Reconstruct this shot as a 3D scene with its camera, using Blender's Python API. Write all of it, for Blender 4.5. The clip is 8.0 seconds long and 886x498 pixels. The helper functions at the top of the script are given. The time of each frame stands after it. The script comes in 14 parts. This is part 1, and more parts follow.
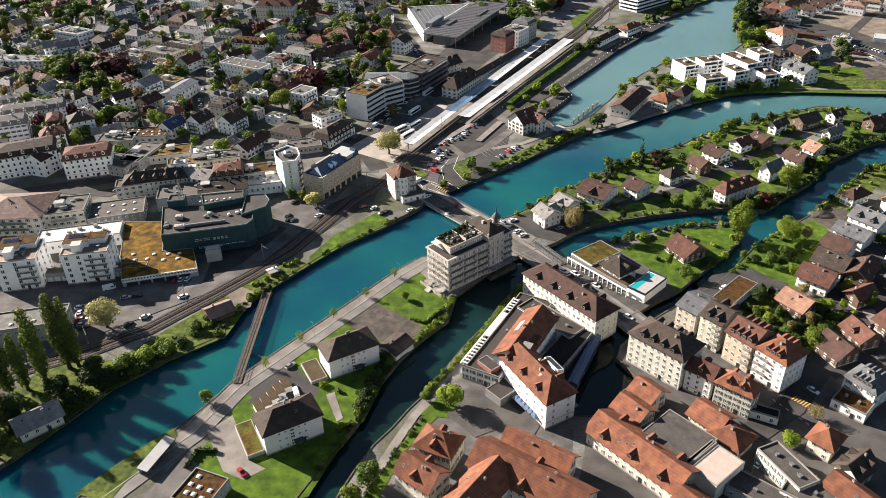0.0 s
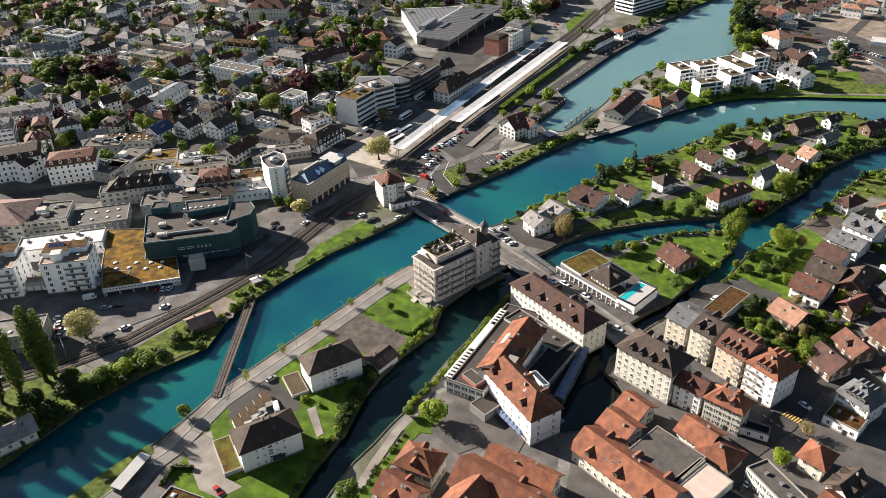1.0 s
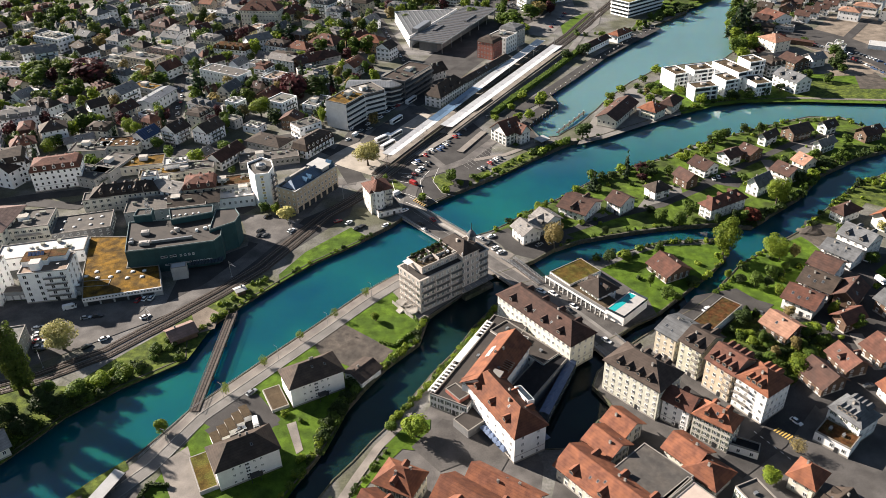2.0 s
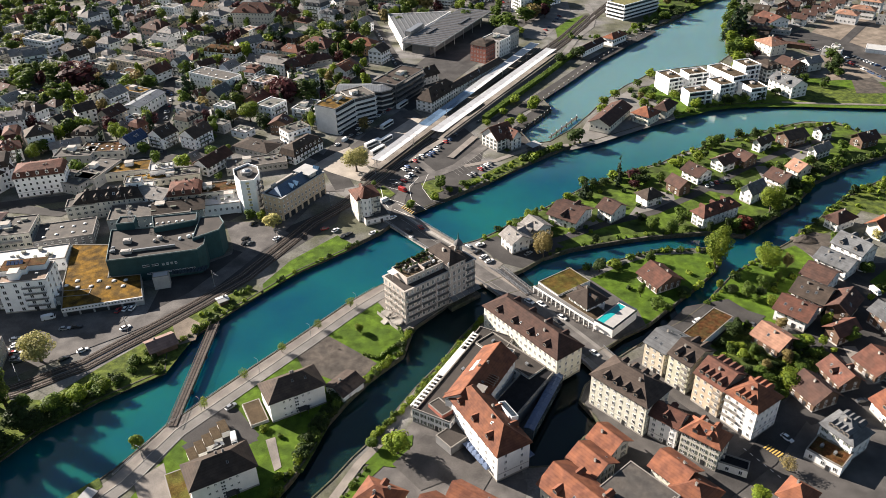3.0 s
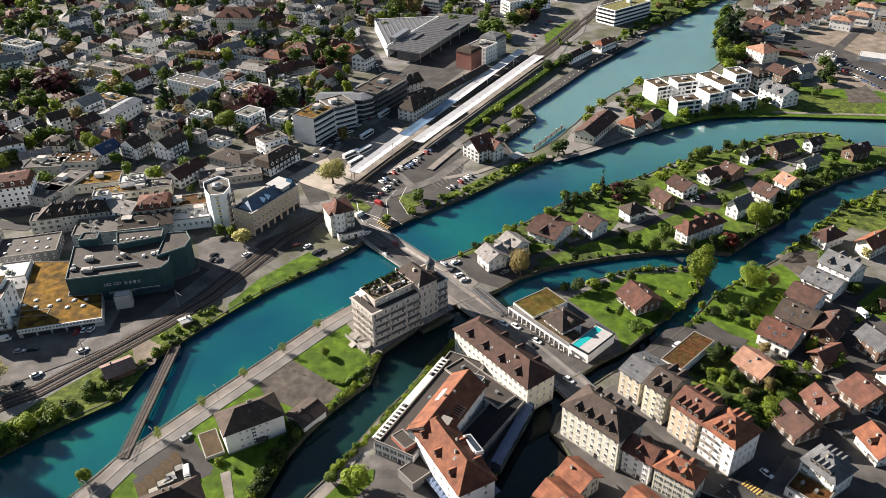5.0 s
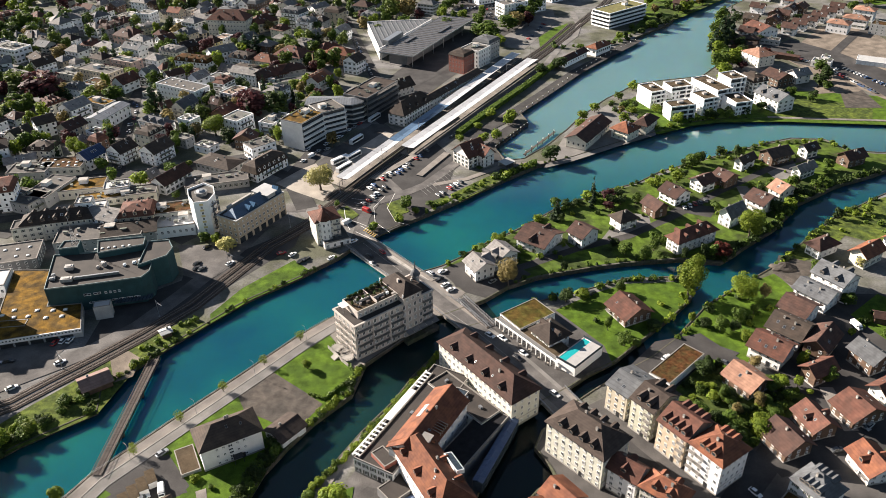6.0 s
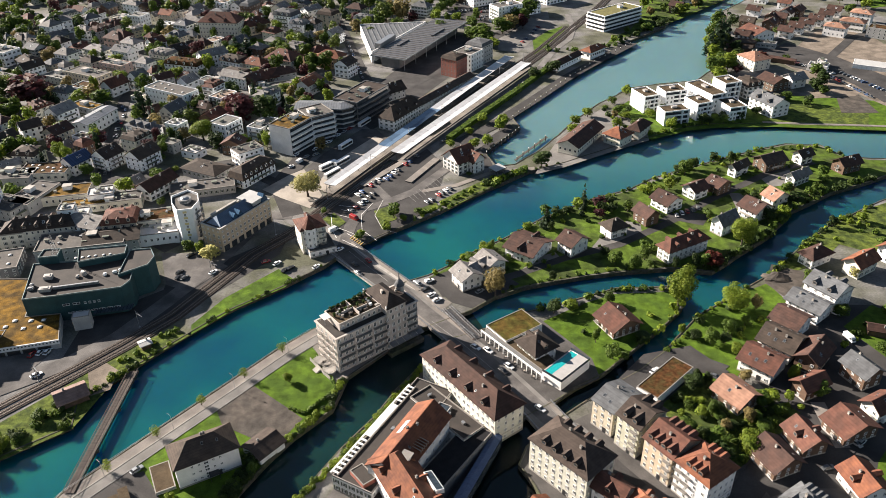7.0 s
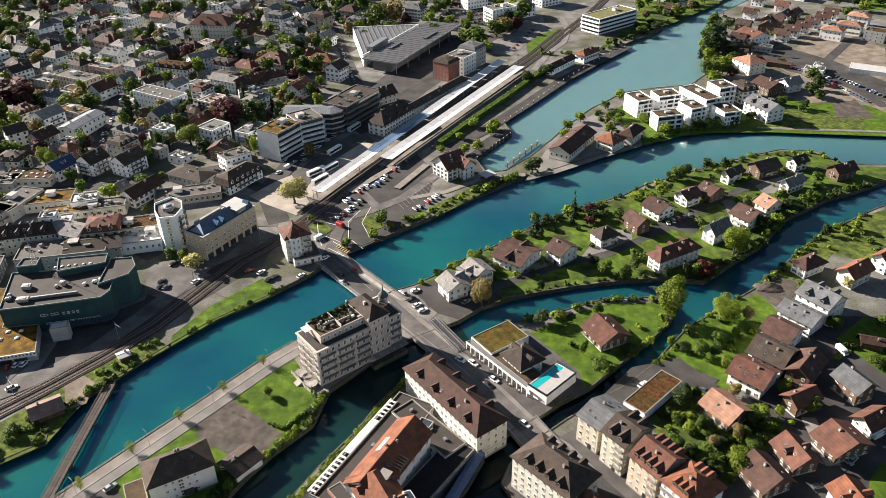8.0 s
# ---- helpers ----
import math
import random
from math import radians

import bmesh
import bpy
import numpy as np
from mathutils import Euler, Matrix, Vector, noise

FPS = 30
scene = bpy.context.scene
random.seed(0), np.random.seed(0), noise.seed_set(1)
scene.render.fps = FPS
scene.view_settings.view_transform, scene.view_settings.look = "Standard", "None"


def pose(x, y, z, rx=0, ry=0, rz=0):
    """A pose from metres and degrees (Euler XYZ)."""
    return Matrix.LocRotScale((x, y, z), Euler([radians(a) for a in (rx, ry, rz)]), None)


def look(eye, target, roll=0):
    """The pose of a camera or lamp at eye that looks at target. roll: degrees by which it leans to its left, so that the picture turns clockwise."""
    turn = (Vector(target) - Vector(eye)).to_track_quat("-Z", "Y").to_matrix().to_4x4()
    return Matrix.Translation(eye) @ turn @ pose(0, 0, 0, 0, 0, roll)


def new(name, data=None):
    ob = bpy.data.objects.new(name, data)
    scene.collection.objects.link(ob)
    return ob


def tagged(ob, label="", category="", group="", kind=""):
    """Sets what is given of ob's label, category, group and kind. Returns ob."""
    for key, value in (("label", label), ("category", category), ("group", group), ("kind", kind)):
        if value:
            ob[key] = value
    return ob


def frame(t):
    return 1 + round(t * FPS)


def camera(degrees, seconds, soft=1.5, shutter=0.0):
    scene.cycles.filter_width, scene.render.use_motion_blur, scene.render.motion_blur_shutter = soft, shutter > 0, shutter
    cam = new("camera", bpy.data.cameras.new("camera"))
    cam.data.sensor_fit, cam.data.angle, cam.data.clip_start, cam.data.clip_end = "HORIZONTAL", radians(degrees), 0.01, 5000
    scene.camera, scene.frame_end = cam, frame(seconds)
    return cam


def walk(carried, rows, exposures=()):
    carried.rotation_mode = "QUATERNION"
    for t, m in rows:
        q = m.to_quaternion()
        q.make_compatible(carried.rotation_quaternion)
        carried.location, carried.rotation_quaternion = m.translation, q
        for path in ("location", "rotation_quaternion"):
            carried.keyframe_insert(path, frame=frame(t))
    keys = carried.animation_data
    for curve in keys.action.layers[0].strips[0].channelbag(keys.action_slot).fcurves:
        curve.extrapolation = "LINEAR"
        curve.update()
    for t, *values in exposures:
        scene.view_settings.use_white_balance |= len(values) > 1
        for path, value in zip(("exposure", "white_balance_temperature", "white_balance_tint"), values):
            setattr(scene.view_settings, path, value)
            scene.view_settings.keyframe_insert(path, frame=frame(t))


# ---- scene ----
cam = camera(60.32, 8.0, soft=0.4)
# seconds, east, north, height, pitch, roll, yaw
ROWS = [
    (0.0, 0.00, 0.00, 190.00, -32.107, -1.618, 0.000),
    (0.5, 2.96, 3.59, 189.97, -32.101, -1.592, 0.008),
    (1.0, 5.92, 7.18, 189.96, -32.094, -1.566, 0.016),
    (1.5, 8.89, 10.75, 189.94, -32.087, -1.540, 0.025),
    (3.0, 17.84, 21.44, 189.94, -32.067, -1.461, 0.050),
    (3.5, 20.84, 24.99, 189.95, -32.060, -1.435, 0.059),
    (4.0, 23.85, 28.53, 189.97, -32.054, -1.409, 0.068),
    (4.5, 26.86, 32.07, 189.99, -32.047, -1.383, 0.078),
    (6.0, 35.95, 42.63, 190.10, -32.027, -1.305, 0.106),
    (6.5, 38.99, 46.14, 190.14, -32.020, -1.279, 0.116),
    (7.0, 42.04, 49.64, 190.20, -32.014, -1.253, 0.126),
    (7.5, 45.10, 53.13, 190.26, -32.007, -1.227, 0.136),
    (8.0, 48.16, 56.62, 190.32, -32.000, -1.201, 0.146),
]
walk(cam, [(t, pose(x, y, z, 90 + pitch, 0, yaw) @ pose(0, 0, 0, 0, 0, roll)) for t, x, y, z, pitch, roll, yaw in ROWS],
     exposures=[(0.0, 1.82), (8.0, 1.82)])

# ---- light: low spring sun over the town, clear sky ----
SUN_HEIGHT, SUN_FROM = 24.0, 149.0   # degrees: above the horizon, direction it comes from (from +x towards +y)
world = bpy.data.worlds.new("sky")
scene.world = world
world.use_nodes = True
wn = world.node_tree
sky = wn.nodes.new("ShaderNodeTexSky")
sky.sky_type, sky.sun_disc = "NISHITA", False
sky.sun_elevation, sky.sun_rotation = radians(SUN_HEIGHT), radians(90 - SUN_FROM)
sky.air_density, sky.dust_density = 1.0, 1.0
wn.links.new(sky.outputs[0], wn.nodes["Background"].inputs[0])
wn.nodes["Background"].inputs[1].default_value = 0.031
sun = new("sun", bpy.data.lights.new("sun", "SUN"))
sun.data.energy, sun.data.angle, sun.data.color = 5.0, radians(0.6), (1.0, 0.89, 0.79)
sun.matrix_world = look((math.cos(radians(SUN_FROM)) * math.cos(radians(SUN_HEIGHT)) * 500, math.sin(radians(SUN_FROM)) * math.cos(radians(SUN_HEIGHT)) * 500,
                         math.sin(radians(SUN_HEIGHT)) * 500), (0, 0, 0))


# ---- materials ----
def material(name, colour, rough=0.8, metal=0.0, spread=0.25, scale=1.5, fine=12.0, bump=0.3, tint=None, big=None, stripes=None, piece=0.0, spec=0.5):
    """Two scales of noise over the colour, a fine bump; tint: second colour in patches of size big; stripes: (per metre, axis, depth); piece: spread from object to object."""
    m = bpy.data.materials.new(name)
    m.use_nodes = True
    nt, p = m.node_tree, m.node_tree.nodes["Principled BSDF"]
    link = nt.links.new
    tc = nt.nodes.new("ShaderNodeTexCoord")
    at = tc.outputs["Object"]

    def noise_at(s, detail=4.0):
        n = nt.nodes.new("ShaderNodeTexNoise")
        n.inputs["Scale"].default_value, n.inputs["Detail"].default_value = s, detail
        link(at, n.inputs["Vector"])
        return n.outputs["Fac"]

    def ranged(sock, lo, hi, a=0.3, b=0.7):
        r = nt.nodes.new("ShaderNodeMapRange")
        for key, v in (("From Min", a), ("From Max", b), ("To Min", lo), ("To Max", hi)):
            r.inputs[key].default_value = v
        link(sock, r.inputs["Value"])
        return r.outputs[0]

    def mix(f, a, b, kind="MIX"):
        x = nt.nodes.new("ShaderNodeMix")
        x.data_type, x.blend_type = "RGBA", kind
        for sock, v in ((x.inputs[0], f), (x.inputs[6], a), (x.inputs[7], b)):
            if isinstance(v, (int, float)):
                sock.default_value = v
            elif isinstance(v, tuple):
                sock.default_value = (*v, 1)
            else:
                link(v, sock)
        return x.outputs[2]

    base = tuple(colour)
    if tint:
        base = mix(ranged(noise_at(1 / (big or 8.0), 6.0), 0, 1, 0.4, 0.6), base, tuple(tint))
    grain = mix(ranged(noise_at(scale), 0, 1), tuple([1 - spread] * 3), tuple([1 + spread * 0.6] * 3))
    col = mix(1.0, base, grain, "MULTIPLY")
    grain2 = mix(ranged(noise_at(fine, 2.0), 0, 1), tuple([1 - spread * 0.6] * 3), tuple([1 + spread * 0.4] * 3))
    col = mix(1.0, col, grain2, "MULTIPLY")
    height = noise_at(fine, 3.0)
    if stripes:
        per, axis, depth = stripes
        sep = nt.nodes.new("ShaderNodeSeparateXYZ")
        link(at, sep.inputs[0])
        w = nt.nodes.new("ShaderNodeMath")
        w.operation = "MULTIPLY"
        link(sep.outputs["XYZ".index(axis)], w.inputs[0])
        w.inputs[1].default_value = per
        fr = nt.nodes.new("ShaderNodeMath")
        fr.operation = "FRACT"
        link(w.outputs[0], fr.inputs[0])
        line = ranged(fr.outputs[0], 1.0 - depth, 1.0, 0.05, 0.3)
        cmb = nt.nodes.new("ShaderNodeCombineColor")
        for i in range(3):
            link(line, cmb.inputs[i])
        col = mix(1.0, col, cmb.outputs[0], "MULTIPLY")
    if piece:
        oi = nt.nodes.new("ShaderNodeObjectInfo")
        pv = mix(oi.outputs["Random"], tuple([1 - piece] * 3), tuple([1 + piece] * 3))
        col = mix(1.0, col, pv, "MULTIPLY")
    link(col, p.inputs["Base Color"])
    b = nt.nodes.new("ShaderNodeBump")
    b.inputs["Strength"].default_value, b.inputs["Distance"].default_value = bump, 0.1
    link(height, b.inputs["Height"])
    link(b.outputs[0], p.inputs["Normal"])
    p.inputs["Roughness"].default_value, p.inputs["Metallic"].default_value = rough, metal
    p.inputs["Specular IOR Level"].default_value = spec
    return m


# chalk: white raised above the others, standing in for haze over the far town
WALLS = {k: material("render_" + k, c, 0.85, spread=s, scale=0.35, fine=3.0, bump=0.1, piece=0.07) for k, c, s in (
    ("white", (0.74, 0.725, 0.70), 0.10), ("cream", (0.60, 0.575, 0.49), 0.12), ("ivory", (0.56, 0.55, 0.46), 0.14), ("chalk", (0.85, 0.85, 0.84), 0.08), ("beige", (0.45, 0.395, 0.30), 0.14), ("grey", (0.36, 0.36, 0.35), 0.14),
    ("rose", (0.56, 0.40, 0.33), 0.12), ("tan", (0.45, 0.365, 0.265), 0.14), ("yellow", (0.68, 0.56, 0.28), 0.12), ("peach", (0.66, 0.42, 0.25), 0.12), ("teal", (0.014, 0.055, 0.06), 0.25), ("smoke", (0.15, 0.15, 0.15), 0.2), ("yellowgrey", (0.48, 0.47, 0.365), 0.14))}
WALLS["brick"] = material("red_brick", (0.30, 0.10, 0.07), 0.9, spread=0.3, scale=1.0, fine=8, stripes=(3.5, "Z", 0.3))
WALLS["wood"] = material("dark_boards", (0.11, 0.065, 0.04), 0.8, spread=0.35, scale=0.8, fine=6, stripes=(5.0, "Z", 0.4))
TILE = dict(rough=0.8, spread=0.26, scale=0.5, fine=6.0, bump=0.45, piece=0.2, stripes=(1.9, "Z", 0.2), spec=0.15)
ROOFS = {k: material("tiles_" + k, c, tint=t, big=3.5, **TILE) for k, c, t in (
    ("brown", (0.074, 0.041, 0.032), (0.056, 0.034, 0.028)), ("dark", (0.064, 0.048, 0.038), (0.048, 0.038, 0.031)), ("umber", (0.046, 0.035, 0.029), (0.056, 0.043, 0.036)), ("orange", (0.205, 0.082, 0.045), (0.145, 0.06, 0.038)),
    ("maroon", (0.125, 0.056, 0.040), (0.088, 0.044, 0.033)), ("peach", (0.29, 0.165, 0.115), (0.24, 0.135, 0.095)), ("slate", (0.115, 0.12, 0.125), (0.095, 0.098, 0.102)),
    ("grey", (0.17, 0.16, 0.15), (0.21, 0.20, 0.19)), ("rose", (0.25, 0.17, 0.145), (0.2, 0.14, 0.12)))}
ROOFS["gravel"] = material("roof_gravel", (0.06, 0.055, 0.05), 0.95, spread=0.3, scale=0.5, fine=6, tint=(0.082, 0.072, 0.062), big=6, piece=0.15)
ROOFS["black"] = material("roof_felt", (0.015, 0.015, 0.017), 0.9, spread=0.3, scale=0.5, fine=6, spec=0.15)
ROOFS["rust"] = material("roof_sedum_red", (0.085, 0.038, 0.015), 0.95, spread=0.6, scale=0.6, fine=3.5, tint=(0.06, 0.042, 0.016), big=3, spec=0.08)
ROOFS["moss"] = material("roof_sedum_yellow", (0.19, 0.105, 0.016), 0.95, spread=0.6, scale=0.3, fine=2.5, tint=(0.09, 0.056, 0.017), big=5, spec=0.08)
ROOFS["mossdry"] = material("roof_moss_dry", (0.10, 0.066, 0.017), 0.95, spread=0.6, scale=0.35, fine=2.5, tint=(0.07, 0.066, 0.015), big=5, spec=0.08)
ROOFS["mossgreen"] = material("roof_moss_green", (0.12, 0.11, 0.025), 0.95, spread=0.4, scale=0.5, fine=4)
ROOFS["sand"] = material("roof_sand", (0.40, 0.33, 0.28), 0.8, spread=0.12, scale=0.3, fine=3)
ROOFS["concrete"] = material("roof_concrete", (0.125, 0.125, 0.113), 0.9, spread=0.4, scale=0.4, fine=3, tint=(0.09, 0.09, 0.08), big=4)
ROOFS["earthfelt"] = material("roof_earth_felt", (0.085, 0.062, 0.038), 0.95, spread=0.4, scale=0.4, fine=4, tint=(0.06, 0.045, 0.028), big=4, spec=0.12)
ROOFS["terrace"] = material("roof_terrace", (0.20, 0.14, 0.10), 0.9, spread=0.2, scale=0.5, fine=5)
ROOFS["pale"] = material("roof_membrane", (0.38, 0.38, 0.37), 0.7, spread=0.12, scale=0.3, fine=3)
ROOFS["brownfelt"] = material("roof_brown_felt", (0.034, 0.027, 0.022), 0.9, spread=0.35, scale=0.25, fine=3, tint=(0.026, 0.021, 0.018), big=5)
ROOFS["metal"] = material("roof_metal", (0.22, 0.23, 0.24), 0.45, 0.5, spread=0.2, scale=0.3, fine=2, stripes=(0.6, "X", 0.35))
ROOFS["hallmetal"] = material("hall_metal", (0.12, 0.12, 0.125), 0.45, 0.4, spread=0.2, scale=0.3, fine=2, stripes=(0.6, "X", 0.35))
ROOFS["hallgrey"] = material("hall_sheet", (0.11, 0.115, 0.12), 0.6, 0.1, spread=0.25, scale=0.3, fine=2, stripes=(0.6, "X", 0.3))
ROOFS["bluegrey"] = material("roof_zinc", (0.12, 0.16, 0.21), 0.4, 0.5, spread=0.2, scale=0.3, fine=2, stripes=(1.2, "X", 0.25))
ROOFS["glassroof"] = material("roof_glass", (0.05, 0.065, 0.08), 0.15, 0.0, spread=0.3, scale=0.3, fine=2, stripes=(0.7, "X", 0.5))
ROOFS["solar"] = material("solar_panels", (0.03, 0.05, 0.11), 0.2, 0.0, spread=0.2, scale=0.4, fine=2, stripes=(0.6, "X", 0.5))
WHITE = material("white_paint", (0.78, 0.78, 0.76), 0.5, spread=0.06)
GLASS = material("window_glass", (0.042, 0.047, 0.052), 0.12, spread=0.3, scale=0.6, bump=0.02, piece=0.3)
FRAME = material("dormer_frames", (0.30, 0.24, 0.19), 0.6, spread=0.15)
SHUTTER = material("shutters", (0.10, 0.115, 0.085), 0.7, spread=0.15, stripes=(12.0, "Z", 0.4), piece=0.25)
PARAPET_CAP = material("parapet_cap", (0.20, 0.185, 0.165), 0.8, spread=0.2)
PARAPET = material("grey_parapet", (0.33, 0.31, 0.29), 0.6, spread=0.2)
DARK = material("dark_metal", (0.04, 0.04, 0.042), 0.5, 0.3, spread=0.2)
STEEL = material("galvanised_steel", (0.35, 0.36, 0.37), 0.4, 0.7, spread=0.2)
CONCRETE = material("concrete", (0.34, 0.32, 0.29), 0.9, spread=0.22, scale=0.4, fine=4, tint=(0.27, 0.25, 0.22), big=6)
STONE = material("quay_stone", (0.10, 0.088, 0.072), 0.95, spread=0.45, scale=0.8, fine=4, tint=(0.07, 0.075, 0.045), big=4, spec=0.2)
ASPHALT = material("asphalt", (0.042, 0.040, 0.039), 0.92, spread=0.3, scale=0.12, fine=3, tint=(0.056, 0.053, 0.051), big=14, spec=0.2)
PALE = material("worn_asphalt", (0.178, 0.17, 0.159), 0.92, spread=0.2, scale=0.15, fine=3, tint=(0.142, 0.135, 0.126), big=10, spec=0.2)
LANE = material("lane_asphalt", (0.068, 0.064, 0.061), 0.92, spread=0.3, scale=0.15, fine=3, tint=(0.09, 0.084, 0.079), big=10, spec=0.2)
WORN = material("grey_asphalt", (0.125, 0.117, 0.11), 0.92, spread=0.3, scale=0.15, fine=3, tint=(0.085, 0.08, 0.077), big=9, spec=0.2)
SITE = material("site_earth", (0.21, 0.175, 0.14), 0.95, spread=0.35, scale=0.15, fine=2.5, tint=(0.15, 0.125, 0.10), big=11, spec=0.15)
PAVEBRIGHT = material("pale_paving", (0.34, 0.305, 0.26), 0.9, spread=0.16, scale=0.2, fine=3, tint=(0.28, 0.25, 0.215), big=8, spec=0.2)
PAVING = material("paving", (0.22, 0.198, 0.175), 0.92, spread=0.2, scale=0.2, fine=3, tint=(0.165, 0.15, 0.135), big=9, spec=0.2)
# Town ground is lightened too, haze over the far quarters put into its colour.
TOWN = material("town_ground", (0.165, 0.16, 0.155), 0.95, spread=0.4, scale=0.1, fine=1.2, tint=(0.09, 0.092, 0.062), big=26, spec=0.15)
GRASS = material("lawn_grass", (0.078, 0.132, 0.014), 0.95, spread=0.4, scale=0.3, fine=4, tint=(0.052, 0.09, 0.013), big=7, bump=0.6, spec=0.08)
GARDEN = material("garden_grass", (0.085, 0.135, 0.018), 0.95, spread=0.5, scale=0.25, fine=3, tint=(0.048, 0.066, 0.02), big=12, bump=0.8, spec=0.08)
ROUGHGRASS = material("rough_grass", (0.105, 0.135, 0.026), 0.95, spread=0.5, scale=0.5, fine=4, tint=(0.05, 0.07, 0.02), big=5, bump=0.8, spec=0.08)
EARTH = material("bare_earth", (0.088, 0.075, 0.063), 0.95, spread=0.4, scale=0.3, fine=3, tint=(0.06, 0.053, 0.046), big=7, spec=0.2)
BALLAST = material("track_ballast", (0.072, 0.058, 0.048), 0.95, spread=0.4, scale=0.8, fine=6, spec=0.2)
RAIL = material("rail_steel", (0.22, 0.19, 0.17), 0.35, 0.8, spread=0.3)
SLEEPER = material("sleepers", (0.075, 0.062, 0.052), 0.9, spread=0.3)
DECK = material("bridge_planks", (0.075, 0.058, 0.048), 0.9, spread=0.35, scale=0.6, fine=6, piece=0.2)
POOLWATER = material("pool_water", (0.015, 0.30, 0.31), 0.08, spread=0.15, scale=0.4, fine=2)
AWNING = material("blue_awning", (0.075, 0.11, 0.19), 0.8, spread=0.15, stripes=(1.4, "X", 0.3))
MARKWORN = material("worn_road_paint", (0.30, 0.295, 0.28), 0.85, spread=0.35, scale=1.0, fine=8)
MARK = material("road_paint", (0.72, 0.71, 0.68), 0.8, spread=0.2, scale=1.0, fine=8)
YELLOW = material("yellow_road_paint", (0.45, 0.30, 0.07), 0.8, spread=0.2)
TRUNK = material("bark", (0.085, 0.065, 0.05), 0.95, spread=0.35, scale=2, fine=10)


def leaves(name, c, c2):
    """Leaf colour in two shades; part of the light passes through."""
    m = material(name, c, 0.6, spread=0.3, scale=0.5, fine=2.5, tint=c2, big=1.6, bump=0.1, piece=0.22, spec=0.15)
    nt = m.node_tree
    p, out = nt.nodes["Principled BSDF"], nt.nodes["Material Output"]
    thin = nt.nodes.new("ShaderNodeBsdfTranslucent")
    both = nt.nodes.new("ShaderNodeMixShader")
    both.inputs[0].default_value = 0.35
    nt.links.new(p.inputs["Base Color"].links[0].from_socket, thin.inputs[0])
    nt.links.new(p.outputs[0], both.inputs[1])
    nt.links.new(thin.outputs[0], both.inputs[2])
    nt.links.new(both.outputs[0], out.inputs[0])
    return m


LEAF = {"green": leaves("leaves_green", (0.10, 0.15, 0.022), (0.06, 0.10, 0.018)), "bright": leaves("leaves_spring", (0.19, 0.24, 0.025), (0.13, 0.19, 0.022)),
        "dark": leaves("leaves_dark", (0.05, 0.078, 0.02), (0.032, 0.052, 0.015)), "purple": leaves("leaves_copper_beech", (0.085, 0.028, 0.03), (0.05, 0.02, 0.022)),
        "conifer": leaves("needles", (0.035, 0.06, 0.026), (0.022, 0.042, 0.02)), "pale": leaves("leaves_pale", (0.42, 0.39, 0.15), (0.33, 0.31, 0.11)),
        "bare": leaves("buds_brown", (0.25, 0.20, 0.075), (0.19, 0.15, 0.06)), "poplar": leaves("leaves_poplar", (0.13, 0.17, 0.035), (0.085, 0.12, 0.025)), "red": leaves("leaves_red", (0.14, 0.038, 0.024), (0.09, 0.028, 0.02))}


def water_material(name, deep, shallow):
    m = bpy.data.materials.new(name)
    m.use_nodes = True
    nt, p = m.node_tree, m.node_tree.nodes["Principled BSDF"]
    tc = nt.nodes.new("ShaderNodeTexCoord")
    big = nt.nodes.new("ShaderNodeTexNoise")
    big.inputs["Scale"].default_value, big.inputs["Detail"].default_value = 0.016, 5.0
    nt.links.new(tc.outputs["Object"], big.inputs["Vector"])
    rng = nt.nodes.new("ShaderNodeMapRange")
    rng.inputs["From Min"].default_value, rng.inputs["From Max"].default_value = 0.33, 0.67
    nt.links.new(big.outputs["Fac"], rng.inputs["Value"])
    bed = nt.nodes.new("ShaderNodeMix")
    bed.data_type = "RGBA"
    bed.inputs[6].default_value, bed.inputs[7].default_value = (*deep, 1), (*shallow, 1)
    nt.links.new(rng.outputs[0], bed.inputs[0])
    # Base colour pales up-river: sky reflection and haze put into it.
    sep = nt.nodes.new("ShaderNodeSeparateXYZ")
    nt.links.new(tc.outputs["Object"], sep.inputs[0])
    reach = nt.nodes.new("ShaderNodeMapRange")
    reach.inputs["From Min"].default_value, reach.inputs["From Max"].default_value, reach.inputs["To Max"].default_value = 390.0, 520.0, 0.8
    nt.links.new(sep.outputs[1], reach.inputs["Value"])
    sky_tint = nt.nodes.new("ShaderNodeMix")
    sky_tint.data_type = "RGBA"
    sky_tint.inputs[7].default_value = (0.088, 0.168, 0.178, 1)
    nt.links.new(reach.outputs[0], sky_tint.inputs[0])
    nt.links.new(bed.outputs[2], sky_tint.inputs[6])
    nt.links.new(sky_tint.outputs[2], p.inputs["Base Color"])
    fine = nt.nodes.new("ShaderNodeTexNoise")
    fine.inputs["Scale"].default_value, fine.inputs["Detail"].default_value = 0.45, 5.0
    nt.links.new(tc.outputs["Object"], fine.inputs["Vector"])
    bmp = nt.nodes.new("ShaderNodeBump")
    bmp.inputs["Strength"].default_value, bmp.inputs["Distance"].default_value = 0.13, 0.2
    nt.links.new(fine.outputs["Fac"], bmp.inputs["Height"])
    nt.links.new(bmp.outputs[0], p.inputs["Normal"])
    p.inputs["Roughness"].default_value = 0.08
    p.inputs["IOR"].default_value = 1.33
    p.subsurface_method = "BURLEY"
    p.inputs["Subsurface Weight"].default_value = 1.0
    p.inputs["Subsurface Radius"].default_value = (0.2, 0.8, 2.2)
    p.inputs["Subsurface Scale"].default_value = 4.0
    return m


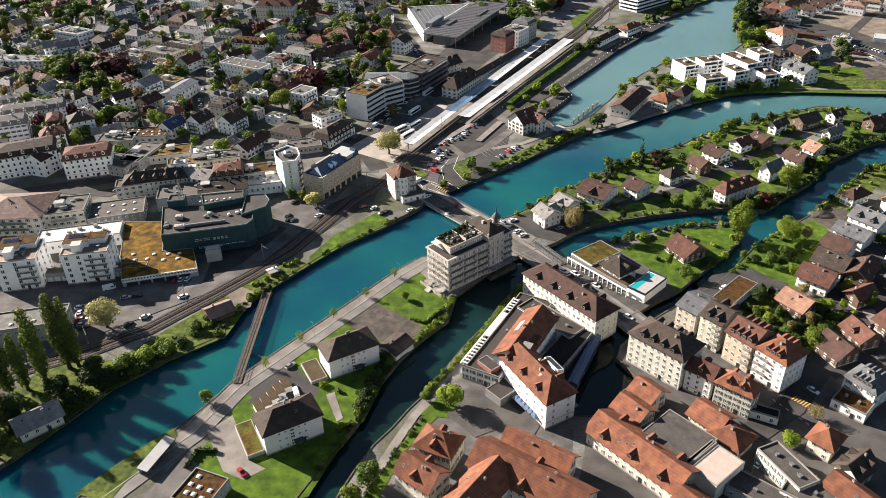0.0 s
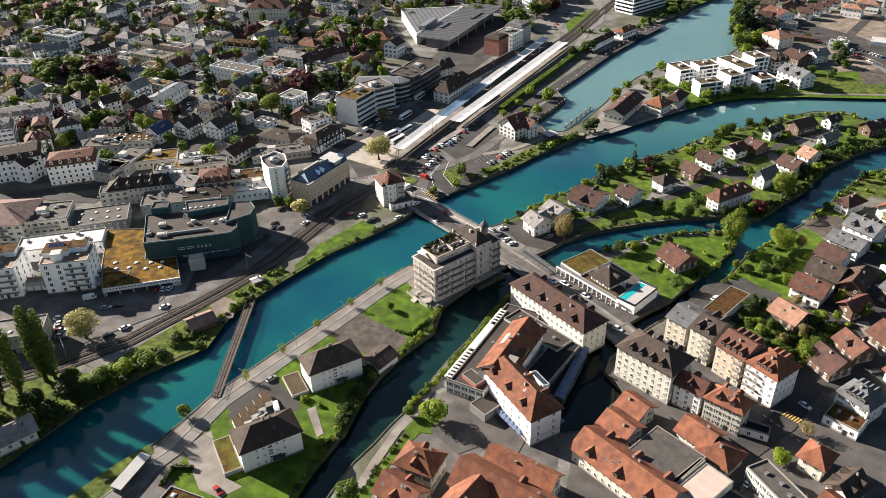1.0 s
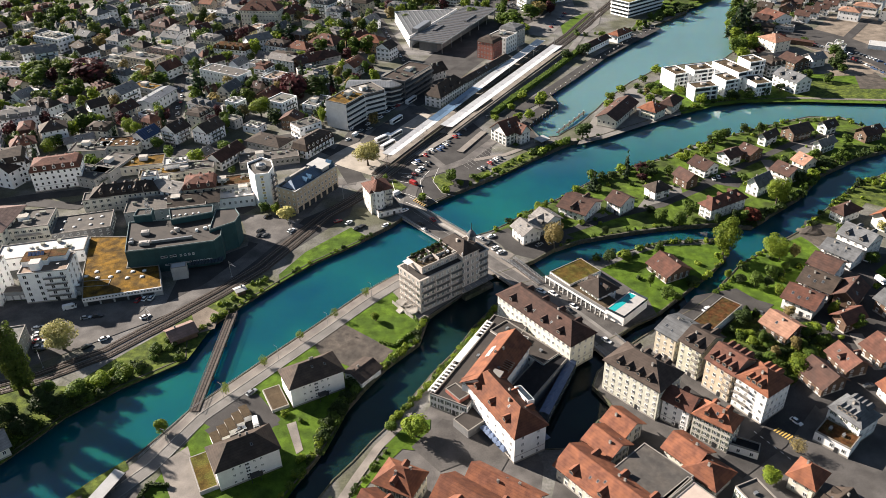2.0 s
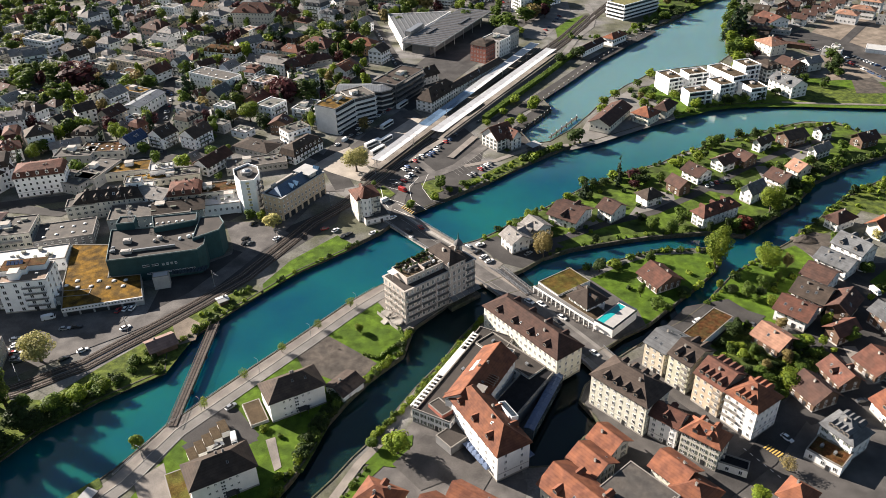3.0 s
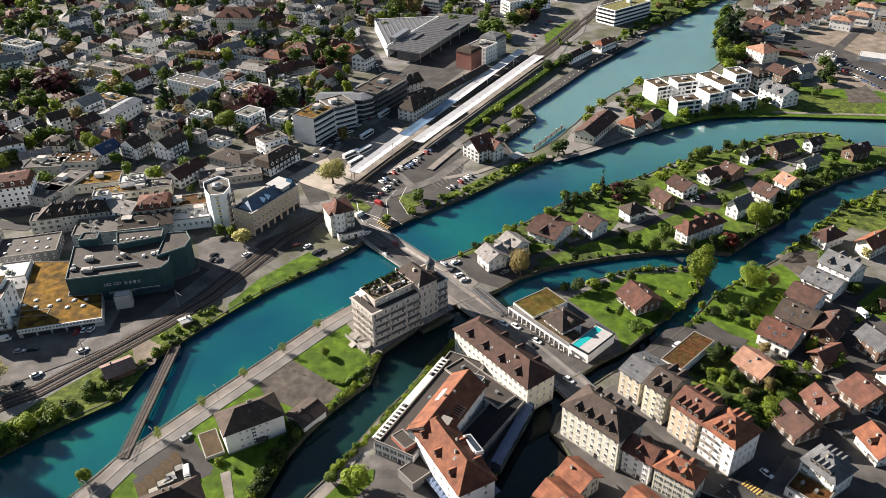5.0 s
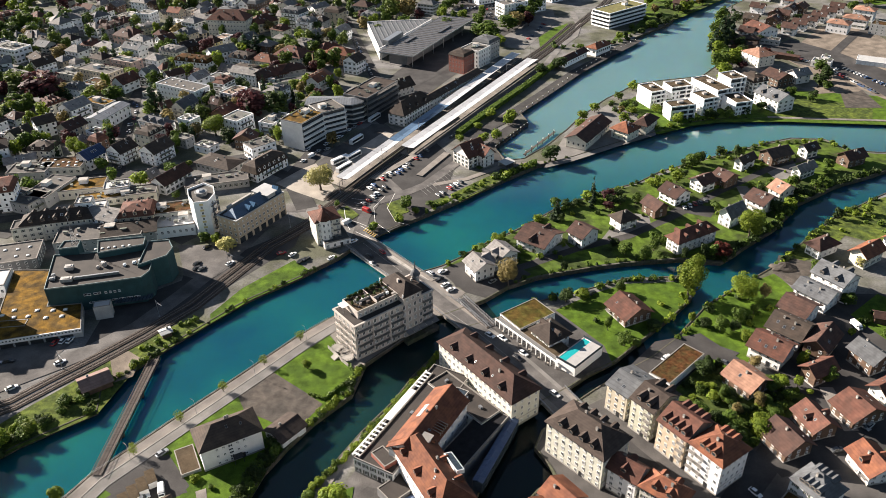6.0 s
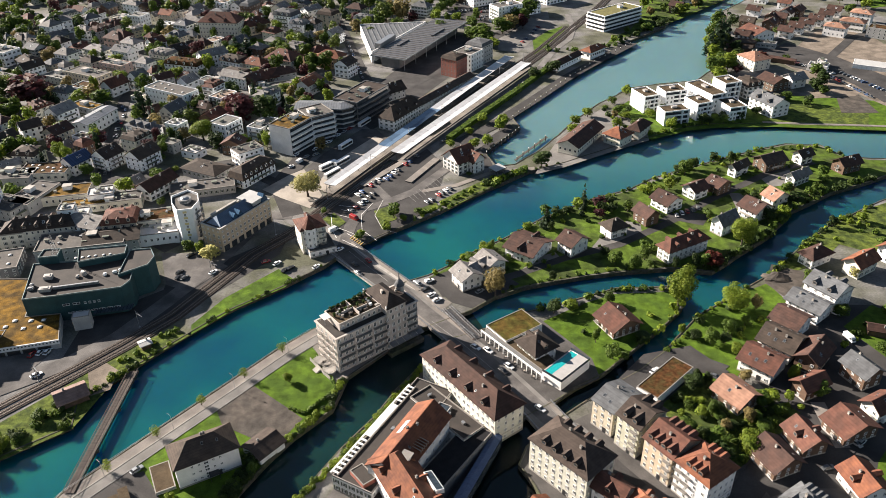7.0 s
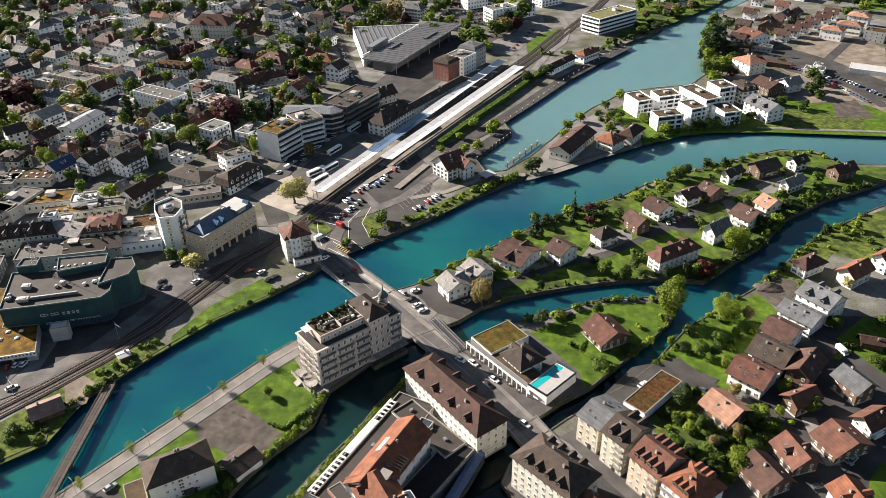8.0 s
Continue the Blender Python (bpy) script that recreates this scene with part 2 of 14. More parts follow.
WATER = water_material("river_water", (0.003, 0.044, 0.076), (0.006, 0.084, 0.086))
# Paler base colour carries the bright sky reflected on the upper river.
WATER_SKY_PALE = water_material("upper_river_sky_pale", (0.062, 0.128, 0.142), (0.088, 0.165, 0.175))
WATER_SIDE = water_material("channel_water", (0.004, 0.034, 0.058), (0.006, 0.066, 0.074))
# Darker still: shade on the mill water is mixed into its colour.
WATER_MILL_SHADE = water_material("mill_water_shade", (0.002, 0.005, 0.006), (0.003, 0.009, 0.010))
# Shade over the canal is put into this darker water colour.
WATER_CANAL_SHADE = water_material("canal_water_shade", (0.003, 0.010, 0.012), (0.007, 0.030, 0.030))


# ---- mesh helpers ----
def finish(name, bm, mats, parent=None, at=None):
    me = bpy.data.meshes.new(name)
    bm.to_mesh(me)
    bm.free()
    for m in (mats if isinstance(mats, (list, tuple)) else [mats]):
        me.materials.append(m)
    ob = new(name, me)
    if parent is not None:
        ob.parent = parent
    if at is not None:
        ob.matrix_basis = at
    return ob


def part(name, bm, mats, parent, label="", at=None):
    ob = finish(name, bm, mats, parent, at)
    if label:
        ob["label"] = label
    return ob


def again(name, me, parent, at, label=""):
    """Another piece on a mesh that alike pieces share."""
    ob = new(name, me)
    ob.parent = parent
    ob.matrix_basis = at
    if label:
        ob["label"] = label
    return ob


def box(bm, x0, y0, z0, x1, y1, z1, mat=0):
    v = [bm.verts.new(c) for c in ((x0, y0, z0), (x1, y0, z0), (x1, y1, z0), (x0, y1, z0), (x0, y0, z1), (x1, y0, z1), (x1, y1, z1), (x0, y1, z1))]
    for f in ((3, 2, 1, 0), (4, 5, 6, 7), (0, 1, 5, 4), (1, 2, 6, 5), (2, 3, 7, 6), (3, 0, 4, 7)):
        bm.faces.new([v[i] for i in f]).material_index = mat
    return v


def face(bm, pts, mat=0):
    f = bm.faces.new([bm.verts.new(c) for c in pts])
    f.material_index = mat
    return f


def cyl(bm, x, y, z0, z1, r0, r1=None, n=8, mat=0):
    r1 = r0 if r1 is None else r1
    a = [bm.verts.new((x + r0 * math.cos(6.2832 * i / n), y + r0 * math.sin(6.2832 * i / n), z0)) for i in range(n)]
    b = [bm.verts.new((x + r1 * math.cos(6.2832 * i / n), y + r1 * math.sin(6.2832 * i / n), z1)) for i in range(n)]
    for i in range(n):
        bm.faces.new((a[i], a[(i + 1) % n], b[(i + 1) % n], b[i])).material_index = mat
    bm.faces.new(list(reversed(a))).material_index = mat
    bm.faces.new(b).material_index = mat


def slab(bm, pts, thick, mat=0):
    """A plate: the polygon pts and the same polygon lower by thick, with its rim."""
    top = [bm.verts.new(c) for c in pts]
    low = [bm.verts.new((c[0], c[1], c[2] - thick)) for c in pts]
    bm.faces.new(top).material_index = mat
    bm.faces.new(list(reversed(low))).material_index = mat
    for i in range(len(pts)):
        j = (i + 1) % len(pts)
        bm.faces.new((top[i], low[i], low[j], top[j])).material_index = mat


def root(name, x, y, z=0.0, ang=0.0):
    ob = new(name)
    ob.empty_display_size = 0.5
    ob.matrix_basis = pose(x, y, z, 0, 0, ang)
    return ob


# ---- ground, river and banks ----
WATER_Z = -1.8
MAIN_N = [(-163.9, 155.2), (-144.3, 180.4), (-136.3, 193.0), (-123.8, 213.3), (-109.1, 227.6), (-88.6, 243.0), (-91.0, 254.0), (-83.1, 265.1), (-77.8, 272.9), (-71.1, 282.2), (-61.6, 293.9), (-47.0, 310.7), (-28.3, 326.4), (-13.3, 341.0), (-5.6, 351.9), (4.0, 361.6), (22.9, 376.2), (41.4, 391.2), (64.9, 412.6), (90.2, 433.7), (112.1, 444.4), (131.6, 456.6), (151.8, 468.5), (194.0, 490.9), (213.9, 495.5), (250.5, 494.1), (308.2, 485.4), (384.6, 472.9)]
MAIN_S = [(359.5, 435.3), (285.5, 441.4), (271.0, 444.8), (264.6, 460.7), (244.9, 463.7), (228.6, 457.7), (208.1, 448.6), (175.9, 432.6), (156.7, 422.9), (140.5, 409.7), (119.5, 400.3), (91.7, 381.8), (71.5, 363.2), (53.1, 349.3), (44.1, 340.0), (34.2, 332.2), (24.8, 327.6)] + [(-11.4, 295.2), (-23.7, 283.4), (-39.6, 263.7), (-55.7, 244.1), (-68.5, 227.9), (-79.6, 214.5), (-91.2, 194.8), (-108.9, 172.5), (-117.5, 161.7), (-138.6, 137.5)]
UP_W = [(72.7, 441.0), (66.8, 460.5), (91.4, 497.6), (87.4, 514.0), (105.6, 542.1), (136.2, 588.8), (163.6, 630.0), (201.6, 674.1), (234.5, 706.2), (247.9, 730.1), (290.2, 772.0), (337.8, 820.6), (445.4, 952.5)]
UP_E = [(494.3, 947.8), (350.2, 808.7), (298.6, 752.0), (266.9, 685.1), (250.9, 634.5), (242.4, 596.1), (224.5, 574.4), (196.9, 568.9), (174.4, 561.9), (148.0, 534.7), (126.9, 506.3), (113.7, 483.7), (97.4, 459.5), (83.2, 443.6)]
CH2_N = [(364.7, 443.3), (294.5, 425.6), (271.3, 413.3), (243.7, 400.4), (217.7, 382.9), (195.8, 358.2), (175.8, 342.3), (160.6, 329.8), (142.9, 333.2), (118.2, 330.8), (104.4, 328.4), (90.5, 325.0), (76.8, 321.2), (62.9, 314.2), (53.1, 305.5)] + [(29.3, 291.8), (5.3, 265.6), (1.5, 248.5), (-10.4, 235.1), (-17.5, 224.2), (-23.7, 212.7), (-27.2, 200.9), (-31.8, 189.4), (-48.2, 158.2), (-58.2, 138.6)]
CH2_S = [(-42.0, 137.6), (-34.7, 161.4), (-25.3, 181.0), (-8.2, 205.0), (-1.3, 217.2), (6.2, 230.2), (16.5, 245.1), (23.2, 258.2), (34.0, 274.1), (40.1, 285.6)] + [(58.1, 293.1), (74.2, 303.2), (86.4, 307.2), (101.4, 313.4), (115.7, 319.4), (128.7, 319.3), (141.9, 320.1), (143.9, 311.5), (139.6, 302.6), (127.9, 290.2), (113.5, 276.7), (100.0, 264.1), (88.4, 256.8), (80.5, 250.3), (69.6, 243.2)] + [(61.1, 235.7), (54.7, 225.6), (48.3, 213.4), (43.8, 199.7), (40.6, 191.5)]
CH3_S = [(53.1, 191.8), (63.2, 204.0), (70.0, 208.8), (68.5, 213.1), (64.4, 221.4), (67.6, 229.0), (73.3, 234.8), (80.9, 242.3), (88.6, 248.5), (100.4, 257.2), (113.8, 266.0), (126.1, 276.9), (145.0, 298.8), (158.2, 308.1), (172.2, 318.3), (186.7, 328.6), (205.4, 347.4), (228.9, 368.4), (258.2, 387.3), (289.6, 405.0), (351.0, 422.3)]
RIVERS = [MAIN_N + MAIN_S, UP_W + UP_E, CH2_N + CH2_S + CH3_S]


def inside(x, y, poly):
    hit = False
    for (x0, y0), (x1, y1) in zip(poly, poly[1:] + poly[:1]):
        if (y0 > y) != (y1 > y) and x < x0 + (y - y0) * (x1 - x0) / (y1 - y0):
            hit = not hit
    return hit


def wet(x, y):
    return any(inside(x, y, r) for r in RIVERS)


def shore(poly, seed):
    """The bank line with a smaller unevenness between its bends."""
    rnd, line = random.Random(seed), []
    for (x0, y0), (x1, y1) in zip(poly, poly[1:] + poly[:1]):
        n = max(1, int(math.hypot(x1 - x0, y1 - y0) / 9))
        for i in range(n):
            k = 0 if i == 0 else 0.35
            line.append((x0 + (x1 - x0) * i / n + rnd.uniform(-k, k), y0 + (y1 - y0) * i / n + rnd.uniform(-k, k)))
    return line


def build_ground():
    from mathutils.geometry import delaunay_2d_cdt
    R = 3500
    verts = [Vector(c) for c in ((-R, -R), (R, -R), (R, R), (-R, R))]
    edges, lines = [(0, 1), (1, 2), (2, 3), (3, 0)], [shore(r, i) for i, r in enumerate(RIVERS)]
    for ln in lines:
        k = len(verts)
        verts += [Vector(c) for c in ln]
        edges += [(k + i, k + (i + 1) % len(ln)) for i in range(len(ln))]
    v, e, f = delaunay_2d_cdt(verts, edges, [], 0, 1e-4)[:3]
    bm = bmesh.new()
    bv = [bm.verts.new((c.x, c.y, 0)) for c in v]
    for tri in f:
        c = sum((v[i] for i in tri), Vector((0, 0))) / len(tri)
        if not any(inside(c.x, c.y, ln) for ln in lines):
            bm.faces.new([bv[i] for i in tri])
    bmesh.ops.delete(bm, geom=[q for q in bm.verts if not q.link_faces], context="VERTS")
    bmesh.ops.recalc_face_normals(bm, faces=bm.faces)
    if next(iter(bm.faces)).normal.z < 0:
        bmesh.ops.reverse_faces(bm, faces=bm.faces)
    tagged(finish("ground", bm, TOWN), "asphalt and garden ground of the town", "ground", kind="structure")
    for ln, nm in zip(lines, ("river", "upper river", "side channel")):
        bm = bmesh.new()
        top = [bm.verts.new((x, y, 0.25)) for x, y in ln]
        low = [bm.verts.new((x, y, -4.0)) for x, y in ln]
        cx = [ln[(i + 1) % len(ln)] for i in range(len(ln))]
        # a low coping set back on the land side
        back = []
        for i, (x, y) in enumerate(ln):
            (xa, ya), (xb, yb) = ln[i - 1], ln[(i + 1) % len(ln)]
            d = Vector((xb - xa, yb - ya)).normalized()
            nrm = Vector((d.y, -d.x))
            if inside(x + nrm.x, y + nrm.y, ln):
                nrm = -nrm
            back.append(bm.verts.new((x + nrm.x * 0.5, y + nrm.y * 0.5, 0.25)))
        foot = [bm.verts.new((q.co.x, q.co.y, -0.3)) for q in back]
        for i in range(len(ln)):
            j = (i + 1) % len(ln)
            for a, b in ((low, top), (top, back), (back, foot)):
                bm.faces.new((a[i], a[j], b[j], b[i]))
        bmesh.ops.recalc_face_normals(bm, faces=bm.faces)
        tagged(finish("river_wall", bm, STONE), "weathered stone retaining wall along the " + nm, "retaining wall", kind="structure")
    bm = bmesh.new()
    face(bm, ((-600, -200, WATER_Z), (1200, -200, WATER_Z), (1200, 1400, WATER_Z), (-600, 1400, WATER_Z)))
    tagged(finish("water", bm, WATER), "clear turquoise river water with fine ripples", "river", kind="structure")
    for pts, mat, z, say in ((UP_W[1:] + UP_E, WATER_SKY_PALE, 0.015, "upper river water, bright sky put into its colour"), (CH2_N[:15] + CH2_S[10:22] + CH3_S[9:], WATER_SIDE, 0.01, "darker teal water of the side channel"), (CH2_N[14:] + CH2_S[:11], WATER_CANAL_SHADE, 0.02, "canal water, shade of its banks put into the colour"),
                             (CH2_S[20:] + CH3_S[:11], WATER_MILL_SHADE, 0.03, "mill canal water, darkened for the shade that lies on it")):
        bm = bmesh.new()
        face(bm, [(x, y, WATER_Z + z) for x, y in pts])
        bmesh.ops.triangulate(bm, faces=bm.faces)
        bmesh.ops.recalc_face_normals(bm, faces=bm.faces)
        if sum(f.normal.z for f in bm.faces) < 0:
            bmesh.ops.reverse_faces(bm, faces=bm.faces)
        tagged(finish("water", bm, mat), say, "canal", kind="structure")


build_ground()


LAYER = [0]


def lift(z):
    """Every surface course lies a little above the one before."""
    LAYER[0] += 1
    return z + LAYER[0] * 0.0015


def ribbon(name, pts, width, mat, z=0.05, label="", category="road", kind="structure", thick=0.0):
    """A strip of that width along a line."""
    bm, z = bmesh.new(), lift(z)
    L, Rr = [], []
    P = [Vector(c) for c in pts]
    for i, c in enumerate(P):
        d = ((P[min(i + 1, len(P) - 1)] - c).normalized() + (c - P[max(i - 1, 0)]).normalized()).normalized()
        nn = Vector((-d.y, d.x)) * width / 2
        L.append(c + nn)
        Rr.append(c - nn)
    for i in range(len(P) - 1):
        q = [(Rr[i].x, Rr[i].y, z), (Rr[i + 1].x, Rr[i + 1].y, z), (L[i + 1].x, L[i + 1].y, z), (L[i].x, L[i].y, z)]
        if thick:
            slab(bm, q, thick)
        else:
            face(bm, q)
    bmesh.ops.remove_doubles(bm, verts=bm.verts, dist=0.001)
    return tagged(finish(name, bm, mat), label, category, kind=kind)


def sheet(name, pts, mat, z=0.05, label="", category="ground", thick=0.0):
    bm, z = bmesh.new(), lift(z)
    q = [(x, y, z) for x, y in pts]
    area = sum(a[0] * b[1] - b[0] * a[1] for a, b in zip(q, q[1:] + q[:1]))
    if area < 0:
        q.reverse()
    if thick:
        slab(bm, q, thick)
    else:
        face(bm, q)
    return tagged(finish(name, bm, mat), label, category, kind="structure")


def along(pts, step, start=0.0):
    """Places and directions at even steps along a line."""
    out, left = [], start
    for a, b in zip(pts, pts[1:]):
        a, b = Vector(a), Vector(b)
        n = (b - a).length
        while left <= n:
            c = a.lerp(b, left / n)
            out.append((c.x, c.y, math.degrees(math.atan2(b.y - a.y, b.x - a.x))))
            left += step
        left -= n
    return out


def offset(pts, k):
    P = [Vector(c) for c in pts]
    out = []
    for i, c in enumerate(P):
        d = ((P[min(i + 1, len(P) - 1)] - c).normalized() + (c - P[max(i - 1, 0)]).normalized()).normalized()
        out.append((c.x - d.y * k, c.y + d.x * k))
    return out


# ---- lawns, yards, roads ----
sheet("yard", [(-107.2, 278.4), (-107.5, 304.0), (-81.5, 324.8), (-83.2, 346.9), (-62.6, 345.8), (-41.5, 364.9), (-33.2, 378.2), (-35.1, 352.1), (-64.8, 311.8), (-85.2, 277.4)], ASPHALT, 0.03, "dark asphalt between cinema and railway", "yard")
# Asphalt tone lowered to carry the shade of the narrow lanes.
sheet("old_town_paving", [(45.4, 178.9), (53.5, 190.7), (63.8, 203.4), (70.7, 208.5), (69.4, 213.0), (65.1, 221.1), (68.3, 228.4), (73.5, 233.9), (91.8, 244.2), (111.2, 251.4), (118.6, 236.1), (143.4, 231.4), (176.3, 240.7), (193.9, 227.4), (137.9, 130.5), (31.8, 133.9)], LANE, 0.02, "worn grey asphalt lanes of the old town, darkened for shade", "pavement")
sheet("old_town_paving", [(-24.5, 156.3), (-17.3, 171.7), (-4.4, 194.2), (10.4, 222.0), (28.3, 261.3), (42.9, 273.2), (54.6, 233.6), (40.9, 190.5), (42.3, 184.3), (31.8, 133.9), (-32.0, 136.0)], WORN, 0.02, "worn grey asphalt round the hotel and old houses", "pavement")
sheet("street", [(167.7, 290.3), (197.8, 304.0), (242.9, 302.5), (191.6, 208.6), (130.9, 210.0), (161.2, 239.4), (153.6, 261.7)], ASPHALT, 0.02, "dark asphalt lanes between the houses", "street")
sheet("lawn", [(-72.0, 155.8), (-44.1, 160.2), (-27.7, 201.0), (-24.1, 212.7), (-18.1, 224.2), (-11.1, 235.7), (0.4, 248.5), (2.7, 262.1), (-10.6, 283.3), (-41.6, 248.4), (-58.5, 228.5), (-73.9, 205.4), (-85.3, 173.0)], GRASS, 0.04, "mown green lawn", "lawn")
sheet("yard", [(-96.3, 161.6), (-87.3, 180.4), (-79.4, 171.6), (-85.9, 156.3)], WORN, 0.06, "asphalt parking yard", "yard")
sheet("earth_yard", [(-40.0, 249.4), (-30.5, 262.7), (-14.1, 249.1), (-8.5, 244.0), (-14.0, 235.0), (-22.5, 234.2), (-36.1, 241.7)], EARTH, 0.06, "bare trampled earth yard", "yard")
sheet("forecourt", [(-12.1, 287.3), (-7.4, 296.7), (32.5, 323.3), (44.7, 310.9), (31.2, 291.7), (5.3, 265.6), (0.9, 262.1)], PAVING, 0.06, "pale paved hotel forecourt", "pavement")
sheet("yard", [(-61.9, 219.3), (-57.0, 221.9), (-46.3, 208.3), (-48.3, 204.6), (-64.0, 196.6), (-71.7, 204.1), (-64.2, 211.4)], ASPHALT, 0.06, "asphalt garage yard", "yard")
sheet("yard", [(-76.7, 210.0), (-61.2, 223.5), (-54.9, 216.8), (-48.6, 208.9), (-46.2, 205.8), (-50.1, 204.5), (-55.8, 209.2), (-64.9, 202.2)], ASPHALT, 0.07, "asphalt garage yard", "yard")
sheet("driveway", [(-82.8, 189.1), (-75.5, 197.0), (-65.7, 175.9), (-59.4, 172.1), (-65.8, 167.7), (-73.0, 171.4)], PAVING, 0.07, "pale paved driveway", "driveway")
sheet("garden", [(34.9, 330.1), (54.4, 348.2), (72.2, 362.0), (92.0, 379.9), (119.1, 398.3), (141.7, 408.2), (175.2, 430.3), (207.2, 446.2), (229.6, 455.9), (245.9, 461.9), (263.1, 459.0), (270.2, 443.2), (284.3, 439.0), (326.9, 436.5), (295.3, 427.2), (272.0, 414.7), (244.4, 401.8), (217.3, 384.2), (195.1, 359.4), (175.6, 343.4), (160.5, 331.4), (143.4, 334.8), (118.6, 332.3), (104.7, 329.9), (77.0, 322.7), (63.1, 316.1), (54.0, 307.2), (44.9, 313.2)], GARDEN, 0.04, "garden grass of the long island", "garden")
sheet("yard", [(33.3, 328.2), (43.8, 335.3), (51.9, 320.0), (67.6, 331.6), (74.5, 323.8), (53.2, 306.4), (44.7, 310.9)], ASPHALT, 0.06, "asphalt parking yard", "yard")
ribbon("lane", [(40.0, 317.1), (56.1, 323.2), (74.3, 331.3), (96.5, 343.4), (123.9, 354.3), (146.5, 369.6), (159.8, 379.5), (180.5, 397.0), (199.1, 410.1), (223.5, 427.5), (251.0, 437.8)], 4.5, ASPHALT, 0.08, "narrow asphalt lane between gardens", "road")
sheet("driveway", [(74.3, 331.3), (82.9, 344.0), (93.4, 349.0), (96.2, 341.8), (78.4, 332.1)], PALE, 0.065, "worn asphalt driveway", "driveway")
sheet("driveway", [(108.6, 348.3), (117.2, 362.1), (126.0, 362.9), (127.1, 355.8)], PALE, 0.065, "worn asphalt driveway", "driveway")
sheet("driveway", [(123.9, 354.3), (132.2, 376.6), (138.7, 373.1), (137.0, 361.1)], PALE, 0.065, "worn asphalt driveway", "driveway")
sheet("driveway", [(99.6, 344.9), (99.1, 354.3), (105.5, 354.0), (106.0, 346.7)], PALE, 0.065, "worn asphalt driveway", "driveway")
sheet("driveway", [(192.0, 403.3), (190.5, 386.3), (196.9, 379.5), (202.7, 402.7)], PALE, 0.065, "worn asphalt driveway", "driveway")
sheet("driveway", [(214.2, 420.3), (216.1, 409.1), (230.0, 412.0), (234.0, 429.2)], PALE, 0.065, "worn asphalt driveway", "driveway")
sheet("yard", [(148.3, 375.7), (158.7, 386.1), (175.0, 380.7), (168.6, 370.3), (158.4, 375.2)], ASPHALT, 0.07, "asphalt parking court", "yard")
sheet("lawn", [(80.4, 296.0), (100.2, 308.4), (114.3, 314.7), (140.2, 315.5), (141.0, 308.0), (136.7, 300.1), (126.0, 288.5), (111.8, 275.5), (98.3, 262.6), (97.3, 273.0), (91.6, 279.1)], GRASS, 0.04, "green garden lawn", "lawn")
sheet("forecourt", [(40.5, 285.2), (57.8, 291.4), (80.7, 298.1), (97.3, 273.0), (98.2, 261.9), (86.8, 255.3), (78.9, 248.2), (68.1, 241.2), (62.2, 236.7), (54.4, 260.1)], LANE, 0.05, "worn dark asphalt restaurant forecourt", "pavement")
sheet("lawn", [(127.1, 276.4), (145.1, 297.5), (158.2, 306.7), (172.1, 316.9), (184.5, 304.7), (165.4, 282.0), (156.3, 270.7), (139.7, 249.9), (132.3, 253.6), (129.7, 266.1)], GRASS, 0.04, "garden lawn by the water", "lawn")
sheet("meadow", [(186.6, 327.1), (205.4, 346.3), (228.7, 366.6), (257.5, 384.7), (285.9, 398.1), (261.7, 349.1), (238.6, 341.9), (226.4, 350.9), (215.9, 340.3), (200.8, 330.5)], ROUGHGRASS, 0.04, "rough allotment grass", "meadow")
sheet("garden", [(117.2, 254.0), (131.4, 262.3), (138.6, 259.1), (143.2, 242.4), (160.4, 247.3), (164.0, 241.9), (152.8, 232.1), (135.4, 218.5), (124.1, 235.3), (116.6, 243.1)], ROUGHGRASS, 0.04, "overgrown back gardens", "garden")
sheet("lawn", [(186.9, 226.4), (180.0, 219.7), (173.2, 209.0), (195.0, 208.5), (207.4, 230.7)], GRASS, 0.04, "small green lawn", "lawn")
sheet("lawn", [(200.4, 289.3), (218.2, 303.3), (228.3, 292.0), (211.7, 260.0), (208.1, 269.2), (204.4, 279.0)], GRASS, 0.04, "small green lawn", "lawn")
sheet("boat_yard", [(92.8, 429.6), (110.8, 438.1), (142.0, 457.8), (166.7, 472.3), (169.6, 496.9), (147.6, 524.3), (127.4, 499.6), (112.3, 476.6)], PALE, 0.05, "worn gravelled boat yard", "yard")
sheet("lawn", [(146.1, 508.6), (168.2, 537.3), (186.0, 509.0), (219.1, 511.9), (280.7, 540.8), (329.3, 528.2), (409.1, 511.6), (382.3, 470.4), (305.1, 480.2), (247.9, 488.7), (211.5, 489.2), (191.8, 484.7), (168.7, 473.1), (155.1, 483.2)], GRASS, 0.04, "green riverside lawn", "lawn")
sheet("meadow", [(245.7, 501.9), (276.9, 531.9), (315.8, 507.4), (306.0, 487.8), (263.4, 490.7)], ROUGHGRASS, 0.06, "worn meadow", "meadow")
sheet("building_site", [(298.0, 612.7), (359.5, 688.7), (396.0, 686.1), (395.7, 640.6), (333.2, 515.6), (322.7, 546.5), (305.5, 569.5)], SITE, 0.05, "bare sandy earth of a building site", "building site")
sheet("building_site", [(302.3, 606.8), (347.7, 667.7), (359.0, 675.6), (368.6, 661.6), (313.1, 597.9), (306.1, 598.3)], SITE, 0.08, "bare sandy earth with shallow trenches", "building site")
sheet("building_site", [(334.0, 596.6), (376.6, 649.5), (398.8, 648.0), (360.4, 571.5), (343.2, 593.3)], SITE, 0.08, "sandy ground of a building site", "building site")
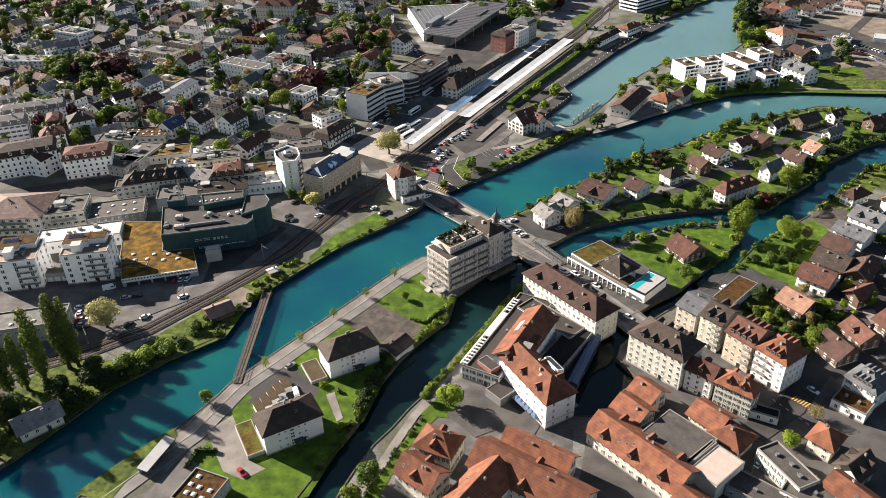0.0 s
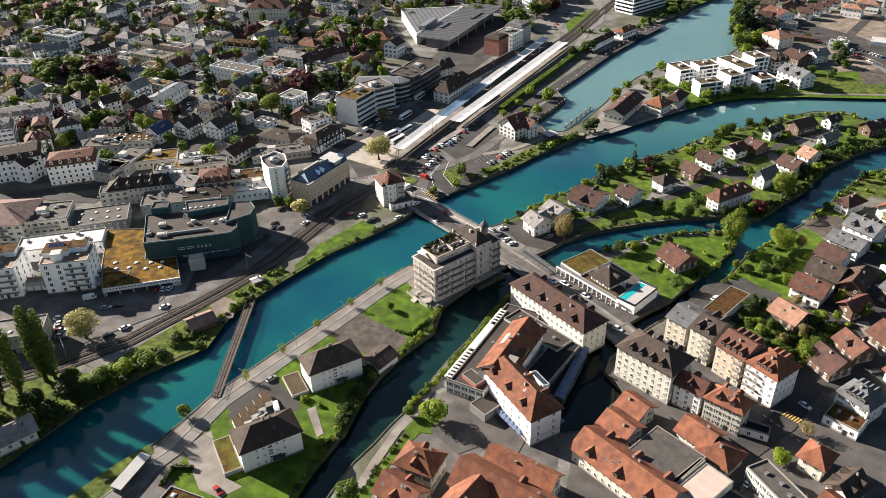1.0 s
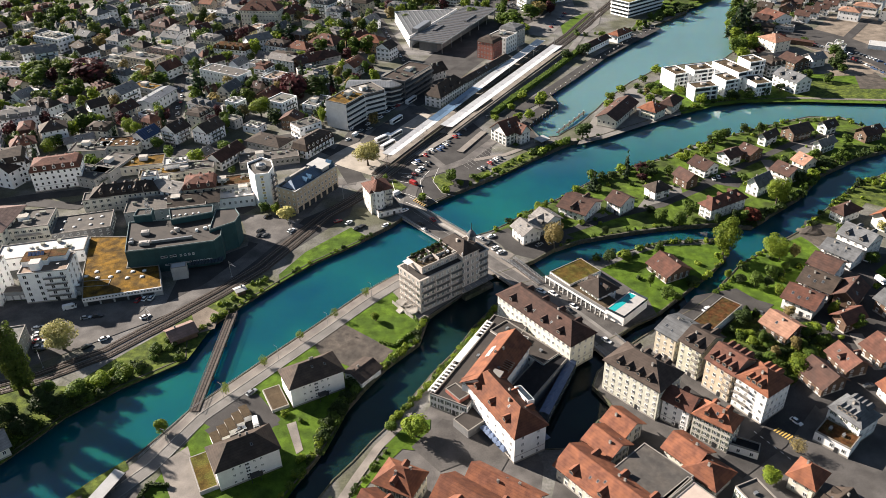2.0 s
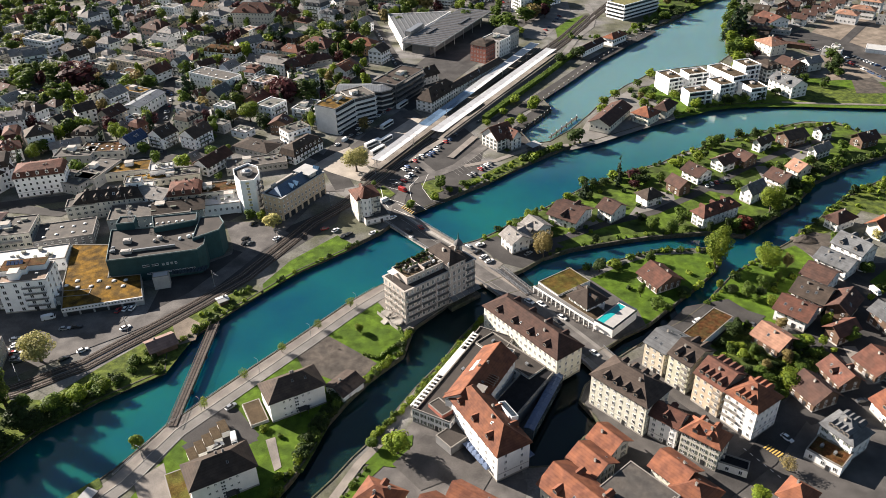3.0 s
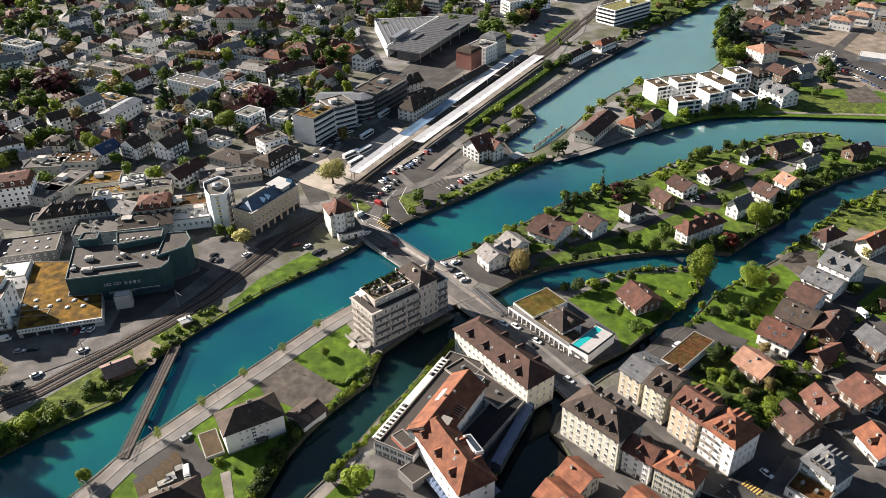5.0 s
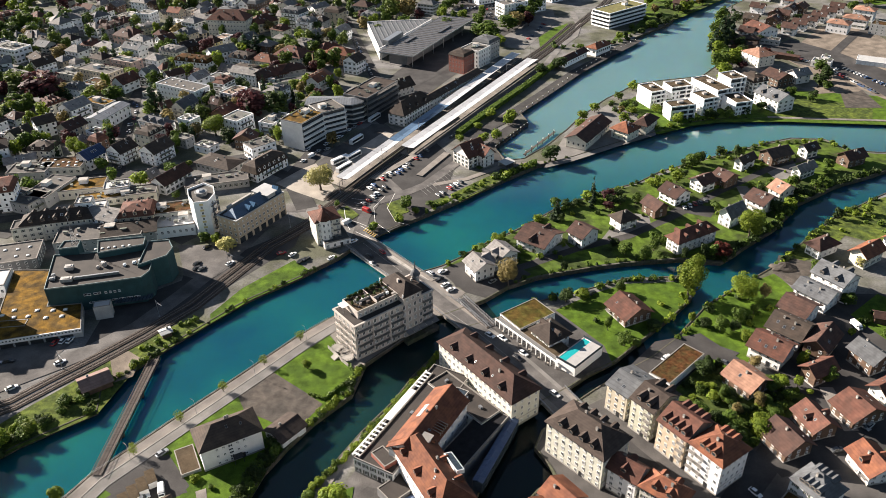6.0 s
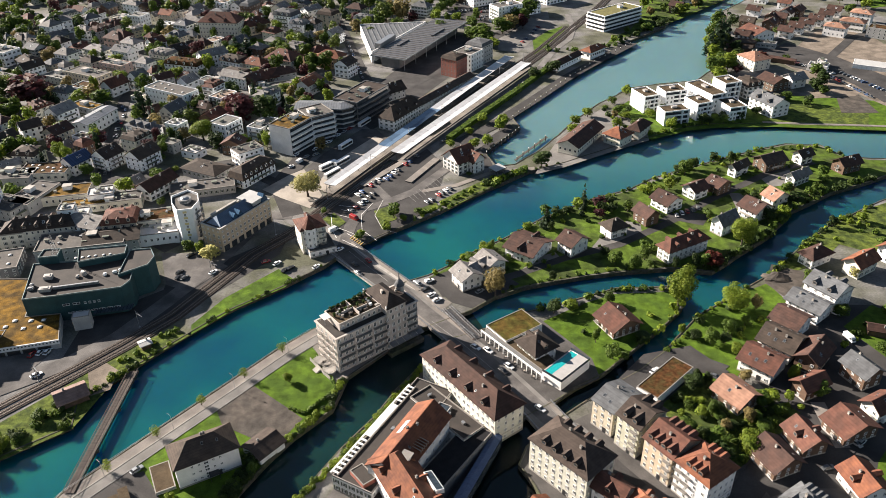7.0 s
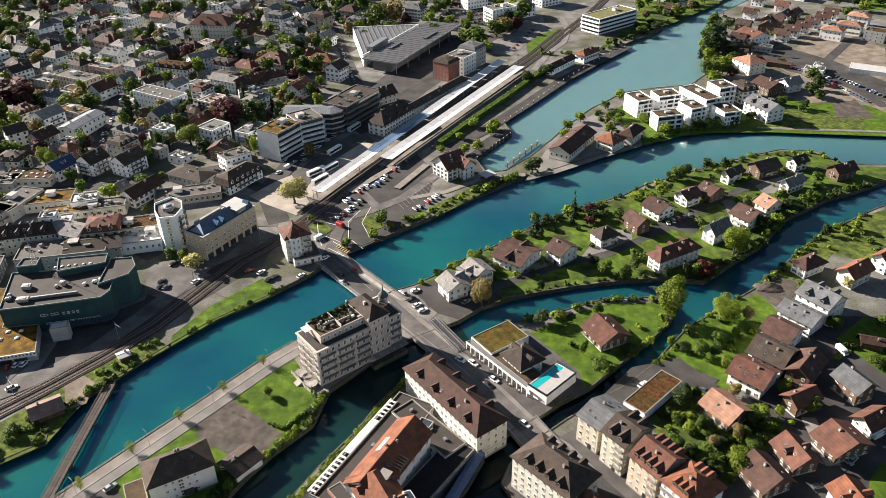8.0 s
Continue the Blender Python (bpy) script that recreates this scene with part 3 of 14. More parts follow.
sheet("plot", [(288.5, 540.0), (320.2, 571.4), (323.1, 566.3), (326.3, 542.4), (320.5, 536.9), (307.1, 535.8), (288.6, 534.2)], SITE, 0.09, "bare plot beside the meadow", "plot")
sheet("lawn", [(172.2, 315.4), (181.5, 320.3), (184.3, 308.7), (184.0, 303.7), (172.1, 297.0), (164.1, 306.8)], GRASS, 0.06, "green garden lawn", "lawn")
sheet("plot", [(308.1, 537.5), (324.2, 539.0), (322.2, 507.2), (298.6, 508.5)], EARTH, 0.08, "bare brown garden plot", "plot")
sheet("garden", [(169.6, 647.7), (195.1, 681.5), (211.3, 692.9), (254.8, 730.1), (313.4, 791.2), (321.9, 824.8), (249.0, 831.0), (221.2, 736.9), (206.2, 703.7), (184.1, 677.3)], GARDEN, 0.05, "green gardens between railway and river", "garden")
sheet("building_plot", [(180.5, 320.6), (188.8, 335.0), (203.0, 326.9), (189.3, 311.0), (184.6, 311.1)], EARTH, 0.07, "dark dug earth of a building plot", "building plot")
sheet("bank", [(-162.0, 175.8), (-143.3, 179.5), (-135.2, 191.7), (-122.8, 211.9), (-108.3, 226.1), (-87.9, 241.4), (-82.4, 263.9), (-77.1, 271.4), (-70.5, 281.0), (-61.0, 292.2), (-69.1, 295.9), (-77.4, 290.1), (-86.9, 280.5), (-99.9, 262.5), (-113.9, 246.2), (-127.5, 228.5), (-152.9, 229.0), (-167.5, 193.7)], ROUGHGRASS, 0.04, "rough grass on the river bank", "river bank")
sheet("lawn", [(-60.6, 292.6), (-46.6, 309.4), (-28.0, 325.0), (-25.4, 330.9), (-33.5, 339.5), (-53.0, 317.5), (-62.3, 299.1)], GRASS, 0.04, "green lawn above the river wall", "lawn")
sheet("verge", [(39.4, 400.6), (60.8, 420.8), (85.7, 437.9), (88.0, 433.0), (64.8, 411.8), (44.5, 392.2)], ROUGHGRASS, 0.05, "green verge", "verge")
sheet("station_yard", [(-22.3, 387.8), (-8.4, 414.5), (13.8, 452.0), (28.1, 477.4), (44.1, 442.0), (37.1, 397.9), (22.9, 376.0), (4.1, 359.6), (-5.6, 353.9)], ASPHALT, 0.05, "asphalt station car park", "car park")
sheet("station_square", [(-49.4, 409.6), (-28.2, 463.0), (-8.7, 498.7), (0.7, 498.1), (8.3, 483.2), (-24.5, 415.3), (-35.2, 395.1)], LANE, 0.06, "dark asphalt bus lanes of the station square", "square")
sheet("car_park", [(-199.4, 285.2), (-143.8, 282.4), (-112.5, 283.1), (-118.3, 268.3), (-136.7, 251.4), (-153.5, 235.9), (-171.4, 226.5), (-182.8, 211.4), (-222.9, 286.4)], WORN, 0.05, "asphalt car park beside the railway", "car park")
sheet("patio", [(-93.9, 270.8), (-88.9, 276.3), (-82.1, 271.3), (-81.9, 260.9), (-87.9, 257.8)], SITE, 0.06, "brown paved garden patio", "patio")
sheet("yard", [(-91.8, 355.3), (-73.3, 354.4), (-57.2, 342.7), (-69.7, 323.0), (-81.4, 328.5)], WORN, 0.06, "grey asphalt yard", "yard")
sheet("lawn", [(-127.9, 701.1), (-104.3, 696.3), (-97.8, 658.1), (-119.6, 662.4)], GRASS, 0.04, "mown green lawn", "lawn")
sheet("lawn", [(-234.6, 811.4), (-217.7, 810.1), (-207.2, 771.5), (-223.3, 772.7)], GRASS, 0.04, "mown green lawn", "lawn")
sheet("lawn", [(-373.3, 776.0), (-339.9, 758.7), (-329.4, 733.2), (-359.0, 742.2)], GRASS, 0.04, "mown green lawn", "lawn")
sheet("lawn", [(118.8, 676.7), (135.1, 704.3), (148.8, 716.8), (149.0, 700.0), (132.7, 665.1), (115.7, 633.4)], GRASS, 0.04, "mown green lawn", "lawn")
sheet("lawn", [(456.0, 837.6), (510.1, 833.0), (475.5, 766.6), (438.1, 753.8), (438.9, 794.3)], GRASS, 0.04, "mown green lawn", "lawn")
sheet("car_park", [(49.1, 819.0), (100.2, 821.5), (98.5, 732.7), (58.5, 730.2)], ASPHALT, 0.05, "asphalt car park with rows of cars", "car park")
sheet("station_street", [(-19.1, 524.5), (-8.1, 570.4), (13.4, 623.7), (53.1, 693.7), (87.1, 707.6), (95.1, 682.9), (56.2, 608.2), (28.2, 552.2), (-2.0, 496.2)], ASPHALT, 0.03, "asphalt of the station street", "street")
sheet("yard", [(93.6, 733.0), (142.5, 766.6), (139.6, 720.9), (103.6, 645.3), (88.6, 653.3)], PALE, 0.05, "worn asphalt yard beside the railway", "yard")
sheet("car_park", [(292.6, 633.2), (321.4, 657.1), (346.1, 616.3), (363.2, 566.2), (344.7, 529.7), (323.4, 574.2), (301.4, 599.7)], ASPHALT, 0.07, "asphalt car park beside the building site", "car park")
sheet("landing", [(55.4, 457.9), (65.4, 473.2), (84.9, 502.5), (88.1, 492.4), (67.8, 460.6), (70.8, 438.8), (62.4, 439.3)], ASPHALT, 0.06, "asphalt landing stage by the boat basin", "landing")

sheet("bank", [(-118.0, 164.0), (-102.9, 182.9), (-94.6, 191.2), (-92.0, 187.6), (-95.5, 183.0), (-103.4, 168.0), (-106.0, 160.0)], ROUGHGRASS, 0.21, "steep grassy river bank below the road", "river bank")
sheet("garden", [(-21.1, 169.5), (-6.7, 196.6), (-3.4, 193.2), (-8.1, 187.4), (-14.4, 177.7), (-17.7, 169.6), (-24.0, 154.0), (-29.0, 156.0)], GRASS, 0.045, "narrow gardens between canal path and houses", "garden")
sheet("scrub", [(-24.6, 222.8), (-28.6, 213.8), (-31.6, 204.5), (-33.1, 191.3), (-29.3, 191.2), (-24.6, 206.5), (-20.1, 224.3)], ROUGHGRASS, 0.06, "shaded rough bank above the canal", "bank")
sheet("play_area", [(-43.8, 205.9), (-40.8, 207.2), (-36.4, 193.9), (-38.4, 192.2)], PAVING, 0.07, "pale gravel strip in the lawn", "play area")
sheet("bus_island", [(-28.9, 419.2), (-16.3, 458.5), (0.6, 487.0), (6.0, 481.8), (-5.6, 451.4), (-22.2, 415.1)], PAVEBRIGHT, 0.11, "pale paved bus island", "square")
# Brighter patch: sunlight on the square put into the paving colour.
sheet("plaza", [(-56.0, 418.0), (-44.3, 435.1), (-36.9, 442.4), (-22.4, 410.1), (-27.0, 396.0), (-44.1, 408.0)], PAVEBRIGHT, 0.12, "pale station square paving, brightened where the sun falls", "square")
sheet("parking_deck", [(104.8, 258.9), (126.7, 276.6), (133.1, 276.9), (147.7, 267.0), (141.3, 261.7), (134.9, 264.2), (116.9, 246.8), (111.1, 253.3)], ASPHALT, 0.11, "black asphalt parking deck beside the canal", "parking")
# roads
ribbon("quay_footway", [(-115.9, 156.1), (-88.5, 190.4), (-77.5, 212.6), (-66.7, 225.7), (-53.8, 241.5), (-37.8, 261.0), (-21.9, 280.8), (-8.3, 295.4)], 4.0, PAVING, 0.1, "pale paved footway along the quay wall", "pavement")
ribbon("quay_road", [(-111.9, 152.9), (-84.8, 187.9), (-73.9, 210.4), (-63.5, 223.1), (-50.7, 238.9), (-34.6, 258.5), (-18.9, 278.2), (-5.4, 292.6)], 4.6, PALE, 0.08, "pale worn asphalt quay road", "road")
ribbon("footway_kerb", [(-114.3, 154.8), (-86.8, 189.2), (-75.8, 211.6), (-65.1, 224.4), (-52.2, 240.2), (-36.2, 259.7), (-20.4, 279.5), (-6.8, 294.0)], 0.25, CONCRETE, 0.2, "concrete kerb of the footway", "kerb", thick=0.15)
ribbon("road_marking", [(-110.2, 151.6), (-83.1, 186.7), (-72.2, 209.4), (-61.9, 221.8), (-49.1, 237.6), (-33.0, 257.2), (-17.3, 276.9), (-3.9, 291.2)], 0.16, MARKWORN, 0.12, "white edge line", "road marking")
ribbon("road", [(-34.5, 388.5), (-18.2, 372.0), (-5.7, 355.5)], 13, PALE, 0.08, "grey asphalt road", "road")
ribbon("road", [(-5.7, 355.5), (4.6, 339.8), (15.5, 327.0), (24.5, 317.8), (34.2, 303.6), (42.2, 293.3), (54.0, 277.5), (67.3, 257.1), (77.5, 240.8), (84.6, 233.8), (91.9, 221.8)], 10, PALE, 0.1, "pale worn footways beside the road", "pavement")
ribbon("road", [(-5.7, 355.5), (4.6, 339.8), (15.5, 327.0), (24.5, 317.8), (34.2, 303.6), (42.2, 293.3), (54.0, 277.5), (67.3, 257.1), (77.5, 240.8), (84.6, 233.8), (91.9, 221.8)], 6.6, WORN, 0.11, "worn grey asphalt road", "road")
ribbon("road", [(-8.7, 358.9), (4.6, 339.8), (15.5, 327.0), (24.5, 317.8)], 8.2, LANE, 0.13, "dark asphalt road over the bridge", "road")
ribbon("road", [(91.9, 221.8), (100.1, 209.6)], 9, ASPHALT, 0.08, "grey asphalt road", "road")
ribbon("street", [(101.0, 180.8), (119.3, 193.4), (141.2, 216.4), (155.5, 229.1)], 9, ASPHALT, 0.08, "grey asphalt road", "road")
ribbon("street", [(139.4, 209.8), (152.9, 213.7), (169.8, 224.5), (178.3, 231.4), (201.7, 240.9)], 7, ASPHALT, 0.08, "dark asphalt street", "road")
ribbon("lane", [(171.9, 247.0), (171.3, 236.6), (171.2, 225.6)], 5, PAVING, 0.08, "pale lane", "road")
ribbon("access_ramp", [(100.9, 251.6), (119.2, 271.8), (135.1, 276.1), (143.5, 261.9)], 7, ASPHALT, 0.08, "asphalt access ramp to the parking deck", "road")
ribbon("road", [(-34.5, 388.5), (-46.7, 389.1), (-59.5, 356.5), (-69.0, 332.9), (-78.1, 314.0), (-90.0, 291.8), (-102.6, 278.0), (-113.5, 269.1), (-131.1, 256.8), (-147.5, 244.9), (-173.0, 229.9), (-184.5, 214.4)], 8, WORN, 0.08, "worn asphalt road beside the railway", "road")
ribbon("station_street", [(-34.5, 388.5), (-48.0, 424.0), (-36.2, 474.1), (-13.4, 521.4), (5.3, 557.0), (30.7, 592.8), (54.8, 640.5), (81.1, 678.2), (117.6, 738.6)], 11, ASPHALT, 0.08, "asphalt station street", "road")
ribbon("street", [(-48.0, 424.0), (-82.5, 453.6), (-108.0, 444.5), (-138.7, 433.7), (-170.3, 429.4), (-201.5, 425.2), (-230.7, 418.1), (-265.3, 423.3)], 8, ASPHALT, 0.08, "asphalt town street", "road")
ribbon("street", [(-147.9, 431.2), (-160.3, 478.2), (-179.2, 558.4), (-187.5, 616.2), (-215.0, 695.0)], 8, ASPHALT, 0.08, "shaded asphalt side street", "road")
ribbon("street", [(-2.7, 551.7), (-17.6, 610.0), (-39.7, 706.0), (-62.8, 797.4), (-78.3, 870.6)], 8, ASPHALT, 0.08, "asphalt street with parked cars", "road")
ribbon("street", [(-210.3, 375.6), (-180.8, 368.8), (-180.3, 370.9), (-135.3, 381.6), (-105.3, 372.9), (-87.4, 358.8)], 9, ASPHALT, 0.08, "shaded asphalt street", "road")
ribbon("street", [(-240.4, 371.2), (-213.1, 379.5), (-180.8, 385.8)], 8, ASPHALT, 0.08, "shaded asphalt street", "road")
ribbon("street", [(292.6, 633.2), (311.9, 615.8), (331.1, 591.7), (337.9, 525.1)], 8, ASPHALT, 0.08, "grey asphalt road", "road")
ribbon("street", [(295.0, 640.0), (353.6, 697.3), (408.4, 756.0)], 6, ASPHALT, 0.08, "grey asphalt road", "road")
ribbon("street", [(328.3, 604.4), (376.5, 664.0), (425.8, 700.6)], 7, ASPHALT, 0.08, "grey asphalt road", "road")
ribbon("path", [(243.4, 496.0), (264.2, 492.6), (308.4, 486.7), (379.0, 476.3)], 3, PAVING, 0.09, "pale riverside path", "road")
ribbon("path", [(-28.2, 159.6), (-23.0, 169.6), (-17.7, 181.5), (-11.3, 194.4), (-5.3, 202.7), (2.1, 219.1), (7.8, 228.8)], 3, PAVING, 0.09, "pale gravel path along the canal", "road")
# Darker asphalt tone stands in for the shade on this courtyard.
sheet("courtyard", [(-0.5, 194.0), (10.0, 206.5), (22.0, 203.0), (32.5, 190.0), (27.6, 181.1), (16.7, 186.6), (8.8, 183.0)], LANE, 0.05, "worn asphalt courtyard behind the hotel, darkened for its shade", "courtyard")
sheet("lawn", [(-9.3, 194.4), (-4.3, 202.6), (5.9, 206.6), (5.4, 192.4), (-0.5, 192.6)], GRASS, 0.04, "small lawn beside the canal path", "lawn")
ribbon("promenade", [(49.3, 471.5), (73.2, 498.2), (105.7, 544.0), (136.1, 588.7), (161.3, 620.0), (199.1, 664.8)], 9, ASPHALT, 0.09, "dark asphalt riverside promenade", "road")
ribbon("path", [(30.5, 412.3), (49.3, 418.5), (70.3, 434.1), (94.0, 437.4)], 3.5, PAVING, 0.09, "riverside path", "road")
ribbon("yard_road", [(-5.8, 357.8), (-4.3, 377.4), (0.2, 393.2), (14.0, 401.9), (26.7, 412.5), (44.0, 438.8), (65.4, 473.2)], 6, WORN, 0.09, "worn grey service road", "road")
ribbon("yard_road", [(14.0, 401.9), (4.2, 421.1), (20.7, 451.6), (47.0, 495.0), (82.5, 551.5), (120.0, 613.3)], 5, WORN, 0.09, "worn grey service road beside the platforms", "road")
sheet("planted_island", [(6.4, 391.6), (13.4, 396.5), (18.8, 383.1), (10.5, 377.3)], ROUGHGRASS, 0.12, "planted traffic island", "traffic island")
sheet("planted_island", [(-19.1, 384.5), (-14.0, 390.7), (-6.9, 380.7), (-11.8, 373.5)], ROUGHGRASS, 0.12, "planted traffic island", "traffic island")
sheet("planted_island", [(27.7, 391.7), (38.1, 399.3), (40.0, 393.7), (30.6, 385.1)], ROUGHGRASS, 0.12, "planted traffic island", "traffic island")
sheet("planted_island", [(50.7, 440.0), (63.7, 453.2), (65.8, 439.1), (56.6, 429.4)], ROUGHGRASS, 0.12, "planted traffic island", "traffic island")
ribbon("platform", [(-1.9, 419.9), (21.4, 451.5)], 4.0, PAVING, 0.6, "low pale platform beside the tracks", "platform", thick=0.5)
ribbon("platform", [(23.0, 423.0), (38.9, 452.2)], 4.0, PAVING, 0.6, "low pale platform beside the tracks", "platform", thick=0.5)
ribbon("lane", [(159.2, 755.7), (157.8, 711.1), (149.8, 679.2), (133.2, 650.5), (117.6, 610.8)], 5, PALE, 0.08, "pale curved lane beside the railway", "road")

# road markings
for i in range(11):
    ribbon("parking_line", [(24.0 + i * 1.75, 407.0 + i * 2.41), (27.6 + i * 1.75, 400.5 + i * 2.35)], 0.12, MARKWORN, 0.13, "white parking bay line", "road marking")
ribbon("road_marking", [(-2.8, 353.2), (7.3, 339.7), (16.8, 327.4)], 0.14, MARKWORN, 0.14, "white centre line", "road marking")
ribbon("road_marking", [(36.4, 297.9), (48.6, 282.8), (59.7, 267.1)], 0.14, MARKWORN, 0.14, "white centre line", "road marking")
for i in range(6):
    ribbon("road_marking", [(120.8 + i * 0.62, 196.7 - i * 0.78), (123.1 + i * 0.64, 198.1 - i * 0.74)], 0.5, YELLOW, 0.12, "yellow crossing stripe", "road marking")
ribbon("road_marking", [(5.2, 399.9), (0.1, 387.9), (1.8, 372.6), (9.5, 362.4)], 0.22, MARK, 0.15, "white painted road line", "road marking")
ribbon("road_marking", [(10.4, 403.0), (7.1, 386.9), (11.9, 373.0), (19.1, 368.8)], 0.2, MARK, 0.15, "white painted road line", "road marking")
ribbon("road_marking", [(-13.8, 377.2), (-5.4, 371.7), (0.6, 366.8)], 0.2, MARK, 0.15, "white painted road line", "road marking")
ribbon("road_marking", [(-10.8, 387.8), (-2.4, 383.6)], 0.2, MARK, 0.15, "white painted road line", "road marking")
ribbon("road_marking", [(-10.5, 393.5), (-2.0, 389.9)], 0.2, MARK, 0.15, "white painted road line", "road marking")
ribbon("road_marking", [(-12.3, 398.2), (-3.0, 395.7)], 0.2, MARK, 0.15, "white painted road line", "road marking")
ribbon("road_marking", [(-7.1, 363.7), (1.1, 356.4)], 0.25, MARK, 0.15, "white painted road line", "road marking")
ribbon("road_marking", [(-5.3, 369.4), (3.7, 360.4)], 0.25, MARK, 0.15, "white painted road line", "road marking")
ribbon("road_marking", [(-15.3, 388.0), (-12.7, 372.7), (-10.0, 365.3)], 0.25, MARK, 0.15, "white painted road line", "road marking")
for i in range(6):
    ribbon("road_marking", [(-1.6 + i * 1.04, 367.5 - i * 1.2), (-3.3 + i * 1.04, 364.4 - i * 1.18)], 0.5, YELLOW, 0.15, "yellow crossing stripe", "road marking")
QUAY = [(-90.3, 191.6), (-79.3, 213.7), (-68.3, 227.1), (-55.5, 242.8), (-39.4, 262.3), (-23.5, 282.2), (-12.5, 293.6)]
TRACK = [(-180.9, 204.0), (-161.8, 224.5), (-141.5, 233.6), (-120.8, 247.5), (-110.0, 259.4), (-98.3, 271.8), (-86.0, 286.0), (-71.1, 305.5), (-60.0, 327.5), (-47.6, 352.0), (-32.7, 370.9), (-19.8, 394.3), (-4.0, 423.0), (17.3, 460.3), (48.2, 517.2), (95.9, 597.1), (125.0, 647.0), (157.9, 712.0), (189.9, 772.7), (226.4, 851.0)]
CANOPY_A = [(-18.7, 414.0), (95.3, 624.2)]
CANOPY_B = [(15.6, 452.9), (106.3, 608.8)]
FOOTBRIDGE = [(-77.4, 214.6), (-76.4, 269.4)]
BRIDGE_A = [(-7.8, 357.9), (26.1, 316.4)]
BRIDGE_B = [(33.0, 305.5), (48.8, 284.8)]
BRIDGE_C = [(73.4, 247.4), (81.9, 231.5)]
JETTY = [(83.9, 450.3), (106.4, 482.6)]
JETTY_B = [(66.9, 458.1), (91.0, 495.1)]
QUAY_POSTS = [(87.1, 511.5), (104.9, 538.4), (135.6, 586.1), (161.6, 621.4), (199.1, 664.8)]
HEDGE = [(46.1, 478.1), (67.1, 513.9), (95.5, 558.9), (123.3, 606.0), (133.1, 612.2)]


# ---- buildings ----
WINDOW = {}


def window_mesh(w, h, shutters):
    """Frame, pane, sill and shutters as one skin, the pane set back."""
    key = (round(w, 1), round(h, 1), bool(shutters))
    if key in WINDOW:
        return WINDOW[key]
    bm, f = bmesh.new(), 0.1
    xs = [-w / 2, -w / 2 + f, -f / 2, f / 2, w / 2 - f, w / 2]
    if shutters:
        xs = [-w / 2 - 0.55] + xs + [w / 2 + 0.55]
    zs = [-h / 2 - 0.1, -h / 2, -h / 2 + f, h / 2 - f, h / 2]
    grid = {}

    def at(i, k, y):
        if (i, k, y) not in grid:
            grid[i, k, y] = bm.verts.new((xs[i], y, zs[k]))
        return grid[i, k, y]

    o, last = (1 if shutters else 0), len(xs) - 2
    for i in range(len(xs) - 1):
        for k in range(4):
            pane = k == 2 and i - o in (1, 3)
            if pane:
                c = [(i, k), (i + 1, k), (i + 1, k + 1), (i, k + 1)]
                bm.faces.new([at(*q, -0.03) for q in c]).material_index = 1
                for q, r in zip(c, c[1:] + c[:1]):
                    bm.faces.new((at(*q, -0.1), at(*r, -0.1), at(*r, -0.03), at(*q, -0.03))).material_index = 0
            else:
                fl = bm.faces.new((at(i, k, -0.1), at(i + 1, k, -0.1), at(i + 1, k + 1, -0.1), at(i, k + 1, -0.1)))
                fl.material_index = 3 if shutters and i in (0, last) and k else (2 if k == 0 else 0)
    rim = [(i, 0) for i in range(len(xs))] + [(len(xs) - 1, k) for k in range(1, 5)] + [(i, 4) for i in range(len(xs) - 2, -1, -1)] + [(0, k) for k in range(3, 0, -1)]
    for q, r in zip(rim, rim[1:] + rim[:1]):
        bm.faces.new((at(*r, -0.1), at(*q, -0.1), at(*q, 0.02), at(*r, 0.02))).material_index = 3 if shutters else 0
    me = bpy.data.meshes.new("window")
    bm.to_mesh(me)
    bm.free()
    for m in (WHITE, GLASS, CONCRETE, SHUTTER):
        me.materials.append(m)
    WINDOW[key] = me
    return me


def far_stack():
    def build(bm):
        box(bm, -0.4, -0.4, -1.2, 0.4, 0.4, 0.9, 2)
        box(bm, -0.5, -0.5, 0.9, 0.5, 0.5, 1.05, 3)
    return once(("far_stack", 1), build, (WHITE, GLASS, CONCRETE, SHUTTER))


def far_hut():
    """Lift housing on a flat roof."""
    def build(bm):
        box(bm, -2.2, -1.8, 0, 2.2, 1.8, 2.2, 0)
        box(bm, -2.4, -2.0, 2.2, 2.4, 2.0, 2.4, 2)
    return once(("far_hut", 1), build, (WHITE, GLASS, CONCRETE, SHUTTER))


def far_balcony(w):
    def build(bm):
        box(bm, -w / 2, -1.2, -0.1, w / 2, -0.01, 0.08, 2)
        box(bm, -w / 2, -1.25, 0.0, w / 2, -1.18, 1.0, 3 if w % 2 else 2)
    return once(("far_balcony", w), build, (WHITE, GLASS, CONCRETE, SHUTTER))


def plain_window(w, h, shutters=False):
    """The same window for far or averted walls, with fewer faces."""
    def build(bm):
        o = [bm.verts.new(c) for c in ((-w / 2, -0.06, -h / 2), (w / 2, -0.06, -h / 2), (w / 2, -0.06, h / 2), (-w / 2, -0.06, h / 2))]
        i = [bm.verts.new((c.co.x * 0.84, -0.03, c.co.z * 0.88)) for c in o]
        for k in range(4):
            bm.faces.new((o[k], o[(k + 1) % 4], i[(k + 1) % 4], i[k]))
        bm.faces.new(i).material_index = 1
        if shutters:
            for s in (-1, 1):
                box(bm, s * w * 0.72 - w * 0.2, -0.08, -h / 2, s * w * 0.72 + w * 0.2, -0.03, h / 2, 3)
    return once(("plain", round(w, 2), round(h, 1), shutters), build, (WHITE, GLASS, CONCRETE, SHUTTER))


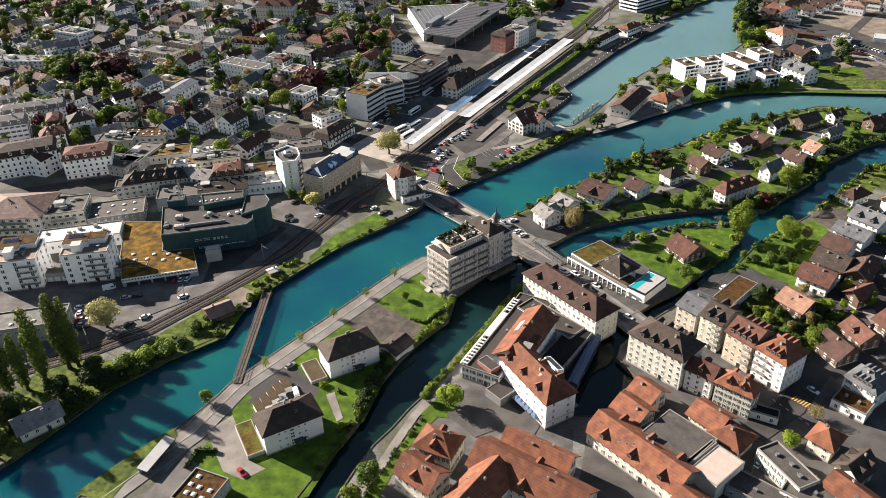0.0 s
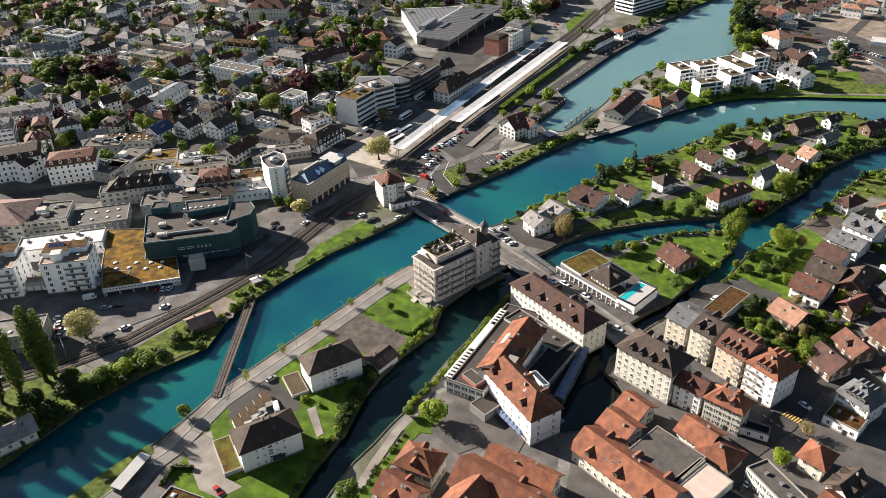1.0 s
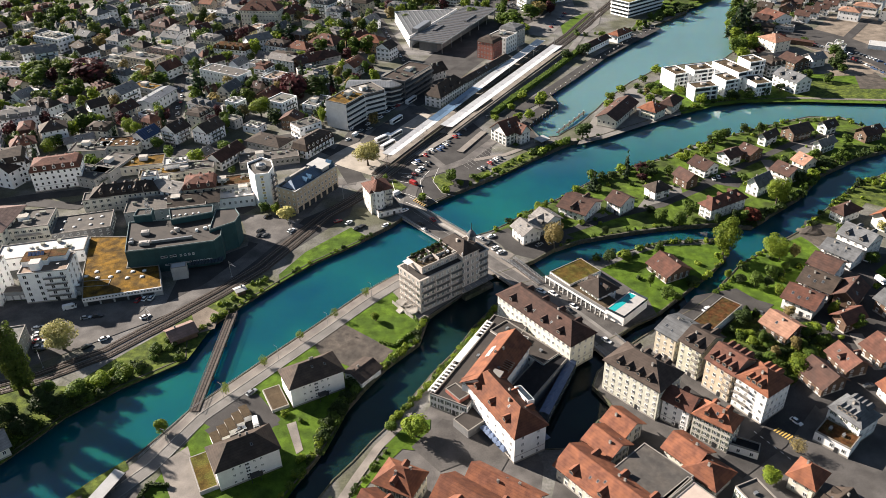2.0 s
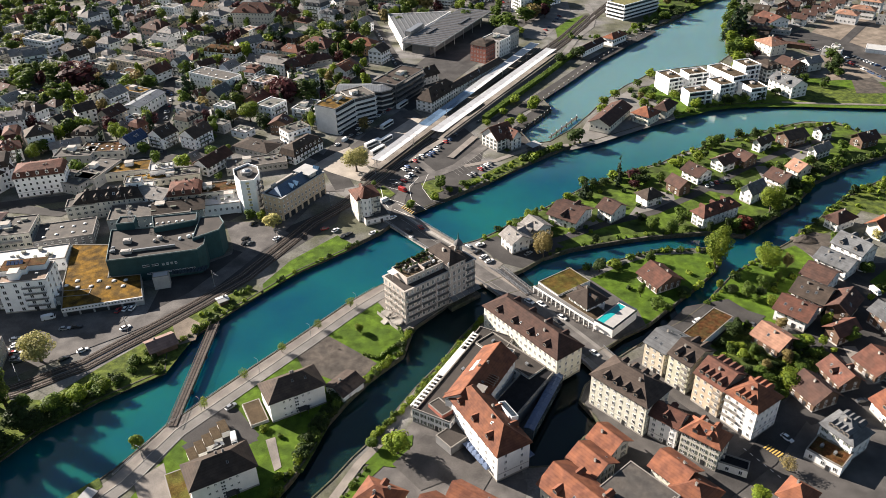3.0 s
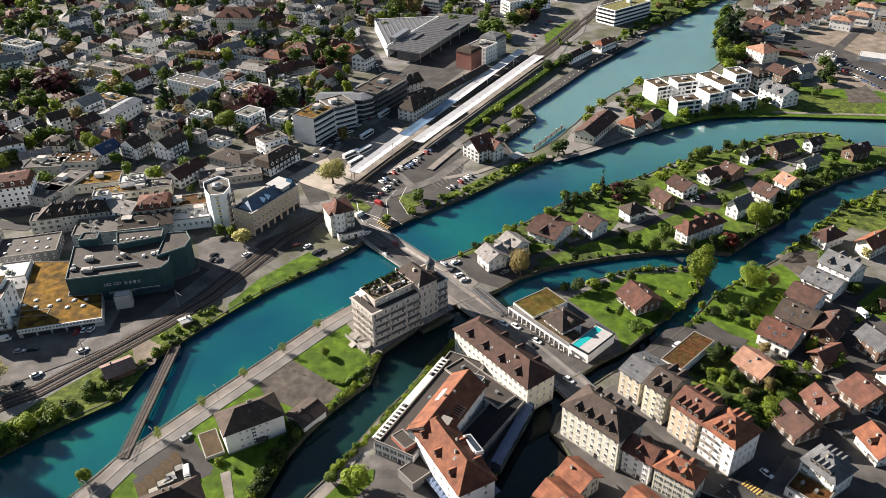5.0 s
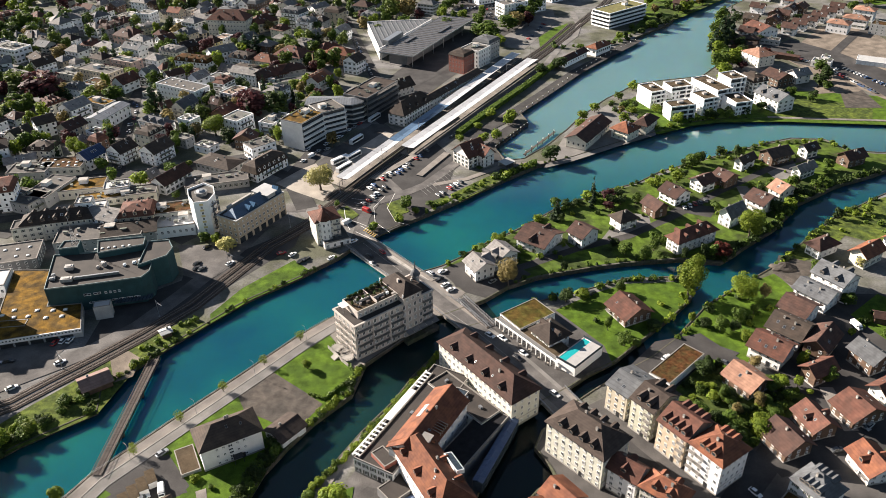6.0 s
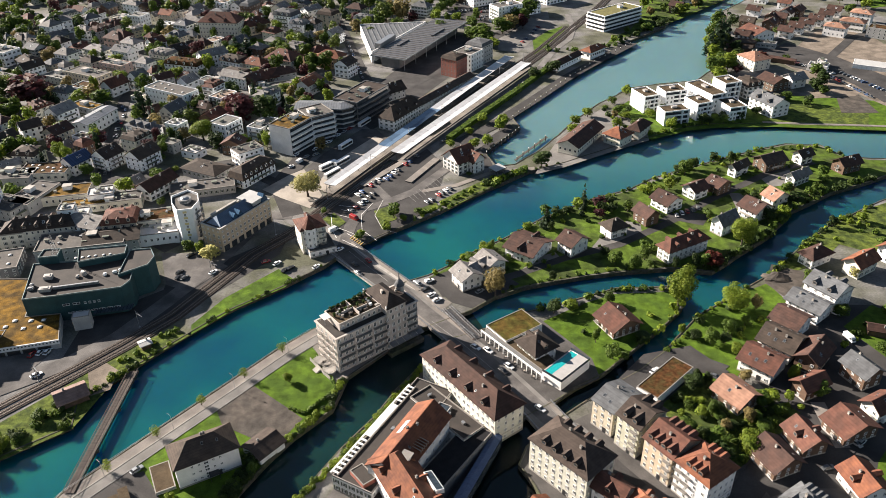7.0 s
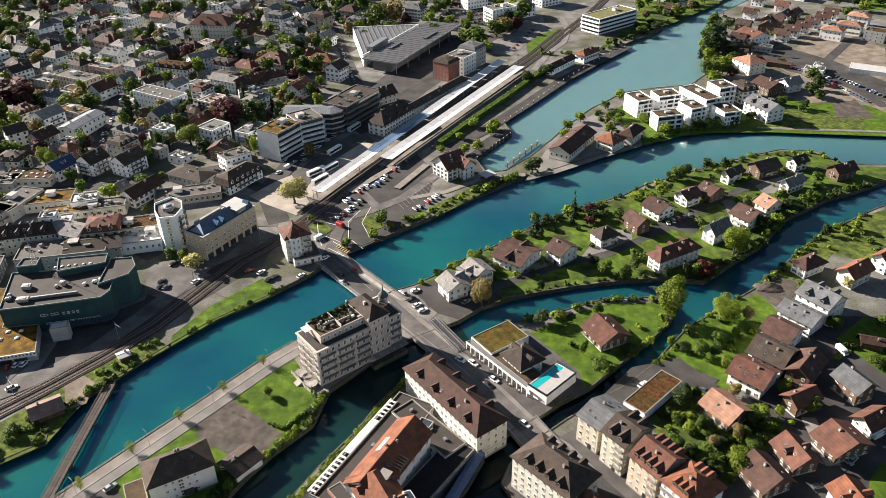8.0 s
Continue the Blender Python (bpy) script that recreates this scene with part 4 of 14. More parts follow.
def joined(name, pieces, mats, parent):
    """Pieces too small or too hidden to tell apart, as one part of stuff: (mesh, pose) each."""
    bm = bmesh.new()
    for me, m in pieces:
        k = len(bm.verts)
        bm.from_mesh(me)
        bm.verts.ensure_lookup_table()
        for v in bm.verts[k:]:
            v.co = m @ v.co
    return tagged(part(name, bm, mats, parent), kind="stuff")


def once(key, build, mats):
    """The mesh under this key, built the first time."""
    if key not in WINDOW:
        bm = bmesh.new()
        build(bm)
        me = bpy.data.meshes.new(key[0])
        bm.to_mesh(me)
        bm.free()
        for m in mats:
            me.materials.append(m)
        WINDOW[key] = me
    return WINDOW[key]


def balcony_mesh(w):
    """Slab with a railing of posts, bars and a hand rail."""
    def build(bm):
        h, d = w / 2, 1.15
        box(bm, -h, -d, -0.16, h, 0.01, 0.0, 0)
        for z, t in ((0.97, 0.05), (0.12, 0.03)):
            box(bm, -h, -d, z, h, -d + t, z + t, 1)
            for s in (-1, 1):
                box(bm, s * h - t / 2, -d + t, z, s * h + t / 2, 0.0, z + t, 1)
        n = max(4, int(w / 0.3))
        for k in range(n + 1):
            u = -h + w * k / n
            box(bm, u - 0.025, -d + 0.005, 0.0, u + 0.025, -d + 0.03, 0.97, 1)
        for s in (-1, 1):
            for k in range(1, 4):
                box(bm, s * h - 0.012, -d * k / 4 - 0.02, 0.0, s * h + 0.012, -d * k / 4 + 0.02, 0.97, 1)
    return once(("balcony", round(w, 1)), build, (CONCRETE, DARK))


def dome_mesh(w):
    def build(bm):
        box(bm, -w / 2, -w / 2, 0, w / 2, w / 2, 0.25, 0)
        r = w * 0.46
        rings = []
        for k in range(3):
            a = k * 0.55
            rings.append([bm.verts.new((r * math.cos(a) * math.cos(i * 0.6283), r * math.cos(a) * math.sin(i * 0.6283), 0.25 + 0.45 * r * math.sin(a))) for i in range(10)])
        for a, b in zip(rings, rings[1:]):
            for i in range(10):
                bm.faces.new((a[i], a[(i + 1) % 10], b[(i + 1) % 10], b[i])).material_index = 1
        bm.faces.new(rings[-1]).material_index = 1
    return once(("skylight", round(w, 1)), build, (CONCRETE, WHITE))


def chimney_mesh():
    def build(bm):
        box(bm, -0.36, -0.3, -1.2, 0.36, 0.3, 0.75, 0)
        box(bm, -0.43, -0.37, 0.75, 0.43, 0.37, 0.85, 1)
        box(bm, -0.22, -0.13, 0.85, 0.22, 0.13, 1.05, 1)
    return once(("chimney", 1), build, (CONCRETE, PARAPET_CAP))


def vent_mesh():
    def build(bm):
        box(bm, -0.6, -0.45, 0, 0.6, 0.45, 0.7, 0)
        box(bm, -0.66, -0.5, 0.7, 0.66, 0.5, 0.78, 0)
        cyl(bm, 0.95, 0.1, 0, 0.9, 0.12, n=6, mat=0)
    return once(("roof_vent", 1), build, (STEEL,))


def rooflight_mesh():
    def build(bm):
        box(bm, -0.45, -0.65, -0.05, 0.45, 0.65, 0.06, 0)
        face(bm, ((-0.38, -0.58, 0.065), (0.38, -0.58, 0.065), (0.38, 0.58, 0.065), (-0.38, 0.58, 0.065)), 1)
    return once(("roof_window", 1), build, (STEEL, GLASS))


SAY_WALL = {"chalk": "white painted", "white": "white rendered", "cream": "cream rendered", "beige": "beige rendered", "grey": "grey rendered", "tan": "tan rendered", "rose": "pink rendered", "yellow": "yellow rendered", "peach": "apricot rendered",
            "ivory": "ivory rendered", "teal": "dark teal clad", "smoke": "dark grey walled", "yellowgrey": "grey-green rendered", "brick": "red brick", "wood": "dark timber-clad"}
SAY_ROOF = {"brown": "brown tiled", "dark": "dark grey-brown tiled", "umber": "dark umber tiled", "orange": "terracotta tiled", "maroon": "red-brown tiled", "peach": "pale terracotta tiled", "slate": "grey slate", "grey": "light grey tiled",
            "rose": "faded pink tiled", "gravel": "grey gravelled", "black": "black felt", "rust": "rust-coloured sedum", "moss": "yellowed sedum", "mossdry": "dry mossy", "mossgreen": "mossy green", "earthfelt": "brown felted", "terrace": "brown terraced", "pale": "white membrane", "sand": "pale pinkish", "concrete": "grey concrete", "metal": "ribbed metal",
            "bluegrey": "blue-grey zinc", "hallmetal": "dark ribbed metal", "glassroof": "dark glazed", "solar": "solar-panelled", "brownfelt": "dark brown felted", "hallgrey": "grey ribbed metal"}
SAY_FORM = {"gable": "gable roof", "hip": "hipped roof", "mansard": "mansard roof", "flat": "flat roof"}
COUNT, PLOTS = [0], []
BULK = []


def far_houses():
    """The houses of the far quarters, past the ones that can be counted, in one mesh."""
    co, faces, mats, mat, k = [], [], [], [], 0
    for base in BULK:
        todo = [(base, base.matrix_basis.copy())]
        while todo:
            ob, m = todo.pop()
            todo += [(c, m @ c.matrix_basis) for c in ob.children]
            if ob.data is not None:
                me, a = ob.data, np.array(m)
                v = np.empty(len(me.vertices) * 3)
                me.vertices.foreach_get("co", v)
                co.append(v.reshape(-1, 3) @ a[:3, :3].T + a[:3, 3])
                for q in me.materials:
                    if q not in mats:
                        mats.append(q)
                for q in me.polygons:
                    faces.append([i + k for i in q.vertices])
                    mat.append(mats.index(me.materials[min(q.material_index, len(me.materials) - 1)]))
                k += len(me.vertices)
            bpy.data.objects.remove(ob)
    me = bpy.data.meshes.new("houses")
    me.from_pydata(np.concatenate(co), [], faces)
    for q in mats:
        me.materials.append(q)
    me.polygons.foreach_set("material_index", np.array(mat, dtype=np.int32))
    tagged(new("houses", me), "rendered houses with tiled roofs packed together in the far quarters", "houses", kind="stuff")


def slab_ring(w, d, z):
    """A deep roof edge all round."""
    bm = bmesh.new()
    for c in ((-w / 2, -d / 2, w / 2, -d / 2 + 0.3), (-w / 2, d / 2 - 0.3, w / 2, d / 2), (-w / 2, -d / 2 + 0.3, -w / 2 + 0.3, d / 2 - 0.3), (w / 2 - 0.3, -d / 2 + 0.3, w / 2, d / 2 - 0.3)):
        box(bm, c[0] * 1.002, c[1] * 1.002, z - 0.7, c[2] * 1.002, c[3] * 1.002, z + 0.24)
    return bm


def curved_block(line, deep, ze, floors):
    """Building with a curved front of glass bands and white balcony strips."""
    x0, y0 = line[0]
    ob = tagged(root("building", x0, y0), "white banded apartment building with a curved glazed front", "building")
    loc = [(px - x0, py - y0) for px, py in line]
    a, b = loc, offset(loc, deep)
    if sum((q[1] > p[1]) for p, q in zip(a, b)) < len(a) / 2:
        b = offset(loc, -deep)
    bm = bmesh.new()
    slab(bm, [(*p, ze) for p in a] + [(*p, ze) for p in b[::-1]], ze + 0.3)
    bmesh.ops.recalc_face_normals(bm, faces=bm.faces)
    part("wall", bm, WALLS["grey"], ob)
    bm = bmesh.new()
    c = [tuple((p[i] + q[i]) / 2 for i in (0, 1)) for p, q in zip(a, b)]
    for i in range(len(a) - 1):
        slab(bm, [(*a[i], ze + 0.3), (*a[i + 1], ze + 0.3), (*c[i + 1], ze + 1.8), (*c[i], ze + 1.8)], 0.25)
        slab(bm, [(*c[i], ze + 1.8), (*c[i + 1], ze + 1.8), (*b[i + 1], ze + 0.3), (*b[i], ze + 0.3)], 0.25)
    part("roof", bm, ROOFS["metal"], ob)
    out = [(p[0] + (p[0] - q[0]) * 1.2 / deep, p[1] + (p[1] - q[1]) * 1.2 / deep) for p, q in zip(a, b)]
    thin = [(p[0] + (p[0] - q[0]) * 0.05 / deep, p[1] + (p[1] - q[1]) * 0.05 / deep) for p, q in zip(a, b)]
    fh = ze / floors
    for fl in range(floors):
        bm, gb = bmesh.new(), bmesh.new()
        for i in range(len(a) - 1):
            slab(bm, [(*out[i], fh * fl + 1.05), (*out[i + 1], fh * fl + 1.05), (*a[i + 1], fh * fl + 0.1), (*a[i], fh * fl + 0.1)], 0.2)
            slab(gb, [(*thin[i], fh * (fl + 1) - 0.3), (*thin[i + 1], fh * (fl + 1) - 0.3), (*a[i + 1], fh * (fl + 1) - 0.3), (*a[i], fh * (fl + 1) - 0.3)], fh - 1.3)
        part("window_band", gb, GLASS, ob)
        part("balcony", bm, WALLS["white"], ob)
    return ob


def house(x, y, w, d, ang, ze, roof, rh, rc, wc, floors=2, near=0, dormers=0, skylights=0, balconies=0, shutters=0, domes=0, modern=0, hall=0, bulk=0, gap=0.0, small=0, bands=0, attic=0, stair=0, name="", category="", label=""):
    """A building; w runs along its ridge, ze is the height of its eaves, rh that of the roof over them."""
    COUNT[0] += 1
    PLOTS.append((x, y, max(w, d) / 2))
    rnd = random.Random(COUNT[0] * 7 + 3)
    if not name:
        name = "house" if floors and ze < 9.6 and w < 26 else "building"
        if floors == 0 and not hall and ze < 6:
            name = "shed"
        if hall:
            name = "market_hall"
    ob = root(name, x, y, 0, ang)
    say = "%s %s with a %s %s" % (SAY_WALL[wc], name.replace("_", " "), SAY_ROOF[rc], SAY_FORM[roof])
    if dormers:
        say += " and dormers"
    if bulk:
        BULK.append(ob)
    else:
        tagged(ob, label or say, category or name.replace("_", " "))
    wall_m, roof_m = WALLS[wc], ROOFS[rc]
    o = 0.15 if roof == "flat" else (0.45 if roof == "mansard" else (1.1 if ze < 7.5 and floors else 0.7))
    hw, hd = w / 2 - o, d / 2 - o
    W2, D2 = w / 2, d / 2
    bm = bmesh.new()
    top = ze if roof in ("flat", "hip", "mansard") else ze + rh * o / D2 - 0.26
    if hall and wc == "smoke":
        hw, hd = hw - 4, hd - 7
        part("fascia", slab_ring(w, d, ze), STEEL, ob)
        for i in range(7):
            for s in (-1, 1):
                pb = bmesh.new()
                cyl(pb, -W2 + 2 + (w - 4) * i / 6, s * (D2 - 1.5), 0, ze - 0.2, 0.28, n=8)
                part("column", pb, STEEL, ob)
    if roof == "gable":
        zr = ze + rh - 0.3
        a = [bm.verts.new(c) for c in ((-hw, -hd, -0.3), (-hw, hd, -0.3), (-hw, hd, top), (-hw, 0, zr), (-hw, -hd, top))]
        b = [bm.verts.new((hw, c.co.y, c.co.z)) for c in a]
        bm.faces.new(list(reversed(a)))
        bm.faces.new(b)
        for i in range(5):
            bm.faces.new((a[i], a[(i + 1) % 5], b[(i + 1) % 5], b[i]))
        bmesh.ops.recalc_face_normals(bm, faces=bm.faces)
    else:
        box(bm, -hw, -hd, -0.3, hw, hd, top - (0.05 if roof != "flat" else 0))
    if hall:
        hw, hd = W2 - o, D2 - o
    if roof == "flat":
        t, cap = 0.35, bmesh.new()
        for c in ((-hw, -hd, hw, -hd + t), (-hw, hd - t, hw, hd), (-hw, -hd + t, -hw + t, hd - t), (hw - t, -hd + t, hw, hd - t)):
            box(cap, c[0], c[1], top + 0.003, c[2], c[3], top + (0.06 if name == "sunken_garage" else 0.2 if hall or not floors else 0.5))
        if math.hypot(x - 25, y - 30) > 470:
            cap2 = bpy.data.meshes.new("cap")
            cap.to_mesh(cap2)
            cap.free()
            bm.from_mesh(cap2)
            bpy.data.meshes.remove(cap2)
        else:
            part("parapet", cap, PARAPET if modern else PARAPET_CAP, ob)
    part("wall", bm, wall_m, ob)
    # base course
    if near and floors:
        bm = bmesh.new()
        for c in ((-hw - 0.05, -hd - 0.05, hw + 0.05, -hd - 0.003), (-hw - 0.05, hd + 0.003, hw + 0.05, hd + 0.05), (-hw - 0.05, -hd - 0.003, -hw - 0.003, hd + 0.003), (hw + 0.003, -hd - 0.003, hw + 0.05, hd + 0.003)):
            box(bm, c[0], c[1], -0.2, c[2], c[3], 0.7)
        part("plinth", bm, CONCRETE, ob)
    if near and floors >= 3 and roof != "flat" and not stair:
        for nm, z0, z1, k in (("string_course", ze / floors + 0.05, ze / floors + 0.22, 0.09), ("cornice", ze - 0.75, ze - 0.45, 0.16)):
            bm = bmesh.new()
            rings = [[bm.verts.new((sx * (hw + e), sy * (hd + e), zz)) for sx, sy in ((-1, -1), (1, -1), (1, 1), (-1, 1))] for zz, e in ((z0, 0.004), (z0, k), (z1, k), (z1, 0.004))]
            for a, b in zip(rings, rings[1:]):
                for q in range(4):
                    bm.faces.new((a[q], a[(q + 1) % 4], b[(q + 1) % 4], b[q]))
            bmesh.ops.recalc_face_normals(bm, faces=bm.faces)
            part(nm, bm, PARAPET, ob)
    # roof
    bm = bmesh.new()
    th = 0.26
    if roof == "gable":
        ends = [[bm.verts.new((u, v, z)) for v, z in ((-D2, ze), (-0.18, ze + rh - 0.03), (-0.14, ze + rh + 0.06), (0.14, ze + rh + 0.06), (0.18, ze + rh - 0.03), (D2, ze), (D2, ze - th), (0, ze + rh - th), (-D2, ze - th))] for u in (-W2, W2)]
        for i in range(9):
            bm.faces.new((ends[0][i], ends[0][(i + 1) % 9], ends[1][(i + 1) % 9], ends[1][i]))
        for e in ends:
            for q in ((0, 1, 7, 8), (1, 2, 3, 4, 7), (4, 5, 6, 7)):
                bm.faces.new([e[i] for i in q])
        bmesh.ops.recalc_face_normals(bm, faces=bm.faces)
    elif roof in ("hip", "mansard"):
        loops = [[(-W2, -D2, ze - 0.22), (W2, -D2, ze - 0.22), (W2, D2, ze - 0.22), (-W2, D2, ze - 0.22)], [(-W2, -D2, ze), (W2, -D2, ze), (W2, D2, ze), (-W2, D2, ze)]]
        a, b, z0, z1 = W2, D2, ze, ze + rh
        if roof == "mansard":
            a, b, z0 = W2 - 1.3, D2 - 1.3, ze + rh * 0.62
            loops.append([(-a, -b, z0), (a, -b, z0), (a, b, z0), (-a, b, z0)])
        run = min(b * 1.0, a * 0.95)
        r = max(a - run, 0.05)
        vs = [[bm.verts.new(c) for c in lp] for lp in loops]
        bm.faces.new(vs[0][::-1])
        for p0, p1 in zip(vs, vs[1:]):
            for i in range(4):
                bm.faces.new((p0[i], p0[(i + 1) % 4], p1[(i + 1) % 4], p1[i]))
        r0, r1 = bm.verts.new((-r, 0, z1)), bm.verts.new((r, 0, z1))
        t4 = vs[-1]
        for q in ((t4[0], t4[1], r1, r0), (t4[1], t4[2], r1), (t4[2], t4[3], r0, r1), (t4[3], t4[0], r0)):
            bm.faces.new(q)
    else:
        t = 0.35
        box(bm, -hw + t, -hd + t, top - 0.2, hw - t, hd - t, top + 0.04)
    ro = part("roof", bm, roof_m, ob)
    if hall:
        for i in range(int(w / 4.5)):
            bm = bmesh.new()
            xx = -hw + 2 + i * 4.5
            box(bm, xx, -hd + 0.35, top + 0.04, xx + 0.35, hd - 0.35, top + 0.35)
            part("rib", bm, PARAPET_CAP, ro)
        for k in (-1, 1):
            bm = bmesh.new()
            box(bm, hw * (0.12 if k < 0 else -0.5), k * hd * 0.42 - 1.1, top + 0.04, hw * (0.5 if k < 0 else -0.2), k * hd * 0.42 + 1.1, top + 1.1)
            part("ventilation_housing", bm, ROOFS["hallmetal"], ob)
        return ob
    slope = rh / D2 if rh else 0
    stacks = []
    if roof == "flat" and floors and not domes and math.hypot(x - 25, y - 30) > 330:
        for i in range(rnd.randint(2, 4 + int(w * d / 90))):
            stacks.append((far_stack(), pose(rnd.uniform(-0.85, 0.85) * (hw - 1), rnd.uniform(-0.85, 0.85) * (hd - 1), top + 0.3) @ Matrix.Diagonal((rnd.uniform(0.8, 3.2), rnd.uniform(0.8, 2.2), rnd.uniform(0.5, 1.3), 1))))
        if w > 16:
            stacks.append((far_hut(), pose(rnd.uniform(-0.5, 0.5) * hw, rnd.uniform(-0.3, 0.5) * hd, top)))
    if roof == "flat":
        k = domes or (rnd.randint(1, 3) if floors and math.hypot(x - 25, y - 30) < 430 else 0)
        me = dome_mesh(1.6) if domes else vent_mesh()
        cols = max(1, int(math.sqrt(k * w / max(d, 1)) + 0.5))
        for i in range(k):
            cx, cy = i % cols, i // cols
            rows = max(1, math.ceil(k / cols))
            px = (-hw + 1.5) + (2 * hw - 3) * (cx + 0.5 + rnd.uniform(-0.2, 0.2)) / cols
            py = (-hd + 1.5) + (2 * hd - 3) * (cy + 0.5 + rnd.uniform(-0.2, 0.2)) / rows
            again("skylight" if domes else "roof_vent", me, ro, pose(px, py, top + 0.04, 0, 0, 0 if domes else rnd.choice((0, 90))))
        if modern and rc == "moss" and hw > 4 and hd > 4:
            bm = bmesh.new()
            box(bm, -hw * 0.45, -hd * 0.4, top + 0.04, hw * 0.5, hd * 0.55, top + 1.9)
            box(bm, -hw * 0.47, -hd * 0.42, top + 1.9, hw * 0.52, hd * 0.57, top + 2.1)
            part("penthouse", bm, PARAPET_CAP, ob)
        if attic:
            for (u0, v0, u1, v1, zz) in ((-0.95, -0.2, 0.1, 0.95, 2.6), (0.1, 0.15, 0.8, 0.95, 2.6), (-0.5, -0.75, -0.1, -0.2, 3.4)):
                bm = bmesh.new()
                box(bm, hw * u0 + 0.003, hd * v0 + 0.003, top + 0.04, hw * u1, hd * v1, top + zz)
                part("attic_storey", bm, wall_m, ob)
                bm = bmesh.new()
                box(bm, hw * u0 - 0.15, hd * v0 - 0.15, top + zz + 0.003, hw * u1 + 0.15, hd * v1 + 0.15, top + zz + 0.2)
                part("attic_roof", bm, ROOFS["rust"] if zz < 3 else PARAPET, ob)
            for i in range(4):
                bm = bmesh.new()
                slab(bm, [(-0.7, -1.0, 0.1), (0.7, -1.0, 0.1), (0.7, 1.0, 0.9), (-0.7, 1.0, 0.9)], 0.06)
                box(bm, -0.6, 0.8, 0.0, 0.6, 0.9, 0.8)
                part("solar_panel", bm, ROOFS["solar"], ob, at=pose(-hw * 0.7 + i * 1.7, hd * 0.5, top + 2.82))
    else:
        far_off = math.hypot(x - 25, y - 30) > 480
        for i in range(1 if w < 14 else 2):
            cx = rnd.uniform(-0.6, 0.6) * (W2 - D2 * (0.8 if roof != "gable" else 0.2)) if i == 0 else rnd.uniform(0.2, 0.7) * W2 * 0.6
            cy = rnd.choice((-1, 1)) * D2 * rnd.uniform(0.12, 0.3)
            if far_off:
                stacks.append((far_stack(), pose(cx, cy, ze + rh - abs(cy) * slope + 0.1)))
                continue
            again("chimney", chimney_mesh(), ro, pose(cx, cy, ze + rh - abs(cy) * slope + 0.1))
        if near and not skylights and w > 11:
            for i in range(rnd.choice((1, 2, 2, 3))):
                s, cy = rnd.choice((-1, 1)), D2 * rnd.uniform(0.3, 0.6)
                cx = rnd.uniform(-0.8, 0.8) * (W2 - D2 * (0.7 if roof == "hip" else 0.2))
                again("roof_window", rooflight_mesh(), ro, pose(cx, s * cy, ze + rh - cy * slope + 0.04, s * -math.degrees(math.atan(slope)), 0, 0) @ Matrix.Scale(0.75, 4))
        for i in range(skylights):
            cx = -W2 * 0.6 + W2 * 1.2 * (i + 0.5) / skylights
            for s in (-1, 1):
                cy = s * D2 * (0.5 + 0.12 * (i % 2))
                again("roof_window", rooflight_mesh(), ro, pose(cx + s * 0.8, cy, ze + rh - abs(cy) * slope + 0.04, s * -math.degrees(math.atan(slope)), 0, 0))
    if dormers and slope > 0.3:
        small_dormers = []
        steep = rh * 0.62 / 1.3 if roof == "mansard" else slope
        s0 = 0.35 if roof == "mansard" else 1.1
        zf = s0 * steep
        dh, dw = (1.7, 1.5) if roof == "mansard" else (1.6, 1.9)
        deep = min((dh + 0.6) / max(steep, 0.3) + 0.4, D2 - s0) if roof != "mansard" else 2.2

        def build(bm):
            y0, y1 = s0, s0 + deep
            box(bm, -dw / 2, y0, zf - 0.3, dw / 2, y1, zf + dh, 0)
            for s in (-1, 1):
                q = [(s * (dw / 2 + 0.2), y0 - 0.25, zf + dh - 0.05), (0, y0 - 0.25, zf + dh + 0.65), (0, y1 + 0.6, zf + dh + 0.65), (s * (dw / 2 + 0.2), y1 + 0.3, zf + dh - 0.05)]
                slab(bm, q if s > 0 else q[::-1], 0.1, 1)
            face(bm, ((-dw / 2, y0 - 0.002, zf + dh), (dw / 2, y0 - 0.002, zf + dh), (0, y0 - 0.002, zf + dh + 0.58)), 0)
            box(bm, -dw / 2 + 0.2, y0 - 0.06, zf + 0.25, dw / 2 - 0.2, y0 - 0.003, zf + dh - 0.15, 2)
            face(bm, ((-dw / 2 + 0.3, y0 - 0.065, zf + 0.35), (dw / 2 - 0.3, y0 - 0.065, zf + 0.35), (dw / 2 - 0.3, y0 - 0.065, zf + dh - 0.25), (-dw / 2 + 0.3, y0 - 0.065, zf + dh - 0.25)), 3)
        me = once(("dormer", round(s0, 2), round(zf, 2), round(deep, 2), dh, wc, rc, roof), build, (wall_m if roof == "mansard" else roof_m, roof_m, FRAME, GLASS))
        for i in range(dormers):
            span = W2 - (D2 * 0.5 if roof == "hip" else 1.2)
            cx = -span + 2 * span * (i + 0.5) / dormers
            for s in (-1, 1):
                m = pose(cx * -s, s * D2, ze, 0, 0, 0 if s < 0 else 180)
                if math.hypot(x - 25, y - 30) > 400:
                    small_dormers.append((me, m))
                else:
                    again("dormer", me, ro, m)
        if small_dormers:
            joined("roof_glazing", small_dormers, (wall_m if roof == "mansard" else roof_m, roof_m, FRAME, GLASS), ro)
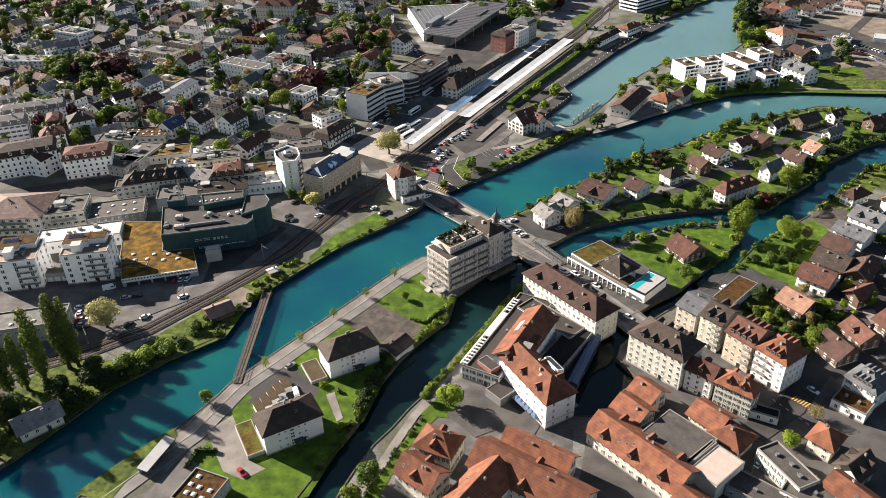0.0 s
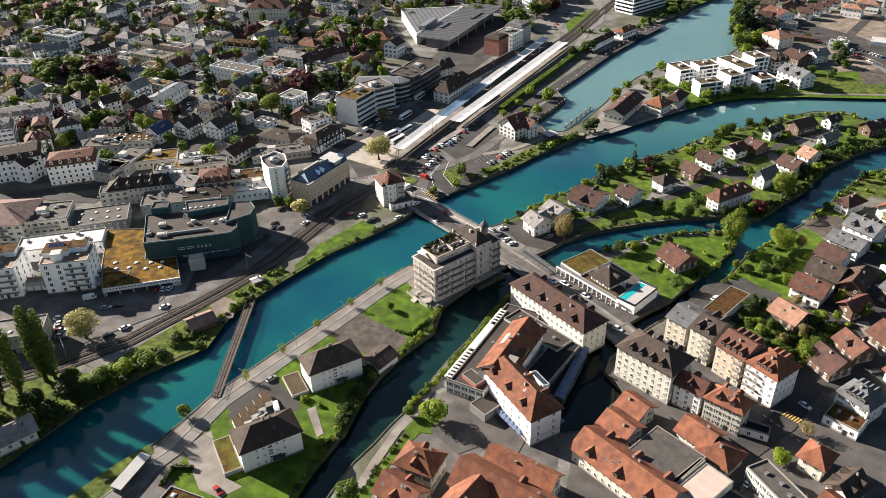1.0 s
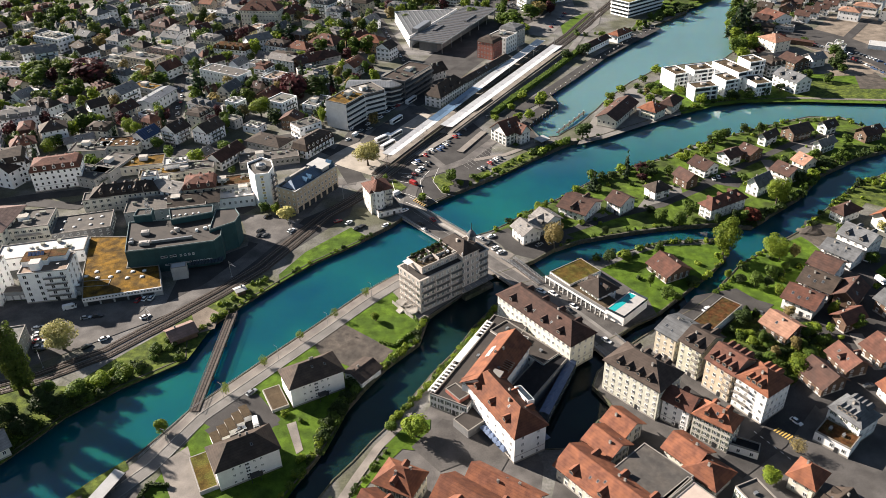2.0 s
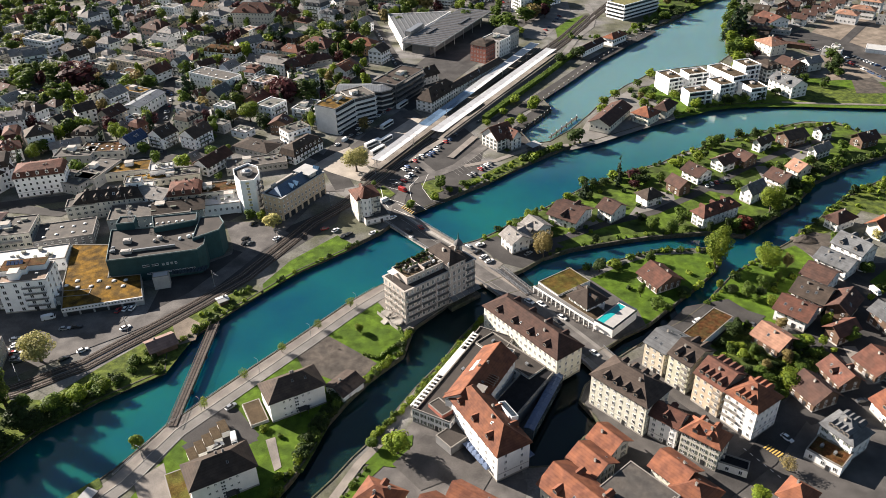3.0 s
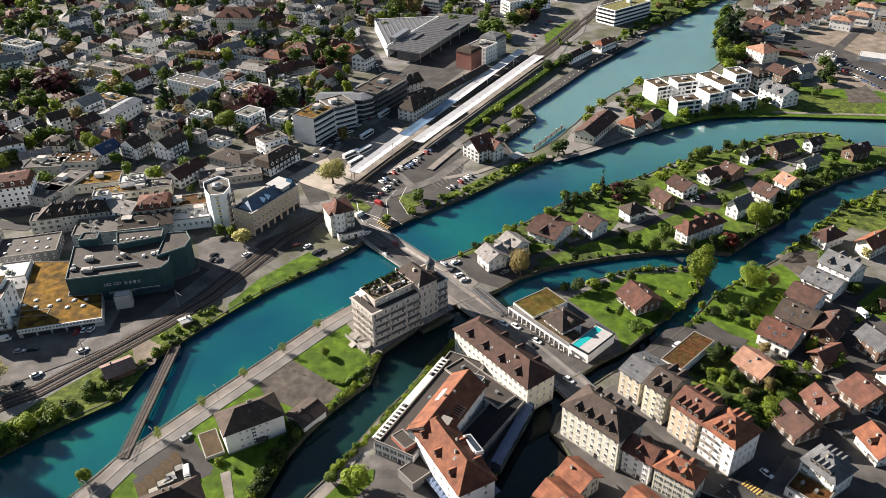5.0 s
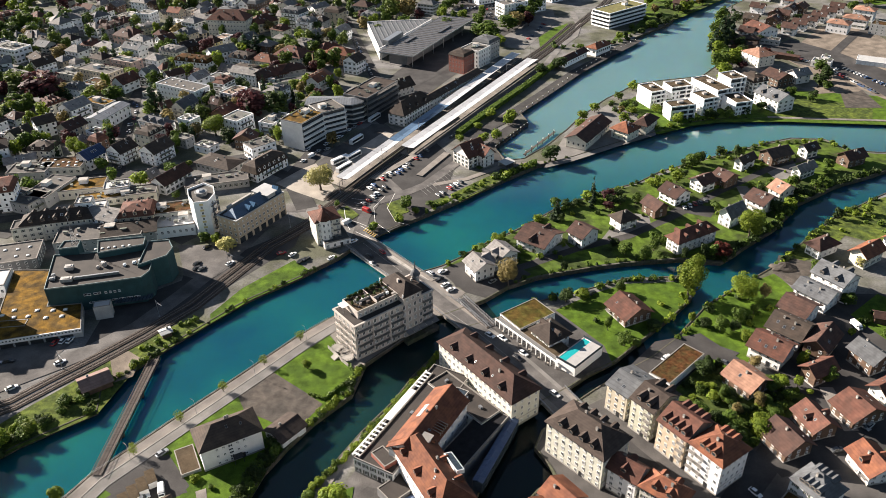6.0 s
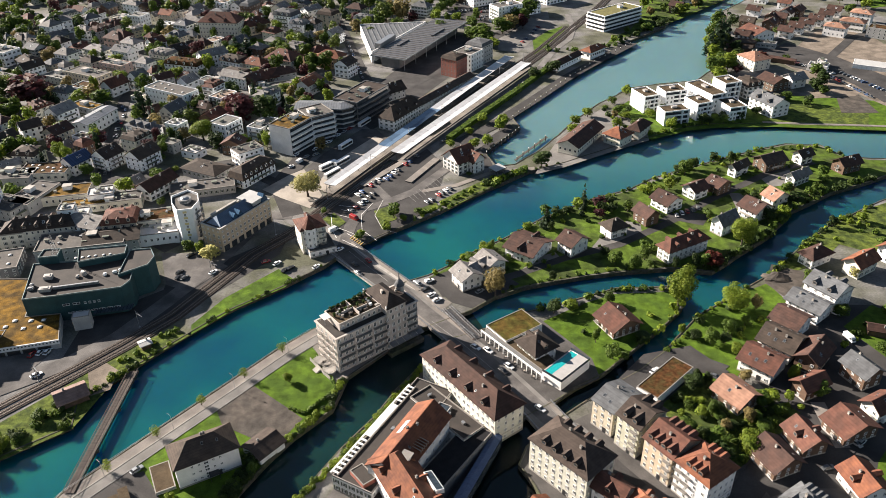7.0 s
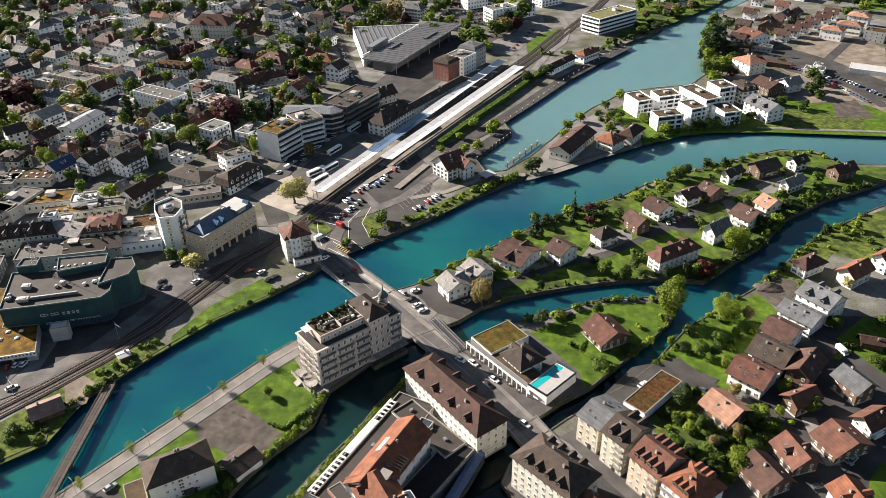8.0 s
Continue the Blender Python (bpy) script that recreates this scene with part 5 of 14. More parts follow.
    # openings
    if floors:
        fh = (ze - 0.2) / floors
        far = math.hypot(x - 25, y - 30) > 370
        hidden = stacks
        pane = (rnd.choice((0.95, 1.15, 1.4)), rnd.choice((1.3, 1.5, 1.7)), rnd.uniform(2.5, 3.9), rnd.random() < 0.4)
        for k, (nx, ny) in enumerate(((0, -1), (1, 0), (0, 1), (-1, 0))):
            a = radians(ang)
            gy = math.sin(a) * nx + math.cos(a) * ny
            length, off = (2 * hw, hd) if ny else (2 * hd, hw)
            rot = (0, 90, 180, 270)[k]
            if modern:
                n = max(1, int((length - 1) / (gap or 3.6)))
                me = window_mesh(1.5, 1.7, 0) if small else window_mesh(2.5, 2.0, 0)
            else:
                n = max(1, int((length - 1.2) / (gap or (2.7 if near else pane[2]))))
                me = window_mesh(1.0, 1.4, 0) if small else window_mesh(1.15, 1.55 if fh > 2.7 else 1.3, shutters or (rnd.random() < 0.3 and wc in ("white", "cream", "beige")))
            if bands:
                if k in bands:
                    for fl in range(floors):
                        z0 = fh * fl + 0.2
                        gb, sb = bmesh.new(), bmesh.new()
                        box(gb, -length / 2 + 0.4, -off - 0.02, z0 + 1.05, length / 2 - 0.4, -off + 0.2, z0 + fh - 0.25)
                        part("window_band", gb, GLASS, ob, at=pose(0, 0, 0, 0, 0, rot))
                        box(sb, -length / 2 + 0.1, -off - 1.3, z0 - 0.1, length / 2 - 0.1, -off - 0.004, z0 + 0.08)
                        box(sb, -length / 2 + 0.1, -off - 1.3, z0 + 0.08, length / 2 - 0.1, -off - 1.2, z0 + 1.05)
                        if fl:
                            part("balcony", sb, wall_m, ob, at=pose(0, 0, 0, 0, 0, rot))
                        else:
                            sb.free()
                continue
            low = plain_window(2.5, 2.0) if modern else plain_window(pane[0], pane[1], pane[3])
            if far and floors > 1 and not modern and k in (0, 3) and rnd.random() < 0.3:
                for fl in range(1, floors):
                    hidden.append((far_balcony(round(length * 0.6)), pose(0, 0, 0, 0, 0, rot) @ pose(0, -off, fh * fl + 0.1)))
            if stair:
                if k == 0:
                    for fl in range(floors):
                        for u in (-0.25, -0.14, 0.09, 0.2):
                            again("window", window_mesh(0.9, 0.9, 0), ob, pose(length * u, -off, fh * (fl + 0.55)))
                        again("stair_window", window_mesh(1.5, 1.0, 0), ob, pose(-length * 0.03, -off, fh * (fl + 0.9)))
                        again("stair_window", window_mesh(1.5, 1.0, 0), ob, pose(-length * 0.03, -off, fh * (fl + 0.45)))
                    bm = bmesh.new()
                    box(bm, -1.6, -2.2, 2.5, 1.6, 0.0, 2.7)
                    for s in (-1, 1):
                        box(bm, s * 1.45 - 0.07, -2.1, 0.0, s * 1.45 + 0.07, -1.96, 2.5)
                    part("entrance_canopy", bm, DARK, ob, at=pose(length * 0.05, -off - 0.004, 0))
                elif k == 3:
                    for fl in range(floors):
                        again("window", window_mesh(0.9, 0.9, 0), ob, pose(0, 0, 0, 0, 0, rot) @ pose(1.5, -off, fh * (fl + 0.55)))
                continue
            bal = set(rnd.sample(range(n), min(n, balconies))) if balconies else set()
            for fl in range(floors):
                for i in range(n):
                    u = -length / 2 + length * (i + 0.5) / n
                    z = fh * (fl + 0.56)
                    m = pose(0, 0, 0, 0, 0, rot) @ pose(u, -off, z)
                    if far or gy > 0.3:
                        hidden.append((low, m))
                    else:
                        again("window", me, ob, m)
                    if i in bal and fl > 0 and k in (0, 3):
                        again("balcony", balcony_mesh(2.6), ob, pose(0, 0, 0, 0, 0, rot) @ pose(u, -off, z - 1.05))
            if modern and k in (0, 3) and length > 7:
                for fl in range(1, floors):
                    again("balcony", balcony_mesh(round(length * 0.45)), ob, pose(0, 0, 0, 0, 0, rot) @ pose(length * 0.22, -off, fh * fl + 0.1))
        if rh and far:
            for i in range(rnd.choice((0, 1, 2, 3, 4))):
                s, cy = rnd.choice((0, 180)), D2 * rnd.uniform(0.3, 0.62)
                hidden.append((plain_window(1.15, 1.5), pose(0, 0, 0, 0, 0, s) @ pose(rnd.uniform(-0.5, 0.5) * (W2 - D2 * 0.4), -cy, ze + rh - cy * slope + 0.05, math.degrees(math.atan(slope)) - 90)))
        if hidden:
            joined("glazing", hidden, (WHITE, GLASS, CONCRETE, SHUTTER), ob)
        if near:
            bm = bmesh.new()
            box(bm, -0.6, -0.08, 0, 0.6, 0.0, 2.2, 0)
            part("door", bm, DARK, ob, at=pose(hw * 0.3, -hd - 0.06, 0.02))
    elif name == "shed" and wc != "wood":
        for i in range(max(1, int(2 * hw / 3.2))):
            bm = bmesh.new()
            box(bm, -1.2, -0.05, 0, 1.2, 0.0, 2.2)
            for j in range(4):
                box(bm, -1.2, -0.07, 0.1 + j * 0.52, 1.2, -0.05, 0.55 + j * 0.52)
            part("garage_door", bm, WHITE, ob, at=pose(-hw + 1.6 + i * 3.2, -hd - 0.004, 0))
    return ob


def grown(pts, k):
    """The closed outline with every side moved out by k."""
    if sum(a[0] * b[1] - b[0] * a[1] for a, b in zip(pts, pts[1:] + pts[:1])) < 0:
        k = -k
    out = []
    for i, c in enumerate(pts):
        a, b = Vector(pts[i - 1]), Vector(pts[(i + 1) % len(pts)])
        u, v = (Vector(c) - a).normalized(), (b - Vector(c)).normalized()
        n = Vector((u.y + v.y, -u.x - v.x)).normalized()
        out.append(tuple(Vector(c) + n * k / max(0.35, n.dot(Vector((v.y, -v.x))))))
    return out


def prism(name, pts, z0, z1, mats, parent, label="", grow=0.0):
    """An upright block over the outline pts, its sides moved out by grow."""
    bm = bmesh.new()
    slab(bm, [(*p, z1) for p in grown(pts, grow)], z1 - z0)
    bmesh.ops.recalc_face_normals(bm, faces=bm.faces)
    return part(name, bm, mats, parent, label)


def parapet_ring(pts, z, h, t, mat, parent):
    """A parapet of thickness t along the inside of the outline."""
    bm, n = bmesh.new(), len(pts)
    ins = grown(pts, -t)
    rings = [[bm.verts.new((*p, zz)) for p in q] for q, zz in ((pts, z), (pts, z + h), (ins, z + h), (ins, z))]
    for a, b in zip(rings, rings[1:]):
        for i in range(n):
            bm.faces.new((a[i], a[(i + 1) % n], b[(i + 1) % n], b[i]))
    bmesh.ops.recalc_face_normals(bm, faces=bm.faces)
    return part("parapet", bm, mat, parent)


def local(pts):
    """The outline about its own middle, and that middle."""
    cx, cy = sum(p[0] for p in pts) / len(pts), sum(p[1] for p in pts) / len(pts)
    return [(p[0] - cx, p[1] - cy) for p in pts], cx, cy


def wall_windows(a, b, zs, step, me, parent, name="window", ends=1.2):
    """Rows of one window along the wall from a to b, whose outer side is on the right hand."""
    d = Vector((b[0] - a[0], b[1] - a[1]))
    n = max(1, int((d.length - 2 * ends) / step))
    rot = math.degrees(math.atan2(d.y, d.x))
    for z in zs:
        for i in range(n):
            c = Vector(a) + d * ((ends + (d.length - 2 * ends) * (i + 0.5) / n) / d.length)
            again(name, me, parent, pose(c.x, c.y, z, 0, 0, rot))


def roof_units(ob, seed, spots, z):
    """Ventilation units on a flat roof: (x, y, length, width, height) each."""
    rnd = random.Random(seed)
    for x, y, a, b, c in spots:
        bm = bmesh.new()
        box(bm, -a / 2, -b / 2, 0.15, a / 2, b / 2, c)
        box(bm, -a * 0.3, -b * 0.3, c, a * 0.3, b * 0.3, c + 0.2)
        for s in (-1, 1):
            box(bm, s * a * 0.4 - 0.08, -b / 2, 0, s * a * 0.4 + 0.08, b / 2, 0.15)
        part("roof_unit", bm, rnd.choice((WHITE, STEEL, PARAPET)), ob, "rooftop ventilation unit", pose(x, y, z, 0, 0, rnd.choice((8, 8, 98))))


def cinema():
    """Cinema of teal metal: a long front block with a bent face, a taller hall behind and a stair block at its end."""
    front = [(-129.3, 301.8), (-116.3, 304.0), (-91.7, 309.4), (-89.6, 314.1), (-91.0, 322.0), (-94.0, 333.0), (-136.4, 328.3)]
    pts, cx, cy = local(front)
    ob = tagged(root("cinema", cx, cy), "dark teal metal-clad cinema with brown felted flat roofs", "cinema")
    teal, cap = WALLS["teal"], material("teal_coping", (0.17, 0.22, 0.22), 0.5, 0.3, spread=0.15)
    blocks = [(pts, 12.2), ([(x - cx, y - cy) for x, y in ((-95.5, 317.0), (-85.2, 324.2), (-84.4, 331.0), (-88.0, 337.6), (-97.0, 336.6))], 13.4),
              ([(x - cx, y - cy) for x, y in ((-115.3, 325.2), (-97.2, 331.6), (-98.6, 338.6), (-119.0, 335.6))], 14.8),
              ([(x - cx, y - cy) for x, y in ((-133.4, 328.0), (-125.4, 329.2), (-126.4, 335.4), (-133.6, 334.6))], 15.6)]
    for outline, h in blocks:
        prism("wall", outline, -0.3, h, teal, ob)
        prism("roof", outline, h + 0.004, h + 0.05, ROOFS["brownfelt"], ob, grow=-0.45)
        parapet_ring(outline, h + 0.002, 0.6, 0.22, cap, ob)
    a, b = pts[1], pts[2]
    wall_windows(a, b, (7.4,), 1.5, window_mesh(0.9, 1.1, 0), ob, ends=9)
    wall_windows(a, b, (3.4,), 3.0, window_mesh(2.4, 0.7, 0), ob, ends=2)
    wall_windows(a, (a[0] + (b[0] - a[0]) * 0.36, a[1] + (b[1] - a[1]) * 0.36), (7.6,), 3.4, window_mesh(2.8, 1.0, 0), ob, ends=0.6)
    # recessed strip and glazed canopy along the foot of the bent face
    bm = bmesh.new()
    slab(bm, [(pts[2][0] - 12, pts[2][1] - 5.2, 3.0), (pts[2][0] + 3.0, pts[2][1] - 2.2, 3.0), (pts[2][0] + 2.6, pts[2][1] + 1.5, 3.2), (pts[2][0] - 12, pts[2][1] - 2.8, 3.2)], 0.3)
    part("entrance_canopy", bm, ROOFS["glassroof"], ob)
    roof_units(ob, 5, ((-18, 1.0, 3.4, 2.6, 1.8), (-15.5, -8.0, 4.6, 2.4, 1.6), (-6, 1.6, 1.6, 1.2, 1.0), (-3.6, 3.0, 1.6, 1.4, 1.8), (-5.0, 4.4, 1.2, 1.2, 1.2), (5, 3.0, 1.6, 1.2, 0.9), (8.6, 4.6, 1.6, 1.4, 1.0), (10.5, 6.2, 1.5, 1.2, 0.9), (-22, -7, 2.2, 1.6, 1.1), (-22.5, -4.6, 1.4, 1.4, 1.3)), 12.25)
    for i in range(6):
        again("skylight", dome_mesh(1.2), ob, pose(-10.5 + i * 2.6 + (0.8 if i > 3 else 0), 12.6 + i * 0.55, 14.85, 0, 0, 15))
    # low duct wall across the main roof
    bm = bmesh.new()
    box(bm, -9, -0.35, 0.05, 9, 0.35, 1.3)
    part("duct", bm, STEEL, ob, "long metal roof duct", pose(-4, -5.2, 12.25, 0, 0, 12))
    # lattice aerial on the stair head
    bm = bmesh.new()
    for sx in (-1, 1):
        for sy in (-1, 1):
            slab(bm, [(sx * 1.1 - 0.09, sy * 1.1 - 0.09, 0), (sx * 1.1 + 0.09, sy * 1.1 - 0.09, 0), (sx * 0.25 + 0.07, sy * 0.25, 9), (sx * 0.25 - 0.07, sy * 0.25, 9)], 0.14)
    for k in range(7):
        w = 1.1 - 0.12 * k
        for s in (-1, 1):
            box(bm, -w, s * w - 0.05, k * 1.25, w, s * w + 0.05, k * 1.25 + 0.1)
            box(bm, s * w - 0.05, -w, k * 1.25, s * w + 0.05, w, k * 1.25 + 0.1)
    box(bm, -0.06, -0.06, 8.6, 0.06, 0.06, 14)
    part("aerial_mast", bm, STEEL, ob, "slim steel lattice aerial", pose(-127.5 - cx, 332.0 - cy, 15.65))
    return ob


def depot(outline, h):
    """Low hall with a mossy roof and a white fascia with a row of small square lights."""
    pts, cx, cy = local(outline)
    ob = tagged(root("depot", cx, cy), "low hall with a patchy yellowed moss roof and white fascia", "depot")
    prism("wall", pts, -0.3, h, WALLS["grey"], ob)
    prism("roof", pts, h + 0.004, h + 0.06, ROOFS["moss"], ob, "yellow and brown sedum roof", -0.35)
    parapet_ring(pts, h + 0.002, 0.3, 0.3, PARAPET_CAP, ob)
    a, b = pts[5], pts[4]
    d = Vector((b[0] - a[0], b[1] - a[1]))
    rot = math.degrees(math.atan2(d.y, d.x))
    m = pose(a[0], a[1], 0, 0, 0, rot)
    bm = bmesh.new()
    box(bm, 0, -0.25, h - 1.7, d.length, -0.004, h + 0.3)
    part("fascia", bm, WALLS["white"], ob, "pale fascia board", m)
    n = int(d.length / 1.25)
    def light(bm):
        box(bm, -0.3, -0.03, -0.3, 0.3, 0.0, 0.3)
    me = once(("fascia_light", 1), light, (GLASS,))
    for i in range(n):
        again("fascia_light", me, ob, m @ pose((i + 0.5) * d.length / n, -0.252, h - 0.55))
    for i in range(5):
        bm = bmesh.new()
        box(bm, -2.4, -0.06, 0, 2.4, 0, 2.0)
        part("gateway", bm, DARK, ob, at=m @ pose(4 + i * 5.6, -0.01, 0))
    for x, y in ((-11.7, -8.5), (-6.2, -10.0), (-8.3, -5.0), (-0.6, -9.4), (1.4, -5.4), (7.2, -10.6), (8.0, -5.6), (13.0, -5.2), (13.4, -9.8), (-14.5, -12.0), (-12.8, -15.2)):
        again("skylight", dome_mesh(1.8), ob, pose(x, y, h + 0.06, 0, 0, 12))


def tower(outline, h):
    """White tower with one rounded side, balconies on it and a drum on the roof."""
    pts, cx, cy = local(outline)
    ob = tagged(root("tower_block", cx, cy), "tall white rendered tower with yellow panels and a roof terrace", "tower")
    prism("wall", pts, -0.3, h, WALLS["chalk"], ob)
    prism("roof", pts, h + 0.004, h + 0.06, ROOFS["gravel"], ob, grow=-0.4)
    parapet_ring(pts, h + 0.002, 1.0, 0.3, WALLS["chalk"], ob)
    fh = h / 6
    a, b = Vector(pts[2]), Vector(pts[3])
    d = b - a
    rot = math.degrees(math.atan2(d.y, d.x))
    for i in range(5):
        c = a + d * 0.5
        again("window", window_mesh(1.0, 1.3, 0), ob, pose(c.x, c.y, fh * (i + 1.3), 0, 0, rot))
        bm = bmesh.new()
        box(bm, -0.9, -0.05, 0, 0.9, -0.004, 1.1)
        part("panel", bm, WALLS["yellow"], ob, "pale yellow facade panel", pose(c.x, c.y, fh * (i + 1.3) + 0.9, 0, 0, rot))
        for p, q in ((pts[3], pts[4]), (pts[4], pts[5])):
            e, g = Vector(p), Vector(q) - Vector(p)
            c2, r2 = e + g * 0.5, math.degrees(math.atan2(g.y, g.x))
            again("window", window_mesh(2.2, 1.8, 0), ob, pose(c2.x, c2.y, fh * (i + 1.35), 0, 0, r2))
            again("balcony", balcony_mesh(4.4), ob, pose(c2.x, c2.y, fh * (i + 1), 0, 0, r2))
    bm = bmesh.new()
    cyl(bm, 0, 0, h + 0.06, h + 1.7, 2.9, n=20)
    cyl(bm, 0, 0, h + 1.7, h + 1.9, 3.2, 3.0, n=20)
    part("roof_drum", bm, WALLS["smoke"], ob)
    bm = bmesh.new()
    cyl(bm, 0, 0, h + 1.9, h + 2.6, 2.0, 1.2, n=16)
    part("roof_drum_lid", bm, STEEL, ob)
    return ob


def office_block(x, y, w, d, ang, h):
    """Tan office block: four rows of windows, arcade at the foot, blue zinc roof set back behind the parapet with glazed gables."""
    ob = tagged(root("office_building", x, y, 0, ang), "tan rendered office building with a blue zinc roof and glazed dormers", "office building")
    W2, D2 = w / 2, d / 2
    bm = bmesh.new()
    box(bm, -W2, -D2, -0.3, W2, D2, h)
    part("wall", bm, WALLS["tan"], ob)
    parapet_ring([(-W2 - 0.2, -D2 - 0.2), (W2 + 0.2, -D2 - 0.2), (W2 + 0.2, D2 + 0.2), (-W2 - 0.2, D2 + 0.2)], h + 0.002, 0.35, 0.6, WALLS["grey"], ob)
    bm = bmesh.new()
    box(bm, -W2 + 0.5, -D2 + 0.5, h + 0.003, W2 - 0.5, D2 - 0.5, h + 0.08)
    part("roof", bm, ROOFS["brownfelt"], ob)
    # blue roof: slopes to all sides
    z0, z1 = h + 0.08, h + 3.4
    x0, x1, y0, y1 = -W2 + 1.8, W2 * 0.42, -D2 + 1.2, D2 - 2.2
    bm = bmesh.new()
    lo = [bm.verts.new(c) for c in ((x0, y0, z0), (x1, y0, z0), (x1, y1, z0), (x0, y1, z0))]
    hi = [bm.verts.new(c) for c in ((x0 + 3.2, 0.2, z1), (x1, 0.2, z1))]
    bm.faces.new(lo[::-1])
    for q in ((lo[0], lo[1], hi[1], hi[0]), (lo[1], lo[2], hi[1]), (lo[2], lo[3], hi[0], hi[1]), (lo[3], lo[0], hi[0])):
        bm.faces.new(q)
    part("zinc_roof", bm, ROOFS["bluegrey"], ob, "blue zinc hipped roof")
    bm = bmesh.new()
    slab(bm, [(x1 - 1.0, -D2 + 1.0, h + 2.6), (W2 - 1.0, -D2 + 1.0, h + 2.6), (W2 - 1.0, D2 - 1.0, h + 3.0), (x1 - 1.0, D2 - 1.0, h + 3.0)], 0.3)
    box(bm, x1 + 0.3, -D2 + 1.6, h + 0.08, W2 - 1.6, D2 - 1.6, h + 2.4)
    part("penthouse", bm, ROOFS["pale"], ob, "pale membrane-roofed penthouse")
    bm = bmesh.new()
    box(bm, -W2 + 6, D2 - 2.1, h + 0.08, W2 * 0.3, D2 - 0.8, h + 2.2)
    part("stair_housing", bm, CONCRETE, ob)
    for u in (-W2 * 0.32, -W2 * 0.12, W2 * 0.86):
        g = bmesh.new()
        r, zb, zt = (1.5, h + 0.1, h + 3.0) if u < W2 * 0.5 else (1.9, h + 0.1, h + 4.2)
        a = [g.verts.new(c) for c in ((u - r, -D2 + 0.8, zb), (u + r, -D2 + 0.8, zb), (u + r, -D2 + 0.8, zb + 1.2), (u, -D2 + 0.8, zt), (u - r, -D2 + 0.8, zb + 1.2))]
        b = [g.verts.new((q.co.x, -D2 + 4.6, q.co.z)) for q in a]
        g.faces.new(a)
        g.faces.new(b[::-1])
        for i in range(5):
            g.faces.new((a[i], b[i], b[(i + 1) % 5], a[(i + 1) % 5]))
        part("glazed_dormer", g, CANOPY_BLUE, ob, "blue-framed glazed gable dormer")
    me, small = window_mesh(1.2, 1.5, 0), window_mesh(0.8, 0.9, 0)
    for i in range(12):
        u = -W2 + w * (i + 0.5) / 12
        for k, z in enumerate((5.2, 8.1)):
            again("window", me, ob, pose(u, -D2, z))
        again("window", small, ob, pose(u, -D2, 10.9))
    for i in range(7):
        bm = bmesh.new()
        u = -W2 + w * (i + 0.5) / 7
        box(bm, u - 1.7, -D2 - 0.05, 0, u + 1.7, -D2 - 0.004, 3.2)
        part("shopfront", bm, GLASS, ob, "dark glazed arcade bay")
    for i in range(4):
        u = -D2 + d * (i + 0.5) / 4
        for z in (2.2, 5.2, 8.1):
            again("window", me, ob, pose(-W2, -u, z, 0, 0, 270))
        again("window", small, ob, pose(-W2, -u, 10.9, 0, 0, 270))
    return ob


CANOPY_BLUE = material("blue_glazing", (0.06, 0.12, 0.20), 0.15, 0.0, spread=0.2, scale=0.5, fine=2, stripes=(0.9, "Y", 0.5))


def corner_house(x, y, w, d, ang, h):
    """Cream corner house with an octagonal bay under a red pointed roof."""
    ob = house(x, y, w, d, ang, h, "hip", 3.6, "maroon", "cream", floors=4, near=1, gap=2.6, small=1, dormers=1, name="corner_house", category="house", label="cream corner house with a red-tiled roof and pointed bay turret")
    cx, cy, r = -w * 0.12, -d / 2 + 1.0, 2.9
    bm = bmesh.new()
    cyl(bm, cx, cy, -0.3, h + 0.9, r, n=8)
    part("bay_turret", bm, WALLS["white"], ob)
    bm = bmesh.new()
    cyl(bm, cx, cy, h + 0.9, h + 1.1, r + 0.5, n=8)
    cyl(bm, cx, cy, h + 1.1, h + 6.0, r + 0.45, 0.08, n=8)
    part("turret_roof", bm, ROOFS["maroon"], ob, "pointed red-tiled turret roof")
    for fl in range(4):
        for k in (4, 5, 6, 7):
            a = radians(k * 45 + 22.5)
            q = r * math.cos(radians(22.5))
            again("window", window_mesh(0.9, 1.5, 0), ob, pose(cx + q * math.cos(a), cy + q * math.sin(a), h / 4 * (fl + 0.56), 0, 0, k * 45 + 112.5))
        if fl:
            again("balcony", balcony_mesh(3.2), ob, pose(w * 0.3, -d / 2 + 0.7, h / 4 * fl + 0.2))
    return ob


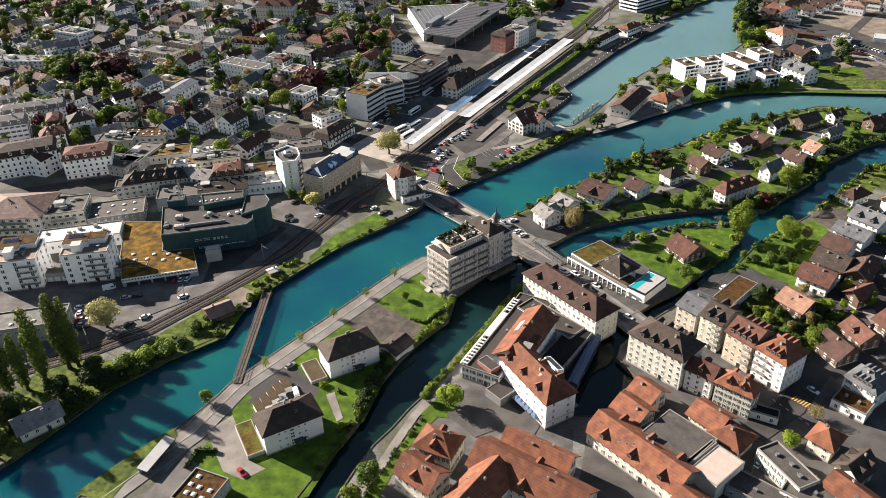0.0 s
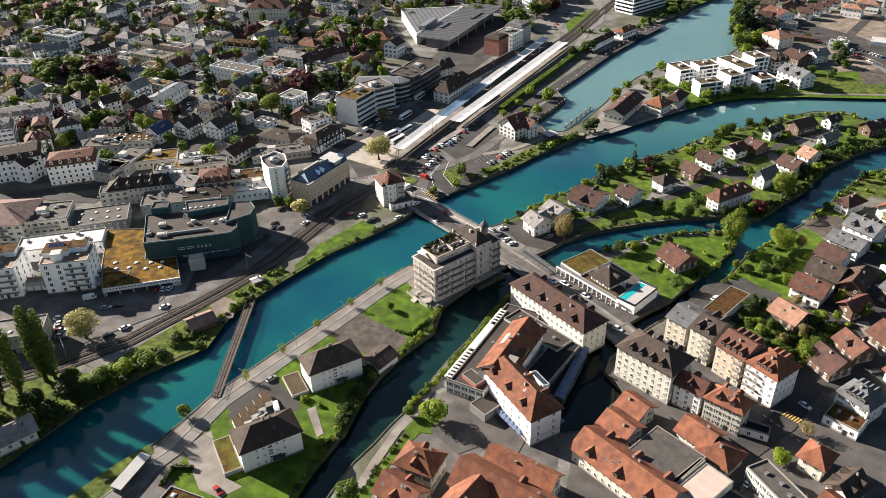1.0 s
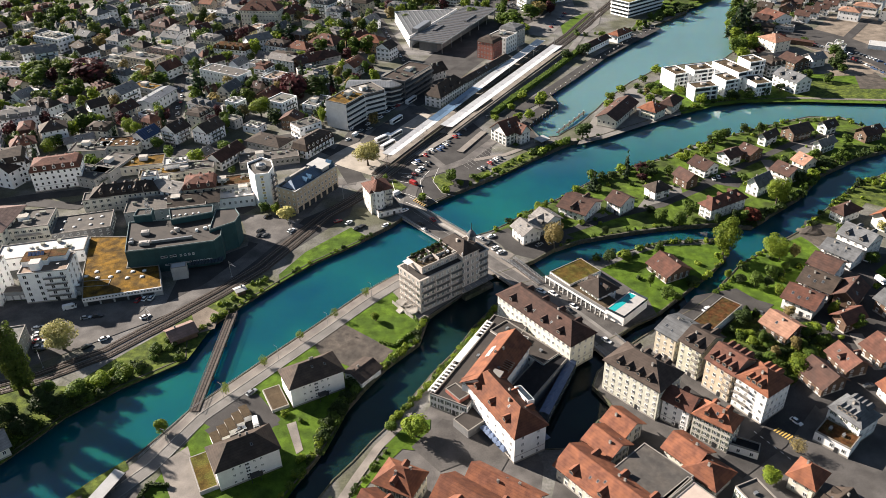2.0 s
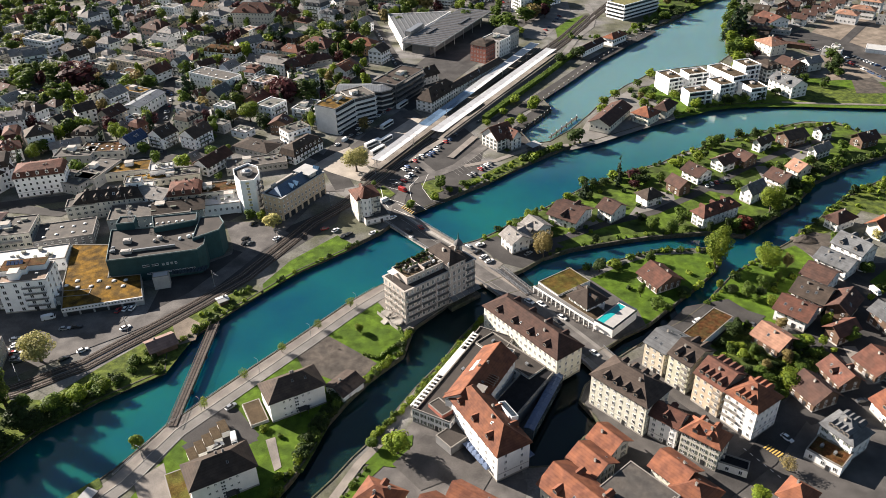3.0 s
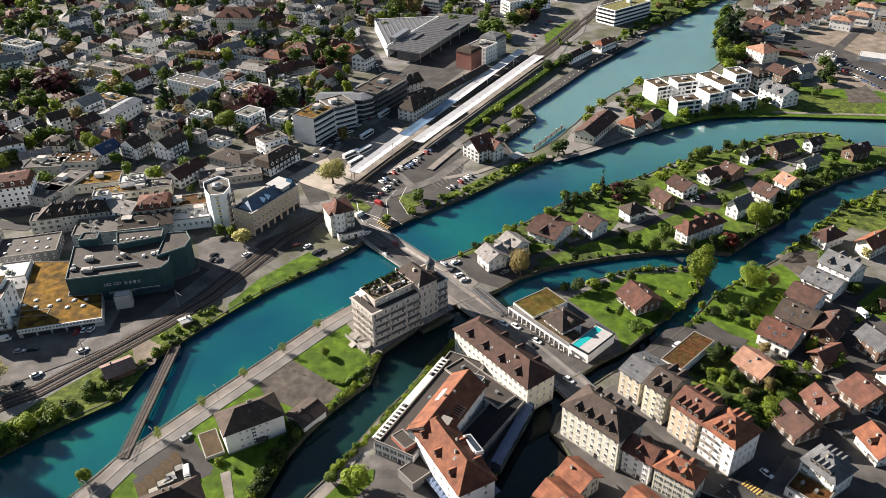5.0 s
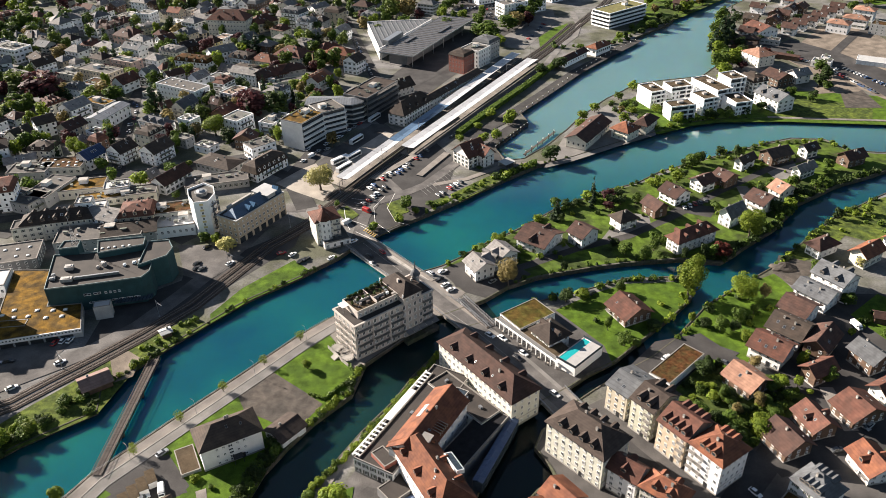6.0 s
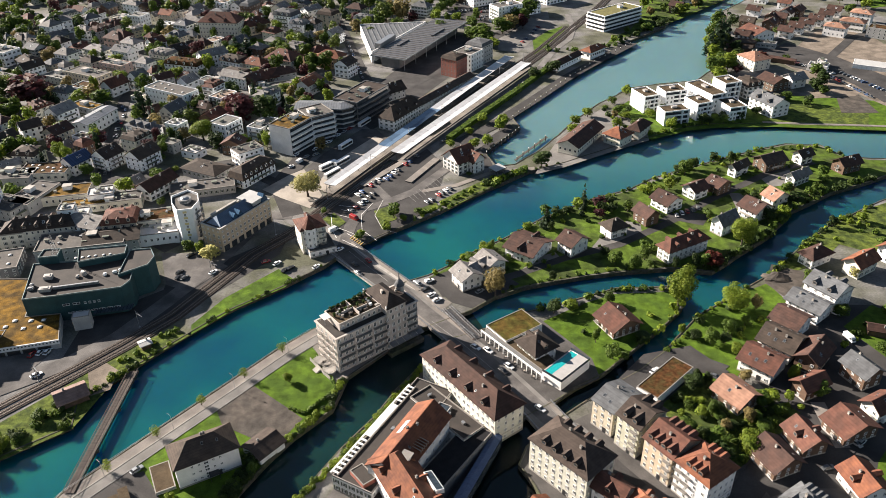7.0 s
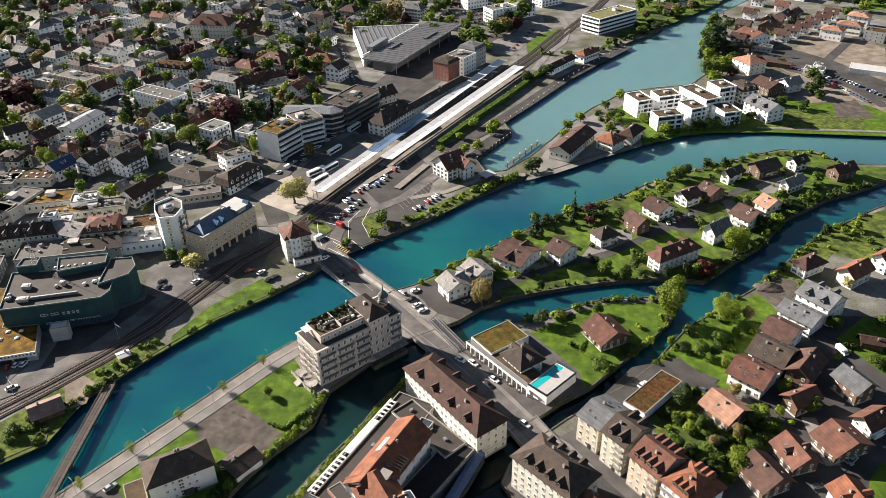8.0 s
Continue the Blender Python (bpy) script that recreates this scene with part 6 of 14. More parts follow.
def villa_block(x, y, w, d, ang, h):
    """White apartment block: deep loggias in front, blank side walls, a brown roof terrace and a low attic."""
    ob = tagged(root("apartment_block", x, y, 0, ang), "white cubic apartment block with loggias and a brown roof terrace", "apartment building", "white riverside apartment blocks")
    W2, D2, deep, white = w / 2, d / 2, 1.5, WALLS["chalk"]
    n = max(3, round(h / 2.9))
    fh = h / n
    bm = bmesh.new()
    box(bm, -W2, -D2 + deep, -0.3, W2, D2, h)
    part("wall", bm, white, ob)
    bm = bmesh.new()
    box(bm, -W2 + 0.353, -D2, -0.3, -W2 + w * 0.42, -D2 + deep - 0.003, fh * (n - 1) - 0.253)
    part("front_wall", bm, white, ob)
    for x0, x1 in ((-W2, -W2 + 0.35), (W2 - w * 0.3, W2 - w * 0.26), (W2 - 0.35, W2)):
        bm = bmesh.new()
        box(bm, x0, -D2, -0.3, x1, -D2 + deep - 0.003, h)
        part("side_wall", bm, white, ob)
    for fl in range(n):
        bm = bmesh.new()
        box(bm, -W2 + 0.353, -D2 + 0.003, fh * (fl + 1) - 0.25, W2 - 0.353, -D2 + deep - 0.004, fh * (fl + 1) - 0.003)
        if fl:
            box(bm, -W2 + 0.353, -D2 + 0.003, fh * fl, W2 - 0.353, -D2 + 0.12, fh * fl + 0.75)
        part("loggia", bm, white, ob)
        bm = bmesh.new()
        box(bm, -W2 + 0.6, -D2 + deep - 0.06, fh * fl + 0.2, W2 - 0.6, -D2 + deep - 0.004, fh * (fl + 1) - 0.4)
        part("window_band", bm, GLASS, ob)
        for s in (-1, 1):
            for k in range(max(1, int(d / 6))):
                again("window", window_mesh(0.8, 1.5, 0), ob, pose(s * W2, -D2 + deep + 2.5 + k * 5.0, fh * (fl + 0.55), 0, 0, 90 if s > 0 else 270))
        for k in range(2 if fl < n - 1 else 0):
            again("window", window_mesh(1.3, 1.6, 0), ob, pose(-W2 + w * (0.12 + 0.19 * k), -D2, fh * (fl + 0.52)))
        for k in range(max(1, int(w / 4))):
            again("window", window_mesh(1.6, 1.4, 0), ob, pose(-W2 + 2.2 + k * 4.0, D2, fh * (fl + 0.55), 0, 0, 180))
    ring = [(-W2, -D2), (W2, -D2), (W2, D2), (-W2, D2)]
    parapet_ring(ring, h + 0.002, 0.55, 0.3, white, ob)
    prism("roof_terrace", ring, h + 0.004, h + 0.08, ROOFS["earthfelt"], ob, grow=-0.45)
    bm = bmesh.new()
    box(bm, -W2 * 0.15, -0.2, h + 0.08, W2 * 0.25, D2 * 0.3, h + 1.1)
    box(bm, -W2 * 0.18, -0.3, h + 1.1, W2 * 0.28, D2 * 0.34, h + 1.25)
    part("roof_hatch", bm, PARAPET, ob)
    return ob


def hotel_wing_roof(x, y, ang):
    """What stands on the roofs of the white hotel: a long skylight, a lift hut, sun louvres, a glazed dormer and a roof frame."""
    base = pose(x, y, 0, 0, 0, ang)
    slope = math.degrees(math.atan(4.6 / 6.8))
    ob = tagged(root("roof_skylight", 0, 0), "long white skylight on the terracotta roof", "skylight")
    ob.matrix_basis = base @ pose(2.0, 3.4, 11.4 + 4.6 - 3.4 * 4.6 / 6.8 + 0.05, -slope)
    bm = bmesh.new()
    box(bm, -3.0, -0.9, 0, 3.0, 0.9, 0.12)
    part("frame", bm, WHITE, ob)
    bm = bmesh.new()
    box(bm, -2.9, -0.8, 0.122, 2.9, 0.8, 0.14)
    part("pane", bm, ROOFS["pale"], ob, "frosted skylight pane")
    ob = tagged(root("lift_hut", *(base @ Vector((-8.6, -4.2, 0))).xy, 12.2, ang), "white rendered lift hut on the hotel roof", "roof hut")
    bm = bmesh.new()
    box(bm, -1.7, -1.7, -1.5, 1.7, 1.7, 2.6)
    part("wall", bm, WALLS["white"], ob)
    bm = bmesh.new()
    box(bm, -1.8, -1.8, 2.602, 1.8, 1.8, 2.8)
    part("roof", bm, PARAPET_CAP, ob)
    for i in range(5):
        ob = tagged(root("sun_louvre", *(base @ Vector((-3.4 + i * 1.1, -4.4, 0))).xy, 11.9, ang), "brown timber sun louvre on the hotel roof", "louvre", "roof louvres")
        bm = bmesh.new()
        slab(bm, [(-0.45, -2.0, 1.3), (0.45, -2.0, 0.5), (0.45, 2.0, 1.4), (-0.45, 2.0, 2.2)], 0.12)
        for s in (-1, 1):
            box(bm, -0.1, s * 1.8 - 0.1, -0.3, 0.1, s * 1.8 + 0.1, 1.3)
        part("blade", bm, FRAME, ob)
    ob = tagged(root("glazed_dormer", 36.6, 202.8, 13.4, -62), "long white-framed glazed dormer on the hotel roof", "dormer")
    bm = bmesh.new()
    slab(bm, [(-4.0, -0.3, 1.2), (4.0, -0.3, 1.2), (4.0, 2.4, 0.5), (-4.0, 2.4, 0.5)], 1.6)
    part("frame", bm, WHITE, ob)
    bm = bmesh.new()
    slab(bm, [(-3.7, 0.0, 1.16), (3.7, 0.0, 1.16), (3.7, 2.1, 0.62), (-3.7, 2.1, 0.62)], 0.05)
    part("pane", bm, ROOFS["glassroof"], ob)
    ob = tagged(root("roof_frame", 40.6, 241.0, 6.3, -30), "dark glazed skylight frame on the flat hotel roof", "skylight")
    for c in ((-2.4, -1.6, 2.4, -1.3), (-2.4, 1.3, 2.4, 1.6), (-2.4, -1.3, -2.1, 1.3), (2.1, -1.3, 2.4, 1.3)):
        bm = bmesh.new()
        box(bm, c[0], c[1], 0, c[2], c[3], 1.1)
        part("kerb", bm, PARAPET, ob)
    bm = bmesh.new()
    box(bm, -2.09, -1.29, 0.5, 2.09, 1.29, 0.7)
    part("pane", bm, ROOFS["glassroof"], ob)


def hall_annex(a, b, c, h):
    """Three-sided market annexe with a ribbed sheet roof and a tall plant housing."""
    pts, cx, cy = local([a, b, c])
    ob = tagged(root("market_annexe", cx, cy), "white-walled market annexe with a grey ribbed metal roof", "market hall")
    prism("wall", pts, -0.3, h, WALLS["chalk"], ob)
    prism("roof", pts, h + 0.004, h + 0.3, ROOFS["hallgrey"], ob, grow=-0.6)
    parapet_ring(pts, h + 0.002, 0.8, 0.6, WALLS["white"], ob)
    A, B, C = (Vector(p) for p in pts)
    for i in range(1, 14):
        t = i / 14
        p0, p1 = B.lerp(C, t), A.lerp(C, t)
        p0, p1 = p0.lerp(p1, 0.02), p1.lerp(p0, 0.02)
        side = Vector((p1.y - p0.y, p0.x - p1.x)).normalized() * 0.25
        bm = bmesh.new()
        slab(bm, [(*(p0 + side), h + 0.75), (*(p0 - side), h + 0.75), (*(p1 - side), h + 0.75), (*(p1 + side), h + 0.75)], 0.44)
        bmesh.ops.recalc_face_normals(bm, faces=bm.faces)
        part("rib", bm, ROOFS["hallgrey"], ob)
    bm = bmesh.new()
    box(bm, -13, -2.6, h + 0.31, 13, 2.6, h + 4.2)
    for i in range(8):
        box(bm, -12 + i * 3.3, -2.7, h + 1.0, -9.8 + i * 3.3, -2.604, h + 3.6)
    part("plant_housing", bm, STEEL, ob, "grey louvred plant housing", pose(-1.9 - cx + 0.5, 650.0 - cy, 0, 0, 0, 66))
    return ob


# ---- river island and quay houses ----
house(-36.6, 223.6, 21.2, 12.7, 28, 9.0, "hip", 4.6, "dark", "white", floors=3, near=1, stair=1)
house(-53.6, 187.2, 21.4, 12.7, 28, 9.0, "hip", 4.6, "dark", "white", floors=3, near=1, stair=1)
house(-76.9, 160.8, 12.8, 13.1, -23, 4.5, "flat", 0, "rust", "grey", floors=1, near=1, domes=7)
house(-49.6, 218.4, 6.6, 12.4, 27, 1.2, "flat", 0, "earthfelt", "grey", floors=0, name="sunken_garage")
house(-66.9, 184.6, 6.2, 16.5, 27, 1.6, "flat", 0, "mossdry", "grey", floors=0, name="sunken_garage")
house(-19.2, 230.0, 11.6, 10.2, 50, 3.0, "gable", 2.0, "umber", "white", floors=0)
# ---- old town, cream block, row of tall houses ----
house(50.3, 250.1, 42.4, 13.9, -54, 12, "hip", 5, "brown", "cream", floors=4, near=1, dormers=4, gap=2.4, small=1)
house(80.1, 216.0, 23.8, 14.8, -48, 13.5, "hip", 5.5, "umber", "ivory", floors=5, near=1, dormers=4, gap=2.5, small=1)
house(90.6, 203.4, 11.0, 9.1, -43, 9.6, "gable", 3.6, "maroon", "white", floors=4, near=1, dormers=1, gap=2.4)
house(99.9, 194.9, 14.1, 9.4, -42, 10, "hip", 4.2, "orange", "cream", floors=4, near=1, dormers=2, gap=2.5, shutters=1)
house(99.1, 240.3, 10.1, 15.4, -51, 11.2, "gable", 2.6, "slate", "beige", floors=4, near=1, skylights=2, gap=2.3, small=1)
house(105.1, 230.5, 10.3, 14.9, -53, 13.2, "gable", 3.4, "umber", "yellowgrey", floors=5, near=1, dormers=2, balconies=1, gap=2.3, small=1)
house(112.0, 219.4, 12.3, 14.3, -55, 12.6, "gable", 4.2, "maroon", "tan", floors=4, near=1, dormers=4, balconies=1, gap=2.3, small=1)
house(119.4, 208.6, 13.5, 14.1, -56, 13, "hip", 4.8, "orange", "white", floors=4, near=1, dormers=3, balconies=2, gap=2.3, small=1)
house(69.8, 196.9, 10.9, 11.1, -53, 6, "gable", 3.5, "orange", "cream", near=1)
house(62.8, 188.3, 12.4, 12.0, -53, 6, "gable", 3.5, "orange", "cream", near=1)
house(61.1, 170.2, 35.9, 15, -51, 6.0, "gable", 4.5, "orange", "cream", near=1, dormers=3)
house(73.6, 174.2, 18.5, 17.6, -50, 7, "flat", 0, "gravel", "grey", floors=0)
house(82.6, 162.2, 15.0, 9.8, 38, 6.9, "flat", 0, "sand", "cream", floors=0)
house(78.9, 167.4, 15.2, 2.2, 38, 7.0, "flat", 0, "mossgreen", "cream", floors=0)
house(88.0, 184.7, 12.8, 12, -52, 5.5, "gable", 3.5, "orange", "cream", near=1)
house(92.0, 176.6, 13, 12, -50, 5, "hip", 3.5, "orange", "cream", near=1)
house(106.5, 189.3, 12.5, 4.6, -28, 3.1, "flat", 0, "black", "white", floors=1)
house(104.6, 162.4, 8.3, 18.0, 22, 6, "flat", 0, "gravel", "cream", near=1)
house(121.3, 173.4, 10.6, 9.6, 42, 6, "hip", 4, "orange", "cream", near=1)
house(124.9, 161.2, 11.7, 9.5, 33, 6, "gable", 4, "dark", "cream", near=1, dormers=2)
house(119.3, 151.7, 13.6, 11, -60, 5.5, "gable", 3.5, "orange", "cream", near=1)
house(107.1, 152.4, 14, 10, -42, 5, "flat", 0, "gravel", "white")
house(108.0, 161.0, 9, 6, -42, 4, "flat", 0, "rust", "cream", floors=0)
house(92.6, 154.6, 16, 9, -42, 4, "flat", 0, "gravel", "grey", floors=1)
house(68.9, 138.6, 20.5, 13, -32, 5.0, "gable", 4, "orange", "cream")
house(73.2, 146.0, 16.8, 13, -55, 5.5, "gable", 4, "orange", "cream")
house(-3.1, 174.4, 14.2, 11.4, -27, 8, "hip", 4.5, "orange", "cream", near=1, dormers=1)
house(-8.4, 161.8, 14.7, 11.7, -40, 8, "gable", 4.5, "orange", "cream", near=1, dormers=1)
house(24.8, 159.0, 38.9, 15, -37, 7.5, "gable", 5.5, "orange", "cream", floors=3, near=1, dormers=1)
house(7.5, 153.3, 24.8, 14, 51, 7.7, "gable", 5.5, "orange", "cream", floors=3, near=1)
house(40.7, 137.2, 19.9, 14, -33, 7.0, "gable", 5, "orange", "cream", floors=3)
house(-15.5, 142.6, 19.5, 13, 12, 6.0, "gable", 5, "orange", "cream", floors=3)
house(28.6, 170.1, 24.3, 10.0, -35, 7, "gable", 4, "orange", "white", near=1)
# ---- white hotel complex ----
house(41.5, 239.6, 27.8, 9.5, -49, 6.3, "flat", 0, "brownfelt", "white")
house(30.6, 202.6, 33.4, 13.4, -62, 11.7, "hip", 5.5, "orange", "white", floors=4, near=1, dormers=3, gap=4.2, small=1)
house(29.8, 222.2, 31.0, 13.6, 60, 11.4, "gable", 4.6, "orange", "white", floors=3, near=1, gap=4, small=1)
house(24.9, 231.4, 15.0, 51.4, -30, 6, "flat", 0, "brownfelt", "white", near=1)
# Roof felt blackened for the shade of the wing beside it.
house(44.3, 221.2, 28.6, 9.8, 54, 6, "flat", 0, "black", "smoke", floors=0)
house(15.5, 212.0, 8, 5, -52, 7.6, "flat", 0, "brownfelt", "brick", floors=0, name="roof_hut")
house(20.2, 203.4, 11, 8, 40, 3.4, "flat", 0, "brownfelt", "smoke", floors=0, name="porch")
hotel_wing_roof(29.8, 222.2, 60)
# ---- right bank houses ----
house(158.4, 264.9, 14.6, 14.5, -46, 5.5, "gable", 4, "maroon", "white", near=1, skylights=3)
house(169.8, 276.3, 14.8, 15.5, -46, 5.5, "gable", 4, "dark", "white", skylights=3)
house(143.5, 248.9, 13.6, 13.2, -58, 4.2, "gable", 3.6, "peach", "wood", near=1, skylights=1)
house(170.6, 252.2, 12.4, 8.5, 25, 5, "gable", 3, "maroon", "wood", near=1)
house(178.5, 268.0, 16.2, 10.5, 46, 5.5, "gable", 3.5, "brown", "wood", near=1)
house(191.8, 258.6, 12.5, 10.9, -67, 6, "gable", 3.5, "slate", "wood", near=1)
house(176.0, 232.8, 12.0, 16.0, -71, 4.4, "gable", 4, "maroon", "wood", near=1)
house(146.2, 219.4, 13.2, 13.0, -69, 4.4, "gable", 4.4, "brown", "wood", near=1)
house(158.9, 227.6, 12.8, 11.0, -76, 4.4, "gable", 3.8, "maroon", "wood", near=1, dormers=1)
house(169.0, 208.7, 13.0, 11.8, -80, 4.6, "gable", 3.6, "orange", "white", near=1, dormers=1, balconies=1)
house(189.6, 241.0, 11.7, 9.0, 27, 5, "gable", 3.5, "maroon", "cream", near=1)
house(121.0, 258.0, 23.8, 9.0, 43, 3.5, "flat", 0, "rust", "white", floors=0)
house(146.1, 197.3, 12.8, 11.6, -58, 8, "hip", 4.5, "slate", "white", floors=3, near=1, dormers=4)
house(139.0, 191.2, 11.7, 8.9, -47, 4, "flat", 0, "rust", "white", floors=1, near=1)
house(208.4, 336.7, 14.8, 9.2, 28, 5, "hip", 3, "brown", "white")
house(224.5, 328.3, 15.4, 9.6, 32, 6, "gable", 3.5, "orange", "cream")
house(200.4, 307.0, 15.5, 13.7, -56, 8, "gable", 4, "slate", "white", floors=3, dormers=2, near=1)
house(189.6, 299.1, 16.0, 12.7, -52, 5.7, "gable", 3, "slate", "white", skylights=3)
house(177.8, 288.3, 12.8, 14.4, -50, 6, "gable", 3.5, "brown", "white")
house(243.4, 338.4, 13.4, 9.1, 31, 6, "gable", 3.5, "orange", "white")
house(211.3, 284.3, 9, 6, -20, 3, "gable", 1.5, "brown", "wood", floors=0)
house(-141.7, 194.0, 16, 11, 40, 4.5, "gable", 3.5, "grey", "cream", floors=1, near=1)
house(-93.8, 256.4, 11.5, 9.5, 35, 2.8, "gable", 2.2, "rose", "wood", floors=0)
house(-76.5, 285.4, 5.0, 4.6, 35, 2.4, "gable", 0.5, "pale", "wood", floors=0)
house(-169.1, 246.2, 34, 13, 12, 8, "flat", 0, "concrete", "grey", near=1, domes=5)
house(-168.8, 287.7, 70, 5, 5, 4, "flat", 0, "gravel", "grey", floors=0)
# ---- middle island ----
house(69.0, 289.2, 18.5, 13.0, 34, 4.4, "flat", 0, "mossdry", "white", floors=0, name="restaurant", category="restaurant")
# Dark walls stand in for the shade behind the open colonnade.
house(71.4, 276.6, 35.4, 8.4, -53, 3.7, "flat", 0, "earthfelt", "smoke", floors=0, name="restaurant", category="restaurant")
house(76.3, 275.5, 12.3, 12.8, 34, 6, "hip", 4.2, "umber", "white", near=1, dormers=1)
house(110.7, 292.3, 14.5, 14.9, -65, 3.8, "gable", 4.2, "maroon", "wood", near=1, balconies=1)
# ---- long island villas ----
house(56.6, 330.2, 13.6, 10.5, 43, 5.7, "gable", 2.7, "grey", "white", near=1, dormers=1)
house(51.4, 324.6, 11.6, 11.6, -62, 6.0, "gable", 3.1, "grey", "white", near=1, skylights=1)
house(62.2, 334.4, 11.8, 12.0, -58, 6.1, "gable", 3.1, "grey", "white", near=1, skylights=1)
house(81.0, 349.4, 16.9, 19.2, -39, 4.7, "gable", 3.5, "brown", "white", near=1, dormers=1)
house(101.6, 350.5, 10.7, 13.3, -51, 6, "gable", 3.5, "brown", "white", near=1)
house(123.7, 364.9, 12.0, 10.3, 27, 5, "hip", 3.5, "dark", "white")
house(141.7, 376.1, 11.7, 10.0, -62, 5, "gable", 3.5, "brown", "wood")
house(155.5, 390.1, 13.2, 12.9, -58, 4.7, "gable", 3.5, "brown", "white", skylights=1)
house(151.2, 345.5, 25.8, 9.5, 29, 6.7, "hip", 4, "maroon", "white", floors=3, near=1, dormers=3)
house(176.6, 365.2, 13.4, 8.9, 34, 6, "gable", 4.5, "slate", "white", near=1)
house(196.2, 379.1, 12.5, 14.1, -58, 5.7, "gable", 3.5, "brown", "white", near=1)
house(210.0, 389.2, 9.5, 12.5, -64, 6, "gable", 3.5, "peach", "cream")
house(173.3, 401.9, 11.8, 10.6, 32, 5, "gable", 3, "brown", "white")
house(186.6, 406.3, 10.6, 12.8, -58, 5, "gable", 3, "brown", "wood")
house(203.8, 425.6, 13.7, 7.2, 36, 5, "gable", 3, "dark", "white")
house(223.8, 433.2, 16.2, 12.0, 23, 5, "gable", 3.5, "dark", "wood")
house(244.5, 438.9, 10.6, 8.6, 26, 5, "gable", 3, "dark", "white")
house(231.5, 413.6, 14.6, 7.5, 31, 5, "gable", 3, "grey", "white")
house(263.9, 427.5, 14.9, 10.3, 23, 5, "gable", 3.5, "brown", "wood", balconies=1)
# ---- peninsula ----
house(124.5, 469.0, 37.3, 14.7, 56, 6, "gable", 3.5, "brown", "cream", floors=1, near=1)
house(147.1, 470.8, 14.2, 13.7, 43, 6, "hip", 4, "orange", "cream")
house(162, 481, 18.4, 9.9, 52, 6, "hip", 3.5, "brown", "cream")
for vx, vy, vw, vd, va, vh in ((175.4, 524.2, 11.3, 16.1, 20, 11), (194.1, 529.7, 15.7, 11.7, 15, 11), (187.6, 500.3, 17.1, 10.5, 13, 9), (205.6, 508.9, 11.4, 14.2, 20, 11),
                               (215.5, 527.0, 12.0, 27.0, 22, 12), (226.8, 508.6, 12.0, 16.5, 14, 8.5), (233.0, 538.5, 12.5, 14.0, 18, 13)):
    villa_block(vx, vy, vw, vd, va, vh)
house(250, 544, 13, 15, 20, 8.5, "mansard", 4.5, "dark", "white", floors=3, dormers=2)
house(253, 514, 22, 15, -66, 8, "gable", 4, "slate", "white", floors=3, dormers=2)
house(272, 557, 17, 15.6, -66, 6, "gable", 3.5, "brown", "wood")
house(288, 560, 13.8, 12.3, 20, 6, "gable", 3.5, "grey", "white")
house(274, 601, 16.5, 19.7, 23, 8, "hip", 4, "peach", "cream", floors=3)
house(300, 668, 21.5, 21.8, -68, 7, "gable", 4, "maroon", "white")
house(326, 672, 13, 11, -38, 6, "gable", 3.5, "brown", "white")
house(339, 683, 13, 11, -38, 6, "gable", 3.5, "brown", "white")
house(352, 693, 13, 11, -38, 6, "gable", 3.5, "brown", "white")
house(365, 705, 13, 11, -38, 6, "gable", 3.5, "brown", "white")
house(380, 719, 13, 11, -38, 6, "gable", 3.5, "brown", "white")
house(392, 731, 13, 11, -38, 6, "gable", 3.5, "brown", "white")
house(368, 675, 18, 14, -38, 8, "hip", 2.5, "peach", "white")
house(388, 688, 20, 13, -38, 8, "hip", 2.5, "peach", "white")
house(406, 710, 18, 14, -38, 9, "hip", 2.5, "peach", "white", floors=3)
house(400, 668, 16, 14, -38, 8, "flat", 0, "rust", "grey", floors=3)
house(322, 696, 14, 12, 50, 6, "gable", 3.5, "brown", "wood")
house(349, 728, 16, 12, 50, 6, "gable", 3.5, "brown", "white")
house(336, 713, 14, 11, -38, 6, "gable", 3.5, "brown", "wood")
house(360, 734, 15, 12, 50, 6, "gable", 3.5, "brown", "wood")
house(301, 647, 15, 8, -30, 4, "flat", 0, "gravel", "grey", floors=1)
house(282, 652, 24, 9, -20, 4, "gable", 2, "dark", "wood", floors=0)
house(276, 637, 20, 8, -20, 4, "gable", 2, "dark", "wood", floors=0)
house(296, 610, 26, 5, -35, 3.5, "gable", 1, "brown", "wood", floors=0)
house(315, 593, 10, 6, 55, 4, "flat", 0, "pale", "white", floors=1)
house(324, 599, 10, 6, 55, 4, "flat", 0, "pale", "white", floors=1)
house(322, 590, 10, 6, 55, 4, "flat", 0, "pale", "white", floors=1)
house(361, 592, 30, 14, -30, 3, "flat", 0, "pale", "white", floors=0)
# ---- station quarter ----
# Hall walls are darkened for the shade under its roof.
house(27, 662, 110.1, 30, 63, 9, "flat", 0, "hallmetal", "smoke", floors=1, hall=1)
hall_annex((-11.1, 627.9), (-26.6, 705.7), (30.0, 709.7), 8.0)
house(52, 599, 14.9, 14.5, 54, 13, "mansard", 3, "dark", "brick", floors=4, gap=2.4)
house(63, 613, 16.8, 16.7, 54, 13, "flat", 0, "gravel", "white", floors=4)
house(72, 628, 16.1, 15.8, 54, 14, "mansard", 3, "slate", "grey", floors=4)
house(16.3, 509.9, 35, 13.3, 58, 7.7, "hip", 6.5, "dark", "white", floors=3, near=1, dormers=3)
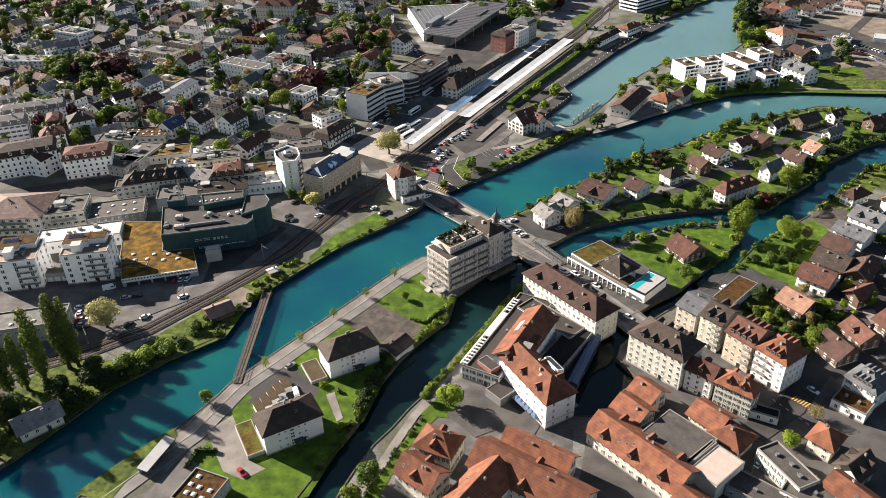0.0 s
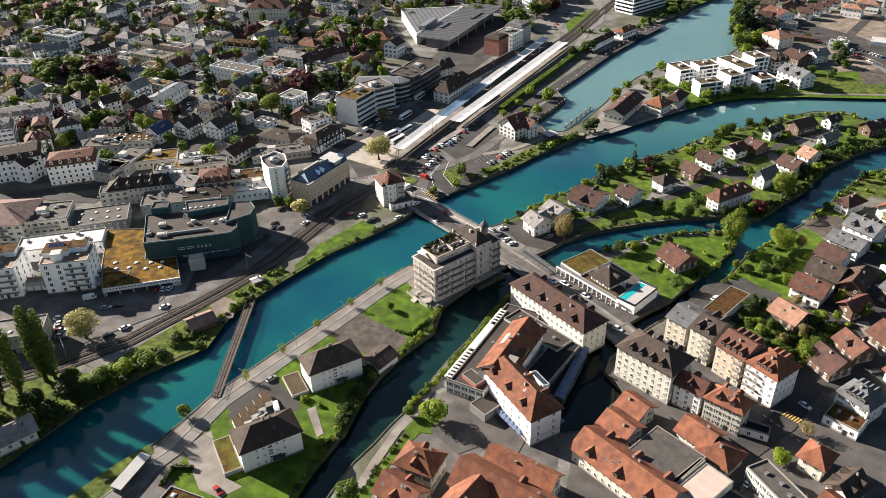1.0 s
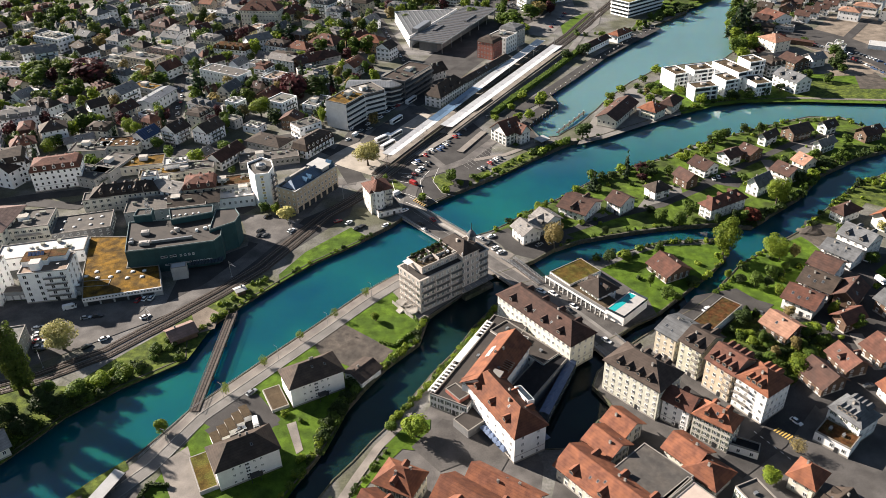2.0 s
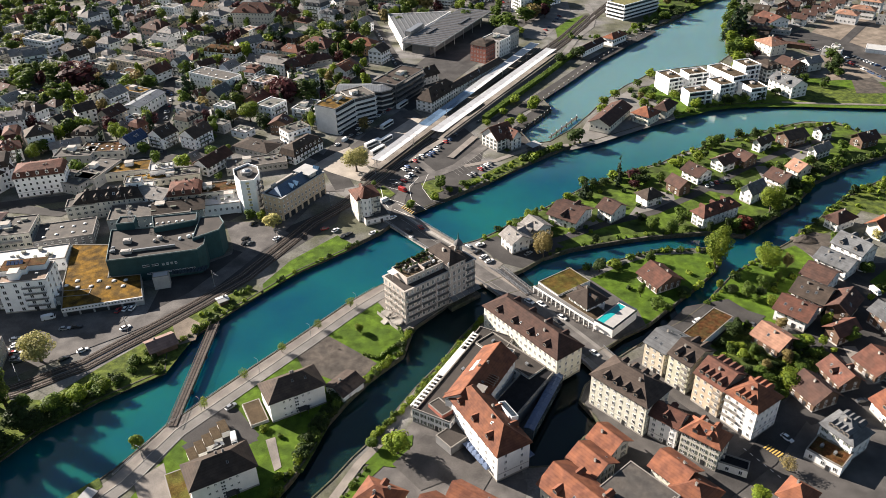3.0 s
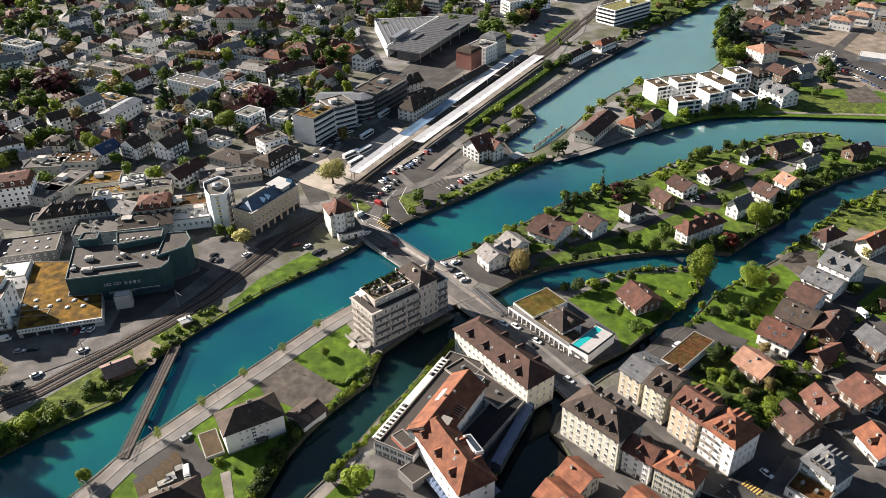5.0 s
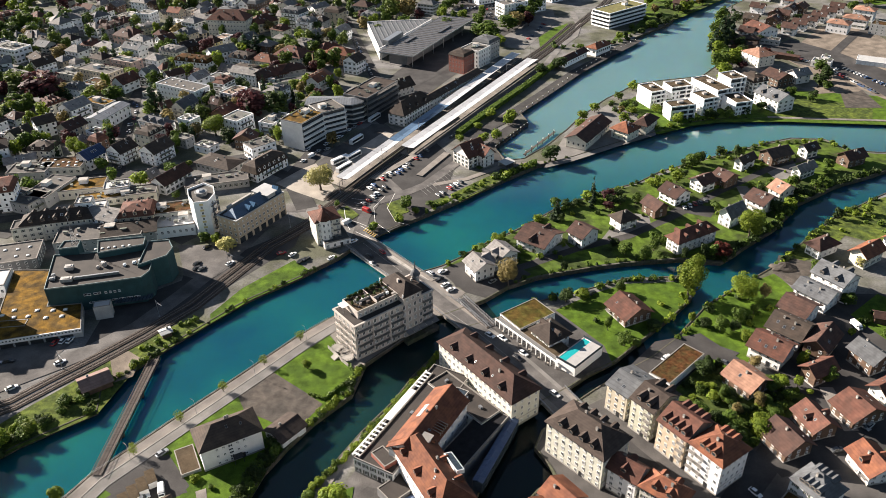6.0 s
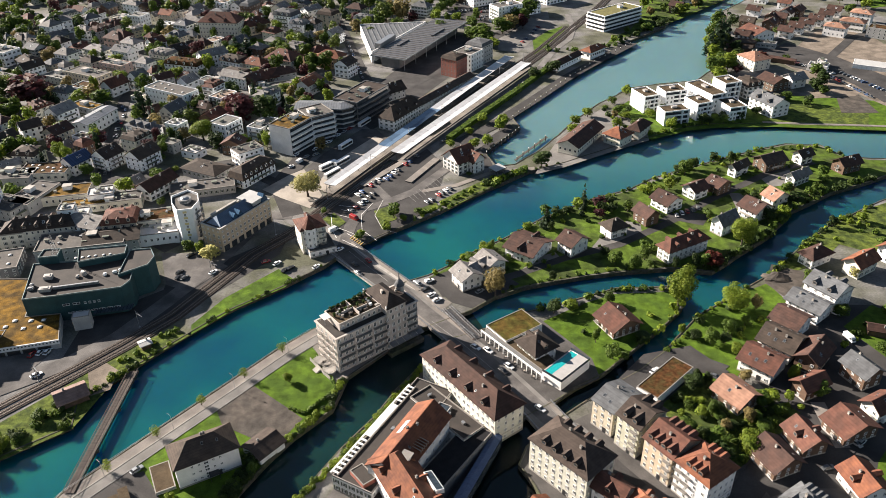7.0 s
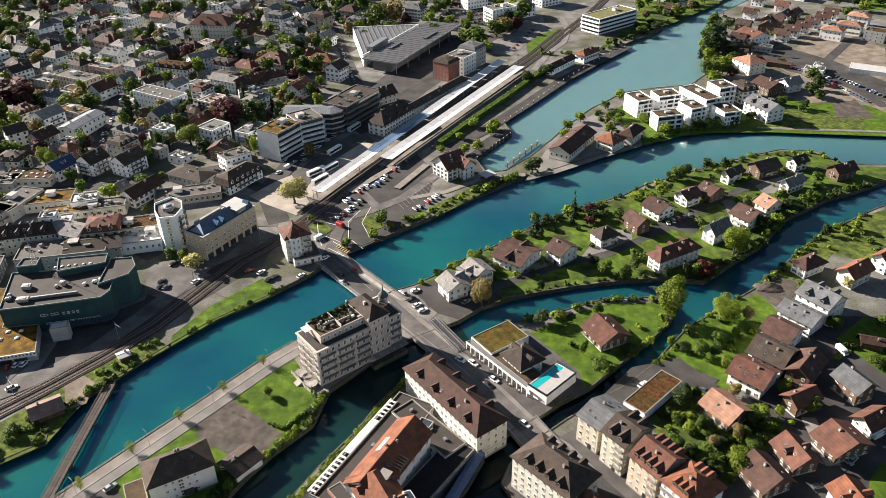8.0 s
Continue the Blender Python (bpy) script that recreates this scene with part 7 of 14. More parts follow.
house(44.5, 553.5, 66, 9, 56, 5.5, "gable", 2.4, "dark", "white")
house(7, 552, 20, 13, 40, 6, "gable", 5, "dark", "grey")
house(-51, 565, 15, 11, 62, 8, "gable", 3.5, "orange", "white")
curved_block([(-50.7, 501.5), (-40.0, 500.4), (-29.3, 500.5), (-20.2, 499.0), (-13.9, 503.1), (-10.7, 512.3)], 15, 13, 4)
house(-10, 525, 36.9, 18.9, 60, 15, "flat", 0, "umber", "smoke", floors=4, bands=(0, 1, 2, 3))
house(-47.6, 473.1, 20.7, 16.3, 59, 17, "flat", 0, "moss", "white", floors=5, bands=(0, 2))
house(-35, 491, 16.4, 17.7, 34, 16, "flat", 0, "gravel", "white", floors=5, bands=(0, 1, 2, 3))
house(51.8, 439.6, 15.5, 15.5, 38, 7.4, "gable", 6.2, "maroon", "white", floors=3, near=1)
house(58.6, 438.6, 14.5, 9.6, -52, 7.2, "gable", 4.6, "maroon", "white", floors=3, near=1, dormers=1)
# ---- north bank, near the tracks ----
cinema()
depot([(-157.6, 330.0), (-137.2, 329.3), (-130.2, 301.6), (-116.5, 303.4), (-110.1, 286.0), (-141.6, 278.5), (-149.5, 300.4)], 4.0)
house(-106.2, 299.6, 7.0, 4.6, 14, 6.3, "flat", 0, "pale", "grey", floors=0)
house(-158.2, 290.2, 20.3, 14.6, 8, 15, "flat", 0, "terrace", "chalk", floors=5, modern=1, near=1, attic=1, gap=4.4, small=1)
house(-186.9, 287.1, 17.5, 17.8, 10, 15, "flat", 0, "terrace", "chalk", floors=5, modern=1, near=1, attic=1, gap=4.4, small=1)
house(-174.4, 317.6, 13.5, 38.6, -78, 6, "flat", 0, "pale", "chalk", floors=1)
house(-165.5, 342.9, 27.3, 17.8, 14, 5, "flat", 0, "gravel", "smoke", domes=8)
house(-190.4, 342.6, 20.2, 18.6, 10, 8, "flat", 0, "gravel", "cream")
house(-213.1, 339.4, 33.4, 27.6, 1, 10, "hip", 5, "rose", "cream", floors=3)
tower([(-89.3, 376.0), (-87.0, 369.0), (-82.6, 361.8), (-75.8, 363.0), (-74.6, 371.0), (-77.0, 378.5), (-83.0, 382.5)], 18.5)
office_block(-58.2, 372.2, 33.9, 12.4, 58.5, 12.6)
corner_house(-20.9, 359.6, 13.2, 13.0, 24, 12.6)
house(-17.0, 356.6, 13.1, 14.0, 24, 3.2, "flat", 0, "gravel", "white", floors=1, near=1)
house(-165.5, 364.5, 14.4, 9, 14, 8.5, "flat", 0, "gravel", "cream", floors=3, near=1)
house(-152.5, 369.0, 34, 12, 12, 9.5, "hip", 4, "dark", "cream", floors=3, dormers=5, near=1, shutters=1, gap=2.3)
house(-174.9, 408.8, 26, 15, 75, 6, "flat", 0, "gravel", "grey", floors=1)
house(-159.5, 412.3, 26, 14, 10, 5, "flat", 0, "moss", "cream", floors=1)
house(-138.0, 407.4, 13, 10, 15, 7, "flat", 0, "pale", "chalk", floors=1)
house(-139.7, 401.6, 34, 9, 12, 4, "flat", 0, "moss", "cream", floors=1)
house(-124.1, 404.6, 16, 11, 12, 5, "flat", 0, "gravel", "cream", floors=1)
house(-87.5, 417.5, 34, 13, 14, 4, "flat", 0, "gravel", "grey", floors=1)
house(-114.8, 373.1, 17, 14, 10, 10, "mansard", 4, "maroon", "beige", floors=3, dormers=3)
house(-129.8, 371.6, 18, 13, -20, 9, "gable", 3, "grey", "chalk", floors=3)
house(-115.3, 361.7, 26, 15, 12, 7, "gable", 2.2, "dark", "grey")
house(-141.7, 377.0, 8, 7, 10, 14, "flat", 0, "pale", "chalk", floors=4)
house(-99.3, 378.6, 22, 12, 12, 8, "flat", 0, "rust", "cream")
house(-96.2, 368.5, 20, 12, 12, 6, "flat", 0, "pale", "chalk", floors=1)
house(-183.1, 397.9, 15, 20, 68, 6, "flat", 0, "gravel", "grey")
house(-141.2, 387.1, 10, 8, 12, 6, "flat", 0, "pale", "chalk", floors=1)
house(-112.1, 417.9, 22, 12, 62, 6, "gable", 4, "brown", "chalk")
house(-128.4, 358.1, 40, 16, 10, 7, "flat", 0, "gravel", "grey")
# ---- town north of the station street ----
# Walls in chalk and many grey roofs, lightened in place of distance haze.
house(-225.2, 452.8, 16, 14, 28, 11, "hip", 4, "dark", "chalk", floors=4, near=1)
house(-222.1, 478.5, 13, 11, 62, 8, "gable", 4, "dark", "cream", floors=3, dormers=1)
house(-208.3, 446.7, 18, 10, 30, 5, "gable", 2.5, "grey", "chalk", floors=1)
house(-198.2, 456.8, 15, 12, -8, 8, "mansard", 3.5, "dark", "cream", floors=3, dormers=2)
house(-214, 494, 13, 11, 42, 9, "gable", 4, "dark", "chalk", floors=3)
house(-193, 486, 15, 13, 62, 9, "gable", 4, "brown", "beige", floors=3, skylights=2)
house(-204, 518, 17, 14, 62, 10, "gable", 4, "grey", "chalk", floors=3, skylights=2)
house(-180, 511, 30, 13, 72, 8, "gable", 1.5, "metal", "chalk")
house(-178, 484, 10, 8, -28, 6, "flat", 0, "dark", "chalk")
house(-193, 530, 22, 10, -28, 8, "flat", 0, "moss", "grey")
house(-167.0, 447.2, 15, 12, 62, 7, "gable", 4, "solar", "chalk")
house(-181.8, 440.6, 27, 15, 2, 5, "flat", 0, "rust", "cream", floors=1, domes=12)
house(-197.0, 434.5, 22, 14, 2, 5, "flat", 0, "gravel", "grey", floors=1)
house(-150.8, 452.7, 14, 13, 62, 8, "gable", 4.5, "dark", "chalk", floors=3, near=1)
house(-130.4, 452.3, 17, 13, 62, 8, "gable", 4.5, "dark", "chalk", floors=3, near=1)
house(-143, 493, 24, 10, -28, 8, "hip", 3, "slate", "chalk", dormers=3)
house(-122, 492, 11, 9, -28, 10, "flat", 0, "pale", "chalk", floors=3)
house(-142, 550, 38, 14, -31, 11, "flat", 0, "gravel", "chalk", floors=3, domes=6)
house(-190, 573, 17, 13, 62, 7, "gable", 5, "maroon", "chalk")
house(-216, 594, 34, 14, -28, 9, "flat", 0, "gravel", "beige", floors=3)
house(-240, 601, 26, 14, -28, 5, "flat", 0, "concrete", "cream")
house(-256, 590, 11, 9, -28, 7, "gable", 3, "maroon", "chalk")
house(-276, 594, 24, 10, -28, 7, "gable", 3, "grey", "chalk")
house(-306, 607, 17, 14, 30, 12, "gable", 4, "grey", "chalk", floors=4)
house(-295, 606, 17, 14, 30, 12, "gable", 4, "grey", "chalk", floors=4)
house(-308, 650, 30, 16, -28, 11, "flat", 0, "concrete", "chalk", floors=3)
house(-274, 627, 15, 12, -28, 8, "hip", 4, "dark", "grey")
house(-254, 646, 16, 12, -28, 8, "hip", 4, "grey", "chalk")
house(-227, 626, 15, 12, -28, 8, "hip", 4, "dark", "cream")
house(-232, 655, 22, 12, -28, 8, "hip", 3.5, "grey", "cream")
house(-224, 688, 17, 12, -28, 9, "hip", 5, "maroon", "rose", floors=3)
house(-209, 650, 19, 12, -28, 8, "gable", 3.5, "slate", "chalk")
house(-205, 618, 24, 11, -28, 8, "flat", 0, "concrete", "rose", floors=3)
house(-177, 585, 12, 10, 62, 9, "gable", 4, "grey", "chalk", floors=3)
house(-183, 620, 14, 11, -28, 8, "hip", 3.5, "grey", "chalk")
house(-150, 611, 30, 12, -20, 9, "mansard", 4, "rust", "chalk", floors=3, dormers=4)
house(-134, 629, 22, 13, 40, 10, "gable", 4, "grey", "chalk", floors=3)
house(-148, 658, 13, 11, -28, 9, "hip", 5, "brown", "yellow", floors=3)
house(-165, 656, 20, 12, 40, 7, "gable", 4, "dark", "wood")
house(-145, 709, 36, 18, -10, 14, "hip", 7, "maroon", "cream", floors=4, dormers=2, near=1)
house(-119, 718, 24, 15, 40, 8, "hip", 6, "maroon", "beige")
house(-178, 712, 16, 14, -28, 11, "hip", 4, "slate", "chalk", floors=3)
house(-194, 716, 12, 10, -28, 10, "flat", 0, "pale", "chalk", floors=3)
house(-115, 619, 20, 12, -28, 8, "mansard", 4, "dark", "chalk", dormers=3)
house(-98, 613, 16, 12, -28, 8, "hip", 4.5, "orange", "beige")
house(-105, 583, 24, 11, -28, 8, "gable", 3.5, "grey", "chalk", floors=3)
house(-91, 582, 20, 13, 62, 7, "gable", 4, "brown", "wood")
house(-123, 583, 20, 10, -28, 5, "flat", 0, "gravel", "chalk", floors=1)
house(-138, 575, 13, 11, 62, 8, "gable", 4, "grey", "chalk")
house(-294, 715, 15, 16, -28, 12, "hip", 4, "grey", "chalk", floors=4)
house(-310, 696, 18, 12, -28, 6, "gable", 3.5, "dark", "chalk")
house(-266, 712, 18, 10, -28, 8, "hip", 3, "grey", "chalk")
house(-250, 762, 24, 10, -28, 4, "flat", 0, "gravel", "cream", floors=1)
house(-255, 501, 14, 12, -28, 8, "mansard", 4, "dark", "chalk", floors=3, dormers=2)
house(-253, 485, 14, 10, -28, 8, "gable", 3, "grey", "chalk")
house(-273, 521, 14, 11, 62, 9, "flat", 0, "pale", "chalk", floors=3)
house(-106, 515, 13, 10, 62, 6, "gable", 3.5, "brown", "wood")
house(-81.5, 467.6, 11, 14, 80, 7, "gable", 3.5, "brown", "wood")
house(-105.1, 464.4, 12, 9, -28, 4, "flat", 0, "pale", "chalk", floors=1)
house(-90.8, 437.9, 26, 15, -28, 5, "hip", 2.5, "dark", "grey", floors=1)
house(-64.0, 433.0, 26, 12, 58, 5, "mansard", 5.5, "dark", "chalk", dormers=6)
house(-71.2, 456.1, 16, 11, 40, 8, "flat", 0, "gravel", "chalk")
house(-323, 587, 40, 13, -8, 8, "flat", 0, "grey", "chalk", floors=3)
house(-308, 532, 17, 12, -28, 8, "hip", 4, "grey", "cream", floors=3)
house(-286, 514, 16, 12, -28, 8, "hip", 4, "dark", "chalk", floors=3)
house(-272, 515, 13, 12, 62, 9, "gable", 4, "grey", "chalk", floors=3)
house(-291, 495, 18, 12, 30, 8, "mansard", 4, "grey", "cream", floors=3, dormers=3)
house(-265.9, 474.3, 42, 13, 20, 10, "mansard", 4, "grey", "chalk", floors=4, dormers=6, near=1)
house(-268.0, 445.5, 24, 14, 20, 12, "mansard", 4.5, "grey", "chalk", floors=4, dormers=4)
house(-237.5, 437.0, 15, 13, 30, 8, "hip", 4.5, "maroon", "chalk", floors=3, dormers=2)
house(-237.0, 401.8, 34, 18, 22, 13, "mansard", 4.5, "dark", "chalk", floors=4, dormers=5, near=1)
house(-199.2, 396.3, 26, 15, 15, 12, "mansard", 4.5, "maroon", "chalk", floors=4, dormers=5, near=1)
house(-226.2, 399.6, 16, 12, 70, 10, "gable", 4, "dark", "chalk", floors=3)
house(-248, 499, 13, 11, -28, 8, "hip", 4, "dark", "chalk")
house(-374, 688, 13, 11, 62, 8, "gable", 4, "rose", "yellow")
house(-357, 725, 14, 12, 40, 9, "gable", 4, "orange", "rose")
house(-408, 739, 16, 12, -28, 8, "hip", 4, "grey", "chalk")
house(-307, 693, 16, 12, -28, 7, "hip", 4, "grey", "chalk")
house(-274, 682, 16, 12, -28, 7, "hip", 4, "dark", "chalk")
house(-297, 731, 26, 15, 30, 11, "hip", 4, "grey", "chalk", floors=3)
house(-266, 713, 15, 11, -28, 7, "hip", 3, "grey", "chalk")
house(-311, 693, 16, 12, -28, 7, "hip", 4, "dark", "chalk")
house(-228, 686, 20, 14, -28, 8, "hip", 5, "brown", "rose")
house(-212, 675, 17, 12, -28, 7, "hip", 4, "grey", "chalk")
house(-279, 634, 17, 12, -28, 7, "hip", 4, "dark", "chalk")
house(-332, 753, 14, 12, -28, 8, "hip", 4, "maroon", "beige")
house(-248, 789, 20, 12, -28, 10, "hip", 3, "grey", "chalk", floors=3)
house(-250, 756, 18, 10, -28, 4, "flat", 0, "gravel", "cream", floors=1)
house(-92, 728, 20, 15, -28, 13, "mansard", 5, "slate", "chalk", floors=4, dormers=3)
house(-79, 713, 15, 11, -28, 9, "mansard", 4, "slate", "chalk", floors=3, dormers=2)
house(-68, 718, 13, 11, -28, 8, "hip", 4.5, "dark", "grey", floors=3)
house(-57, 735, 17, 13, -28, 11, "mansard", 4, "dark", "beige", floors=3)
house(-46, 683, 15, 12, 62, 8, "gable", 4.5, "grey", "chalk", floors=3)
house(-24, 728, 18, 12, -28, 8, "mansard", 4, "slate", "chalk", floors=3, dormers=3)
house(-34, 761, 18, 13, -28, 9, "hip", 4, "brown", "cream", floors=3)
house(-42, 624, 22, 14, -18, 8, "hip", 4.5, "orange", "peach", floors=3)
house(-28, 600, 14, 13, 62, 10, "gable", 4, "dark", "chalk", floors=3, near=1)
house(-52, 573, 17, 14, 62, 7, "gable", 3.5, "peach", "chalk")
house(-77, 621, 26, 18, -28, 9, "hip", 6, "maroon", "cream", floors=3, dormers=3)
house(-74, 592, 20, 14, 30, 7, "hip", 4, "brown", "grey")
house(-95, 610, 16, 12, -28, 8, "hip", 4.5, "orange", "cream")
house(-88, 584, 24, 14, 30, 6, "gable", 5, "maroon", "wood")
house(-107, 591, 20, 12, -28, 8, "mansard", 3, "dark", "chalk", floors=3)
house(-52, 642, 18, 12, 30, 7, "hip", 4, "maroon", "cream")
house(-105, 512, 16, 14, 70, 6, "gable", 4, "maroon", "wood")
house(-77, 574, 36, 8, 20, 4, "flat", 0, "gravel", "cream", floors=1)
house(194, 719, 48, 20, 38, 13, "flat", 0, "mossgreen", "chalk", floors=4, bands=(0, 1, 2, 3))
house(137, 613, 34, 9, 50, 5, "gable", 2.5, "brown", "chalk", floors=1)
house(161, 634, 22, 11, 45, 6, "hip", 3, "orange", "chalk", floors=1)
house(101, 737, 26, 15, 30, 15, "flat", 0, "gravel", "chalk", floors=5)
house(123, 761, 22, 14, 30, 10, "hip", 4, "grey", "chalk", floors=3)
house(81, 796, 24, 14, 30, 11, "hip", 4, "brown", "chalk", floors=3)
house(49, 816, 22, 13, -30, 10, "gable", 4, "grey", "cream", floors=3)
house(26, 763, 18, 12, -30, 9, "hip", 4, "slate", "chalk", floors=3)
house(151, 801, 26, 14, 35, 12, "flat", 0, "concrete", "chalk", floors=4)
house(182, 862, 22, 14, 35, 9, "hip", 4, "brown", "chalk", floors=3)
house(258, 753, 13, 11, -38, 7, "gable", 3.5, "brown", "wood")
house(280, 788, 13, 11, -38, 7, "gable", 3.5, "brown", "chalk")
house(261, 808, 13, 11, -38, 8, "gable", 3.5, "grey", "chalk")
house(288, 664, 13, 11, -38, 6, "gable", 3.5, "brown", "chalk")
house(305, 702, 13, 11, -38, 6, "gable", 3.5, "dark", "wood")
house(323, 737, 13, 11, -38, 6, "gable", 3.5, "brown", "chalk")
house(330, 714, 13, 11, 50, 6, "gable", 3.5, "brown", "wood")
house(346, 781, 13, 11, -38, 6, "gable", 3.5, "brown", "chalk")
house(359, 759, 13, 11, -38, 6, "gable", 3.5, "maroon", "chalk")
house(393, 798, 13, 11, 50, 6, "gable", 3.5, "brown", "chalk")
house(331, 822, 13, 11, -38, 7, "gable", 3.5, "brown", "wood")
# ---- further houses of the town ----
# Chalk walls and paler roofs put the missing far haze into these colours.
house(-132, 519, 16.7, 10.6, 68, 9, "gable", 4.2, "slate", "cream", floors=3)
house(-2, 913, 18, 13, 42, 9, "flat", 0, "gravel", "cream", floors=3, bulk=1)
house(-69, 678, 14.5, 12.8, 57, 7, "gable", 3.6, "grey", "beige")
house(-430, 772, 15, 12, 47, 6, "hip", 3.6, "brown", "chalk", dormers=3, bulk=1)
house(-478, 781, 17, 11, -24, 10, "gable", 3.9, "orange", "wood", floors=3, bulk=1)
house(-230, 1021, 14, 13, 64, 7, "mansard", 3.8, "grey", "chalk", dormers=3, bulk=1)
house(-299, 933, 14, 11, 45, 10, "gable", 3.8, "slate", "chalk", floors=3, bulk=1)
house(-286, 662, 14.3, 12.7, -26, 8, "gable", 3.3, "slate", "cream", floors=3)
house(-235, 842, 14, 12, -32, 10, "gable", 3.4, "brown", "wood", floors=3, bulk=1)
house(-435, 706, 14, 10.8, -30, 10, "flat", 0, "terrace", "rose", floors=3)
house(-30, 1007, 17, 14, 58, 9, "gable", 3.8, "maroon", "chalk", floors=3, bulk=1)
house(-528, 877, 13, 13, 67, 7, "mansard", 3.8, "dark", "rose", dormers=2, bulk=1)
house(68, 980, 18, 10, -28, 8, "hip", 4.4, "slate", "chalk", floors=3, dormers=3, bulk=1)
house(-275, 794, 15, 13.2, 67, 6, "gable", 4, "slate", "wood")
house(-106, 545, 16, 11.5, 60, 8, "flat", 0, "terrace", "chalk", floors=3)
house(-328, 670, 13.4, 11.3, 63, 7, "gable", 3.5, "slate", "chalk")
house(-177, 685, 17, 13, -27, 9, "hip", 4, "slate", "beige", floors=3, dormers=2)
house(-272, 886, 12, 13, 61, 8, "flat", 0, "rust", "cream", floors=3, bulk=1)
house(-157, 580, 13.7, 10.8, 44, 9, "gable", 3.1, "brown", "grey", floors=3)
house(-285, 1031, 16, 11, -33, 10, "flat", 0, "terrace", "chalk", floors=3, bulk=1)
house(-540, 906, 15, 12, 65, 8, "mansard", 3.4, "slate", "chalk", floors=3, bulk=1)
house(-199, 812, 13.5, 10.3, 64, 9, "flat", 0, "rust", "cream", floors=3)
house(-233, 864, 13, 12, -31, 6, "gable", 4.5, "slate", "cream", bulk=1)
house(-188, 664, 13.4, 13.9, 47, 10, "gable", 3.8, "maroon", "chalk", floors=3)
house(-136, 838, 13.6, 12.9, -25, 7, "gable", 3.1, "maroon", "cream")
house(-90, 834, 16.2, 13, -24, 9, "hip", 3.4, "grey", "chalk", floors=3, dormers=2)
house(-252, 669, 14.2, 12.9, -23, 6, "hip", 3.1, "maroon", "chalk", dormers=2)
house(-362, 836, 15, 11, 49, 7, "gable", 3.1, "slate", "cream", bulk=1)
house(-72, 1005, 15, 13, 59, 9, "hip", 3.1, "dark", "beige", floors=3, dormers=2, bulk=1)
house(-328, 617, 17.9, 10.4, 62, 9, "mansard", 3.9, "slate", "cream", floors=3, dormers=3)
house(96, 956, 14, 11, -33, 10, "gable", 3.8, "slate", "chalk", floors=3, bulk=1)
house(-324, 799, 12, 12, -25, 10, "hip", 4, "dark", "beige", floors=3, bulk=1)
house(-460, 894, 18, 13, -28, 7, "gable", 3.9, "dark", "cream", bulk=1)
house(-218, 556, 15.6, 10, -24, 9, "hip", 3.7, "slate", "chalk", floors=3, dormers=3)
house(-359, 750, 17, 10.8, 48, 10, "mansard", 3.5, "maroon", "cream", floors=3, dormers=2)
house(-205, 753, 14.8, 10.6, -25, 9, "gable", 3.9, "orange", "beige", floors=3)
house(-110, 806, 13.1, 13.3, 57, 10, "flat", 0, "concrete", "beige", floors=3)
house(-160, 762, 17.1, 13.7, -22, 7, "mansard", 3.1, "slate", "chalk")
house(-284, 700, 17.7, 10.2, 47, 6, "gable", 4.1, "slate", "beige")
house(-163, 883, 12, 11, 60, 10, "mansard", 3.9, "maroon", "chalk", floors=3, dormers=2, bulk=1)
house(-507, 908, 14, 11, 68, 6, "hip", 3.3, "brown", "beige", dormers=3, bulk=1)
house(-436, 992, 12, 14, -30, 7, "hip", 3.2, "slate", "cream", bulk=1)
house(-276, 911, 16, 11, 44, 7, "mansard", 3.1, "orange", "chalk", bulk=1)
house(-195, 851, 19, 12, 67, 6, "gable", 3.4, "slate", "grey", bulk=1)
house(-221, 716, 18.7, 11.1, 45, 6, "mansard", 3.2, "grey", "beige", dormers=2)
house(-102, 650, 12.7, 13.6, 60, 8, "hip", 3.7, "grey", "wood", floors=3)
house(-69, 493, 19, 10.8, 64, 8, "flat", 0, "concrete", "chalk", floors=3)
house(-318, 507, 15.6, 10.1, 59, 10, "mansard", 3.6, "maroon", "chalk", floors=3)
house(38, 931, 12, 10, 62, 6, "gable", 3.7, "slate", "chalk", bulk=1)
house(28, 908, 14, 10, -31, 6, "mansard", 3.3, "slate", "cream", dormers=2, bulk=1)
house(-306, 859, 13, 10, -23, 6, "hip", 4, "brown", "rose", dormers=2, bulk=1)
house(-449, 862, 14, 11, 59, 10, "gable", 3.9, "maroon", "cream", floors=3, bulk=1)
house(-245.9, 459.0, 18.6, 10.3, -70, 7, "mansard", 4.3, "maroon", "rose")
house(-110, 884, 15, 10, 47, 9, "gable", 3.9, "slate", "beige", floors=3, bulk=1)
house(-358, 664, 12.5, 10.8, 63, 8, "hip", 3.9, "brown", "chalk", floors=3, dormers=2)
house(37, 876, 14, 11, 62, 6, "mansard", 3.5, "dark", "chalk", dormers=3, bulk=1)
house(-244, 573, 17.5, 11.2, 61, 6, "hip", 4, "maroon", "chalk", dormers=2)
house(-498, 1005, 17, 13, -26, 6, "gable", 3.3, "grey", "rose", bulk=1)
house(-93, 671, 16.2, 11.7, -26, 7, "hip", 3.5, "grey", "cream")
house(-409, 824, 18, 12, 57, 7, "gable", 4.2, "maroon", "beige", bulk=1)
house(-238, 891, 13, 11, 62, 9, "gable", 4.4, "grey", "grey", floors=3, bulk=1)
house(-352, 600, 14.7, 10.3, 58, 9, "flat", 0, "concrete", "cream", floors=3)
house(109, 908, 18, 11, 56, 7, "mansard", 4.5, "slate", "chalk", bulk=1)
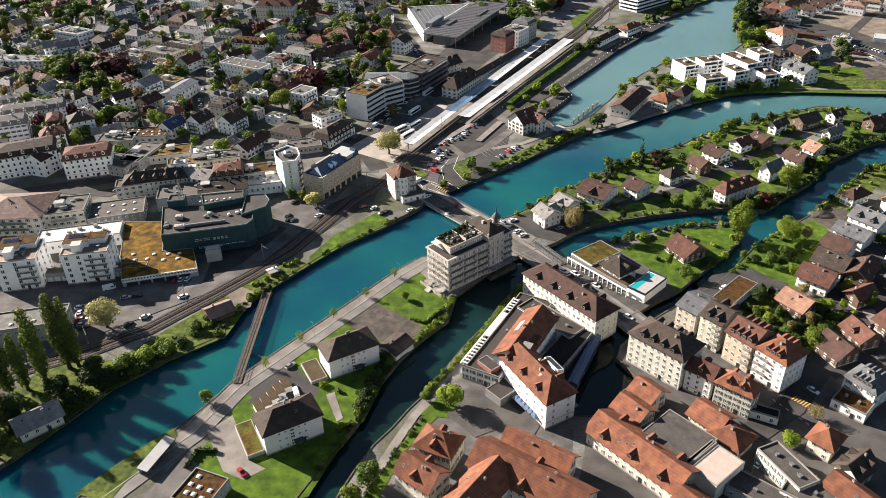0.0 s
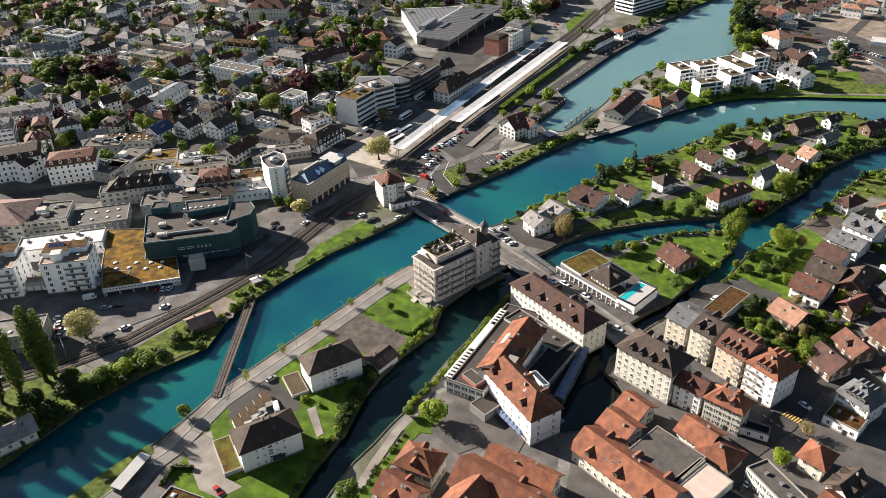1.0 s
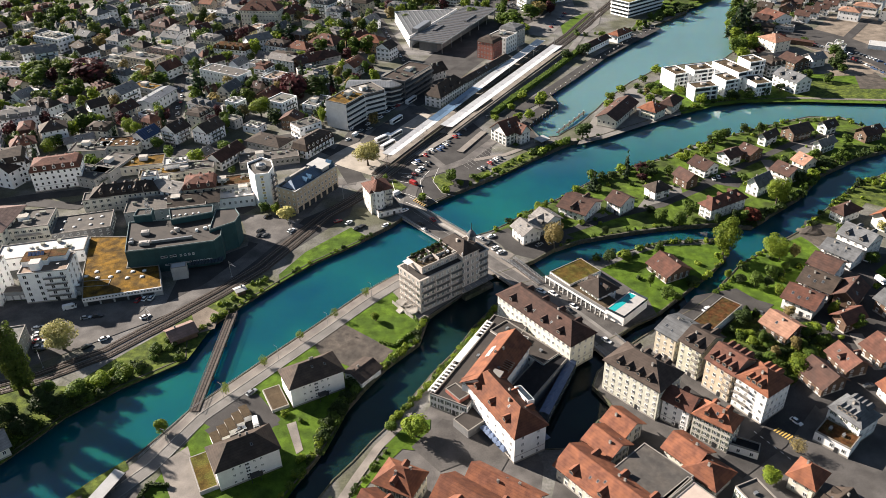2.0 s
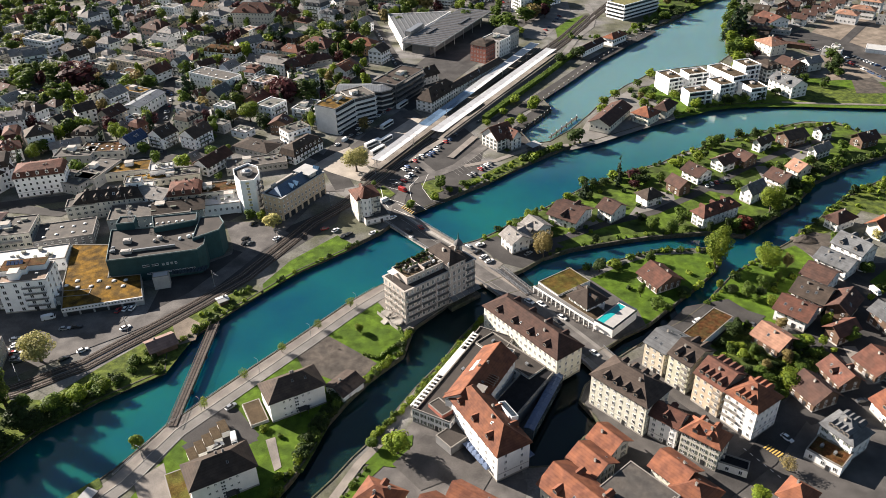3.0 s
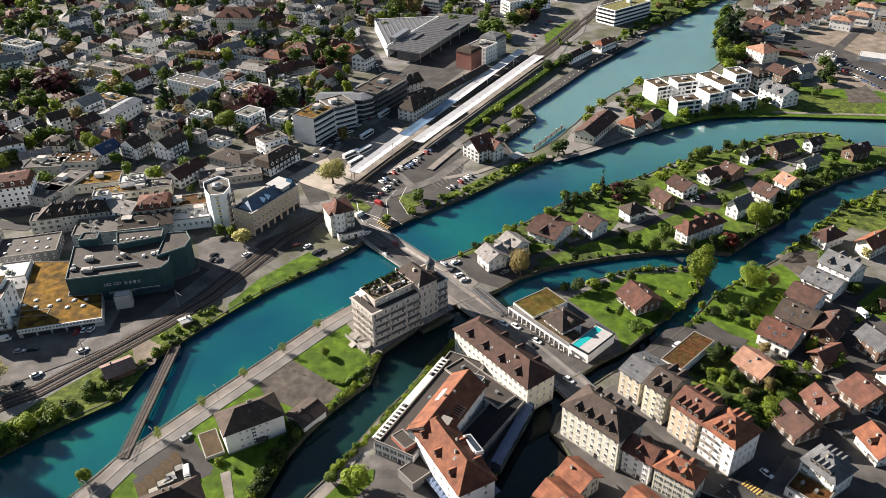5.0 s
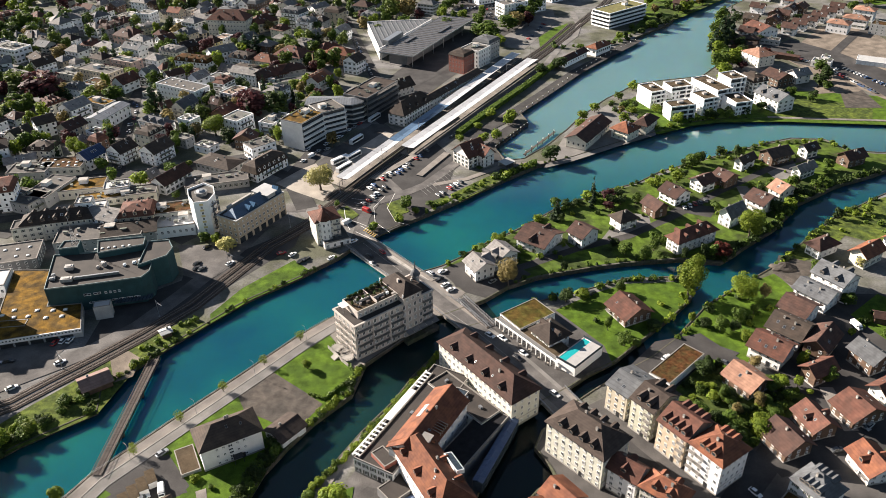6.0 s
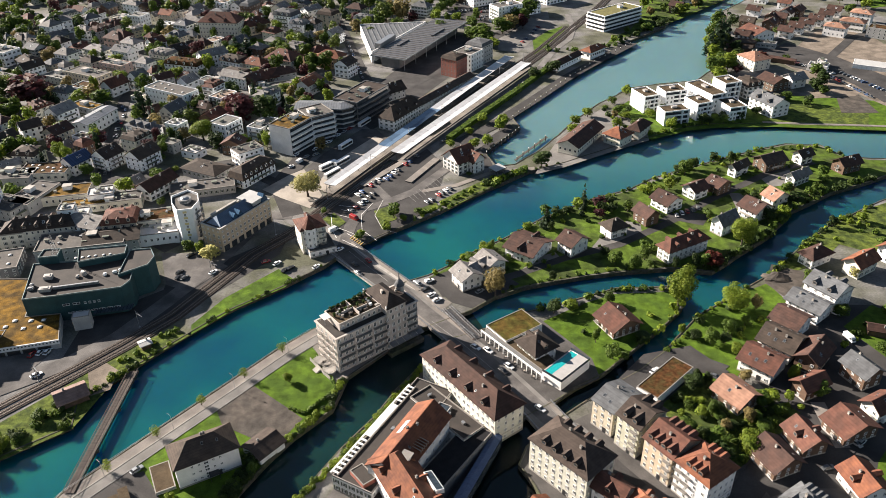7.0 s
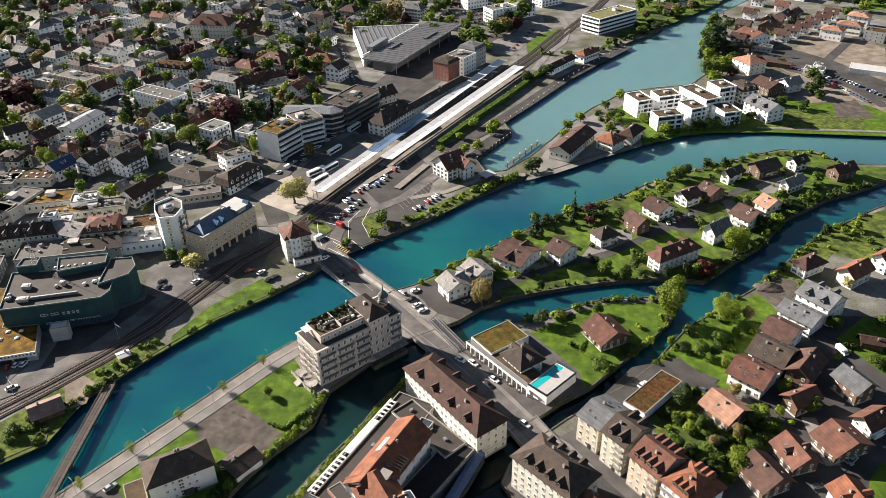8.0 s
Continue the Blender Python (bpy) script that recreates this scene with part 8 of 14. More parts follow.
house(-173, 634, 19, 13.2, -28, 10, "mansard", 3.4, "grey", "cream", floors=3, dormers=3)
house(-120, 932, 16, 10, -24, 6, "hip", 3.3, "brown", "chalk", bulk=1)
house(-560, 1005, 15, 10, 64, 8, "mansard", 4.2, "brown", "chalk", floors=3, dormers=3, bulk=1)
house(-361, 872, 17, 10, 61, 7, "gable", 4.3, "slate", "cream", bulk=1)
house(-73, 651, 17.6, 12.6, 66, 8, "hip", 3, "grey", "beige", floors=3, dormers=3)
house(-351, 552, 17.3, 10.2, 61, 7, "hip", 4.1, "grey", "cream", dormers=3)
house(-226, 943, 18, 10, 63, 9, "hip", 4, "orange", "chalk", floors=3, dormers=3, bulk=1)
house(-453, 791, 14, 12, 64, 8, "hip", 3.9, "dark", "chalk", floors=3, dormers=2, bulk=1)
house(35, 980, 13, 14, -30, 6, "hip", 3.1, "maroon", "cream", bulk=1)
house(-247, 705, 18.9, 11.5, 60, 10, "mansard", 3.6, "brown", "grey", floors=3, dormers=2)
house(-292, 821, 18, 13, 61, 9, "hip", 3.1, "maroon", "cream", floors=3, dormers=3, bulk=1)
house(-87, 789, 13.8, 11.9, -24, 7, "hip", 3.6, "slate", "cream", dormers=3)
house(-374, 591, 13.7, 10.6, -29, 7, "gable", 3.7, "maroon", "chalk")
house(-336, 525, 13.4, 10.8, 67, 7, "hip", 4.4, "maroon", "chalk")
house(75, 873, 14, 13, 60, 7, "hip", 4, "slate", "wood", dormers=2, bulk=1)
house(-92, 493, 15.4, 13.8, 59, 10, "flat", 0, "concrete", "chalk", floors=3)
house(-39, 968, 17, 13, -33, 8, "gable", 3.2, "maroon", "cream", floors=3, bulk=1)
house(-141, 1015, 18, 11, 40, 9, "hip", 4.4, "grey", "chalk", floors=3, bulk=1)
house(79, 905, 15, 13, 64, 6, "flat", 0, "rust", "rose", bulk=1)
house(-138, 802, 16.4, 12.7, -32, 8, "gable", 3.4, "slate", "wood", floors=3)
house(-464, 867, 16, 13, 60, 6, "hip", 3.9, "orange", "cream", dormers=2, bulk=1)
house(-399, 698, 13.5, 11.1, 66, 9, "hip", 3.7, "brown", "wood", floors=3)
house(-289, 543, 12.9, 10.8, -28, 7, "gable", 3.3, "maroon", "beige")
house(120, 858, 17, 11, -32, 7, "mansard", 3.4, "brown", "cream", dormers=2, bulk=1)
house(-317, 1015, 18, 11, 47, 7, "hip", 4, "brown", "cream", dormers=3, bulk=1)
house(-234, 1047, 12, 12, 56, 9, "hip", 4, "grey", "beige", floors=3, bulk=1)
house(-294, 882, 17, 10, -28, 8, "hip", 4.1, "maroon", "wood", floors=3, bulk=1)
house(-104, 764, 15.5, 13.1, 67, 10, "gable", 4.2, "grey", "cream", floors=3)
house(-75, 756, 17.2, 13.2, 44, 10, "gable", 3, "grey", "chalk", floors=3)
house(-400, 668, 17.7, 10.4, 40, 8, "gable", 4.3, "grey", "rose", floors=3)
house(-405, 1022, 18, 12, 66, 7, "mansard", 3.3, "slate", "cream", dormers=2, bulk=1)
house(-431, 738, 17, 12, -27, 8, "gable", 4.4, "maroon", "chalk", floors=3, bulk=1)
house(-349, 949, 13, 10, 58, 7, "mansard", 3.6, "grey", "chalk", bulk=1)
house(-555, 1080, 12, 13, -31, 10, "flat", 0, "terrace", "cream", floors=3, bulk=1)
house(-332, 866, 15, 14, -24, 7, "mansard", 4.4, "maroon", "chalk", dormers=2, bulk=1)
house(-478, 826, 12, 13, -22, 8, "gable", 3.1, "slate", "grey", floors=3, bulk=1)
house(-269, 834, 13, 12, 57, 7, "gable", 3.9, "grey", "chalk", bulk=1)
house(-460, 983, 17, 10, 41, 7, "hip", 4.4, "brown", "chalk", bulk=1)
house(-109, 970, 15, 10, -33, 6, "gable", 3.7, "maroon", "chalk", bulk=1)
house(-368, 1060, 16, 12, 65, 8, "gable", 3.6, "grey", "cream", floors=3, bulk=1)
house(-27, 890, 13, 11, 63, 9, "gable", 3, "maroon", "cream", floors=3, bulk=1)
house(-321, 905, 17, 13, 39, 8, "gable", 4, "grey", "chalk", floors=3, bulk=1)
house(-323, 553, 15.1, 13.2, -32, 8, "mansard", 4.5, "brown", "grey", floors=3, dormers=2)
house(-246, 729, 18.8, 13, -31, 8, "hip", 3.3, "maroon", "cream", floors=3, dormers=2)
house(-141, 741, 15.8, 14, -34, 9, "mansard", 4, "maroon", "beige", floors=3)
house(-63, 1028, 18, 13, -32, 7, "hip", 3.7, "maroon", "cream", dormers=3, bulk=1)
house(-501, 958, 12, 10, 66, 6, "gable", 3.2, "brown", "chalk", bulk=1)
house(-382, 731, 13.7, 11.8, 62, 7, "hip", 3.9, "grey", "grey", dormers=3)
house(-513, 840, 13, 11, 64, 10, "hip", 3.7, "orange", "cream", floors=3, bulk=1)
house(-534, 950, 14, 14, 44, 9, "mansard", 3.1, "grey", "chalk", floors=3, dormers=3, bulk=1)
house(-55, 846, 18, 10.8, -24, 6, "mansard", 4.3, "orange", "chalk")
house(-274, 750, 15.6, 11.4, 44, 8, "hip", 3.6, "slate", "chalk", floors=3)
house(-362, 616, 15, 10, 41, 10, "mansard", 3.8, "maroon", "cream", floors=3, dormers=2)
house(-349, 574, 12.4, 11.4, -32, 9, "hip", 3.7, "slate", "beige", floors=3)
house(-454, 949, 16, 11, -32, 10, "mansard", 3.3, "maroon", "grey", floors=3, bulk=1)
house(-420, 957, 18, 11, -25, 6, "gable", 3.1, "grey", "cream", bulk=1)
house(-388, 620, 17.6, 11, -33, 9, "flat", 0, "concrete", "chalk", floors=3)
house(-223, 903, 14, 14, 60, 7, "mansard", 3.9, "dark", "chalk", dormers=3, bulk=1)
house(-281, 1056, 15, 14, 67, 7, "hip", 3.4, "slate", "chalk", dormers=3, bulk=1)
house(-303, 836, 14, 13, -24, 7, "mansard", 3.4, "maroon", "beige", bulk=1)
house(-310, 1058, 14, 12, 41, 8, "gable", 3.7, "grey", "chalk", floors=3, bulk=1)
house(-171, 919, 19, 11, 43, 7, "mansard", 3.9, "slate", "chalk", dormers=2, bulk=1)
house(-402, 926, 15, 12, -25, 10, "gable", 3.6, "maroon", "cream", floors=3, bulk=1)
house(-91, 1036, 16, 12, 44, 8, "hip", 4.2, "brown", "chalk", floors=3, dormers=3, bulk=1)
house(-456, 923, 18, 11, 65, 7, "mansard", 3.5, "dark", "chalk", bulk=1)
house(-132, 990, 14, 12, -27, 9, "gable", 3.8, "grey", "rose", floors=3, bulk=1)
house(-145, 680, 13.6, 10.8, 59, 6, "flat", 0, "terrace", "chalk")
house(-231, 978, 15, 11, -33, 7, "hip", 4.3, "grey", "cream", bulk=1)
house(-213, 796, 15.1, 11.4, -24, 7, "hip", 3.3, "orange", "chalk", dormers=2)
house(-389, 1075, 15, 12, -24, 7, "gable", 4.4, "brown", "chalk", bulk=1)
house(-265, 610, 17.4, 10.1, 57, 9, "gable", 4.3, "dark", "chalk", floors=3)
house(-275, 967, 17, 12, -29, 8, "mansard", 3.9, "slate", "cream", floors=3, dormers=3, bulk=1)
house(-584, 1024, 14, 10, 60, 10, "gable", 3.5, "grey", "chalk", floors=3, bulk=1)
house(-135, 777, 18.1, 11.3, 64, 10, "mansard", 3.9, "slate", "wood", floors=3)
house(-325, 724, 12.2, 13.3, -26, 6, "hip", 3.4, "slate", "cream")
house(-120, 661, 16, 10.5, 62, 10, "gable", 4.1, "slate", "cream", floors=3)
house(-116, 560, 14.3, 10.6, 67, 10, "hip", 3.2, "maroon", "chalk", floors=3, dormers=3)
house(-76, 892, 13, 11, 42, 8, "hip", 3.6, "grey", "cream", floors=3, dormers=2, bulk=1)
house(-204, 875, 18, 12, -31, 7, "flat", 0, "gravel", "chalk", bulk=1)
house(-439, 1017, 17, 13, -27, 9, "hip", 3.8, "slate", "beige", floors=3, dormers=2, bulk=1)
house(-375, 851, 16, 10, -22, 7, "hip", 3.8, "grey", "rose", bulk=1)
house(-241, 512, 13.3, 10.6, -29, 6, "hip", 3.2, "brown", "chalk")
house(-343, 682, 18.6, 11.3, 57, 6, "flat", 0, "gravel", "cream")
house(-154, 851, 16, 14, 62, 6, "gable", 3.2, "grey", "cream", bulk=1)
house(-76, 543, 16.9, 11.8, 60, 9, "hip", 3.1, "grey", "chalk", floors=3, dormers=2)
house(-576, 948, 18, 12, 57, 6, "hip", 3.9, "slate", "cream", dormers=2, bulk=1)
house(-643, 1082, 19, 14, 63, 10, "gable", 3.9, "maroon", "chalk", floors=3, bulk=1)
house(-423, 1031, 12, 13, 43, 10, "gable", 4.2, "maroon", "chalk", floors=3, bulk=1)
house(-73, 984, 13, 10, 51, 7, "gable", 3.3, "brown", "chalk", bulk=1)
house(-307, 483, 16.2, 12.2, -70, 7, "gable", 4.5, "dark", "beige")
house(131, 925, 12, 10, 58, 9, "gable", 4.5, "dark", "rose", floors=3, bulk=1)
house(-336, 916, 15, 11, 58, 7, "mansard", 3.9, "grey", "grey", dormers=3, bulk=1)
house(-410, 709, 14.9, 12.4, 60, 7, "gable", 3.3, "slate", "cream")
house(11, 883, 18, 10, -24, 10, "gable", 3.1, "dark", "beige", floors=3, bulk=1)
house(-173, 728, 18.9, 10.8, -26, 9, "gable", 3.6, "grey", "chalk", floors=3)
house(-374, 637, 17.5, 12, 48, 10, "gable", 3.7, "dark", "chalk", floors=3)
house(-140, 914, 18, 10, 60, 6, "flat", 0, "concrete", "beige", bulk=1)
house(-117, 776, 18.6, 10.2, 60, 6, "flat", 0, "terrace", "chalk")
house(-486, 940, 13, 13, -29, 8, "mansard", 4.2, "dark", "cream", floors=3, dormers=2, bulk=1)
house(85, 995, 15, 11, -30, 8, "hip", 4.4, "grey", "cream", floors=3, dormers=2, bulk=1)
house(-165, 829, 19, 11.9, 51, 10, "gable", 3.5, "grey", "chalk", floors=3)
house(-465, 752, 14, 11, -27, 8, "flat", 0, "gravel", "cream", floors=3, bulk=1)
house(-513, 947, 14, 11, -29, 7, "hip", 4.3, "orange", "beige", bulk=1)
house(-466, 1021, 16, 13, -24, 10, "gable", 4.2, "slate", "cream", floors=3, bulk=1)
house(-182, 759, 17.2, 10.6, 60, 7, "hip", 3.5, "grey", "rose")
house(130, 955, 14, 13, 58, 6, "flat", 0, "gravel", "cream", bulk=1)
house(63, 1016, 18, 12, -27, 8, "gable", 3.3, "dark", "beige", floors=3, bulk=1)
house(138, 980, 12, 13, -28, 6, "hip", 4.5, "maroon", "grey", dormers=2, bulk=1)
house(-264.2, 418.2, 15.9, 14.0, 20, 9, "hip", 3.4, "grey", "chalk", floors=3, dormers=2)
house(43, 894, 16, 12, -28, 10, "mansard", 3.7, "slate", "chalk", floors=3, dormers=2, bulk=1)
house(-472, 797, 13, 12, -33, 9, "gable", 3.6, "grey", "wood", floors=3, bulk=1)
house(-526, 1046, 18, 13, 41, 10, "gable", 3.7, "grey", "chalk", floors=3, bulk=1)
house(-27, 921, 18, 13, 48, 7, "gable", 3.6, "maroon", "cream", bulk=1)
house(-128, 857, 17, 11, -34, 10, "flat", 0, "terrace", "chalk", floors=3, bulk=1)
house(-230, 782, 18.7, 11, 56, 10, "gable", 3.2, "brown", "wood", floors=3)
house(-361, 998, 17, 10, 66, 8, "mansard", 3.4, "maroon", "chalk", floors=3, dormers=2, bulk=1)
house(-189, 977, 15, 11, 64, 9, "hip", 3.8, "dark", "chalk", floors=3, dormers=3, bulk=1)
house(-420, 850, 15, 13, 66, 8, "hip", 3.3, "brown", "chalk", floors=3, bulk=1)
house(-245, 829, 15, 12, -28, 10, "mansard", 3.5, "grey", "chalk", floors=3, bulk=1)
house(-300, 990, 13, 11, -29, 10, "gable", 3.8, "brown", "cream", floors=3, bulk=1)
house(-393, 840, 15, 11, 57, 7, "hip", 3.9, "slate", "chalk", bulk=1)
house(46, 917, 16, 12, 46, 9, "gable", 3.1, "dark", "chalk", floors=3, bulk=1)
house(-74, 940, 13, 12, 46, 7, "hip", 3.8, "slate", "cream", dormers=2, bulk=1)
house(-506, 1024, 14, 12, 45, 6, "hip", 3, "brown", "cream", bulk=1)
house(-446, 726, 14, 12, 61, 6, "gable", 4.2, "grey", "cream", bulk=1)
house(-349, 893, 13, 11, 68, 10, "mansard", 3.4, "maroon", "chalk", floors=3, bulk=1)
house(-564, 981, 13, 11, 58, 7, "gable", 3.5, "grey", "wood", bulk=1)
house(145, 996, 18, 14, -26, 8, "gable", 4.1, "maroon", "chalk", floors=3, bulk=1)
house(-224, 817, 16.2, 12.7, 66, 9, "mansard", 3.5, "brown", "chalk", floors=3, dormers=3)
house(-296.9, 455.7, 16.7, 12.7, -70, 6, "hip", 3.2, "grey", "chalk")
house(-304, 767, 17.2, 12.1, 62, 8, "mansard", 3.2, "slate", "cream", floors=3)
house(32, 860, 17.3, 12.8, -28, 8, "gable", 3.3, "grey", "chalk", floors=3)
house(-355, 697, 14.3, 11.2, -25, 9, "flat", 0, "gravel", "grey", floors=3)
house(-246, 988, 14, 10, -29, 6, "gable", 3.5, "slate", "chalk", bulk=1)
house(-502, 871, 16, 12, 43, 8, "hip", 3.9, "slate", "chalk", floors=3, bulk=1)
house(-421, 1055, 17, 12, 64, 6, "flat", 0, "gravel", "chalk", bulk=1)
house(-462, 843, 18, 12, -34, 7, "flat", 0, "gravel", "cream", bulk=1)
house(-274, 990, 15, 13, 44, 9, "mansard", 4.1, "grey", "chalk", floors=3, dormers=3, bulk=1)
house(-256, 626, 12.2, 12.2, 60, 7, "hip", 3, "slate", "beige")
house(-208, 919, 15, 10, -27, 9, "mansard", 3.2, "grey", "grey", floors=3, bulk=1)
house(-225, 531, 15.7, 12.5, 59, 8, "hip", 3.6, "maroon", "cream", floors=3, dormers=3)
house(-313, 948, 18, 11, 41, 9, "hip", 4.2, "dark", "chalk", floors=3, dormers=3, bulk=1)
house(1, 990, 17, 10, -25, 6, "flat", 0, "rust", "chalk", bulk=1)
house(-618, 1070, 13, 12, -25, 8, "flat", 0, "gravel", "rose", floors=3, bulk=1)
house(-610, 1013, 17, 10, -25, 8, "mansard", 3.6, "brown", "chalk", floors=3, dormers=3, bulk=1)
house(-383, 710, 12.7, 13.1, -32, 7, "hip", 3.6, "slate", "cream", dormers=3)
house(30, 954, 16, 13, 57, 8, "mansard", 4.3, "brown", "chalk", floors=3, dormers=2, bulk=1)
house(90, 929, 16, 13, 56, 7, "mansard", 3.5, "orange", "chalk", bulk=1)
house(-105, 947, 14, 10, 49, 10, "hip", 3.6, "maroon", "wood", floors=3, bulk=1)
house(-624, 1053, 13, 10, 58, 10, "gable", 3.7, "maroon", "beige", floors=3, bulk=1)
house(-287, 952, 16, 13, 64, 8, "hip", 3.8, "dark", "beige", floors=3, bulk=1)
house(-298, 785, 13.8, 10.2, -25, 6, "gable", 3.8, "maroon", "chalk")
house(-477, 919, 15, 14, -23, 6, "gable", 4.1, "orange", "chalk", bulk=1)
house(-53, 877, 13, 10, 59, 7, "hip", 4.5, "maroon", "chalk", dormers=3, bulk=1)
house(-99, 693, 15.7, 12.1, -32, 8, "hip", 3.5, "maroon", "cream", floors=3, dormers=3)
house(-187, 781, 12.6, 11.5, 62, 6, "gable", 4, "grey", "chalk")
house(-418, 975, 14, 14, -33, 6, "gable", 3.1, "slate", "chalk", bulk=1)
house(-579, 1062, 15, 10, 59, 6, "flat", 0, "concrete", "cream", bulk=1)
house(-420, 686, 15, 10.8, 57, 10, "flat", 0, "gravel", "chalk", floors=3)
house(-43, 907, 12, 10, -25, 7, "gable", 3.8, "dark", "chalk", bulk=1)
house(-95, 861, 14, 12, -25, 6, "hip", 3.8, "grey", "chalk", dormers=2, bulk=1)
house(-11, 868, 16, 12, 58, 9, "flat", 0, "concrete", "beige", floors=3, bulk=1)
house(-264, 813, 17, 12, 57, 10, "mansard", 3.1, "maroon", "cream", floors=3, bulk=1)
house(-400, 644, 18.3, 10.9, 46, 6, "mansard", 4.2, "grey", "grey", dormers=3)
house(-164, 798, 15.1, 10, 65, 8, "flat", 0, "terrace", "chalk", floors=3)
house(-607, 1048, 14, 12, -32, 6, "hip", 4.4, "grey", "chalk", bulk=1)
house(-207, 944, 15, 12, -28, 6, "hip", 3.2, "grey", "chalk", bulk=1)
house(69, 848, 17.5, 12.9, -31, 8, "gable", 4.2, "brown", "chalk", floors=3)
house(-117, 831, 18.9, 11.1, 41, 7, "gable", 3.4, "grey", "chalk")
house(-12, 1001, 18, 10, 59, 7, "hip", 3.2, "slate", "chalk", dormers=2, bulk=1)
house(-518, 973, 15, 12, 50, 7, "gable", 4.5, "slate", "chalk", bulk=1)
house(59, 964, 14, 14, -31, 9, "hip", 3, "slate", "cream", floors=3, bulk=1)
house(95, 874, 16, 14, 59, 7, "flat", 0, "gravel", "grey", bulk=1)
house(-200, 896, 13, 14, 66, 7, "flat", 0, "gravel", "rose", bulk=1)
house(-140.3, 472.6, 14.2, 12.3, 63, 10, "mansard", 3.1, "dark", "cream", floors=3, dormers=3)
house(-212, 572, 12.4, 12.6, 64, 7, "flat", 0, "rust", "chalk")
house(-299, 969, 14, 11, 61, 9, "gable", 3.5, "grey", "chalk", floors=3, bulk=1)
house(-342, 1069, 18, 11, 68, 8, "flat", 0, "gravel", "chalk", floors=3, bulk=1)
house(-148, 787, 12.9, 12.7, 63, 7, "gable", 4.3, "grey", "chalk")
house(-72, 963, 18, 14, -24, 10, "mansard", 4, "maroon", "chalk", floors=3, dormers=3, bulk=1)
house(-230, 748, 15.2, 13.3, -23, 10, "flat", 0, "concrete", "chalk", floors=3)
house(-383, 1032, 13, 10, 65, 6, "hip", 3.1, "slate", "rose", dormers=2, bulk=1)
house(-522, 927, 15, 13, -27, 9, "hip", 3.5, "slate", "rose", floors=3, bulk=1)
house(-570, 1037, 16, 12, 65, 8, "hip", 4.3, "orange", "chalk", floors=3, bulk=1)
house(-250, 872, 16, 11, 68, 7, "flat", 0, "gravel", "grey", bulk=1)
house(-292, 1005, 15, 12, 64, 10, "hip", 3.9, "grey", "chalk", floors=3, bulk=1)
house(-603, 1081, 15, 11, -34, 6, "hip", 4.3, "slate", "chalk", bulk=1)
house(-344, 996, 9, 8, -32, 6, "hip", 3.7, "maroon", "chalk", bulk=1)
house(-345, 653, 10, 8.4, 62, 3.5, "gable", 3.6, "grey", "chalk", floors=1)
house(50, 871, 8, 8, 56, 6, "hip", 4.3, "grey", "cream", bulk=1)
house(-321, 1033, 9, 7, 68, 3.5, "gable", 4.5, "grey", "chalk", floors=1, bulk=1)
house(-147, 524, 8.6, 7.4, 45, 5, "gable", 4.4, "brown", "cream")
house(-336, 702, 8.7, 8.2, -29, 6, "hip", 3.7, "grey", "chalk")
house(10, 1002, 9, 8, 47, 6, "flat", 0, "concrete", "chalk", bulk=1)
house(66, 894, 8, 7, 62, 3.5, "hip", 3.8, "maroon", "chalk", floors=1, bulk=1)
house(-304, 1038, 11, 9, -23, 6, "flat", 0, "gravel", "chalk", bulk=1)
house(-480, 872, 11, 9, 61, 3.5, "gable", 3.6, "slate", "cream", floors=1, bulk=1)
house(-548, 1021, 12, 8, -31, 3.5, "flat", 0, "gravel", "cream", floors=1, bulk=1)
house(124, 901, 12, 8, -23, 5, "gable", 3.1, "dark", "chalk", bulk=1)
house(-114, 528, 8.5, 7.9, -30, 6, "gable", 4.2, "brown", "beige")
house(-126.2, 425.4, 8.0, 8.5, 59, 3.5, "gable", 3.5, "grey", "rose", floors=1)
house(-119.9, 471.8, 9.5, 7.3, -32, 6, "flat", 0, "concrete", "grey")
house(-168, 559, 8.3, 9.4, -27, 3.5, "flat", 0, "concrete", "cream", floors=1)
house(-107, 747, 8.4, 9.5, -26, 5, "gable", 4.1, "grey", "cream")
house(-384, 949, 11, 8, -22, 3.5, "gable", 3.1, "grey", "beige", floors=1, bulk=1)
house(-310, 564, 12, 9.4, -26, 5, "gable", 4.2, "maroon", "chalk")
house(-220, 763, 9.5, 8.2, 60, 5, "gable", 3.6, "slate", "cream")
house(-481, 1076, 11, 8, 61, 3.5, "hip", 3.5, "slate", "cream", floors=1, bulk=1)
house(-465, 1043, 9, 9, 65, 6, "hip", 3.2, "grey", "chalk", bulk=1)
house(-202, 694, 10.5, 9.2, 67, 6, "hip", 3.4, "maroon", "chalk")
house(-397, 748, 10, 7, -33, 5, "hip", 3.5, "grey", "beige", bulk=1)
house(-347, 631, 11.9, 9.2, 66, 5, "flat", 0, "concrete", "cream")
house(-429, 936, 8, 8, 48, 6, "hip", 4.2, "dark", "chalk", bulk=1)
house(-329, 888, 9, 8, 62, 6, "gable", 3.6, "grey", "beige", bulk=1)
house(-448, 745, 8, 7, -33, 6, "hip", 4, "orange", "cream", bulk=1)
house(-158, 977, 8, 7, -30, 6, "gable", 4.3, "slate", "cream", bulk=1)
house(-126, 758, 10.9, 7.2, -26, 5, "hip", 3.8, "maroon", "chalk")
house(107, 997, 11, 7, -30, 6, "gable", 4.4, "grey", "beige", bulk=1)
house(-494, 984, 8, 9, 43, 5, "flat", 0, "gravel", "cream", bulk=1)
house(-197, 770, 9, 7.8, 64, 6, "flat", 0, "gravel", "cream")
